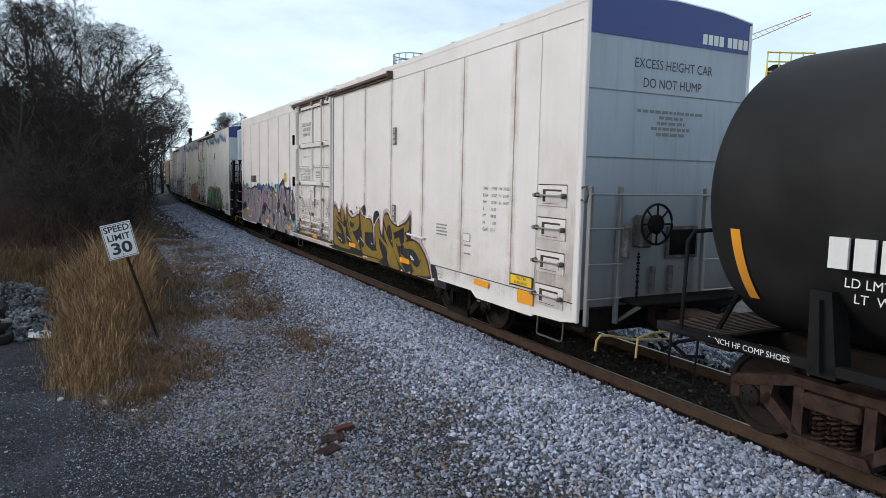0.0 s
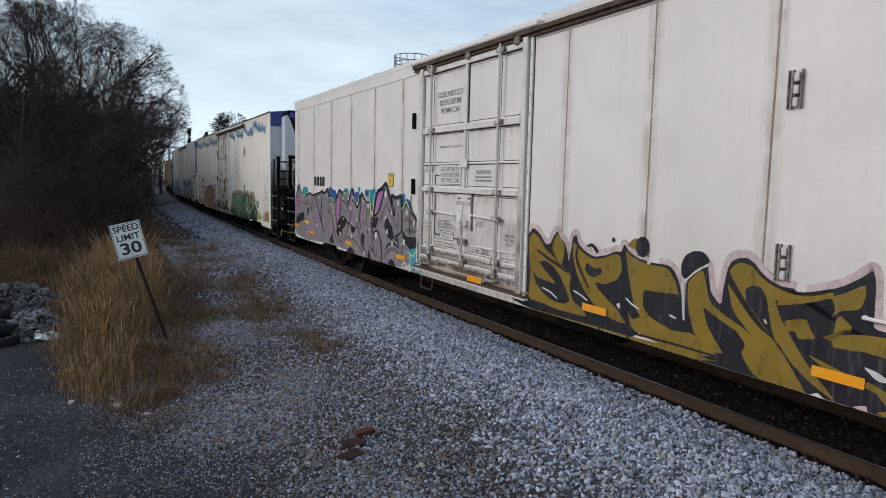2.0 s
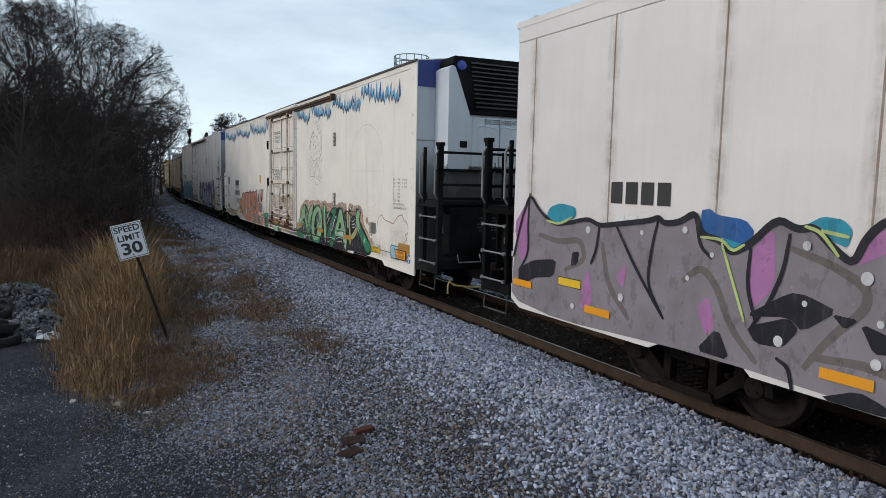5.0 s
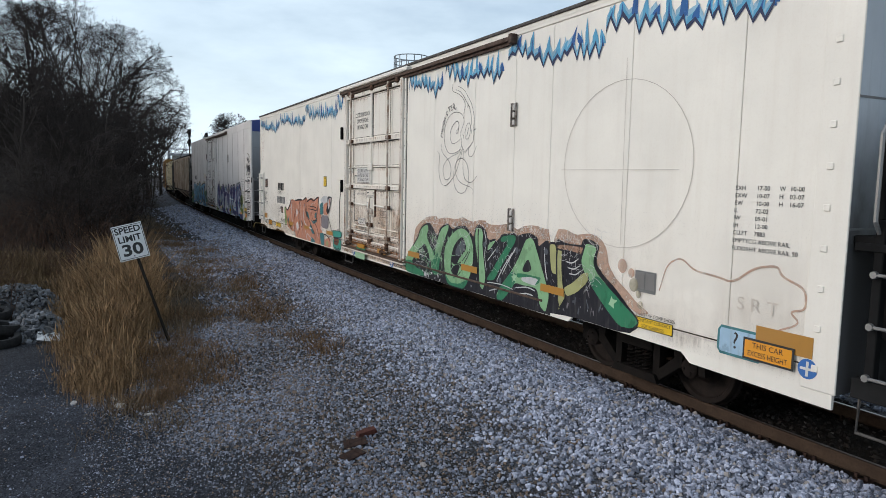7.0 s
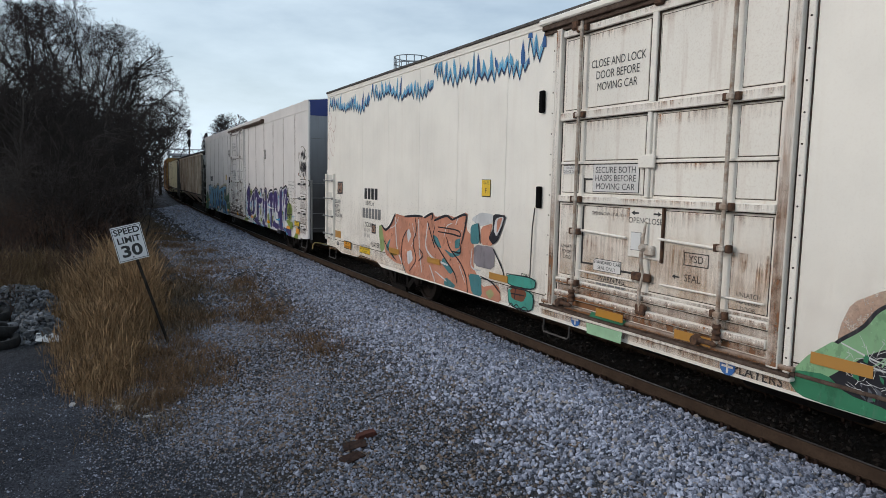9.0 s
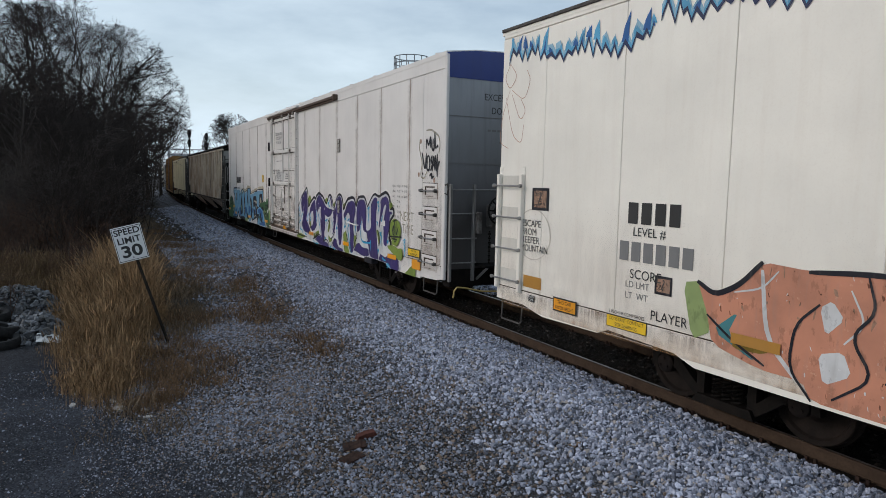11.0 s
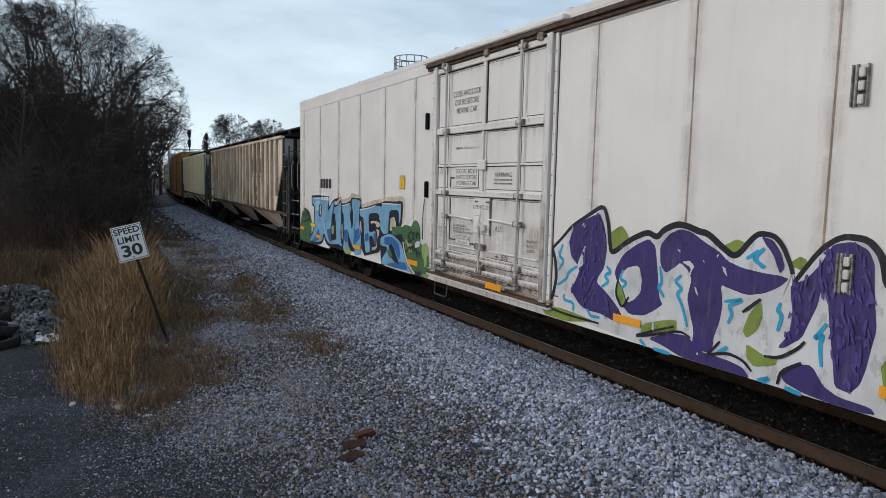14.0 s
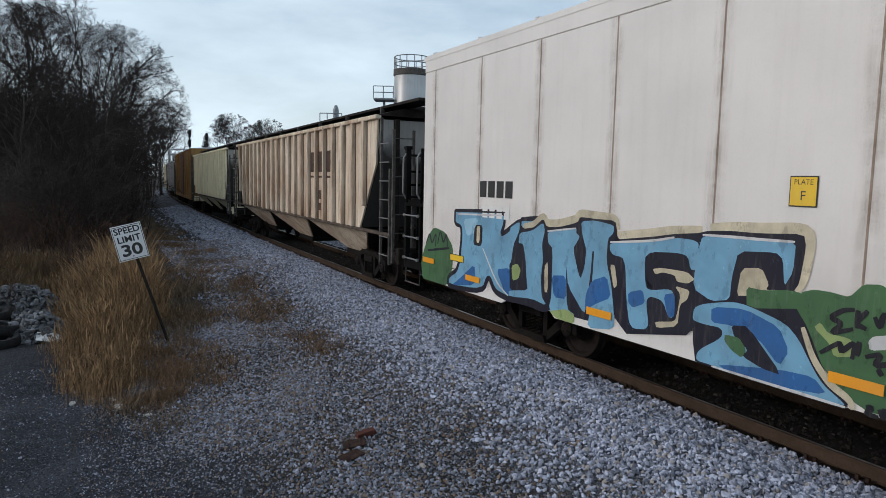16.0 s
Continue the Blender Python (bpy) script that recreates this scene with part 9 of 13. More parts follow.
    k.fill("g_green", [(2.6,1.2),(2.34,1.24),(2.09,1.18),(2.08,0.99),(2.29,1.06),(2.53,1.13)])
    k.line("g_cyan2", 0.045, [(10.16,1.82),(10.24,1.65),(10.11,1.59),(10.24,1.44)])
    k.line("g_cyan2", 0.045, [(9.82,1.55),(10.02,1.44),(10.05,1.34),(10.25,1.23)])
    k.line("g_cyan2", 0.045, [(10.08,1.12),(10.11,1.04),(9.87,1.03),(9.88,0.92)])
    k.line("g_cyan2", 0.045, [(9.59,1),(9.51,0.91),(9.33,0.93)])
    k.line("g_cyan2", 0.045, [(9.24,1.62),(9.15,1.56),(9.28,1.49),(9.18,1.43),(9.32,1.34)])
    k.line("g_cyan2", 0.045, [(8.93,1.61),(8.99,1.49),(8.85,1.46),(8.95,1.37)])
    k.line("g_cyan2", 0.045, [(8.33,1.73),(8.28,1.54),(8.35,1.49),(8.24,1.38)])
    k.line("g_cyan2", 0.045, [(8,1.67),(8.1,1.59),(7.98,1.52),(8.06,1.45),(7.97,1.34),(7.88,1.1)])
    k.line("g_cyan2", 0.045, [(7.41,1.47),(7.15,1.54),(7.36,1.44),(7.3,1.36),(7.35,1.25)])
    k.line("g_cyan2", 0.045, [(7.18,1.95),(7.02,2.06),(7.08,1.96),(6.98,1.88)])
    k.line("g_cyan2", 0.045, [(6.76,1.57),(6.8,1.49),(6.74,1.45),(6.78,1.29)])
    k.line("g_cyan2", 0.045, [(6.3,1.46),(6.36,1.36),(6.41,1.29),(6.32,1.36),(6.35,1.25),(6.32,1.05)])
    k.line("g_cyan2", 0.045, [(8.59,0.8),(8.49,0.74)])
    k.line("g_cyan2", 0.045, [(8.37,0.74),(8.11,0.74)])
    k.line("g_cyan2", 0.045, [(7.46,0.91),(7.33,1)])
    k.line("g_cyan2", 0.045, [(6.96,0.75),(6.82,0.81),(6.9,0.74)])
    k.line("g_cyan2", 0.045, [(6.66,0.76),(6.49,0.74)])
    k.line("g_cyan2", 0.045, [(6.98,2.08),(7.11,1.96),(6.96,1.89)])
    k.line("g_cyan2", 0.045, [(5.62,1.69),(5.69,1.59),(5.56,1.65)])
    k.line("g_cyan2", 0.045, [(5.42,1.62),(5.28,1.66),(5.48,1.57),(5.34,1.49),(5.44,1.41),(5.36,1.21),(5.23,0.9),(5.13,0.78)])
    k.line("g_cyan2", 0.045, [(5.62,1.55),(5.72,1.37),(5.58,1.46)])
    k.line("g_cyan2", 0.045, [(4.85,1.65),(4.87,1.49),(4.8,1.48),(4.87,1.29)])
    k.line("g_cyan2", 0.045, [(3.98,1.96),(3.84,2.04),(3.95,1.91),(3.9,1.82),(3.93,1.63)])
    k.line("g_cyan2", 0.045, [(4.39,1.65),(4.49,1.44),(4.41,1.2),(4.25,1.13),(3.94,1.15),(3.78,1.16),(3.74,1.23),(3.78,1.12),(3.72,0.98)])
    k.line("g_cyan2", 0.045, [(3.35,2.14),(3.25,2.17),(3.3,2.09),(3.22,2.03),(3.31,1.89)])
    k.line("g_cyan2", 0.045, [(3.38,1.7),(3.31,1.69),(3.34,1.61)])
    k.line("g_cyan2", 0.045, [(3.01,1.86),(3.08,1.71)])
    k.line("g_cyan2", 0.045, [(3.19,1.45),(3.04,1.48),(3.17,1.4),(3.05,1.41),(3.1,1.24),(3.07,1.15)])
    k.line("g_cyan2", 0.045, [(2.73,1.3),(2.64,1.32),(2.71,1.24)])
    k.line("g_cyan2", 0.045, [(3.3,1.04),(3.22,1.06),(3.28,0.95)])
    k.line("g_cyan2", 0.045, [(3.01,0.89),(2.93,0.86),(2.78,0.85)])
    k.line("g_cyan2", 0.045, [(2.71,0.8),(2.6,0.77),(2.53,0.72)])
    k.line("g_char", 0.035, [(9.02,1.46),(9.05,1.29),(8.92,1.12),(8.81,1.29)])
    k.line("g_char", 0.035, [(8.06,1.07),(8.36,0.96),(8.72,0.81),(8.36,0.91),(7.98,1.04),(7.82,0.99)])
    k.line("g_char", 0.035, [(7.43,1.04),(7.51,0.94),(7.6,0.85),(7.33,0.94),(7.14,0.91),(7.03,0.82)])
    k.line("g_char", 0.035, [(7.18,1.4),(6.98,1.57)])
    k.line("g_char", 0.035, [(6.9,1.01),(6.74,1.03),(6.56,1.16),(6.49,1.25)])
    k.line("g_char", 0.035, [(6.74,0.77),(6.71,0.91),(6.51,1.04)])
    k.line("g_char", 0.035, [(10.58,0.88),(10.02,0.84),(9.33,0.85)])
    k.line("g_char", 0.035, [(4.97,0.91),(4.84,1.12),(4.7,1.21),(4.77,1.33)])
    k.line("g_char", 0.035, [(5.57,1.32),(5.41,1.06),(5.16,0.78)])
    k.line("g_char", 0.035, [(3.3,1.51),(3.2,1.36),(3.17,1.22),(3.23,1.15)])
    k.line("g_char", 0.035, [(2.49,1.26),(2.58,1.32),(2.63,1.41)])
    k.line("g_char", 0.035, [(2.5,1.45),(2.15,1.51)])
    k.line("g_char", 0.035, [(2.45,1.41),(2.2,1.43)])
    k.line("g_char", 0.035, [(2.4,1.37),(2.25,1.39)])
    k.line("g_char", 0.035, [(2.41,1.7),(2.35,1.77),(2.39,1.59),(2.43,1.55),(2.35,1.55)])
    k.line("g_char", 0.035, [(2.31,1.79),(2.26,1.55)])
    k.line("g_char", 0.035, [(2.23,1.78),(2.18,1.56),(2.14,1.79)])
    k.flecks("g_purple2", 110, 0.05, 9, [(9.95,2.09),(9.67,2.21),(9.42,2.3),(9.28,2),(9.25,1.83),(9.4,1.45),(9,1.12),(9.05,0.93),(9.59,0.98),(9.96,1.2),(9.77,1.53),(10.03,1.86)])
    k.flecks("g_purple2", 160, 0.05, 10, [(6.68,1.76),(6.41,1.98),(6.3,2.18),(6.13,2.22),(5.99,2.16),(5.92,1.89),(5.87,1.49),(5.93,1.12),(6.05,0.88),(6.19,0.9),(6.27,1.4),(6.32,1.73),(6.47,1.43),(6.71,1.13)])
    k.flecks("g_palewhite", 40, 0.035, 6, [(10.4,1.74),(10.17,1.92),(9.98,2.09),(9.68,2.24),(9.35,2.41),(9.25,2.19),(9.21,1.95),(9.17,1.78),(8.86,1.99),(8.56,2.12),(8.4,2.06),(8.31,2.16),(8.12,2.24),(7.96,2.23),(7.8,2.18),(7.68,2.17),(7.5,2.05),(7.35,1.96),(7.27,1.99),(7.15,2.14),(7.2,0.8),(9.8,0.9)])
    k.fill("g_green", [(2.61,2.15),(2.53,2.18),(2.45,2.08),(2.58,2.01)])
    k.fill("g_green", [(2.55,1.7),(2.43,1.79),(2.28,1.84),(2.04,1.79),(1.93,1.61),(2.0,1.38),(2.17,1.22),(2.39,1.27),(2.55,1.47)])
    k.fill("g_green", [(2.75,1.19),(2.42,1.25),(2.11,1.19),(1.87,1.22),(1.82,1.07),(1.89,0.95),(2.09,0.95)])
    k.fill("g_green", [(1.72,0.7),(1.58,0.77),(1.39,0.9),(1.17,0.88),(1.15,0.7),(1.47,0.7)])
    k.line("g_purple", 0.06, [(2.6,1.88),(2.51,1.96),(2.44,1.93)])
    k.line("g_cyan2", 0.035, [(1.84,1.38),(1.73,1.43),(1.7,1.39),(1.78,1.32),(1.71,1.27),(1.74,1.2),(1.7,1.13),(1.73,1.06)])
    k.line("g_cyan2", 0.035, [(2.75,0.77),(2.64,0.72),(2.71,0.7)])
    k.line("g_char", 0.04, [(2.41,1.47),(2.38,1.64),(2.32,1.68),(2.37,1.53),(2.28,1.42)])
    k.line("g_char", 0.04, [(2.29,1.78),(2.25,1.43)])
    k.line("g_char", 0.04, [(2.2,1.78),(2.2,1.44),(2.08,1.67)])
    k.line("g_char", 0.04, [(2.35,1.77),(2.17,1.81)])
    k.line("g_char", 0.04, [(2.58,1.42),(1.9,1.46)])
    k.line("g_char", 0.04, [(2.42,1.39),(2.14,1.38)])
    k.line("g_char", 0.04, [(2.29,1.33),(2.2,1.34)])


def blue_mural(car):
    """sky-blue sprayed block lettering with dark outlines"""
    g = part("graffiti", Geo().box(14.4, 23.2, FACE - 0.02, FACE - 0.015, 0.8, 2.3), M["white"], car, "sky-blue sprayed block lettering with dark outlines")
    k = Mural(g)
    k.fill("g_dgreen", [(23.77,1.07),(23.48,1.56),(23.23,1.77),(22.75,1.7),(22.44,1.44),(22.46,1.07),(22.63,0.7),(23.27,0.7),(23.7,0.7)])
    k.fill("g_sky", [(22.4,2.13),(20.75,2.19),(20.77,1.97),(20.88,1.78),(20.29,2.1),(20.26,1.92),(20.36,1.85),(20.26,1.47),(20.02,1.02),(19.63,1.0),(19.49,0.94),(19.57,0.81),(20.12,0.83),(20.65,0.8),(21.01,0.86),(21.2,1.1),(21.37,0.79),(22.63,0.7),(22.61,0.9),(22.23,1.07),(22.12,1.85),(22.41,1.88)])
    k.line("g_plum", 0.1, [(22.4,2.13),(20.75,2.19),(20.77,1.97),(20.88,1.78),(20.29,2.1),(20.26,1.92),(20.36,1.85),(20.26,1.47),(20.02,1.02),(19.63,1.0),(19.49,0.94),(19.57,0.81),(20.12,0.83),(20.65,0.8),(21.01,0.86),(21.2,1.1),(21.37,0.79),(22.63,0.7),(22.61,0.9),(22.23,1.07),(22.12,1.85),(22.41,1.88),(22.4,2.13)])
    k.fill("g_sky", [(20.31,2.09),(19.72,2.15),(19.5,1.84),(19.41,1.01),(19.6,0.79),(20.06,0.84),(20.31,0.97),(20.36,1.82)])
    k.line("g_plum", 0.1, [(20.31,2.09),(19.72,2.15),(19.5,1.84),(19.41,1.01),(19.6,0.79),(20.06,0.84),(20.31,0.97),(20.36,1.82),(20.31,2.09)])
    k.fill("g_sky2", [(22.19,0.9),(21.66,1.24),(21.61,0.87),(22.48,0.74)])
    k.fill("g_sky2", [(20.97,1.23),(20.57,1.3),(20.25,1.04),(20.07,0.87),(20.68,0.86)])
    k.fill("g_ltsky", [(22.1,1.99),(21.57,2.04),(21.68,1.78),(21.95,1.69)])
    k.fill("g_char", [(20.36,1.76),(20.22,1.59),(20.11,1.06),(20.31,0.99),(20.43,1.2)])
    k.fill("g_char", [(21.69,1.91),(21.43,1.93),(21.44,1.56),(21.73,1.56)])
    k.fill("g_halo", [(20.33,1.58),(20.26,1.58),(20.17,1.12),(20.28,1.08)])
    k.fill("g_halo", [(21.62,1.89),(21.51,1.9),(21.52,1.62),(21.62,1.61)])
    k.line("g_palewhite", 0.03, [(22.31,2.07),(20.82,2.12)])
    k.line("g_palewhite", 0.03, [(21.41,1.54),(20.95,1.01),(20.6,0.85)])
    k.line("g_palewhite", 0.02, [(20.28,1.89),(20.08,1.96),(19.79,2.06)])
    k.line("g_char", 0.03, [(22.39,2.12),(20.75,2.17)])
    k.line("g_plum", 0.045, [(23.56,1.4),(23.4,1.66),(23.3,1.42),(23.12,1.68),(23.14,1.4)])
    k.line("g_plum", 0.045, [(23.06,1.45),(22.96,1.74),(22.82,1.47),(22.71,1.71),(22.66,1.43)])
    k.line("g_plum", 0.045, [(23.47,1.29),(22.59,1.42)])
    k.fill("g_dgreen", [(15.74,1.34),(15.7,1.68),(15.56,1.73),(15.4,1.73),(15.24,1.71),(15.13,1.84),(14.99,1.86),(14.9,1.82),(14.82,1.72),(14.81,1.59),(14.82,1.43),(14.58,1.32),(14.41,1.19),(14.37,1),(14.38,0.83),(15.11,0.73)])
    k.fill("g_dgreen", [(15.56,1.63),(15.41,1.57),(15.44,1.4),(15.37,1.3),(15.18,1.22),(15.13,1.07),(15.41,1.03)])
    k.fill("g_lime2", [(14.74,1.32),(14.68,1.39),(14.55,1.43),(14.45,1.38),(14.41,1.29),(14.43,1.21),(14.5,1.15),(14.49,1.02),(14.54,0.93),(14.6,0.96),(14.61,1.09),(14.68,1.12)])
    k.fill("g_lime2", [(15.54,1.38),(15.48,1.44),(15.4,1.35),(15.22,1.35),(15.12,1.29),(15.14,1.2),(15.33,1.15),(15.38,1.26)])
    k.fill("g_palewhite", [(15.05,1.36),(15.01,1.41),(14.87,1.45),(14.81,1.41),(14.82,1.34),(15.03,1.28)])
    k.line("g_halo", 0.16, [(20.23,1.98),(19.96,2.02),(19.73,2.17),(19.64,2.05),(19.34,2.07),(18.95,2.16),(18.91,2.24),(18.61,2.23),(18.22,2.23),(18.17,2.08)])
    k.line("g_halo", 0.14, [(18.17,2.08),(18.36,1.97),(17.57,2.08),(17.24,2.14),(16.86,2.18)])
    k.line("g_halo", 0.16, [(16.76,2.21),(16.47,2.23),(16.15,2.23),(15.68,2.26),(15.65,2.14),(15.69,1.79),(15.75,1.7)])
    k.fill("g_plum", [(20.37,2.08),(20.23,1.95),(19.96,1.99),(19.73,2.14),(19.64,2.02),(19.34,2.04),(18.95,2.13),(18.91,2.21),(18.61,2.2),(18.22,2.2),(18.17,2.05),(18.09,0.83),(20.54,0.804),(20.62,1.93)])
    k.fill("g_plum", [(18.17,2.05),(18.36,1.94),(17.57,2.05),(17.24,2.11),(16.86,2.15),(16.78,1.03),(18.15,0.76)])
    k.fill("g_plum", [(16.93,2.14),(16.86,2.16),(16.78,2.18),(16.49,2.2),(16.17,2.2),(15.7,2.23),(15.67,2.11),(15.71,1.76),(15.77,1.67),(15.72,1.52),(15.6,1.37),(15.41,1),(15.12,0.73),(15.55,0.73),(16.62,0.73),(16.9,0.73)])
    k.fill("g_sky", [(20.62,1.93),(20.33,2.06),(20.33,1.91),(20.48,1.69),(20.53,1.41),(20.59,1.34)])
    k.fill("g_sky", [(20.32,1.88),(19.99,1.94),(19.73,2.08),(19.68,1.96),(19.74,1.76),(19.7,1.54),(19.74,1.24),(19.7,0.98),(19.58,0.87),(19.93,0.91),(20.57,0.85),(20.57,0.94),(20.06,1.02),(20.1,1.19),(20.15,1.52),(20.22,1.72),(20.35,1.72)])
    k.fill("g_lime2", [(20.52,1.34),(20.36,1.4),(20.26,1.31),(20.32,1.16),(20.48,1.11)])
    k.fill("g_sky", [(19.61,1.96),(18.97,2.05),(18.97,1.98),(18.89,1.94),(19.03,1.76),(18.85,1.35),(18.77,1.54),(18.75,1.78),(18.84,1.96),(18.88,2.15),(18.61,2.18),(18.24,2.14),(18.24,2.04),(18.34,1.96),(18.35,1.68),(18.24,1.38),(18.17,1.04),(18.16,0.81),(18.67,0.725),(18.61,1.03),(18.61,1.33),(18.59,1.77),(18.63,1.77),(18.64,1.5),(18.69,1.13),(18.73,0.89),(19.1,1.23),(19.17,1.56),(19.11,0.91),(18.92,0.85),(19.34,0.724),(19.52,0.85),(19.47,1.02),(19.48,1.72),(19.6,1.8)])
    k.fill("g_lime2", [(19.4,0.83),(19.14,0.9),(18.95,0.86),(18.94,0.725),(19.34,0.724),(19.51,0.804)])
    k.fill("g_sky2", [(19.49,1.33),(19.16,1.37),(19.13,1.04),(19.41,1.02)])
    k.fill("g_sky2", [(18.61,1.38),(18.33,1.48),(18.23,1.21),(18.54,1.07),(18.73,0.95),(18.72,1.19)])
    k.fill("g_halo", [(19.66,1.44),(19.58,1.52),(19.56,1.07),(19.64,1.06)])
    k.fill("g_halo", [(18.28,1.63),(18.19,1.64),(18.13,1.39),(18.19,1.33)])
    k.fill("g_sky", [(18.3,1.93),(17.57,2.01),(17.24,2.08),(16.89,2.07),(16.89,1.91),(16.9,1.73),(17,1.72),(17.04,1.87),(17.19,1.89),(17.68,1.85),(17.65,1.51),(17.61,1.41),(17.23,1.49),(17.19,1.36),(17.19,1.14),(17.28,1.13),(17.37,1.31),(17.56,1.33),(17.62,1.27),(17.54,0.93),(17.88,0.87),(17.97,1.24),(18.02,1.74),(18.24,1.75),(18.31,1.82)])
    k.line("g_plum", 0.02, [(18.3,1.93),(17.57,2.01),(17.24,2.08),(16.89,2.07),(16.89,1.91),(16.9,1.73),(17,1.72),(17.04,1.87),(17.19,1.89),(17.68,1.85),(17.65,1.51),(17.61,1.41),(17.23,1.49),(17.19,1.36),(17.19,1.14),(17.28,1.13),(17.37,1.31),(17.56,1.33),(17.62,1.27),(17.54,0.93),(17.88,0.87),(17.97,1.24),(18.02,1.74),(18.24,1.75),(18.31,1.82)], True)
    k.fill("g_sky2", [(17.93,1.33),(17.69,1.4),(17.64,1.24),(17.84,1.15),(17.92,1.2)])
    k.fill("g_sky2", [(17.36,1.39),(17.19,1.44),(17.18,1.16),(17.28,1.14)])
    k.fill("g_halo", [(17.55,1.67),(17.4,1.7),(17.03,1.7),(16.92,1.63),(17.02,1.57),(17.17,1.57),(17.21,1.64),(17.39,1.65),(17.5,1.61)])
    k.fill("g_halo", [(17.2,1.52),(16.98,1.5),(17.01,1.39),(17.11,1.32),(17.13,1.06),(17.44,0.98),(17.47,1.05),(17.17,1.11),(17.14,1.22),(17.11,1.43)])
    k.fill("g_sky", [(16.85,2.13),(16.48,2.14),(16.17,2.15),(15.77,2.16),(15.78,1.86),(15.86,1.71),(15.89,1.97),(15.97,2.03),(16.39,2),(16.45,1.72),(16.46,1.48),(16.69,1.43),(16.94,1.53),(16.92,1.9)])
    k.fill("g_sky", [(16.91,1.36),(16.44,1.48),(16.23,1.47),(15.81,1.37),(15.66,1.24),(15.51,1.01),(15.4,0.88),(15.2,0.77),(15.18,0.73),(15.48,0.73),(15.83,0.73),(16.63,0.73),(16.86,0.73),(16.83,0.87),(16.53,1.07),(16.54,1.16),(16.76,1.15),(16.94,1.17)])
    k.line("g_plum", 0.02, [(16.91,1.36),(16.44,1.48),(16.23,1.47),(15.81,1.37),(15.66,1.24),(15.51,1.01),(15.4,0.88),(15.2,0.77),(15.18,0.73),(15.48,0.73),(15.83,0.73),(16.63,0.73),(16.86,0.73),(16.83,0.87),(16.53,1.07),(16.54,1.16),(16.76,1.15),(16.94,1.17)], True)
    k.fill("g_sky2", [(16.68,1.37),(16.27,1.42),(15.88,1.31),(15.76,1.1),(15.85,0.93),(16.09,1.15),(16.42,1.22),(16.67,1.2)])
    k.fill("g_sky2", [(16.55,0.77),(15.85,0.9),(15.5,0.92),(15.36,0.79),(15.84,0.73),(16.46,0.73)])
    k.fill("g_plum", [(16.42,1.22),(16.22,1.25),(15.81,0.85),(16.03,0.86),(16.27,0.93),(16.2,1.01),(16.37,1.1)])
    k.fill("g_halo", [(16.34,1.83),(16.11,1.86),(16.02,1.71),(16.05,1.65),(15.91,1.67),(15.85,1.63),(16.24,1.56),(16.38,1.54)])
    k.fill("g_dgreen", [(16.27,1.65),(16.09,1.64),(15.78,1.69),(15.59,1.66),(15.55,1.55),(16.25,1.43)])
    k.fill("g_dgreen", [(16.49,1.11),(16.31,1.11),(16.22,1),(16.27,0.91),(16.4,0.96),(16.49,1.04)])
    k.line("g_char", 0.05, [(15.18,1.61),(15.28,1.59),(15.4,1.5),(15.27,1.47),(15.39,1.35),(15.18,1.44)])
    k.line("g_char", 0.05, [(15.15,1.61),(15.15,1.45)])
    k.line("g_char", 0.05, [(15.07,1.62),(15.17,1.49),(15.07,1.46)])
    k.line("g_char", 0.05, [(15.01,1.58),(14.96,1.48),(14.94,1.64),(14.79,1.5)])
    k.line("g_char", 0.05, [(15.46,1.16),(15.27,1.31),(15.28,1.2),(15.15,1.34),(15.17,1.17)])
    k.line("g_char", 0.05, [(15.12,1.34),(15.13,1.21)])
    k.line("g_char", 0.05, [(15.06,1.22),(14.92,1.28),(14.99,1.15),(14.81,1.23),(14.79,1.1)])
    k.line("g_char", 0.05, [(14.95,1.14),(14.91,1.09)])
    k.line("g_char", 0.05, [(15.02,0.79),(14.96,0.8),(15.02,0.73),(14.91,0.73)])
    k.line("g_char", 0.05, [(14.91,0.8),(14.87,0.73),(14.85,0.8),(14.89,0.8)])
    k.line("g_char", 0.05, [(14.82,0.82),(14.83,0.74),(14.76,0.79)])
    k.line("g_char", 0.05, [(14.74,0.84),(14.72,0.73)])
    k.line("g_palewhite", 0.03, [(16.85,2.13),(16.48,2.14),(16.17,2.14),(15.78,2.15)])
    k.line("g_palewhite", 0.03, [(18.29,1.92),(17.57,2),(17.24,2.07)])
    k.line("g_palewhite", 0.025, [(19.61,1.96),(18.97,2.05)])
    k.line("g_palewhite", 0.03, [(16.63,0.73),(15.83,0.73),(15.48,0.73),(15.19,0.73)])
    k.line("g_halo", 0.07, [(15.64,1.36),(15.52,1.09),(15.35,0.9),(15.16,0.81),(15.12,0.73)])


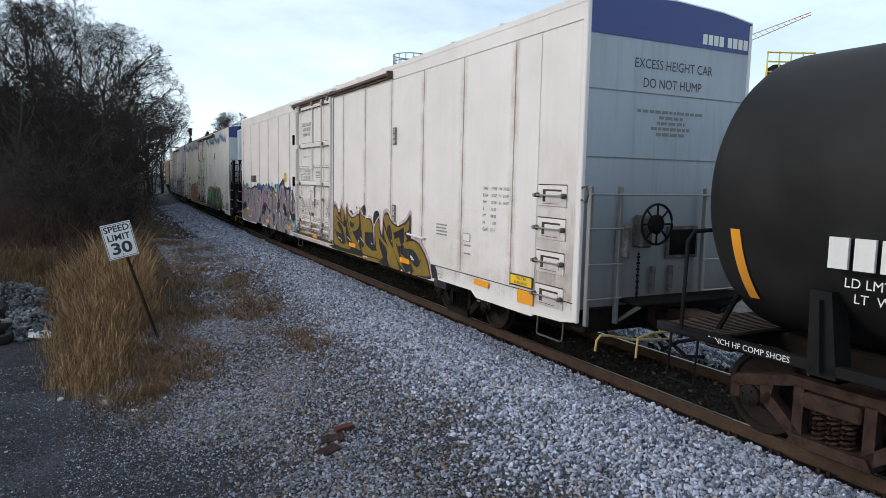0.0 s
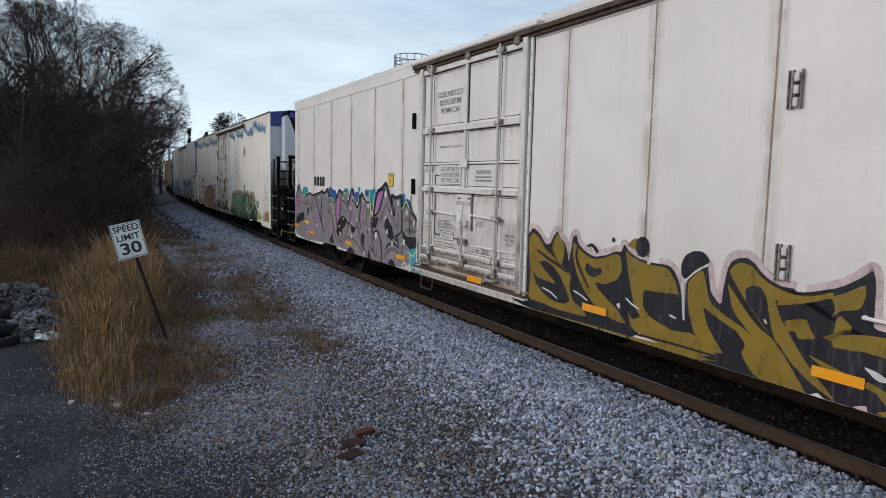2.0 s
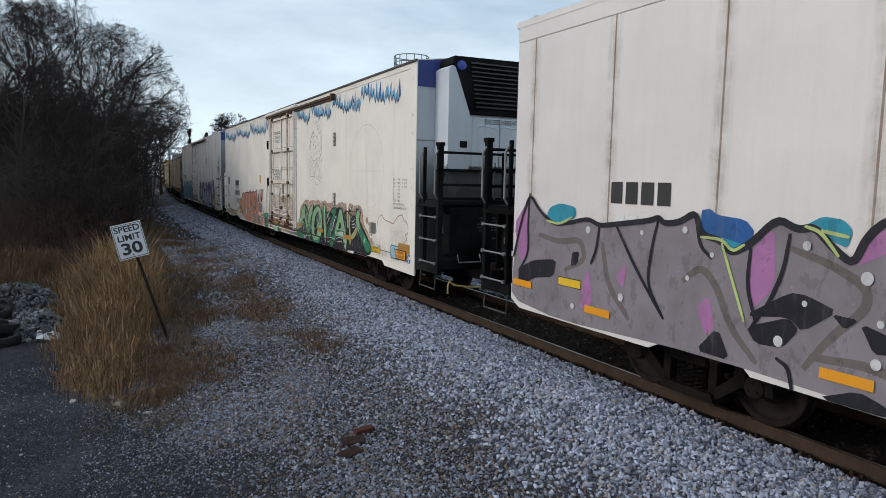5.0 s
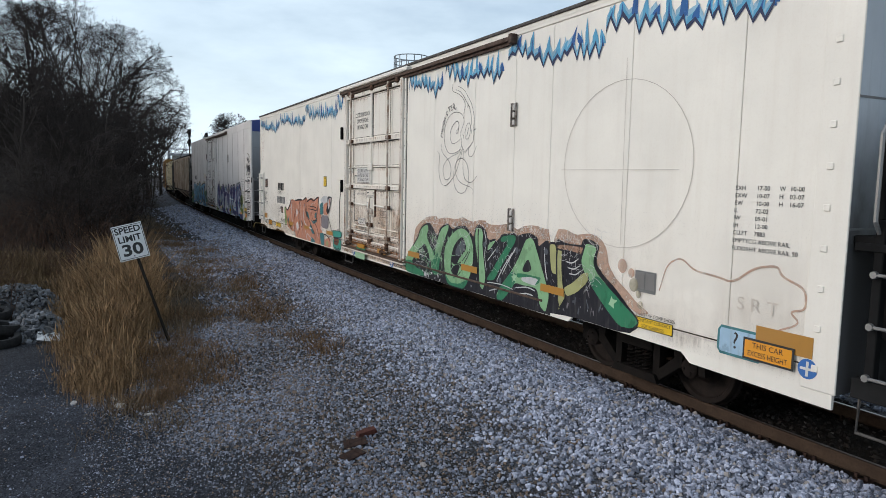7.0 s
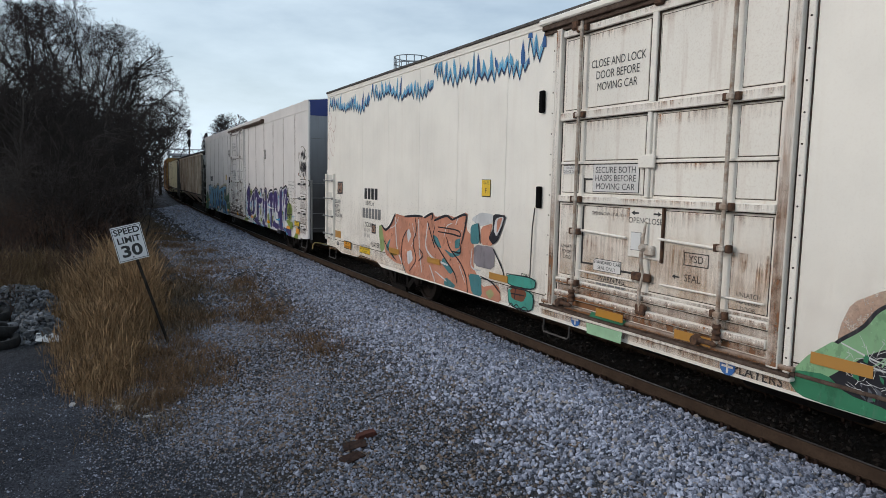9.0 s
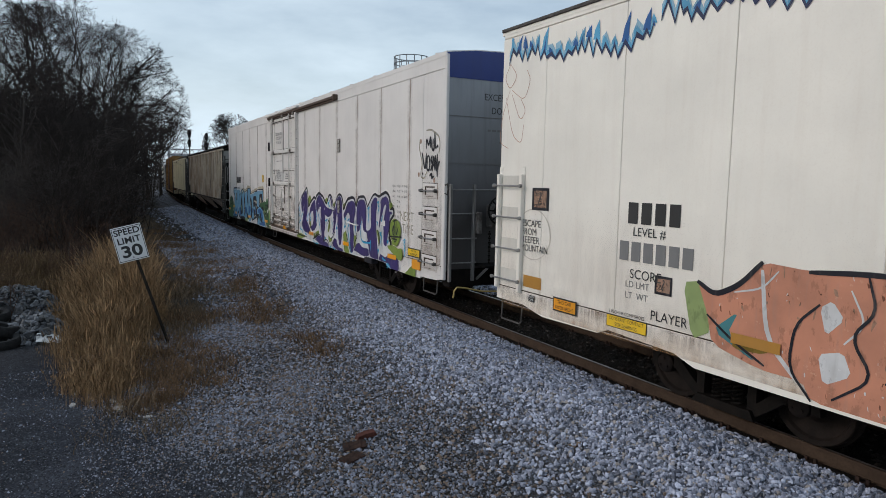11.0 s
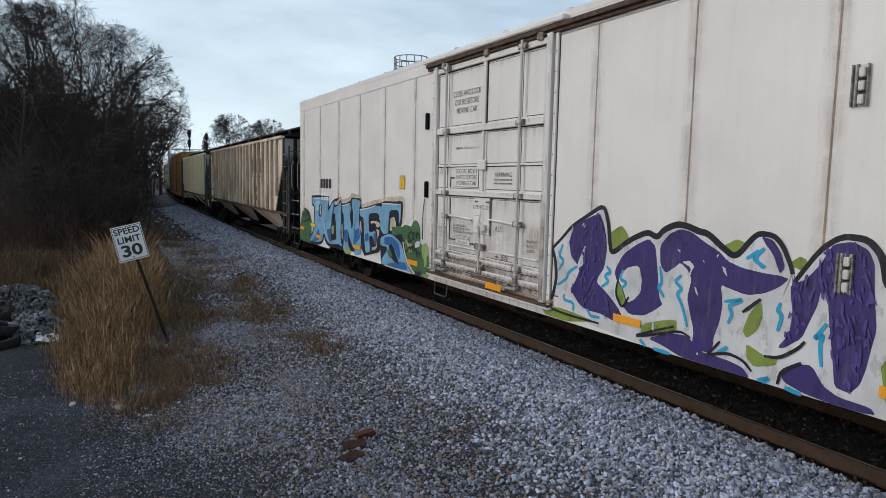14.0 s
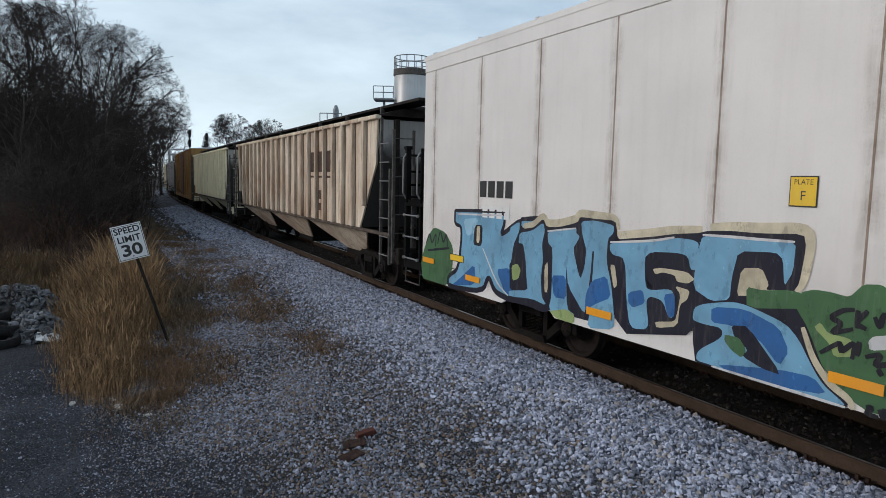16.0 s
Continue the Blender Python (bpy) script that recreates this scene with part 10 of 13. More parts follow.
def green_mural(car):
    """green sprayed lettering with a salmon halo and dark shading"""
    g = part("graffiti", Geo().box(2.0, 9.4, FACE - 0.02, FACE - 0.015, 0.8, 2.2), M["white"], car, "green sprayed lettering with a salmon halo and dark shading")
    k = Mural(g)
    k.fill("g_salmon", [(8.97,1.44),(8.88,1.68),(8.62,1.83),(8.32,1.94),(7.94,1.97),(7.85,1.92),(7.55,1.97),(7.26,1.96),(7.06,1.97),(6.88,2.01),(6.7,1.97),(6.52,1.95),(6.33,1.99),(6.04,2),(6,0.9),(9,1)])
    k.fill("g_salmon", [(6.35,2),(6.13,1.98),(5.92,1.94),(5.66,1.95),(5.42,1.99),(5.3,1.98),(5.13,1.91),(4.97,1.98),(4.77,2.01),(4.6,2.01),(4.48,1.99),(4.37,1.98),(4.31,1.99),(4,0.9),(6.4,0.9)])
    k.fill("g_salmon", [(4.12,2),(3.9,2.01),(3.69,1.95),(3.44,1.99),(3.28,1.98),(3.16,1.93),(3.06,1.83),(3,1.61),(2.86,1.46),(2.67,1.35),(2.48,1.22),(2.25,1.12),(2.42,1.07),(2.68,1.17),(2.96,1.31),(3.15,1.46),(4.4,1.2)])
    k.fill("g_char", [(9.06,0.96),(8.91,1.3),(8.66,1.66),(8.36,1.81),(8.22,1.83),(7.87,1.58),(7.78,1.75),(7.45,1.86),(7.26,1.76),(7.02,1.85),(6.76,1.86),(6.47,1.67),(6.44,1.85),(6.32,1.92),(6.14,1.86),(6.03,1.79),(6,0.717),(9.1,0.705)])
    k.fill("g_char", [(6.34,1.9),(6.11,1.88),(6.02,1.69),(5.73,1.68),(5.63,1.74),(5.59,1.8),(5.24,1.86),(5.11,1.82),(4.95,1.87),(4.76,1.89),(4.58,1.84),(4.55,1.7),(4.38,1.81),(4.29,1.81),(4.2,0.724),(6.4,0.715)])
    k.fill("g_char", [(4.11,1.87),(3.96,1.83),(3.58,1.79),(3.53,1.91),(3.34,1.91),(3.19,1.84),(3.23,1.73),(3.24,1.6),(3.09,1.47),(2.88,1.35),(2.68,1.2),(2.38,0.95),(2.6,0.793),(3.7,0.804),(4.7,0.722)])
    k.fill("g_char", [(9.02, 0.708), (9.06, 0.95), (8.6, 0.99), (4.3, 0.90), (4.2, 0.80), (4.2, 0.726), (6.0, 0.720)], 0)
    k.flecks("g_slate", 150, 0.05, 1, [(8.9,1.0),(8.0,1.75),(7.0,1.7),(6.0,1.6),(5.0,1.6),(4.2,1.55),(3.6,1.4),(2.9,0.9),(3.8,0.85),(6.0,0.78),(8.8,0.78)])
    k.flecks("g_grey", 60, 0.035, 4, [(8.9,1.0),(8.0,1.75),(7.0,1.7),(6.0,1.6),(5.0,1.6),(4.2,1.55),(3.6,1.4),(2.9,0.9),(3.8,0.85),(6.0,0.78),(8.8,0.78)])
    k.flecks("g_palewhite", 40, 0.018, 3, [(8.9,1.0),(8.0,1.75),(7.0,1.7),(6.0,1.6),(5.0,1.6),(4.2,1.55),(3.6,1.4),(2.9,0.9),(3.8,0.85),(6.0,0.78),(8.8,0.78)])
    k.fill("g_mint", [(9.26,0.89),(9.15,1.08),(8.99,1.3),(8.76,1.48),(8.66,1.65),(8.51,1.75),(8.31,1.8),(8.25,1.69),(8.34,1.55),(8.21,1.41),(8.04,1.28),(7.98,1.19),(7.97,1.35),(7.87,1.55),(7.8,1.67),(7.7,1.77),(7.45,1.86),(7.39,1.79),(7.52,1.59),(7.64,1.4),(7.73,1.18),(7.78,0.96),(7.87,0.82),(8.03,0.82),(8.11,0.96),(8.28,1.24),(8.41,1.38),(8.54,1.33),(8.74,1.21),(8.95,1.04),(9.08,0.88)])
    k.line("g_char", 0.035, [(9.26,0.89),(9.15,1.08),(8.99,1.3),(8.76,1.48),(8.66,1.65),(8.51,1.75),(8.31,1.8),(8.25,1.69),(8.34,1.55),(8.21,1.41),(8.04,1.28),(7.98,1.19),(7.97,1.35),(7.87,1.55),(7.8,1.67),(7.7,1.77),(7.45,1.86),(7.39,1.79),(7.52,1.59),(7.64,1.4),(7.73,1.18),(7.78,0.96),(7.87,0.82),(8.03,0.82),(8.11,0.96),(8.28,1.24),(8.41,1.38),(8.54,1.33),(8.74,1.21),(8.95,1.04),(9.08,0.88)], True)
    k.fill("g_mint", [(9.39, 0.93), (9.24, 1.12), (9.02, 1.30), (8.72, 1.24), (9.02, 0.98)], 0)
    k.fill("g_emerald", [(9.46, 0.87), (9.36, 0.95), (9.05, 0.99), (8.85, 0.86), (8.50, 0.83), (8.42, 0.74), (8.6, 0.716), (9.0, 0.706), (9.30, 0.720)])
    k.fill("g_emerald", [(8.16,1.04),(8.03,1.13),(7.85,1.28),(7.74,1.18),(7.8,0.94),(7.87,0.82),(8.03,0.82)])
    k.fill("g_mint", [(7.59,1.35),(7.51,1.5),(7.36,1.64),(7.16,1.76),(6.98,1.82),(6.79,1.82),(6.64,1.75),(6.53,1.64),(6.47,1.49),(6.46,1.31),(6.5,1.12),(6.59,0.94),(6.69,0.82),(6.82,0.714),(7.05,0.713),(7.29,0.712),(7.42,0.73),(7.51,0.86),(7.59,1.05)])
    k.line("g_char", 0.035, [(7.59,1.35),(7.51,1.5),(7.36,1.64),(7.16,1.76),(6.98,1.82),(6.79,1.82),(6.64,1.75),(6.53,1.64),(6.47,1.49),(6.46,1.31),(6.5,1.12),(6.59,0.94),(6.69,0.82),(6.82,0.71),(7.05,0.71),(7.29,0.71),(7.42,0.73),(7.51,0.86),(7.59,1.05)], True)
    k.fill("g_emerald", [(7.54,0.9),(7.3,0.76),(6.98,0.78),(6.62,0.93),(6.69,0.82),(6.82,0.714),(7.05,0.713),(7.29,0.712),(7.42,0.73)])
    k.fill("g_char", [(7.28,1.25),(7.21,1.43),(7.07,1.56),(6.88,1.66),(6.75,1.53),(6.76,1.42),(6.98,1.27),(7.08,1.14),(6.86,1.17),(7,1.02),(7.07,0.91),(7.19,0.92),(7.31,1.02)])
    k.line("g_char", 0.02, [(7.28,1.25),(7.21,1.43),(7.07,1.56),(6.88,1.66),(6.75,1.53),(6.76,1.42),(6.98,1.27),(7.08,1.14),(6.86,1.17),(7,1.02),(7.07,0.91),(7.19,0.92),(7.31,1.02)], True)
    k.fill("g_slate", [(7.13,1.39),(7.01,1.52),(6.85,1.59),(6.78,1.52),(6.8,1.42),(6.98,1.29),(7.12,1.28)])
    k.fill("g_mint", [(7.28,1.17),(7.16,1.12),(6.97,1.16),(6.77,1.29),(6.61,1.46),(6.58,1.43),(6.78,1.2),(6.92,1.01),(7.06,0.91),(7,1.05),(6.89,1.16),(7.12,1.1),(7.27,1.08)])
    k.line("g_char", 0.02, [(7.28,1.17),(7.16,1.12),(6.97,1.16),(6.77,1.29),(6.61,1.46),(6.58,1.43),(6.78,1.2),(6.92,1.01),(7.06,0.91),(7,1.05),(6.89,1.16),(7.12,1.1),(7.27,1.08)], True)
    k.fill("g_mint", [(6.44,1.78),(6.38,1.87),(6.29,1.88),(6.17,1.81),(6.17,1.61),(6.14,1.36),(6.07,1.12),(6.03,1.01),(6.15,0.93),(6.27,0.85),(6.31,1.08),(6.34,1.33),(6.42,1.52)])
    k.line("g_char", 0.035, [(6.44,1.78),(6.38,1.87),(6.29,1.88),(6.17,1.81),(6.17,1.61),(6.14,1.36),(6.07,1.12),(6.03,1.01),(6.15,0.93),(6.27,0.85),(6.31,1.08),(6.34,1.33),(6.42,1.52)], True)
    k.fill("g_mint", [(6.34,1.88),(6.19,1.86),(6.14,1.76),(6.16,1.58),(6.1,1.33),(6.03,1.06),(6.05,0.94),(6.11,0.78),(6.23,0.84),(6.27,0.98)])
    k.line("g_char", 0.035, [(6.34,1.88),(6.19,1.86),(6.14,1.76),(6.16,1.58),(6.1,1.33),(6.03,1.06),(6.05,0.94),(6.11,0.78),(6.23,0.84),(6.27,0.98)], True)
    k.fill("g_mint", [(6.01,1.56),(5.95,1.65),(5.77,1.71),(5.75,1.66),(5.86,1.56),(5.95,1.49),(6.02,1.49)])
    k.line("g_char", 0.035, [(6.01,1.56),(5.95,1.65),(5.77,1.71),(5.75,1.66),(5.86,1.56),(5.95,1.49),(6.02,1.49)], True)
    k.fill("g_emerald", [(5.62,1.7),(5.57,1.79),(5.26,1.84),(5.15,1.83),(5.14,1.73),(5.24,1.61),(5.43,1.4),(5.6,1.21),(5.75,1.01),(6,0.97),(6.01,1.04),(5.86,1.18),(5.71,1.35),(5.53,1.54),(5.37,1.7),(5.56,1.66)])
    k.line("g_char", 0.035, [(5.62,1.7),(5.57,1.79),(5.26,1.84),(5.15,1.83),(5.14,1.73),(5.24,1.61),(5.43,1.4),(5.6,1.21),(5.75,1.01),(6,0.97),(6.01,1.04),(5.86,1.18),(5.71,1.35),(5.53,1.54),(5.37,1.7),(5.56,1.66)], True)
    k.fill("g_mint", [(5.68,0.72),(5.69,0.83),(5.52,0.98),(5.3,1.22),(5.09,1.46),(4.94,1.71),(4.88,1.8),(4.76,1.84),(4.66,1.8),(4.57,1.65),(4.49,1.51),(4.38,1.32),(4.28,1.14),(4.22,1.01),(4.3,0.723),(4.48,0.81),(4.55,1.05),(4.69,1.06),(4.9,1.05),(5.14,1.06),(5.28,0.92),(5.38,0.8),(5.56,0.72)])
    k.line("g_char", 0.035, [(5.68,0.72),(5.69,0.83),(5.52,0.98),(5.3,1.22),(5.09,1.46),(4.94,1.71),(4.88,1.8),(4.76,1.84),(4.66,1.8),(4.57,1.65),(4.49,1.51),(4.38,1.32),(4.28,1.14),(4.22,1.01),(4.3,0.72),(4.48,0.81),(4.55,1.05),(4.69,1.06),(4.9,1.05),(5.14,1.06),(5.28,0.92),(5.38,0.8),(5.56,0.72)], True)
    k.fill("g_emerald", [(5.68,0.72),(5.61,0.91),(5.4,1.11),(5.24,1.25),(5.09,1.21),(5.14,1.07),(5.33,0.87),(5.5,0.73)])
    k.fill("g_ltmint", [(5.19,1.24),(5.15,1.2),(5.08,1.19),(5.13,1.14),(5.11,1.09),(5.17,1.11),(5.22,1.07),(5.2,1.13),(5.25,1.16),(5.2,1.18)])
    k.fill("g_char", [(4.8,1.5),(4.7,1.34),(4.83,1.29),(4.96,1.29)])
    k.line("g_char", 0.02, [(4.8,1.5),(4.7,1.34),(4.83,1.29),(4.96,1.29)], True)
    k.fill("g_palewhite", [(4.96,1.22),(4.61,1.24),(4.48,1.18),(4.6,1.1),(4.96,1.13)])
    k.fill("g_emerald", [(5.1,1.23),(4.94,1.25),(4.61,1.25),(4.45,1.25),(4.51,1.15),(4.61,1.11),(4.51,1.22),(4.76,1.22),(5.09,1.16)])
    k.fill("g_char", [(5.14,1.04),(4.87,1.07),(4.6,1.05),(4.49,0.9),(4.58,0.8),(4.86,0.84),(5.13,0.89)])
    k.fill("g_straw", [(4.29,1.79),(4.09,1.79),(4.05,1.33),(4.21,1.34),(4.26,1.55)])
    k.line("g_char", 0.035, [(4.29,1.79),(4.09,1.79),(4.05,1.33),(4.21,1.34),(4.26,1.55)], True)
    k.fill("g_straw", [(4.11,1.78),(3.96,1.77),(3.96,1.46),(3.91,1.18),(3.83,1.07),(4.03,0.81)])
    k.line("g_char", 0.035, [(4.11,1.78),(3.96,1.77),(3.96,1.46),(3.91,1.18),(3.83,1.07),(4.03,0.81)], True)
    k.fill("g_salmon", [(4.11,1.8),(3.49,1.81),(3.42,1.77),(3.46,1.67),(3.74,1.71),(4.1,1.71)])
    k.line("g_char", 0.025, [(4.11,1.8),(3.49,1.81),(3.42,1.77),(3.46,1.67),(3.74,1.71),(4.1,1.71)], True)
    k.fill("g_mint", [(3.57,1.6),(3.49,1.81),(3.47,1.87),(3.3,1.86),(3.22,1.81),(3.29,1.62),(3.21,1.5),(3.03,1.38),(2.85,1.26),(2.68,1.17),(2.4,0.99),(2.53,0.87),(2.82,0.91),(3.06,1.08),(3.35,1.29),(3.39,1.41),(3.49,1.45)])
    k.line("g_char", 0.035, [(3.57,1.6),(3.49,1.81),(3.47,1.87),(3.3,1.86),(3.22,1.81),(3.29,1.62),(3.21,1.5),(3.03,1.38),(2.85,1.26),(2.68,1.17),(2.4,0.99),(2.53,0.87),(2.82,0.91),(3.06,1.08),(3.35,1.29),(3.39,1.41),(3.49,1.45)], True)
    k.fill("g_emerald", [(3.37,1.34),(3.2,1.46),(2.85,1.25),(2.41,0.99),(2.53,0.88),(2.76,0.87),(3.06,1.08)])
    k.fill("g_ltmint", [(2.92,1.23),(2.89,1.19),(2.8,1.19),(2.87,1.13),(2.86,1.07),(2.92,1.1),(2.97,1.11),(2.94,1.16)])
    k.fill("g_straw", [(3.91,1.18),(3.71,1.28),(3.49,1.45),(3.38,1.47),(3.4,1.33),(3.63,1.15),(3.83,1.07)])
    k.fill("g_char", [(3.91,1.52),(3.67,1.67),(3.5,1.46),(3.71,1.3),(3.85,1.33)])
    k.line("g_char", 0.02, [(3.91,1.52),(3.67,1.67),(3.5,1.46),(3.71,1.3),(3.85,1.33)], True)
    k.line("g_palewhite", 0.018, [(3.87,1.56),(3.73,1.55),(3.6,1.63)])
    k.line("g_palewhite", 0.018, [(3.83,1.48),(3.69,1.47),(3.56,1.54)])
    k.line("g_palewhite", 0.018, [(3.79,1.4),(3.65,1.4),(3.54,1.47)])
    k.line("g_palewhite", 0.016, [(8.94,1.31),(8.58,1.2),(8.38,1.23)])
    k.line("g_palewhite", 0.016, [(8.76,1.17),(8.52,1.14),(8.32,1.14)])
    k.line("g_palewhite", 0.016, [(8.16,1.66),(8.01,1.53),(7.91,1.48)])
    k.line("g_palewhite", 0.016, [(8.2,1.57),(8.02,1.4),(7.9,1.36)])
    k.line("g_palewhite", 0.02, [(6.12,1.84),(6.03,1.66),(6.09,1.42),(6.01,1.15)])
    k.line("g_palewhite", 0.02, [(5.66,1.6),(5.82,1.47),(5.98,1.33)])
    k.line("g_palewhite", 0.02, [(5.24,1.54),(5.51,1.25),(5.68,1.02)])
    k.line("g_palewhite", 0.02, [(5.13,1.63),(5.32,1.42),(5.51,1.16)])
    k.line("g_palewhite", 0.02, [(5.11,1),(4.79,1.06),(4.59,1.03)])
    k.line("g_palewhite", 0.02, [(5.05,0.91),(4.79,0.96),(4.64,0.95)])
    k.line("g_palewhite", 0.02, [(4.39,1.71),(4.35,1.4),(4.29,1.23)])
    k.line("g_palewhite", 0.016, [(5.97,0.96),(5.75,0.98),(5.49,0.99),(5.19,0.96)])
    k.line("g_palewhite", 0.016, [(5.9,0.83),(5.64,0.9)])
    k.dots("g_salmon", 0.09, [(2.74,1.64)])
    k.dots("g_salmon", 0.06, [(2.58,1.57)])
    k.dots("g_tan", 0.085, [(2.53,1.43)])
    k.dots("g_tan", 0.05, [(2.44,1.33),(2.4,1.2)])
    k.dots("g_slate", 0.05, [(6.08,1.59),(5.68,1.54),(5.1,1.59),(5.57,1.05),(4.34,1.65)])
    for a, b, seed in ((8.35, 7.72, 21), (6.95, 6.70, 22), (5.95, 5.2, 23), (3.9, 3.2, 24)):
        k.cracks("g_palewhite", 34, 0.06, seed, [(a + 0.05, 1.72), (b - 0.1, 1.72), (b - 0.05, 1.18), (a - 0.1, 1.18)])
    k.cracks("g_palewhite", 60, 0.06, 25, [(8.95, 1.30), (8.35, 1.38), (8.18, 0.95), (8.9, 0.93)])
    k.cracks("g_palewhite", 130, 0.05, 26, [(8.5, 1.95), (6.0, 1.98), (6.0, 1.84), (8.5, 1.82)], 0.005)
    k.cracks("g_palewhite", 120, 0.05, 27, [(6.0, 1.98), (3.1, 1.98), (3.1, 1.84), (6.0, 1.82)], 0.005)
    k.cracks("g_ltmint", 60, 0.10, 28, [(8.9, 1.55), (7.2, 1.6), (6.5, 1.0), (7.7, 0.8), (8.8, 1.0)], 0.012)
    k.flecks("g_ltmint", 26, 0.07, 29, [(8.6, 1.6), (8.35, 1.75), (7.55, 1.6), (7.3, 1.7), (6.6, 1.6), (6.55, 1.1), (7.4, 0.85), (7.9, 1.3)])
    k.flecks("g_emerald", 22, 0.06, 30, [(8.9, 1.2), (8.0, 1.3), (7.5, 1.2), (6.6, 0.9), (6.7, 0.75), (8.7, 0.75)])
    k.flecks("g_palewhite", 16, 0.06, 31, [(8.5, 0.86), (7.7, 0.86), (7.7, 0.73), (8.5, 0.73)])


def orange_mural(car):
    """orange sprayed lettering with dark outlines and teal patches"""
    g = part("graffiti", Geo().box(14.4, 20.2, FACE - 0.02, FACE - 0.015, 0.8, 2.1), M["white"], car, "orange sprayed lettering with dark outlines and teal patches")
    k = Mural(g)
    k.fill("g_lime2", [(19.81,1.6),(19.54,1.65),(19.39,1.12),(19.65,0.98)])
    k.fill("g_palewhite", [(15.54,2.02),(15.22,2.15),(14.82,2.14),(14.81,1.99),(15.28,1.9)])
    k.fill("g_orange", [(19.61,1.64),(19.4,1.5),(19.14,1.65),(18.83,1.94),(18.35,1.91),(17.68,1.96),(17.36,1.94),(17.04,2.07),(16.91,1.97),(16.45,2.05),(16.12,2.01),(15.66,2.14),(15.71,1.84),(15.48,1.7),(15.41,1.51),(15.44,1.21),(15.15,0.9),(14.78,0.86),(14.56,0.7),(14.51,0.7),(15.14,0.7),(15.53,0.7),(16.39,0.7),(17.62,0.7),(18.24,0.7),(18.34,0.86),(18.8,0.86),(19.38,0.99),(19.46,1.3)])
    k.flecks("g_brown2", 70, 0.025, 5, [(19.61,1.64),(19.4,1.5),(19.14,1.65),(18.83,1.94),(18.35,1.91),(17.68,1.96),(17.36,1.94),(17.04,2.07),(16.91,1.97),(16.45,2.05),(16.12,2.01),(15.66,2.14),(15.71,1.84),(15.48,1.7),(15.41,1.51),(15.44,1.21),(15.15,0.9),(14.78,0.86),(14.56,0.7),(14.51,0.7),(15.14,0.7),(15.53,0.7),(16.39,0.7),(17.62,0.7),(18.24,0.7),(18.34,0.86),(18.8,0.86),(19.38,0.99),(19.46,1.3)])
    k.flecks("g_salmon", 90, 0.035, 4, [(19.61,1.64),(19.4,1.5),(19.14,1.65),(18.83,1.94),(18.35,1.91),(17.68,1.96),(17.36,1.94),(17.04,2.07),(16.91,1.97),(16.45,2.05),(16.12,2.01),(15.66,2.14),(15.71,1.84),(15.48,1.7),(15.41,1.51),(15.44,1.21),(15.15,0.9),(14.78,0.86),(14.56,0.7),(14.51,0.7),(15.14,0.7),(15.53,0.7),(16.39,0.7),(17.62,0.7),(18.24,0.7),(18.34,0.86),(18.8,0.86),(19.38,0.99),(19.46,1.3)])
    k.flecks("g_palewhite", 60, 0.0175, 3, [(19.61,1.64),(19.4,1.5),(19.14,1.65),(18.83,1.94),(18.35,1.91),(17.68,1.96),(17.36,1.94),(17.04,2.07),(16.91,1.97),(16.45,2.05),(16.12,2.01),(15.66,2.14),(15.71,1.84),(15.48,1.7),(15.41,1.51),(15.44,1.21),(15.15,0.9),(14.78,0.86),(14.56,0.7),(14.51,0.7),(15.14,0.7),(15.53,0.7),(16.39,0.7),(17.62,0.7),(18.24,0.7),(18.34,0.86),(18.8,0.86),(19.38,0.99),(19.46,1.3)])
    k.fill("g_teal", [(19.39,1.14),(19.07,1.4),(19.19,1.14),(18.8,0.9)])
    k.fill("g_teal", [(17.02,1.63),(16.8,1.59),(16.6,1.37),(16.94,1.45)])
    k.fill("g_teal", [(16.56,1.4),(16.19,1.33),(15.86,1.49),(15.89,1.34),(16.23,1.25)])
    k.fill("g_teal", [(16.55,1.24),(16.13,1.02),(16.26,0.93),(16.64,1.12)])
    k.fill("g_teal", [(16.44,0.87),(16.04,0.76),(16.12,0.7),(16.53,0.7)])
    k.fill("g_teal", [(17.76,0.7),(17.47,0.7),(17.31,0.7),(17.68,0.7)])
    k.fill("g_teal", [(15.55,1.9),(15.28,1.97),(15.23,1.61),(15.54,1.58)])
    k.fill("g_teal", [(15.59,1.05),(15.16,1.07),(15.1,0.7),(15.45,0.7)])
    k.fill("g_teal", [(16.1,1.6),(15.89,1.65),(15.94,1.46),(16.11,1.44)])
    k.fill("g_palewhite", [(18.22,1.59),(18.11,1.67),(17.99,1.52),(18.15,1.34)])
    k.fill("g_palewhite", [(18.21,1.16),(17.98,1.23),(17.89,1.03),(18.14,0.88)])
    k.fill("g_ochre", [(19.12,1.14),(18.62,1.17),(18.74,1.02),(19.12,1.0)])
    k.fill("g_orange", [(15.2,1.9),(14.81,1.99),(14.9,1.8),(14.79,1.61),(15.19,1.6)])
    k.fill("g_grey", [(15.42,1.58),(14.72,1.6),(14.75,1.21),(15.4,1.21)])
    k.fill("g_orange", [(15.06,0.89),(14.58,1.0),(14.49,0.7),(15.02,0.7)])
    k.fill("g_straw", [(15.0,0.8),(14.82,0.89),(14.71,0.81),(14.84,0.7)])
    k.line("g_palewhite", 0.05, [(18.83,1.86),(18.74,1.18),(18.37,0.83)])
    k.line("g_palewhite", 0.04, [(17.65,1.89),(17.6,1.29),(17.47,0.82)])
    k.line("g_palewhite", 0.05, [(17.23,1.84),(17.34,1.34),(17.0,1.15),(16.36,1.1)])
    k.line("g_palewhite", 0.02, [(16.22,1.9),(16.44,1.84),(16.54,1.61)])
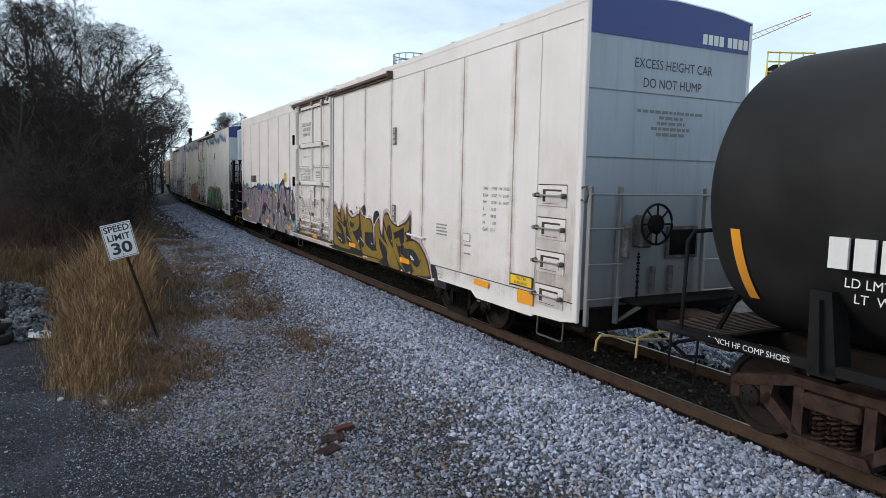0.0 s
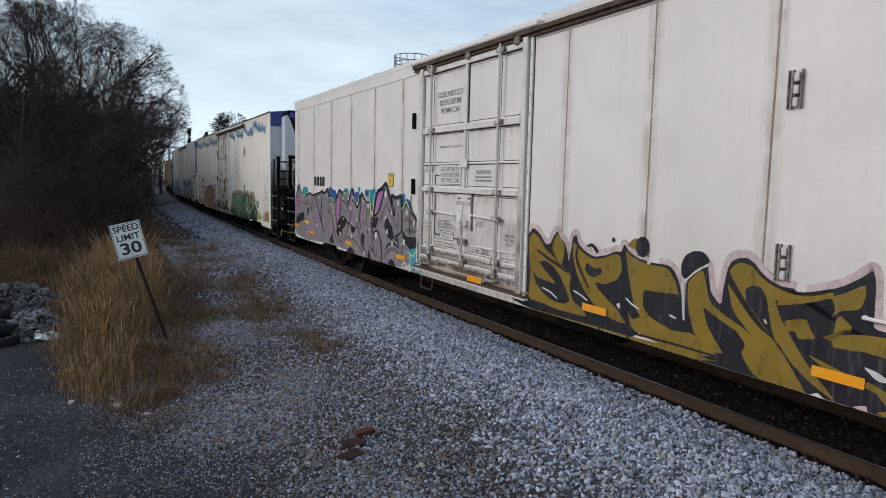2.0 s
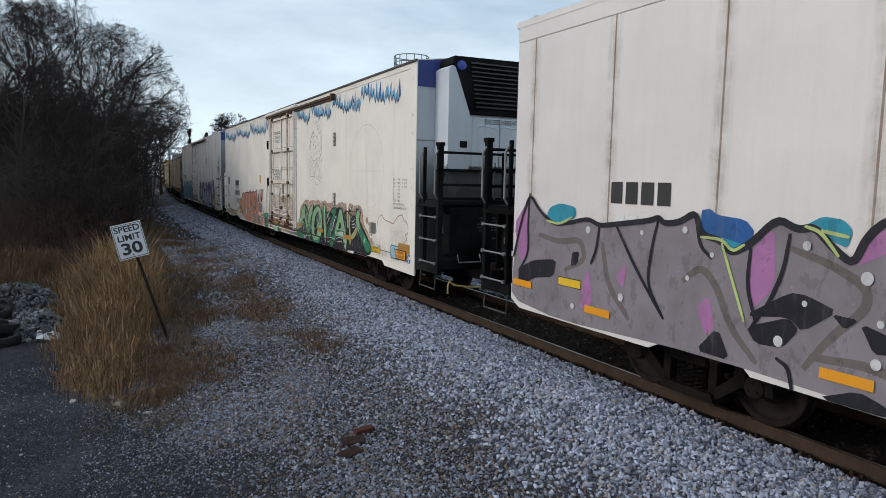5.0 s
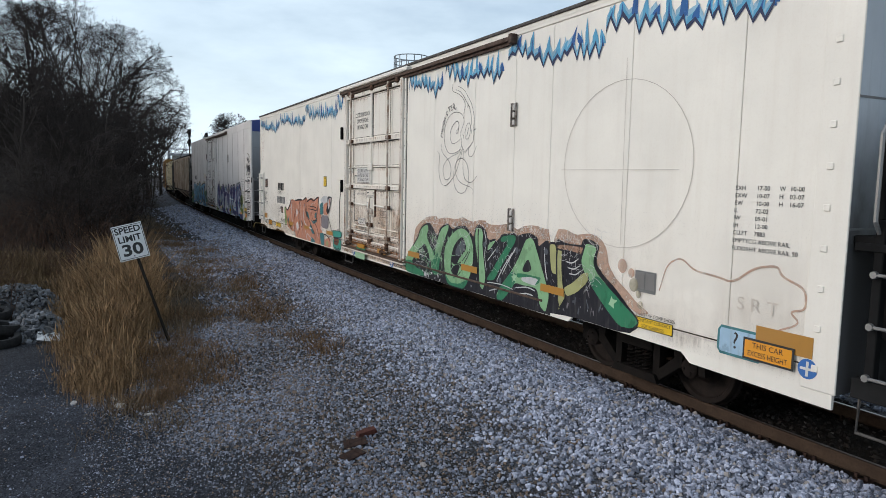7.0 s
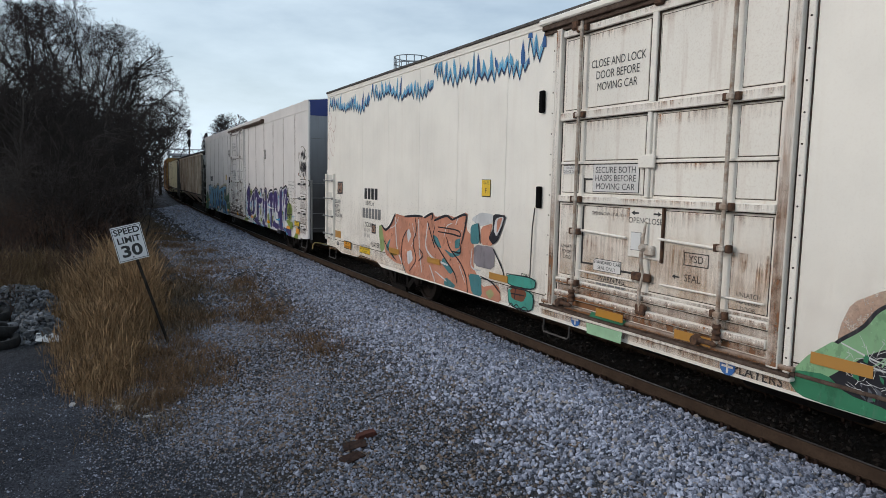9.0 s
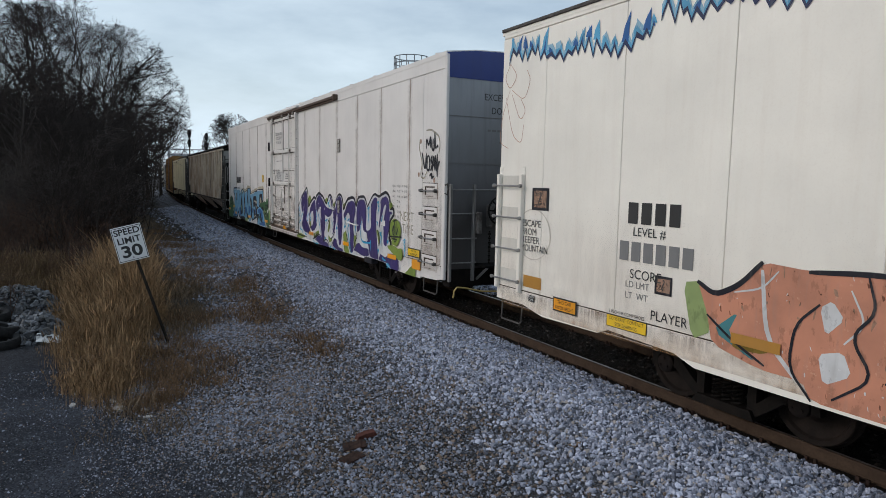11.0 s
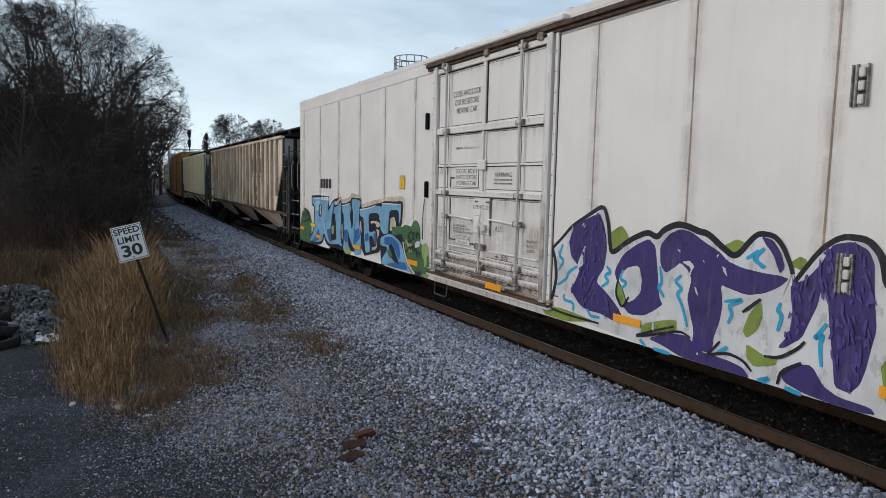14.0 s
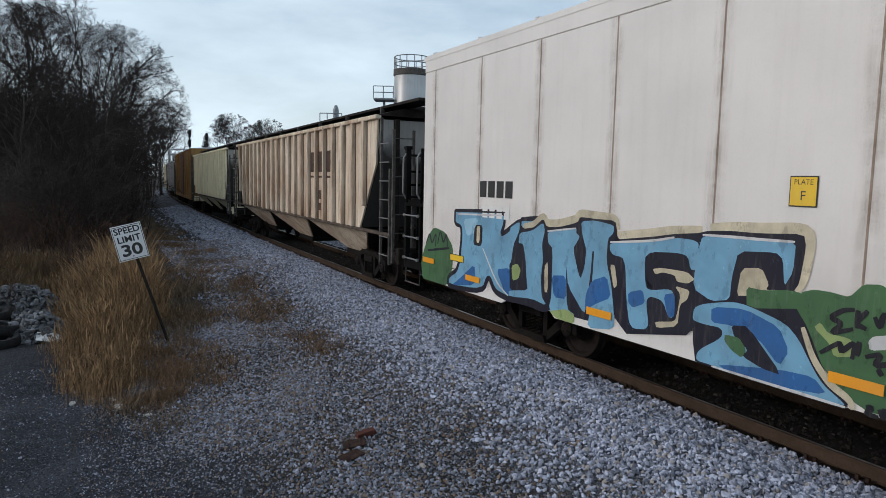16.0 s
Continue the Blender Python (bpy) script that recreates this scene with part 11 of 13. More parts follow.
    k.line("g_palewhite", 0.03, [(15.47,1.51),(15.52,1.2),(15.39,1.14),(15.16,1.15)])
    k.line("g_palewhite", 0.04, [(17.12,1.01),(16.86,0.7)])
    k.line("g_palewhite", 0.02, [(15.97,2.05),(16.09,1.88)])
    k.line("g_palewhite", 0.02, [(19.14,1.59),(18.82,1.67),(18.65,1.87)])
    k.line("g_palewhite", 0.02, [(17.95,1.79),(17.8,1.51),(17.98,1.3)])
    k.line("g_palewhite", 0.02, [(15.93,1.15),(15.7,0.87)])
    k.line("g_palewhite", 0.03, [(16.87,0.92),(16.39,0.79)])
    k.line("g_char", 0.06, [(19.61,1.64),(19.37,1.52),(19.08,1.67),(18.83,1.94)])
    k.line("g_char", 0.05, [(18.35,1.9),(17.81,1.95),(17.47,1.95)])
    k.line("g_char", 0.05, [(17.41,1.93),(16.99,2.06),(17.06,1.9)])
    k.line("g_char", 0.05, [(16.96,1.9),(16.45,2.04),(16.22,1.96)])
    k.line("g_char", 0.05, [(16.22,1.96),(15.68,2.12),(15.73,1.86),(15.86,1.55)])
    k.line("g_char", 0.03, [(18.22,1.62),(18.45,1.39),(18.49,0.96),(18.24,0.7)])
    k.line("g_char", 0.03, [(17.81,1.92),(17.72,1.63),(17.93,1.38),(17.7,1.05),(18.05,0.77)])
    k.line("g_char", 0.03, [(16.91,1.8),(17.02,1.57),(16.53,1.24),(16.07,0.98),(15.99,0.81)])
    k.line("g_char", 0.03, [(16.78,1.7),(16.21,1.7),(15.87,1.67),(15.94,1.79),(16.79,1.79)])
    k.line("g_char", 0.03, [(16.43,1.62),(16.31,1.42),(15.87,1.21),(15.65,0.98),(15.59,0.7)])
    k.line("g_char", 0.03, [(16.2,1.38),(15.85,1.37),(15.92,1.56)])
    k.line("g_char", 0.03, [(19.46,1.3),(19.12,1.08),(18.74,0.91)])
    k.line("g_char", 0.03, [(14.78,1.57),(14.49,1.28),(14.42,1.15)])
    k.line("g_char", 0.03, [(15.16,1.05),(14.79,1.01),(14.52,0.86)])
    k.line("g_char", 0.03, [(15.28,1.96),(15.19,1.61)])
    k.line("g_char", 0.03, [(17.23,1.87),(17.04,1.57),(16.89,1.37)])
    k.line("g_char", 0.03, [(17.6,1.29),(17.38,1.18),(17.61,1.04)])
    k.fill("g_char", [(14.81,2.12),(14.71,2.15),(14.41,2.14),(14.5,1.95),(14.64,1.72),(14.79,1.63),(14.94,1.73),(14.8,1.9)])
    k.fill("g_palewhite", [(14.72,2.08),(14.47,2.12),(14.56,1.93),(14.69,1.77),(14.78,1.88)])
    k.fill("g_orange", [(14.67,2.07),(14.52,2.1),(14.6,1.93),(14.69,1.82)])
    k.fill("g_teal2", [(14.35,1.21),(13.55,1.24),(13.57,1.06),(14.33,1.03)])
    k.fill("g_teal2", [(14.31,1.0),(13.6,1.03),(13.6,0.7),(14.26,0.7)])
    k.fill("g_brown2", [(14.24,0.98),(13.88,1.07),(13.77,0.96),(13.87,0.82),(14.18,0.83)])
    k.line("g_char", 0.022, [(14.35,1.21),(13.55,1.24),(13.57,1.05),(14.33,1.03),(14.35,1.21)])
    k.line("g_char", 0.022, [(14.31,1.0),(13.6,1.03),(13.6,0.7),(14.26,0.7),(14.31,1.0)])
    k.line("g_char", 0.022, [(14.26,0.7),(14.18,0.77),(14.13,0.7),(14.04,0.77),(13.94,0.7),(13.82,0.77),(13.69,0.7)])
    k.line("g_char", 0.022, [(14.21,0.91),(13.83,0.93)])
    k.line("g_char", 0.022, [(14.08,1.02),(14.1,0.83)])


def pen_drawing(car):
    """thin black pen drawing of a round head and curling arms"""
    g = part("graffiti", Geo().box(6.0, 7.6, FACE - 0.02, FACE - 0.015, 2.4, 4.4), M["white"], car, "thin black pen drawing of a round head and curling arms")
    k = Mural(g)
    k.line("g_char", 0.01, [(7.37,4.42),(7.39,4.36),(7.38,4.29),(7.27,4.25),(7.16,4.22),(7.02,4.15),(6.91,4.05),(6.89,3.97),(6.94,3.86),(6.92,3.69),(6.98,3.6),(7.04,3.53),(7.03,3.43),(6.98,3.37)])
    k.line("g_char", 0.01, [(7.17,4.35),(6.96,4.28),(6.75,4.09),(6.62,3.93),(6.57,3.78),(6.57,3.64),(6.57,3.45),(6.57,3.36),(6.68,3.27),(6.8,3.21),(6.84,3.16),(6.88,3.18)])
    k.line("g_char", 0.01, [(7.26,4.3),(7.11,4.26),(6.98,4.18),(6.84,4.04),(6.78,3.98),(6.71,3.89),(6.66,3.77),(6.66,3.63)])
    k.line("g_char", 0.01, [(6.81,3.94),(6.79,3.99),(6.72,3.94)])
    k.line("g_char", 0.01, [(6.88,3.51),(6.85,3.61),(6.78,3.67),(6.72,3.67),(6.68,3.61),(6.69,3.49),(6.75,3.4),(6.83,3.39),(6.87,3.45),(6.88,3.51)])
    k.line("g_char", 0.01, [(6.75,3.59),(6.82,3.43)])
    k.line("g_char", 0.01, [(6.98,3.37),(7.01,3.32),(6.99,3.27),(6.9,3.2),(6.88,3.18)])
    k.line("g_char", 0.01, [(6.98,3.48),(6.91,3.45),(6.94,3.41)])
    k.line("g_char", 0.01, [(6.93,3.76),(7.0,3.84),(7.13,3.89),(7.3,3.9),(7.47,3.86),(7.64,3.7),(7.69,3.51),(7.64,3.32),(7.54,3.2),(7.42,3.15),(7.24,3.16),(7.08,3.2),(7.0,3.27)])
    k.line("g_char", 0.01, [(7.03,3.41),(7.15,3.36),(7.28,3.33),(7.38,3.35),(7.44,3.46),(7.42,3.59),(7.31,3.69),(7.19,3.74),(7.11,3.7),(7.11,3.6),(7.16,3.51),(7.22,3.52),(7.19,3.57),(7.13,3.6),(7.11,3.56)])
    k.line("g_char", 0.01, [(7.79,3.34),(7.79,3.24),(7.66,3.13),(7.49,3.04),(7.4,2.95),(7.37,2.85),(7.41,2.71),(7.53,2.67),(7.62,2.68),(7.7,2.82),(7.69,2.93),(7.56,3.04),(7.38,3.1),(7.13,3.15),(7.0,3.24)])
    k.line("g_char", 0.01, [(7.94,3.21),(7.88,3.19),(7.85,3.11),(7.87,2.91),(7.85,2.73),(7.74,2.59),(7.61,2.56),(7.46,2.6),(7.21,2.77),(7.06,3.0),(6.99,3.15),(6.95,3.22)])
    k.line("g_char", 0.01, [(6.97,3.22),(7.12,3.08),(7.25,2.9),(7.28,2.71),(7.22,2.55),(7.1,2.45),(6.96,2.43),(6.81,2.47),(6.72,2.6),(6.7,2.77),(6.75,2.92),(6.86,3.03),(7.01,3.07),(7.15,3.03),(7.21,2.92),(7.2,2.79),(7.09,2.66),(6.92,2.6),(6.72,2.57),(6.57,2.53),(6.53,2.48),(6.55,2.43)])
    k.line("g_char", 0.01, [(6.91,3.2),(6.93,3.07),(6.92,2.84),(6.85,2.69),(6.72,2.63),(6.58,2.64),(6.41,2.75)])
    k.line("g_char", 0.01, [(6.73,3.23),(6.74,3.13),(6.69,3.08),(6.62,3.08),(6.53,3.15),(6.46,3.26)])
    k.line("g_char", 0.01, [(6.58,3.53),(6.48,3.56)])
    k.line("g_char", 0.01, [(6.66,3.56),(6.63,3.48)])
    k.line("g_char", 0.016, [(7.75,3.55),(7.81,3.54),(7.8,3.48),(7.73,3.47)])
    k.line("g_char", 0.016, [(7.81,3.59),(7.74,3.57),(7.78,3.62),(7.71,3.61),(7.76,3.68)])
    k.line("g_char", 0.016, [(7.74,3.74),(7.7,3.77),(7.67,3.71),(7.72,3.69),(7.74,3.74)])
    k.line("g_char", 0.016, [(7.7,3.79),(7.64,3.75),(7.68,3.84),(7.6,3.8)])
    k.line("g_char", 0.016, [(7.56,3.94),(7.62,3.92),(7.59,3.88),(7.54,3.88),(7.58,3.84)])
    k.line("g_char", 0.016, [(7.54,3.99),(7.48,4.02)])
    k.line("g_char", 0.016, [(7.51,4.0),(7.45,3.92)])
    k.line("g_char", 0.016, [(7.45,4.01),(7.4,4.03)])
    k.line("g_char", 0.016, [(7.43,3.98),(7.38,4.0)])
    k.line("g_char", 0.016, [(7.41,3.94),(7.36,3.96)])
    k.line("g_char", 0.016, [(7.31,3.96),(7.35,4.04),(7.31,4.06),(7.29,4.01),(7.32,4.0),(7.25,3.94),(7.21,3.98)])

# ---- the train ----
tank_wagon(-18.35)
car_one = white_wagon(0.12, "white insulated boxcar with ochre and grey-violet graffiti on its side", reach=0.85)
ochre_mural(car_one)
grey_mural(car_one)
car_two = cream_wagon(27.50, "cream insulated boxcar, white cooling unit, green and orange graffiti")
green_mural(car_two)
orange_mural(car_two)
ice_band(car_two)
curl_drawing(car_two)
pen_drawing(car_two)
wall_words(car_two)
car_three = white_wagon(53.08, "white insulated boxcar with purple and blue graffiti on its side", "end_dirt_shade")
purple_mural(car_three)
blue_mural(car_three)
white_tag(car_three)
tan_words(car_three)
hopper_wagon(78.15, 20.6, "tan", "rust-stained tan covered hopper with sooty black roof and ends", ((6.95, 0.42, 2.85, 0.6), (6.15, 0.42, 2.85, 0.6), (5.35, 0.42, 2.85, 0.6), (6.95, 0.42, 2.68, 0.06), (6.15, 0.42, 2.68, 0.06), (5.35, 0.42, 2.68, 0.06), (6.1, 0.26, 2.05, 0.26), (6.1, 0.26, 1.72, 0.22)))
hopper_wagon(99.45, 18.6, "straw_car", "faded straw-coloured covered hopper on sooty running gear", ((6.0, 0.3, 3.2, 0.3),), "straw_car")
ribbed_boxcar(118.7, 17.4, "gold_car", "brown_door", "faded golden-yellow boxcar with a brown sliding door")
hopper_wagon(137.0, 19.0, "pale_car", "pale grey covered hopper at the back of the train", ((6.0, 0.3, 3.2, 0.3),), "pale_car")
hopper_wagon(156.8, 19.0, "straw_car", "straw-coloured covered hopper at the back of the train", ((6.0, 0.3, 3.2, 0.3),), "straw_car")

# ---- woods, grass and trackside things ----
def bark(name, a, b):
    m, nt, bs = node_mat(name)
    v = coords(nt, (6, 6, 1.2))
    n1 = tex(nt, "noise", v, 2.0, 5, 0.65)
    oi = nt.nodes.new("ShaderNodeObjectInfo")
    c = mixc(nt, ramp(nt, n1.outputs[0], 0.35, 0.7), a, b)
    c = mixc(nt, ramp(nt, oi.outputs["Random"], 0.0, 1.0, (0, 0, 0, 1), (0.5, 0.5, 0.5, 1)), c, tuple(x * 0.6 for x in a))
    nt.links.new(c, bs.inputs["Base Color"])
    bs.inputs["Roughness"].default_value = 0.95
    bs.inputs["Specular IOR Level"].default_value = 0.1
    bump(nt, bs, n1.outputs[0], 0.4, 0.02)
    return m


M["bark"] = bark("dark_winter_bark", (0.030, 0.026, 0.024), (0.082, 0.070, 0.061))
M["twig"] = bark("dark_winter_twigs", (0.027, 0.022, 0.021), (0.062, 0.050, 0.045))
# near-black twig tone: the wood's shade put into the bark colour
M["shade_twig"] = bark("shaded_stems", (0.019, 0.016, 0.015), (0.048, 0.039, 0.034))
M["thicket"] = bark("grey_brown_thicket", (0.038, 0.032, 0.029), (0.085, 0.071, 0.063))
M["bramble"] = bark("red_brown_bramble", (0.055, 0.034, 0.026), (0.11, 0.070, 0.050))


class Wood:
    """Branches as tapered tubes, grown by repeated forking."""

    def __init__(self, seed, fine=0.009):
        self.r = random.Random(seed)
        self.fine = fine
        self.v, self.f = [], []

    def spike(self, pts, rs):
        """A last twig: three sides that run to a point."""
        k = len(self.v)
        d = (pts[-1] - pts[0]).normalized()
        a = d.cross(Vector((0.3, 0.5, 0.81))).normalized()
        b = d.cross(a)
        for w in (0.0, 2.094, 4.189):
            self.v.append((pts[0] + (a * math.cos(w) + b * math.sin(w)) * rs[0])[:])
        self.v.append(pts[-1][:])
        self.f += [(k, k + 1, k + 3), (k + 1, k + 2, k + 3), (k + 2, k, k + 3)]

    def tube(self, pts, rs, n):
        k = len(self.v)
        d = (pts[-1] - pts[0]).normalized()
        ref = Vector((0, 0, 1)) if abs(d.z) < 0.9 else Vector((1, 0, 0))
        a = d.cross(ref).normalized()
        b = d.cross(a)
        for p, q in zip(pts, rs):
            for i in range(n):
                w = 2 * math.pi * i / n
                self.v.append((p + (a * math.cos(w) + b * math.sin(w)) * q)[:])
        for j in range(len(pts) - 1):
            for i in range(n):
                o = k + j * n
                self.f.append((o + i, o + n + i, o + n + (i + 1) % n, o + (i + 1) % n))

    def limb(self, p, d, length, rad, segs, droop, wander):
        pts, rs = [p.copy()], [rad]
        d = d.copy()
        for i in range(segs):
            d += Vector((self.r.gauss(0, wander), self.r.gauss(0, wander), self.r.gauss(0, wander) + droop))
            d.normalize()
            p = p + d * (length / segs)
            pts.append(p)
            rs.append(rad * (1 - 0.72 * (i + 1) / segs))
        return pts, rs, d

    def off(self, d, deg):
        """A direction that leaves d by about deg degrees."""
        a = Vector((self.r.gauss(0, 1), self.r.gauss(0, 1), self.r.gauss(0, 0.7)))
        a = (a - d * a.dot(d))
        if a.length < 1e-3: a = Vector((1, 0, 0))
        a.normalize()
        w = radians(deg)
        return (d * math.cos(w) + a * math.sin(w)).normalized()

    def grow(self, p, d, length, rad, level, plan):
        kids, sides, segs, angle, shrink, droop, wander = plan[level]
        pts, rs, _ = self.limb(p, d, length, rad, segs, droop, wander)
        if level + 1 >= len(plan):
            self.spike(pts, rs)
            return
        self.tube(pts, rs, sides)
        for i in range(kids):
            f = (0.30 if level == 0 else 0.38) + (0.72 if level == 0 else 0.64) * (i + self.r.random() * 0.8) / kids
            f = min(f, 0.999)
            x = f * segs
            j = min(int(x), segs - 1)
            q = pts[j].lerp(pts[j + 1], x - j)
            e = (pts[j + 1] - pts[j]).normalized()
            self.grow(q, self.off(e, angle * self.r.uniform(0.7, 1.25)), length * shrink * self.r.uniform(0.7, 1.2) * (1.1 - 0.35 * f), max(rs[j] * 0.6, self.fine), level + 1, plan)

    def mesh(self, name, material):
        me = bpy.data.meshes.new(name)
        me.from_pydata(self.v, [], self.f)
        me.materials.append(material)
        return me


# kids, sides, segments, fork angle, length share, lift, wander for each order of branch
SLIM = [(14, 6, 8, 40, 0.30, 0.05, 0.05), (7, 4, 4, 42, 0.52, 0.06, 0.15), (5, 3, 3, 40, 0.52, 0.04, 0.18), (4, 3, 2, 40, 0.5, 0.02, 0.2), (0, 3, 1, 0, 0, 0.0, 0.1)]
SHRUB = [(5, 3, 3, 38, 0.48, 0.04, 0.18), (5, 3, 2, 42, 0.55, 0.03, 0.22), (4, 3, 1, 42, 0.55, 0.02, 0.25), (0, 3, 1, 0, 0, 0, 0.1)]


class Oak(Wood):
    """A spreading tree whose forks fill a broad dome; the trunk is about ten metres to the crown's top."""

    wide, mid, tall = 4.3, 5.7, 4.3

    def room(self, p, d):
        """How far the dome reaches from p along d."""
        k = Vector((1 / self.wide, 1 / self.wide, 1 / self.tall))
        o = Vector((p.x * k.x, p.y * k.y, (p.z - self.mid) * k.z))
        e = Vector((d.x * k.x, d.y * k.y, d.z * k.z))
        a, b, c = e.dot(e), o.dot(e), o.dot(o) - 1.0
        q = b * b - a * c
        return max(0.05, (-b + math.sqrt(q)) / a) if q > 0 else 0.05

    def bough(self, p, d, length, rad, level):
        kids, sides, segs, angle, share, lift, wander = self.plan[level]
        length = min(length, self.room(p, d) * self.r.uniform(0.80, 1.03))
        pts, rs, _ = self.limb(p, d, length, rad, segs, lift, wander)
        if level + 1 == len(self.plan):
            self.spike(pts, rs)
            return
        self.tube(pts, rs, sides)
        for i in range(kids):
            f = 0.26 + 0.73 * (i + self.r.random()) / kids
            x = min(f, 0.995) * segs
            j = min(int(x), segs - 1)
            q = pts[j].lerp(pts[j + 1], x - j)
            e = self.off((pts[j + 1] - pts[j]).normalized(), angle * self.r.uniform(0.6, 1.3))
            self.bough(q, e, length * share * self.r.uniform(0.75, 1.25), max(rs[j] * 0.66, self.fine), level + 1)

    def stand(self, rad, wide):
        self.wide = wide
        self.plan = [(6, 6, 7, 40, 0.58, 0.03, 0.11), (6, 5, 6, 42, 0.55, 0.02, 0.14), (6, 4, 4, 44, 0.52, 0.015, 0.18), (4, 3, 3, 44, 0.50, 0.01, 0.22), (3, 3, 2, 44, 0.50, 0.0, 0.3), (0, 3, 1, 0, 0, 0.0, 0.15)]
        up = Vector((self.r.gauss(0, 0.04), self.r.gauss(0, 0.04), 1)).normalized()
        pts, rs, d = self.limb(Vector((0, 0, -0.4)), up, 5.2, rad, 6, 0.03, 0.04)
        self.tube(pts, rs, 9)
        turn = self.r.uniform(0, 6.28)
        for i in range(9):
            x = 1.9 + 4.05 * (i + 0.3 * self.r.random()) / 9
            j = min(int(x), 5)
            q = pts[j].lerp(pts[j + 1], min(x - j, 1.0))
            turn += 2.4 + self.r.gauss(0, 0.3)
            lean = radians(82 - 8.2 * i + self.r.gauss(0, 6))
            e = Vector((math.sin(lean) * math.cos(turn), math.sin(lean) * math.sin(turn), math.cos(lean)))
            self.bough(q, e, 6.0, rs[j] * 0.62, 0)
        return self


def tree_pair(seed, height, plan, rad, fine=0.009):
    """Trunk mesh with its limbs, and the fine crown as a second mesh."""
    w = Wood(seed, fine)
    w.grow(Vector((0, 0, -0.3)), Vector((w.r.gauss(0, 0.05), w.r.gauss(0, 0.05), 1)).normalized(), height * 0.82, rad, 0, plan)
    return w


def split_mesh(w, cut):
    """Thick branches and thin ones apart, by the width of each tube's faces."""
    v = np.array(w.v)
    thick, thin = [], []
    for q in w.f:
        (thick if len(q) == 4 and np.linalg.norm(v[q[0]] - v[q[3]]) > cut else thin).append(q)
    out = []
    for faces, name in ((thick, "trunk"), (thin, "crown")):
        ids = sorted({i for q in faces for i in q})
        pos = {i: k for k, i in enumerate(ids)}
        me = bpy.data.meshes.new(name)
        me.from_pydata([w.v[i] for i in ids], [], [tuple(pos[i] for i in q) for q in faces])
        out.append(me)
    return out


def at_sight(px, depth):
    """Ground place on the sight line px columns across, depth metres ahead."""
    return (px - 784) / 1174.0 * depth, depth


def line_coords(x, y):
    """Metres along and left of the track for a place on the ground."""
    s = 10.0
    for _ in range(8):
        h = heading(s)
        p = on_line(s, 0)
        s += (x - p.x) * math.sin(h) + (y - p.y) * math.cos(h)
    h = heading(s)
    p = on_line(s, 0)
    return s, -((x - p.x) * math.cos(h) - (y - p.y) * math.sin(h))


def ground_z(x, y):
    s, u = line_coords(x, y)
    return terrain(s, u)


def make_woods():
    rng = random.Random(21)
    kinds = []
    for seed, plan, rad in ((1, 4.3, 0.25), (2, 3.9, 0.23), (3, 4.6, 0.26), (4, SLIM, 0.15), (5, SLIM, 0.13), (6, SLIM, 0.14), (7, 3.4, 0.22)):
        w = tree_pair(seed, 10.0, plan, rad, 0.0065) if plan is SLIM else Oak(seed, 0.013 if seed == 7 else 0.0052).stand(rad, plan)
        a, b = split_mesh(w, 0.022)
        a.materials.append(M["bark"])
        b.materials.append(M["twig"])
        t = thing("bare_tree", "tall leafless winter tree with a dark fine-twigged crown" if plan is not SLIM else "slim leafless tree with upright dark branches", "tree", "bare trees of the wood")
        part("trunk", a, M["bark"], t)
        part("crown", b, M["twig"], t)
        kinds.append(t)
    used = set()

    def put(kind, x, y, h, turn):
        h *= 0.84
        m = pose(x, y, ground_z(x, y) - 0.05, 0, 0, turn) @ Matrix.Scale(h / 10.0, 4)
        if kind in used:
            c = copy_thing(kinds[kind], m)
            c.scale = (h / 10.0,) * 3
        else:
            used.add(kind)
            kinds[kind].matrix_basis = m

    front = [(-70, 31, 12.5, 0), (-10, 34, 13.8, 1), (52, 39, 15.4, 2), (98, 44, 16.8, 1), (148, 48, 18.2, 0), (205, 58, 18.8, 1), (240, 70, 17.6, 1), (262, 82, 15.0, 0), (284, 96, 11.5, 2), (24, 28, 9.5, 5), (118, 38, 10.5, 3), (185, 46, 10, 3), (222, 54, 10, 4)]
    for px, d, h, k in front:
        x, y = at_sight(px, d)
        put(k, x, y, h, rng.uniform(0, 360))
    # deeper rows, lower against the sky
    for px, d, h in ((-40, 52, 14), (15, 56, 14), (60, 60, 14), (108, 62, 14.5), (150, 66, 14.5), (176, 72, 14), (200, 78, 13), (232, 84, 11), (266, 92, 9.5), (80, 48, 10), (130, 54, 10), (172, 58, 10), (206, 64, 10), (232, 72, 10), (254, 80, 9), (270, 104, 9), (280, 124, 9), (286, 146, 9), (278, 136, 10), (266, 120, 10)):
        x, y = at_sight(px, d)
        put(rng.choice((3, 4, 5)), x, y, h * rng.uniform(0.92, 1.05), rng.uniform(0, 360))
    # far trees beyond the line
    for px, d, h, k in ((408, 130, 18.6, 6), (474, 142, 18.8, 6)):
        x, y = at_sight(px, d)
        put(k, x, y, h, rng.uniform(0, 360))


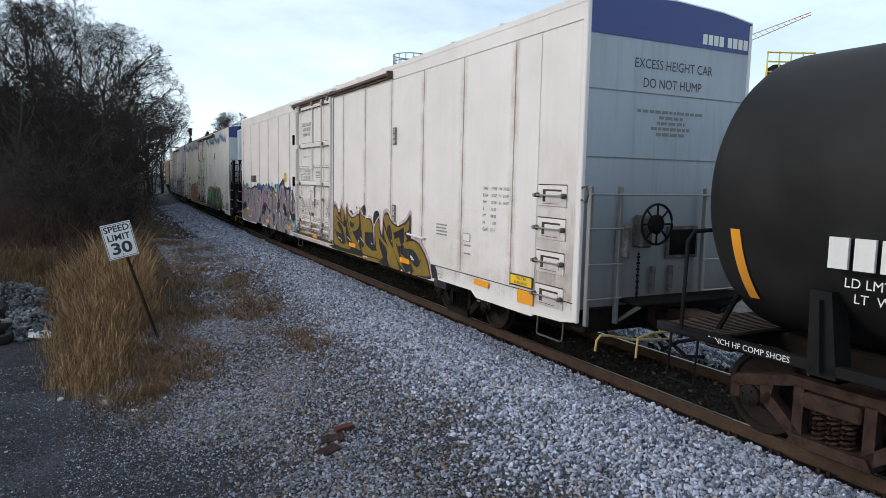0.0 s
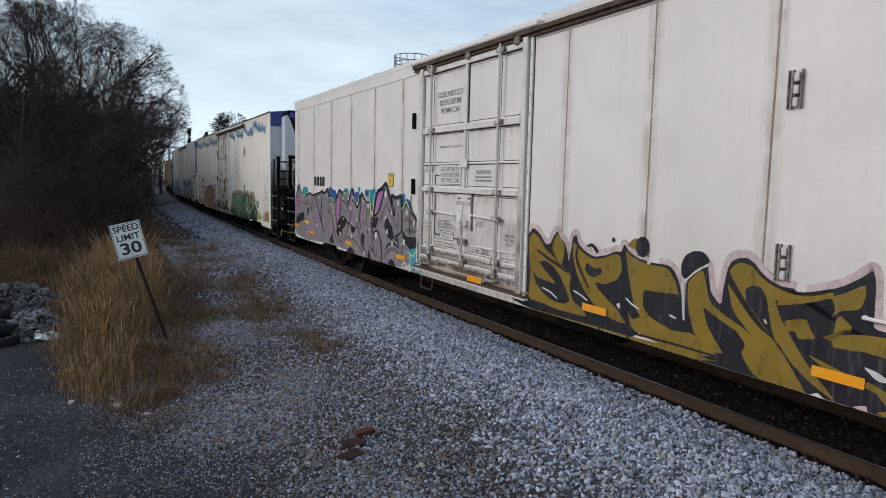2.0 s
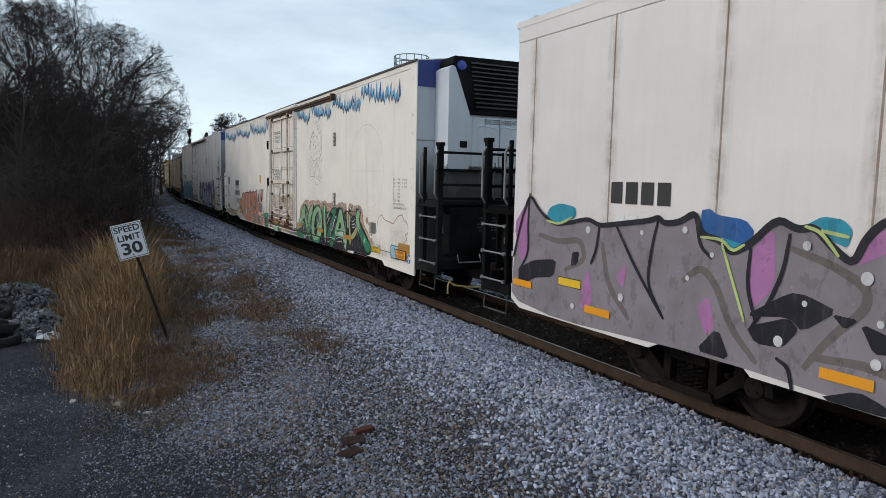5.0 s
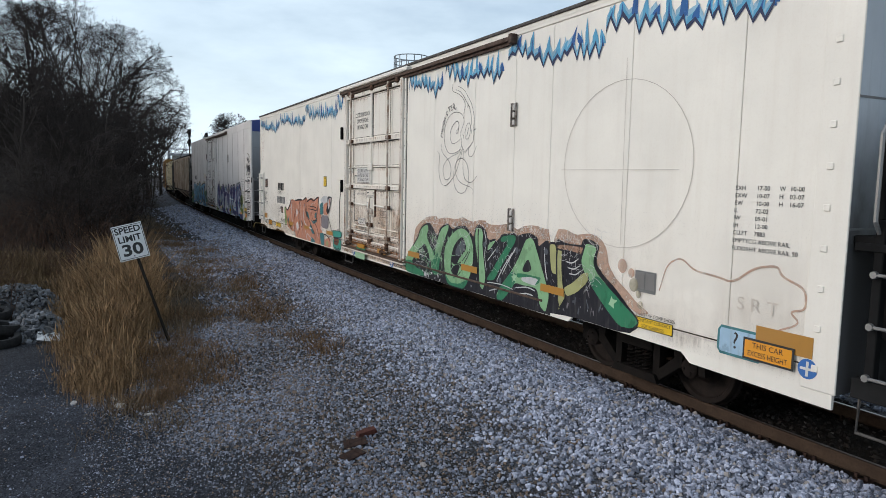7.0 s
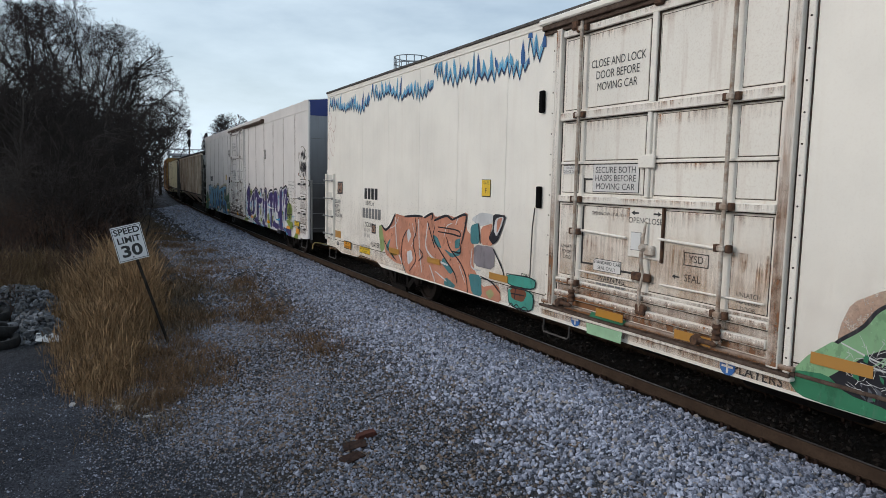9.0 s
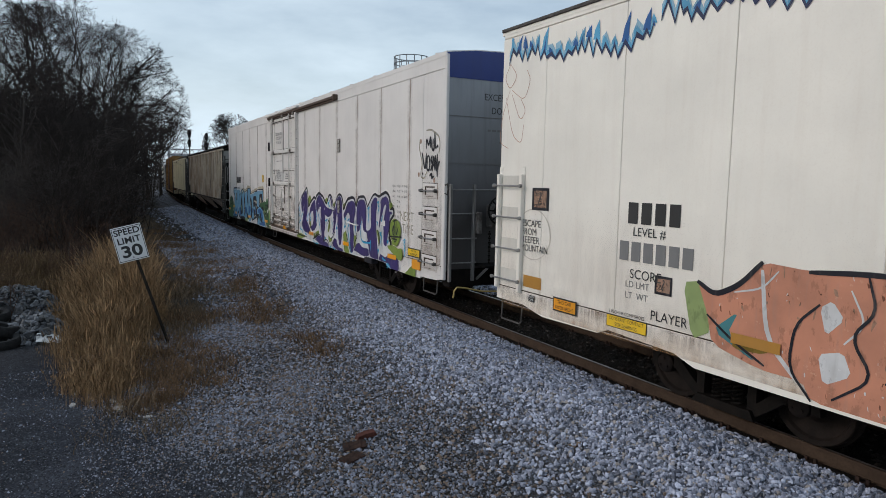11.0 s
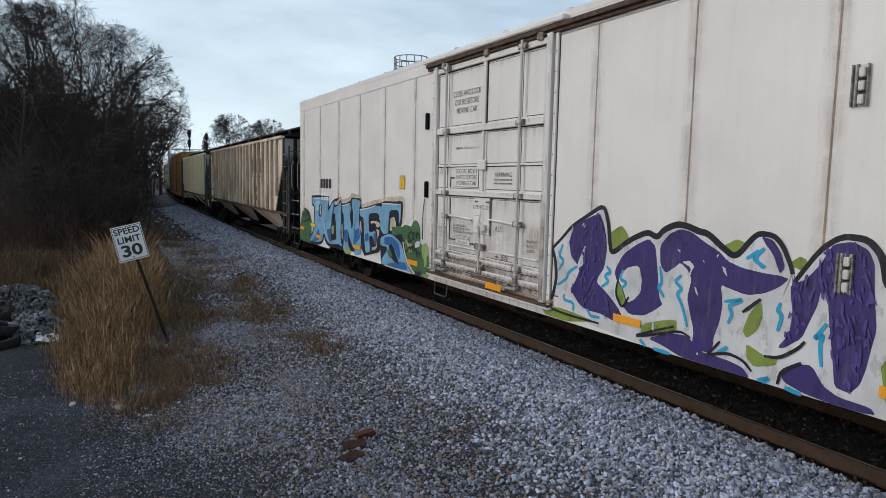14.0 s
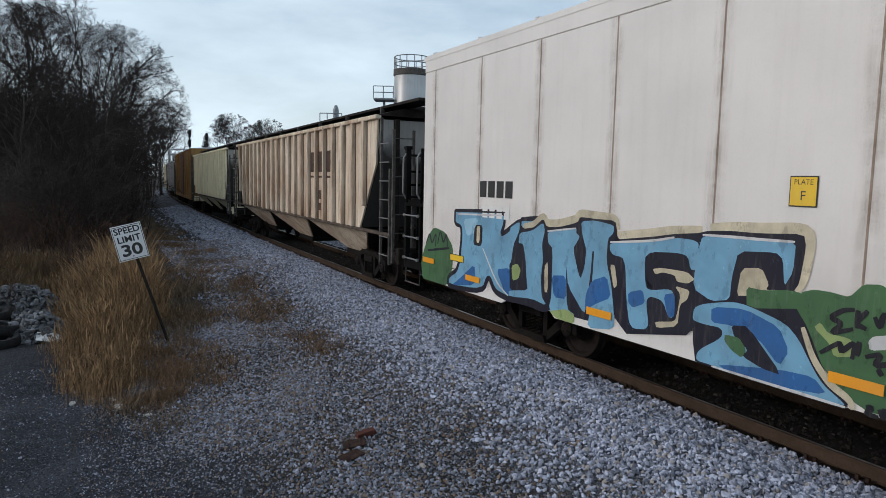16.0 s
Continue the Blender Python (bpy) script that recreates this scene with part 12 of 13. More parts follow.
def make_undergrowth():
    """Dense saplings and climbing stems that fill the wood up to half its height."""
    r = random.Random(77)
    w = Wood(78)
    for _ in range(1900):
        d = 30 + 75 * r.random() ** 1.3
        px = r.uniform(-110, 284 - max(0, 62 - d) * 1.5)
        x, y = at_sight(px, d)
        if line_coords(x, y)[1] < 6.0: continue
        # top of the fill, in height over distance
        top = 0.165 if px < 100 else 0.165 - 0.030 * min(1.0, (px - 100) / 60) if px < 160 else 0.135 - 0.065 * (px - 160) / 140
        h = min(11.0, 2.2 + top * d) * r.uniform(0.45, 1.0)
        thick = 0.006 + d * 0.00012
        base = Vector((x, y, ground_z(x, y) - 0.1))
        lean = Vector((r.gauss(0, 0.10), r.gauss(0, 0.10), 1)).normalized()
        pts, rs, _ = w.limb(base, lean, h, thick * 2.2, 4, 0.02, 0.08)
        w.tube(pts, rs, 3)
        for _ in range(int(7 + h * 3.6)):
            f = r.uniform(0.12, 1.0) * 4
            k = min(int(f), 3)
            q = pts[k].lerp(pts[k + 1], f - k)
            e = w.off(Vector((0, 0, 1)), r.uniform(20, 75)) * r.uniform(0.6, 2.0)
            w.spike([q, q + e], [thick * r.uniform(0.7, 1.2)])
            for _ in range(2):
                b = q + e * r.uniform(0.2, 0.8)
                w.spike([b, b + w.off(e.normalized(), 45) * r.uniform(0.3, 0.9)], [thick * 0.7])
    tagged(new("undergrowth", w.mesh("undergrowth", M["shade_twig"])), "dense dark leafless saplings and creepers filling the wood", "undergrowth", kind="stuff")


def make_thicket():
    rng = random.Random(33)
    meshes = []
    for seed in range(5):
        w = Wood(50 + seed, 0.004)
        for _ in range(11):
            p = Vector((w.r.uniform(-0.9, 0.9), w.r.uniform(-0.9, 0.9), -0.1))
            d = Vector((w.r.gauss(0, 0.28), w.r.gauss(0, 0.28), 1)).normalized()
            w.grow(p, d, w.r.uniform(1.4, 2.6), w.r.uniform(0.008, 0.018), 0, SHRUB)
        meshes.append(w.mesh("shrub", M["thicket"]))
    red = [m.copy() for m in meshes[:3]]
    # shrub copies in the shade tone, for the dark right of the wood
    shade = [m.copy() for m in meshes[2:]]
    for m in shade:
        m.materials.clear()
        m.materials.append(M["shade_twig"])
    for m in red:
        m.materials.clear()
        m.materials.append(M["bramble"])

    def put(me, x, y, h, label, group):
        ob = new("shrub", me)
        ob.matrix_basis = pose(x, y, ground_z(x, y) - 0.03, 0, 0, rng.uniform(0, 360)) @ Matrix.Scale(h / 2.4, 4)
        tagged(ob, label, "shrub", group)

    for _ in range(85):
        d = rng.uniform(22, 75)
        px = rng.uniform(-60, 230 - max(0, 55 - d) * 1.2)
        x, y = at_sight(px, d)
        s, u = line_coords(x, y)
        if u < 5.0: continue
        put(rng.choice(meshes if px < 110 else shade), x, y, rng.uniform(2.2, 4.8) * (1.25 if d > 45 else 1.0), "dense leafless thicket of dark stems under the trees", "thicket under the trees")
    for _ in range(120):
        s = rng.uniform(11, 60)
        u = rng.uniform(7.4, 15.0) if s < 24 else rng.uniform(6.2, 11.0)
        p = on_line(s, u)
        put(rng.choice(red), p.x, p.y, rng.uniform(0.8, 2.1), "low red-brown bramble at the wood's edge", "brambles at the wood's edge")


def straw_material(name, a, b):
    m, nt, bs = node_mat(name)
    geo = nt.nodes.new("ShaderNodeNewGeometry")
    c = ramp(nt, geo.outputs["Random Per Island"], 0.0, 1.0, (*a, 1), (*b, 1))
    nt.links.new(c, bs.inputs["Base Color"])
    bs.inputs["Roughness"].default_value = 0.85
    bs.inputs["Specular IOR Level"].default_value = 0.15
    return m


M["straw"] = straw_material("dry_straw", (0.070, 0.045, 0.025), (0.38, 0.245, 0.130))
M["weed"] = straw_material("red_brown_weed", (0.050, 0.033, 0.022), (0.23, 0.145, 0.082))
M["dead_straw"] = straw_material("faded_straw", (0.07, 0.045, 0.026), (0.20, 0.14, 0.075))
M["dead"] = straw_material("dead_grass", (0.06, 0.046, 0.032), (0.20, 0.15, 0.10))


def blades(name, label, spots, material, seed, plume=0.0, wide=1.0):
    """Dry stalks as thin folded strips; spots are x, y, height, lean."""
    r = random.Random(seed)
    vs, fs = [], []
    for x, y, h, lean in spots:
        z = ground_z(x, y) - 0.02
        a = r.uniform(0, 2 * math.pi)
        dx, dy = math.cos(a), math.sin(a)
        b = r.uniform(0, 2 * math.pi)
        lx, ly = math.cos(b) * lean, math.sin(b) * lean
        w = r.uniform(0.0014, 0.0030) * (1 + h * 0.25) * wide
        k = len(vs)
        for f, ww in ((0, 1.0), (0.4, 0.9), (0.75, 0.7), (1.0, 0.15)):
            c = f * f
            px, py, pz = x + lx * h * c, y + ly * h * c, z + h * f * (1 - 0.25 * lean * c)
            vs += [(px - dx * w * ww, py - dy * w * ww, pz), (px + dx * w * ww, py + dy * w * ww, pz)]
        fs += [(k + 2 * i, k + 2 * i + 1, k + 2 * i + 3, k + 2 * i + 2) for i in range(3)]
        if plume and r.random() < plume:
            k = len(vs)
            w2 = r.uniform(0.006, 0.013)
            for f, ww in ((0.80, 0.2), (0.9, 1.0), (1.0, 0.7), (1.1, 0.1)):
                px, py, pz = x + lx * h * f * f, y + ly * h * f * f, z + h * f
                vs += [(px - dx * w2 * ww, py - dy * w2 * ww, pz), (px + dx * w2 * ww, py + dy * w2 * ww, pz)]
            fs += [(k + 2 * i, k + 2 * i + 1, k + 2 * i + 3, k + 2 * i + 2) for i in range(3)]
    me = bpy.data.meshes.new(name)
    me.from_pydata(vs, [], fs)
    me.materials.append(material)
    return tagged(new(name, me), label, "grass", kind="stuff")


def make_grass():
    r = random.Random(9)
    tall, low, back, tuft, bank = [], [], [], [], []
    # tall ragged stand of straw round the leaning sign
    for _ in range(2600):
        d = r.uniform(10.2, 19.0)
        f = (d - 10.2) / 8.8
        left = 104 - 34 * min(1.0, f * 2.2) + 60 * max(0.0, f - 0.5)
        right = (222 + (d - 10.2) * 2 if d < 13.2 else 262) + 12 * math.sin(d * 2.7)
        px = left + (right - left) * r.random() ** 0.8 + r.gauss(0, 14) + 22 * noise.noise(Vector((d * 1.3, 4.0, 0.0)))
        x, y = at_sight(px, d)
        k = noise.noise(Vector((x * 0.8, y * 0.8, 2.0))) + 0.6 * noise.noise(Vector((x * 2.4, y * 2.4, 6.0)))
        if k < -0.12 or line_coords(x, y)[1] < 5.6 or (d < 12.4 and r.random() < 0.55): continue
        side = min(1.0, 0.35 + 0.02 * min(px - left + 10, right - px + 10))
        h = (0.38 + 0.74 * min(1.0, f * 1.7)) * (0.85 + 0.7 * k) * max(0.3, side) * (0.55 + 0.45 * min(1.0, max(0.0, px - 70) / 130))
        for _ in range(r.randint(8, 28)):
            tall.append((x + r.gauss(0, 0.13), y + r.gauss(0, 0.13), h * r.uniform(0.35, 1.25), r.uniform(0.02, 0.5)))
    # reddish lower growth in front and beside it
    for _ in range(900):
        d = 9.3 + 5.2 * r.random() ** 1.4
        px = r.gauss(212, 62)
        x, y = at_sight(px, d)
        u = line_coords(x, y)[1]
        k = noise.noise(Vector((x * 1.3, y * 1.3, 7.0)))
        if px < 96 or px > 318 or k < 0.02 or d < 9.3 + max(0, 200 - px) * 0.022 + 0.25 * math.sin(px * 0.09): continue
        for _ in range(r.randint(14, 34)):
            tuft.append((x + r.gauss(0, 0.16), y + r.gauss(0, 0.16), r.uniform(0.05, 0.26) * (0.8 + 0.9 * max(k, 0)) * (1.4 if px < 200 else 0.9), r.uniform(0.15, 0.9)))
    # upright stalks at the front of the stand
    for _ in range(210):
        d = 9.7 + 2.4 * r.random()
        px = r.gauss(150, 32) + (d - 10) * 10
        x, y = at_sight(px, d)
        if px < 92 or noise.noise(Vector((x * 2.2, y * 2.2, 1.0))) < -0.05: continue
        h = r.uniform(0.35, 0.78) * (0.75 + 0.2 * (d - 9.7))
        for _ in range(r.randint(5, 14)):
            tall.append((x + r.gauss(0, 0.09), y + r.gauss(0, 0.09), h * r.uniform(0.4, 1.15), r.uniform(0.0, 0.22)))
    for _ in range(230):
        d = r.uniform(9.9, 13.2)
        px = r.gauss(282, 30)
        x, y = at_sight(px, d)
        if noise.noise(Vector((x * 1.6, y * 1.6, 5.0))) < -0.05 or px > 345: continue
        for _ in range(r.randint(16, 34)):
            tuft.append((x + r.gauss(0, 0.10), y + r.gauss(0, 0.10), r.uniform(0.06, 0.26), r.uniform(0.2, 1.0)))
    # dark weeds behind the post
    for _ in range(300):
        d = r.uniform(13.4, 19)
        px = r.uniform(262, 345)
        x, y = at_sight(px, d)
        if noise.noise(Vector((x * 1.0, y * 1.0, 9.0))) < -0.12: continue
        for _ in range(r.randint(8, 20)):
            low.append((x + r.gauss(0, 0.2), y + r.gauss(0, 0.2), r.uniform(0.06, 0.3), r.uniform(0.2, 0.8)))
    # matted tufts up the bank
    for _ in range(900):
        s, u = r.uniform(2.6, 46), r.uniform(3.8, 11)
        k = noise.noise(Vector((s * 0.45, u * 0.7, 4.2)))
        lim = 5.6 if s < 9 else 4.0
        if u < lim + 0.6 * math.sin(s * 0.9) or (s < 9 and u > 7.4) or k < -0.05: continue
        p = on_line(s, u)
        for _ in range(r.randint(22, 44)):
            low.append((p.x + r.gauss(0, 0.16), p.y + r.gauss(0, 0.16), r.uniform(0.08, 0.36), r.uniform(0.3, 1.0)))
    for _ in range(2300):
        s, u = 4.5 + 28 * r.random() ** 1.2, r.uniform(3.3, 7.4)
        k = noise.noise(Vector((s * 0.5, u * 0.9, 14.2))) + 0.5 * noise.noise(Vector((s * 1.7, u * 2.0, 3.2)))
        if k < -0.02 + max(0.0, 4.3 - u) * 0.35: continue
        p = on_line(s, u)
        for _ in range(r.randint(14, 30)):
            bank.append((p.x + r.gauss(0, 0.15), p.y + r.gauss(0, 0.15), r.uniform(0.05, 0.22) * (0.8 + max(k, 0)), r.uniform(0.3, 1.1)))
    for _ in range(420):
        px, d = r.uniform(-40, 140), r.uniform(16.5, 21)
        x, y = at_sight(px, d)
        k = noise.noise(Vector((x * 0.6, y * 0.6, 3.0)))
        if k < -0.1: continue
        for _ in range(r.randint(16, 32)):
            back.append((x + r.gauss(0, 0.2), y + r.gauss(0, 0.2), (0.55 + 0.5 * k) * r.uniform(0.5, 1.3), r.uniform(0.05, 0.5)))
    blades("straw_grass", "tall dry straw-coloured grass around the sign post", tall, M["straw"], 2, 0.3)
    blades("brown_weeds", "matted red-brown weeds at the foot of the grass", tuft, M["weed"], 5, 0.0, 1.4)
    blades("bank_weeds", "dark brown matted weeds on the bank above the ballast", bank, M["weed"], 8, 0.0, 3.0)
    blades("dead_grass", "flattened brown dead grass tufts in the gravel", low, M["dead"], 4, 0.0, 2.6)
    blades("back_grass", "faded straw grass before the wood", back, M["dead_straw"], 6, 0.35, 1.8)


def make_sign():
    h = Vector((0.90, 0.435, 0))
    right = (h * math.cos(radians(13.5)) + Vector((0, 0, 1)) * math.sin(radians(13.5))).normalized()
    up = (-h * math.sin(radians(13.5)) + Vector((0, 0, 1)) * math.cos(radians(13.5))).normalized()
    nrm = right.cross(up)
    c = Vector((-5.86, 12.30, 1.40))
    m = Matrix((right, -nrm, up)).transposed().to_4x4()
    m.translation = c
    sign = thing("speed_sign", "white speed limit sign on a leaning steel post in dry grass", "road sign", at=m)
    w, t = 0.262, 0.335
    part("sign_plate", Geo().box(-w, w, 0.0, 0.008, -t, t, 0.003), M["sign_white"], sign)
    for q in ((-w + 0.012, w - 0.012, t - 0.028, t - 0.018), (-w + 0.012, w - 0.012, -t + 0.018, -t + 0.028), (-w + 0.012, -w + 0.022, -t + 0.02, t - 0.02), (w - 0.022, w - 0.012, -t + 0.02, t - 0.02)):
        part("sign_border", Geo().box(q[0], q[1], -0.004, -0.001, q[2], q[3]), M["ink"], sign)
    lettering("SPEED", 0.118, M["ink"], sign, (0, -0.003, 0.225), "sign", narrow=1.02, bold=0.022)
    lettering("LIMIT", 0.118, M["ink"], sign, (0, -0.003, 0.060), "sign", narrow=1.05, bold=0.022)
    lettering("30", 0.215, M["ink"], sign, (0, -0.003, -0.155), "sign", narrow=1.25, bold=0.03)
    for z in (0.27, -0.27):
        part("bolt", Geo().lathe("y", (0, 0, z), [(0.004, -0.012), (0.013, -0.009), (0.013, 0.0)], 8), M["dark_trim"], sign)
    foot = m.inverted() @ Vector((-5.42, 12.98, -0.80))
    top = Vector((0, 0.03, 0.30))
    post = Geo()
    d = (top - foot)
    post.tube([foot, foot + d * 0.5, top], 0.028, 4)
    part("sign_post", post, M["post"], sign, "dark steel post")


M["sign_white"] = paint("sign_white_sheet", (0.74, 0.75, 0.76), (0.3, 0.28, 0.25), 0.2, 0.4)
M["post"] = rusty("dark_post_steel", (0.012, 0.011, 0.010), (0.028, 0.024, 0.021), 10.0, 0.7)
M["rubber"] = rusty("old_black_rubber", (0.012, 0.012, 0.013), (0.03, 0.03, 0.03), 12.0, 0.8)
M["brick"] = rusty("worn_red_brick", (0.055, 0.022, 0.017), (0.11, 0.045, 0.035), 14.0, 0.95)
M["plate_rust"] = rusty("rusty_plate_steel", (0.020, 0.012, 0.010), (0.050, 0.028, 0.021), 14.0, 0.9)
M["rock"] = stone_material("grey_rubble", (0.03, 0.032, 0.037), (0.22, 0.23, 0.25), (0.12, 0.12, 0.12))
M["tarp"] = paint("torn_white_sheet", (0.6, 0.6, 0.6), (0.3, 0.27, 0.24), 0.3)


def make_debris():
    # a broken brick and rusty tie plates in the gravel
    r = random.Random(4)
    g = Geo().slab([(-0.13, -0.03), (0.14, -0.03), (0.12, 0.03), (0.02, 0.036), (-0.11, 0.03)], -0.045, 0.04)
    b = part("brick", g, M["brick"])
    b.matrix_basis = pose(-0.93, 7.98, ground_z(-0.93, 7.98) + 0.04, 6, -8, 30)
    tagged(b, "broken dull red brick lying in the gravel", "brick")
    for px, py, tilt, turn in ((-1.03, 7.72, 9, 12), (-1.02, 7.42, 4, 48)):
        t = thing("loose_plate", "rusty steel tie plate dropped in the gravel", "tie plate", "loose tie plates", at=pose(px, py, ground_z(px, py) + 0.035, tilt, -tilt, turn))
        part("plate", Geo().box(-0.14, 0.14, -0.085, 0.085, -0.008, 0.008, 0.003), M["plate_rust"], t)
        for a in (-0.03, 0.03):
            part("shoulder", Geo().box(a * 2.4 - 0.008, a * 2.4 + 0.008, -0.084, 0.084, 0.008, 0.016, 0.003), M["plate_rust"], t)
        for a in (-0.115, 0.115):
            for c in (-0.05, 0.05):
                part("spike_hole", Geo().box(a - 0.011, a + 0.011, c - 0.011, c + 0.011, 0.0078, 0.009), M["rubber"], t, "dark square hole")
    # pale stones at the grass edge
    for px, py, k in ((-5.59, 9.75, 0.055), (-4.19, 9.19, 0.05), (-4.75, 9.5, 0.06), (-5.1, 10.0, 0.045), (-4.35, 9.45, 0.04), (-5.9, 10.4, 0.05)):
        shapes, faces = stone_shapes(np.random.default_rng(int(k * 1e4 + abs(px) * 100)), 1)
        me = bpy.data.meshes.new("stone")
        me.from_pydata([tuple(p * k * np.array([1.2, 1, 0.7])) for p in shapes[0]], [], [tuple(int(i) for i in f) for f in faces])
        me.materials.append(M["pale_stone"])
        s = new("stone", me)
        s.matrix_basis = pose(px, py, ground_z(px, py) + k * 0.4, 0, 0, r.uniform(0, 360))
        tagged(s, "pale loose stone at the edge of the dry grass", "stone", "pale stones by the grass")
    # rubble heaps and dumped tyres left of the grass
    rng = np.random.default_rng(8)
    for cx, cy, rx, ry, h, n in ((-9.9, 15.2, 1.3, 0.8, 0.75, 900), (-8.5, 13.6, 0.75, 0.55, 0.55, 500), (-11.6, 15.6, 1.2, 0.9, 0.6, 600)):
        pts, sz = [], []
        for _ in range(n):
            a, q = rng.uniform(0, 2 * math.pi), math.sqrt(rng.uniform(0, 1))
            x, y = cx + rx * q * math.cos(a), cy + ry * q * math.sin(a)
            pts.append((x, y, ground_z(x, y) + h * (1 - q * q) * rng.uniform(0.75, 1.0)))
            sz.append(rng.uniform(0.03, 0.075))
        scatter_stones("rubble_heap", "heap of grey broken stone and asphalt lumps", np.array(pts), np.array(sz), M["rock"], 5)
        core = Geo().lathe("z", (0, 0, 0), [(1.0, 0.0), (0.8, 0.32), (0.5, 0.68), (0.15, 0.9)], 14)
        ob = part("heap_core", core, M["rock_dark"])
        ob.matrix_basis = pose(cx, cy, ground_z(cx, cy) - 0.05) @ Matrix.Diagonal((rx, ry, h, 1))
        tagged(ob, "dark soil core of the rubble heap", "soil heap")
    for x, y, z, ax, ay in ((-8.75, 12.9, 0.12, 8, 4), (-8.95, 13.2, 0.30, -6, 10), (-9.9, 14.0, 0.16, 12, -6), (-9.6, 13.9, 0.36, 5, 6), (-9.2, 12.6, 0.12, 3, -5)):
        prof = [(0.20, -0.08), (0.25, -0.10), (0.30, -0.10), (0.325, -0.06), (0.33, 0.0), (0.325, 0.06), (0.30, 0.10), (0.25, 0.10), (0.20, 0.08)]
        g = Geo()
        n = 28
        for q, hgt in prof:
            g.v += [(q * math.cos(2 * math.pi * i / n), q * math.sin(2 * math.pi * i / n), hgt) for i in range(n)]
        for j in range(len(prof)):
            jj = (j + 1) % len(prof)
            for i in range(n):
                g.f.append((j * n + i, j * n + (i + 1) % n, jj * n + (i + 1) % n, jj * n + i))
        t = part("tyre", g, M["rubber"], smooth=True)
        t.matrix_basis = pose(x, y, ground_z(x, y) + z, ax, ay, 0)
        tagged(t, "dumped old black rubber tyre beside the rubble", "tyre", "dumped tyres")
    g = Geo()
    for i in range(9):
        for j in range(5):
            g.v.append((i * 0.06, j * 0.07, 0.05 * noise.noise(Vector((i * 0.7, j * 0.7, 2.0))) + 0.06))
    g.f = [(i * 5 + j, i * 5 + j + 1, i * 5 + j + 6, i * 5 + j + 5) for i in range(8) for j in range(4)]
    t = part("torn_sheet", g, M["tarp"])
    t.matrix_basis = pose(-8.15, 13.0, ground_z(-8.15, 13.0) + 0.05, 25, 10, 30)
    tagged(t, "scrap of torn white sheeting on the rubble", "litter")


M["pale_stone"] = rusty("pale_stone", (0.30, 0.29, 0.28), (0.50, 0.49, 0.47), 12.0, 0.9)
M["rock_dark"] = rusty("dark_asphalt_soil", (0.02, 0.02, 0.022), (0.06, 0.06, 0.062), 8.0, 0.95)

make_woods()
make_undergrowth()
make_thicket()
make_grass()
make_sign()
make_debris()

# ---- works beyond the line, signals and far buildings ----
M["grey_steel"] = paint("grey_structure_steel", (0.20, 0.22, 0.24), (0.08, 0.07, 0.06), 0.4)
M["silo"] = paint("dull_steel_silo", (0.42, 0.43, 0.44), (0.15, 0.12, 0.09), 0.5, 0.4, metal=0.5)
M["beige"] = paint("beige_cladding", (0.50, 0.40, 0.26), (0.2, 0.15, 0.1), 0.3)
M["rail_yellow"] = paint("safety_yellow", (0.62, 0.47, 0.03), (0.2, 0.14, 0.05), 0.3)
M["crane"] = paint("faded_orange_crane", (0.55, 0.24, 0.12), (0.2, 0.12, 0.08), 0.3)
M["concrete"] = rusty("stained_concrete", (0.26, 0.255, 0.24), (0.42, 0.41, 0.39), 1.5, 0.95)
M["tank_black"] = paint("flaking_black_tank", (0.03, 0.031, 0.034), (0.16, 0.14, 0.13), 0.7, 0.6)
M["red_lamp"] = paint("dark_signal_lens", (0.03, 0.012, 0.012), (0.02, 0.01, 0.01), 0.2, 0.3)


def spot(px, py, depth):
    """A place seen px across and py down, depth metres ahead."""
    return Vector(((px - 784) / 1174.0 * depth + (py - 320) * 0.0, depth, 2.66 + (318 + (px - 784) * 0.0209 - py) / 1174.0 * depth))


def ring_rail(parent, c, r, z, h, mat):
    for k in (0.5, 1.0):
        part("guard_rail", Geo().tube([(c.x + r * math.cos(a), c.y + r * math.sin(a), z + h * k) for a in [2 * math.pi * i / 28 for i in range(29)]], 0.045, 5), mat, parent)
    for i in range(14):
        a = 2 * math.pi * i / 14
        part("rail_post", Geo().tube([(c.x + r * math.cos(a), c.y + r * math.sin(a), z), (c.x + r * math.cos(a), c.y + r * math.sin(a), z + h)], 0.04, 4), mat, parent)


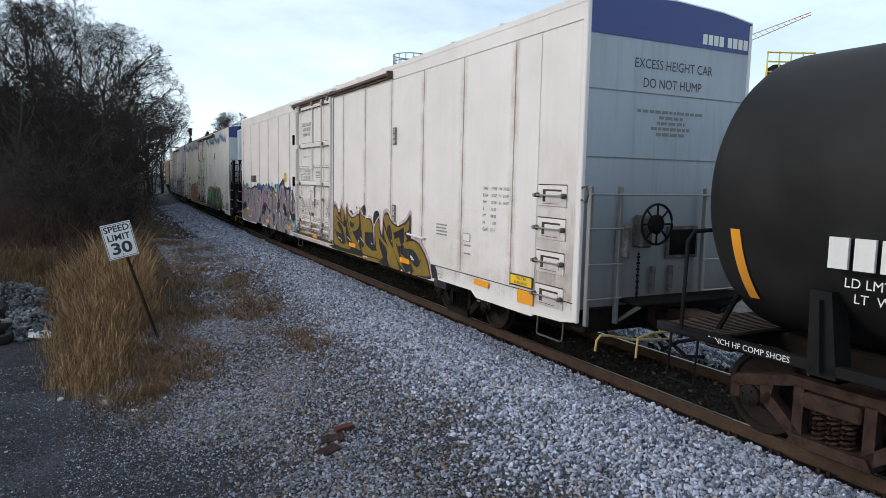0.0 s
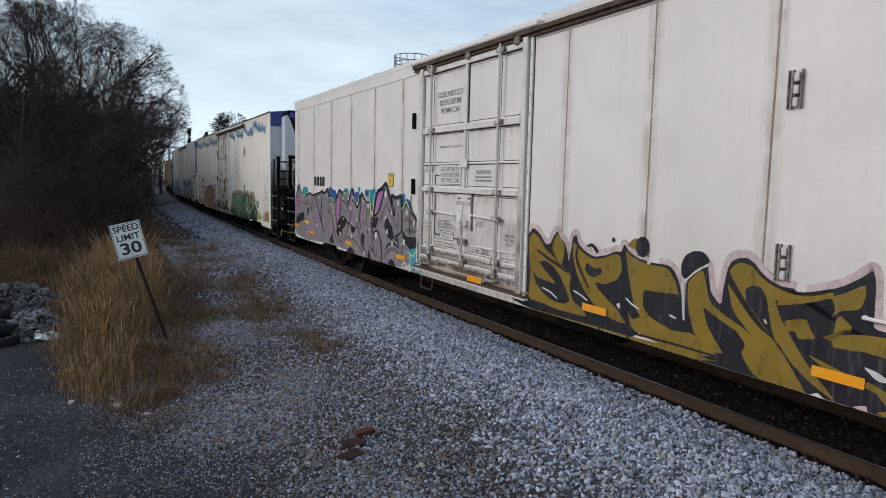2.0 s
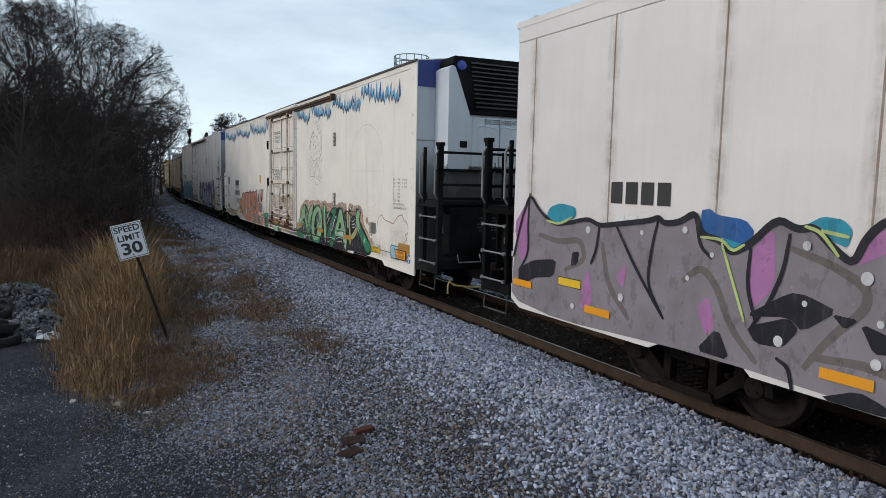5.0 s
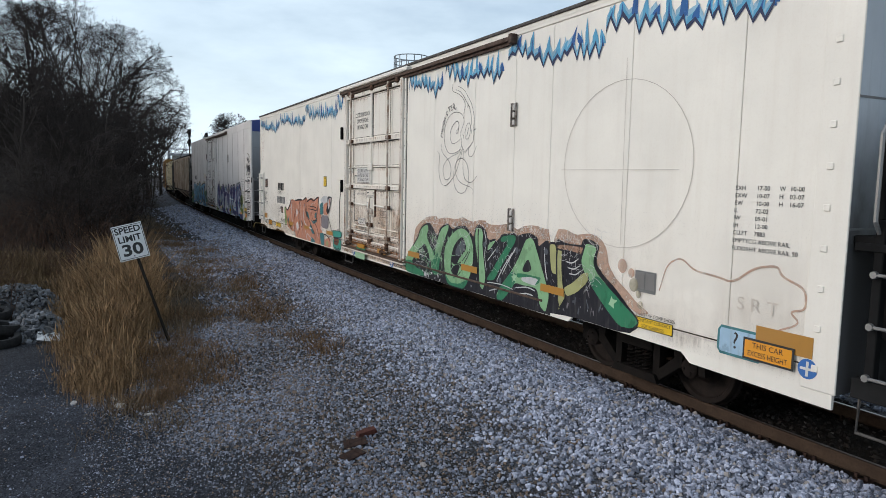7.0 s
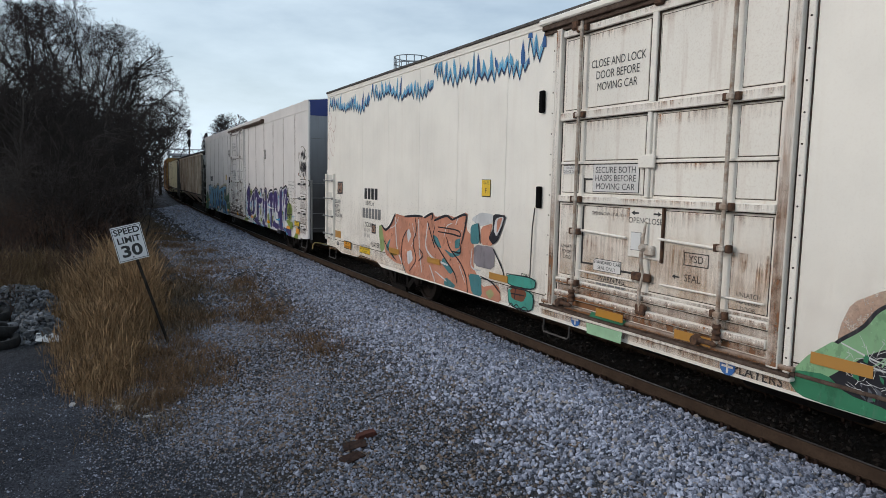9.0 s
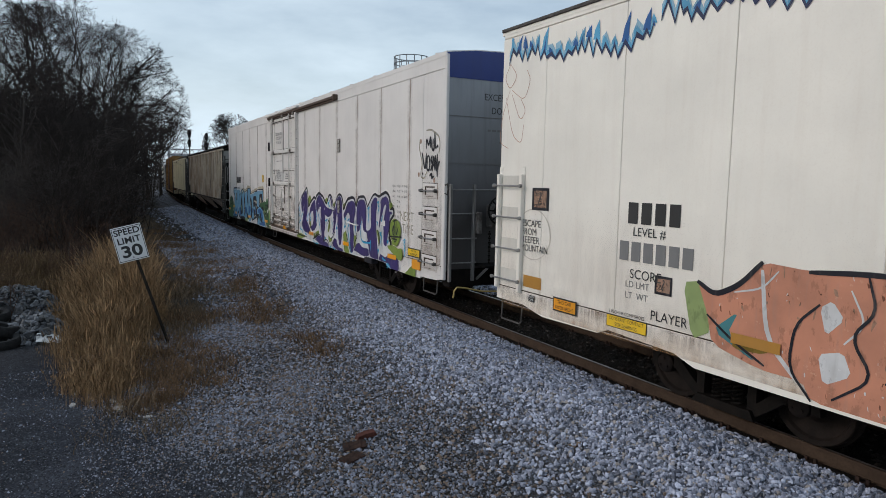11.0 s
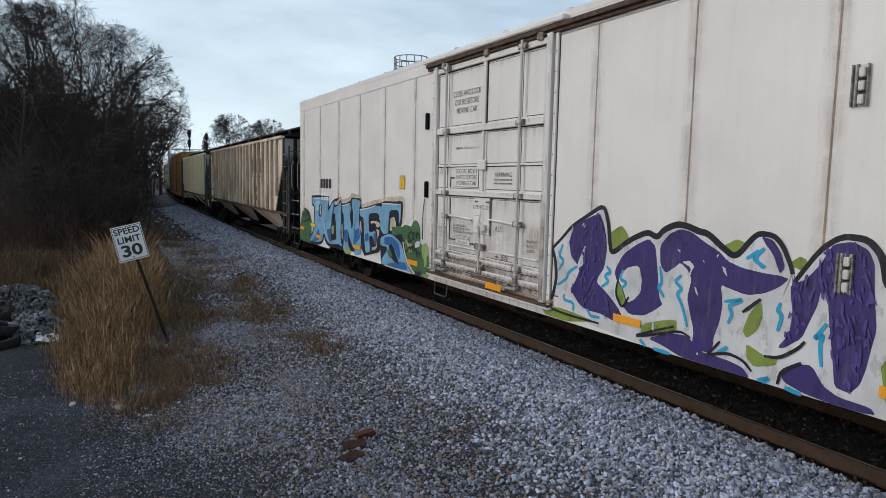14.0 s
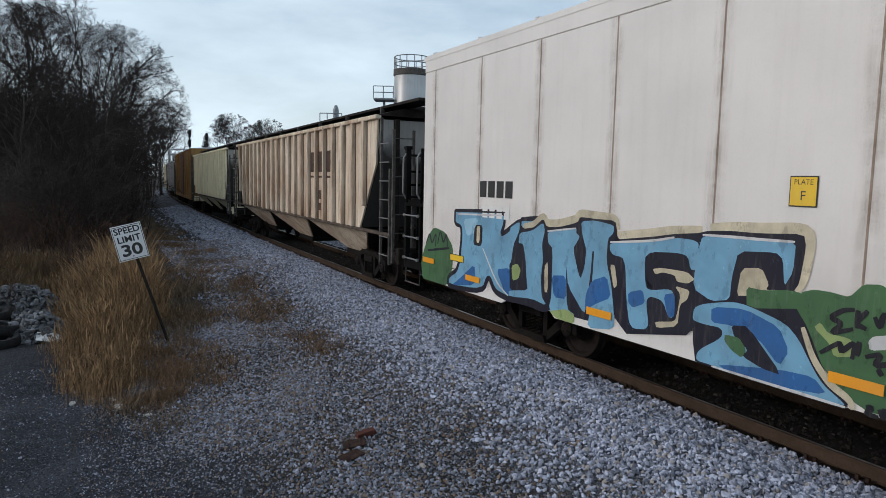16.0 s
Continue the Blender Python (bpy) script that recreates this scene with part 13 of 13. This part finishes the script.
def make_silos():
    d = 62.0
    left, top = spot(693, 127, d), spot(700, 127, d).z
    R = 1.56
    c = Vector((left.x + R, d, 0))
    t = thing("storage_silo", "dull steel storage silo with a railed top behind the train", "silo")
    part("shell", Geo().lathe("z", (c.x, c.y, 0), [(R, -1.0), (R, top * 0.33), (R + 0.03, top * 0.34), (R, top * 0.35), (R, top * 0.66), (R + 0.03, top * 0.67), (R, top * 0.68), (R, top - 0.05), (R - 0.1, top)], 40), M["silo"], t, smooth=True)
    part("top_band", Geo().lathe("z", (c.x, c.y, 0), [(R + 0.05, top - 0.55), (R + 0.08, top - 0.5), (R + 0.08, top + 0.02), (R, top + 0.03)], 40), M["dark_trim"], t)
    ring_rail(t, c, R, top, spot(700, 105, d).z - top, M["grey_steel"])
    p = spot(676, 176, d)
    part("side_platform", Geo().box(p.x - 0.9, p.x + 0.9, d - 1, d + 1, p.z - 0.15, p.z, 0.02), M["grey_steel"], t)
    for k in (0.5, 1.05):
        part("guard_rail", Geo().tube([(p.x - 0.9, d - 1, p.z + k), (p.x + 0.9, d - 1, p.z + k)], 0.04, 4), M["grey_steel"], t)
    for x in (-0.9, 0, 0.9):
        part("rail_post", Geo().tube([(p.x + x, d - 1, p.z), (p.x + x, d - 1, p.z + 1.05)], 0.04, 4), M["grey_steel"], t)
    part("platform_leg", Geo().box(p.x - 0.1, p.x + 0.1, d - 0.1, d + 0.1, -0.8, p.z - 0.1), M["grey_steel"], t)
    q = spot(592, 186, 75)
    s = thing("vent_stack", "slim steel vent stack with a small railed landing", "chimney")
    part("pipe", Geo().lathe("z", (q.x, 75, 0), [(0.32, -0.8), (0.32, q.z - 0.5), (0.26, q.z - 0.3), (0.12, q.z)], 14), M["grey_steel"], s)
    part("landing", Geo().box(q.x - 1.6, q.x + 0.8, 74, 76, q.z - 2.1, q.z - 2.0), M["grey_steel"], s)
    for x in (-1.6, -0.8, 0.8):
        part("rail_post", Geo().tube([(q.x + x, 74, q.z - 2.0), (q.x + x, 74, q.z - 1.0)], 0.05, 4), M["grey_steel"], s)
    part("guard_rail", Geo().tube([(q.x - 1.6, 74, q.z - 1.0), (q.x + 0.8, 74, q.z - 1.0)], 0.05, 4), M["grey_steel"], s)


def make_works():
    """The plant seen through the gaps between the wagons."""
    def w(px, py, d):
        return spot(px, py, d)
    d = 34.0
    # railed pipe rack
    rack = thing("pipe_rack", "grey steel pipe rack with a railed yellow top deck", "steel structure")
    a, b = w(1352, 150, d), w(1420, 150, d)
    for x in (a.x, (a.x + b.x) / 2, b.x):
        for y in (d, d + 3):
            part("column", Geo().box(x - 0.1, x + 0.1, y - 0.1, y + 0.1, -0.7, a.z), M["grey_steel"], rack)
    for py in (152, 168, 186, 204):
        z = w(1380, py, d).z
        part("beam", Geo().box(a.x - 0.2, b.x + 0.3, d - 0.12, d + 0.12, z - 0.12, z + 0.08), M["grey_steel"], rack)
    zt = a.z
    for k in (0.5, 1.0, 1.45):
        part("guard_rail", Geo().tube([(a.x - 0.2, d, zt + k), (b.x + 0.2, d, zt + k)], 0.04, 4), M["rail_yellow"], rack)
    for i in range(5):
        x = a.x - 0.2 + i * (b.x - a.x + 0.4) / 4
        part("rail_post", Geo().tube([(x, d, zt), (x, d, zt + 1.5)], 0.04, 4), M["rail_yellow"], rack)
    part("drum", Geo().lathe("z", (a.x + 1.0, d + 1.5, 0), [(0.5, zt), (0.5, zt + 0.9), (0.2, zt + 1.1)], 14), M["equip"], rack)
    # sloping yellow walkway
    walkway = thing("walkway", "long yellow-railed elevated walkway behind the fence", "walkway")
    p, q = w(1345, 215, 30), w(1640, 175, 30)
    for k in (0.0, 0.45, 0.9):
        part("guard_rail", Geo().tube([(p.x, 30, p.z - 0.4 + k), (q.x, 30, q.z - 0.4 + k)], 0.045, 5), M["rail_yellow"], walkway)
    for i in range(11):
        f = i / 10
        x, z = p.x + (q.x - p.x) * f, p.z + (q.z - p.z) * f
        part("rail_post", Geo().box(x - 0.04, x + 0.04, 29.96, 30.04, z - 0.5, z + 0.52), M["rail_yellow"], walkway)
    part("walk_deck", Geo().slab([(p.x, p.z - 0.75), (q.x, q.z - 0.75), (q.x, q.z - 0.5), (p.x, p.z - 0.5)], 30.1, 31.2), M["grey_steel"], walkway)
    for f in (0.1, 0.5, 0.9):
        x = p.x + (q.x - p.x) * f
        part("deck_leg", Geo().box(x - 0.1, x + 0.1, 30.5, 30.7, -0.7, p.z + (q.z - p.z) * f - 0.6), M["grey_steel"], walkway)
    # beige building
    hall = thing("works_building", "beige clad works building with a flat parapet roof", "building")
    e = w(1472, 170, 46)
    part("wall", Geo().box(e.x, e.x + 22, 46, 60, -0.8, e.z, 0.05), M["beige"], hall)
    part("parapet", Geo().box(e.x - 0.15, e.x + 22.15, 45.85, 60.15, e.z, e.z + 0.35, 0.03), M["concrete"], hall)
    pole = w(1529, 140, 46)
    part("roof_pole", Geo().tube([(pole.x, 50, e.z), (pole.x, 50, pole.z + 0.5)], 0.08, 6), M["dark_trim"], hall)
    # horizontal tank
    tk = thing("storage_tank", "large flaking black horizontal storage tank on cradles", "storage tank")
    c0, r0 = w(1460, 305, 20), 1.35
    part("shell", Geo().lathe("y", (c0.x, 0, c0.z), [(0.3, 20.0), (1.0, 20.15), (1.3, 20.5), (r0, 20.8), (r0, 27.5), (1.0, 28.1)], 40), M["tank_black"], tk, smooth=True)
    for y in (21.5, 26.5):
        part("cradle", Geo().box(c0.x - 1.0, c0.x + 1.0, y - 0.2, y + 0.2, -0.7, c0.z - 0.9), M["concrete"], tk)
    part("silver_tank", Geo().lathe("y", (c0.x + 3.4, 0, c0.z + 0.1), [(0.3, 21.0), (1.2, 21.4), (1.4, 21.8), (1.4, 29.0)], 36), M["silo"], tk, smooth=True)
    # fence and low wall
    fence = thing("chain_fence", "wire mesh fence on steel posts behind the track", "fence")
    fx = [on_line(s, -5.2) for s in range(-14, 40, 3)]
    for v in fx:
        part("fence_post", Geo().tube([(v.x, v.y, -0.7), (v.x, v.y, 1.6)], 0.035, 6), M["steel"], fence)
    wire = Geo()
    for k in range(9):
        wire.tube([(v.x, v.y, -0.45 + k * 0.25) for v in fx], 0.008, 3)
    part("fence_wire", wire, M["steel"], fence)
    wall = Geo()
    pts = [on_line(s, -7.0) for s in range(-14, 60, 4)]
    for v, n2 in zip(pts, pts[1:]):
        k = len(wall.v)
        dirn = (n2 - v).normalized()
        o = Vector((dirn.y, -dirn.x, 0)) * 0.25
        wall.v += [tuple(v - Vector((0, 0, 0.8))), tuple(n2 - Vector((0, 0, 0.8))), tuple(n2 + Vector((0, 0, 0.35))), tuple(v + Vector((0, 0, 0.35)))]
        wall.v += [tuple(v + o - Vector((0, 0, 0.8))), tuple(n2 + o - Vector((0, 0, 0.8))), tuple(n2 + o + Vector((0, 0, 0.35))), tuple(v + o + Vector((0, 0, 0.35)))]
        wall.f += [(k, k + 1, k + 2, k + 3), (k + 5, k + 4, k + 7, k + 6), (k + 3, k + 2, k + 6, k + 7), (k, k + 3, k + 7, k + 4), (k + 1, k + 5, k + 6, k + 2)]
    tagged(part("low_wall", wall, M["concrete"]), "low stained concrete wall behind the fence", "wall", kind="structure")
    # crane jib over the roofs
    cr = thing("tower_crane", "faded orange lattice crane jib over the works", "crane")
    a, b = w(1250, 92, 120), w(1404, 34, 120)
    for dz in (0.0, -1.3):
        part("chord", Geo().tube([(a.x, 120, a.z + dz), (b.x, 120, b.z + dz * 0.35)], 0.07, 5), M["crane"], cr)
    for i in range(16):
        f, f2 = i / 16, (i + 1) / 16
        za, zb = a.z + (b.z - a.z) * f, a.z + (b.z - a.z) * f2
        xa, xb = a.x + (b.x - a.x) * f, a.x + (b.x - a.x) * f2
        part("lattice", Geo().tube([(xa, 120, za), (xb, 120, zb - 1.6 * (1 - 0.65 * f2))], 0.04, 4), M["crane"], cr)
    part("mast", Geo().box(a.x - 0.8, a.x + 0.8, 119.2, 120.8, -0.6, a.z - 1.0), M["crane"], cr)


def make_signals():
    d = 100.0
    for px, py in ((336, 238), (366, 244)):
        p = spot(px, py, d)
        s = thing("rail_signal", "tall railway signal mast with two black lamp heads", "railway signal", "signals on the gantry")
        part("mast", Geo().tube([(p.x, d, -0.8), (p.x, d, p.z + 0.3)], 0.09, 6), M["dark_trim"], s)
        for k in (0.35, -1.1):
            hd = part("signal_head", Geo().lathe("y", (p.x, 0, p.z + k), [(0.1, d - 0.35), (0.27, d - 0.30), (0.29, d - 0.1), (0.15, d + 0.2)], 14).box(p.x - 0.17, p.x + 0.17, d - 0.2, d + 0.2, p.z + k - 0.6, p.z + k + 0.5, 0.08), M["equip"], s)
            part("lens", Geo().lathe("y", (p.x, 0, p.z + k), [(0.02, d - 0.40), (0.13, d - 0.37), (0.13, d - 0.33)], 10), M["red_lamp"], hd)
    g = thing("signal_gantry", "grey lattice signal gantry across the tracks", "gantry")
    a, b = spot(300, 262, 112), spot(380, 262, 112)
    for dz in (0, -0.9):
        part("chord", Geo().box(a.x, b.x, 111.9, 112.1, a.z + dz - 0.07, a.z + dz + 0.07), M["grey_steel"], g)
    for i in range(12):
        x0, x1 = a.x + (b.x - a.x) * i / 12, a.x + (b.x - a.x) * (i + 1) / 12
        part("lattice", Geo().tube([(x0, 112, a.z - (0.9 if i % 2 else 0)), (x1, 112, a.z - (0 if i % 2 else 0.9))], 0.05, 4), M["grey_steel"], g)
    for x in (a.x, b.x):
        part("gantry_leg", Geo().box(x - 0.15, x + 0.15, 111.85, 112.15, -0.8, a.z + 0.1), M["grey_steel"], g)
    sh = thing("far_shed", "pale metal-roofed shed far down the line", "building")
    p = spot(352, 262, 150)
    part("wall", Geo().box(p.x - 6, p.x + 9, 150, 165, -0.8, p.z - 1.6), M["concrete"], sh)
    part("roof", Geo().box(p.x - 6.5, p.x + 9.5, 149.5, 165.5, p.z - 1.6, p.z - 1.0, 0.1), M["pale_roof"], sh)


make_silos()
make_works()
make_signals()


def motions():
    """The train rolls past; each wheelset turns with it."""
    times = [0.5 * i for i in range(33)]
    for car, start, length, bogie_at in TRAIN:
        walk(car, [(t, car_pose(start, length, bogie_at, t)) for t in times])
    steps = [0.125 * i for i in range(129)]
    for w, k in WHEELS:
        walk(w, [(t, pose(k, 0, 0.457, 0, -math.degrees(gone(t) / 0.457), 0)) for t in steps])


motions()
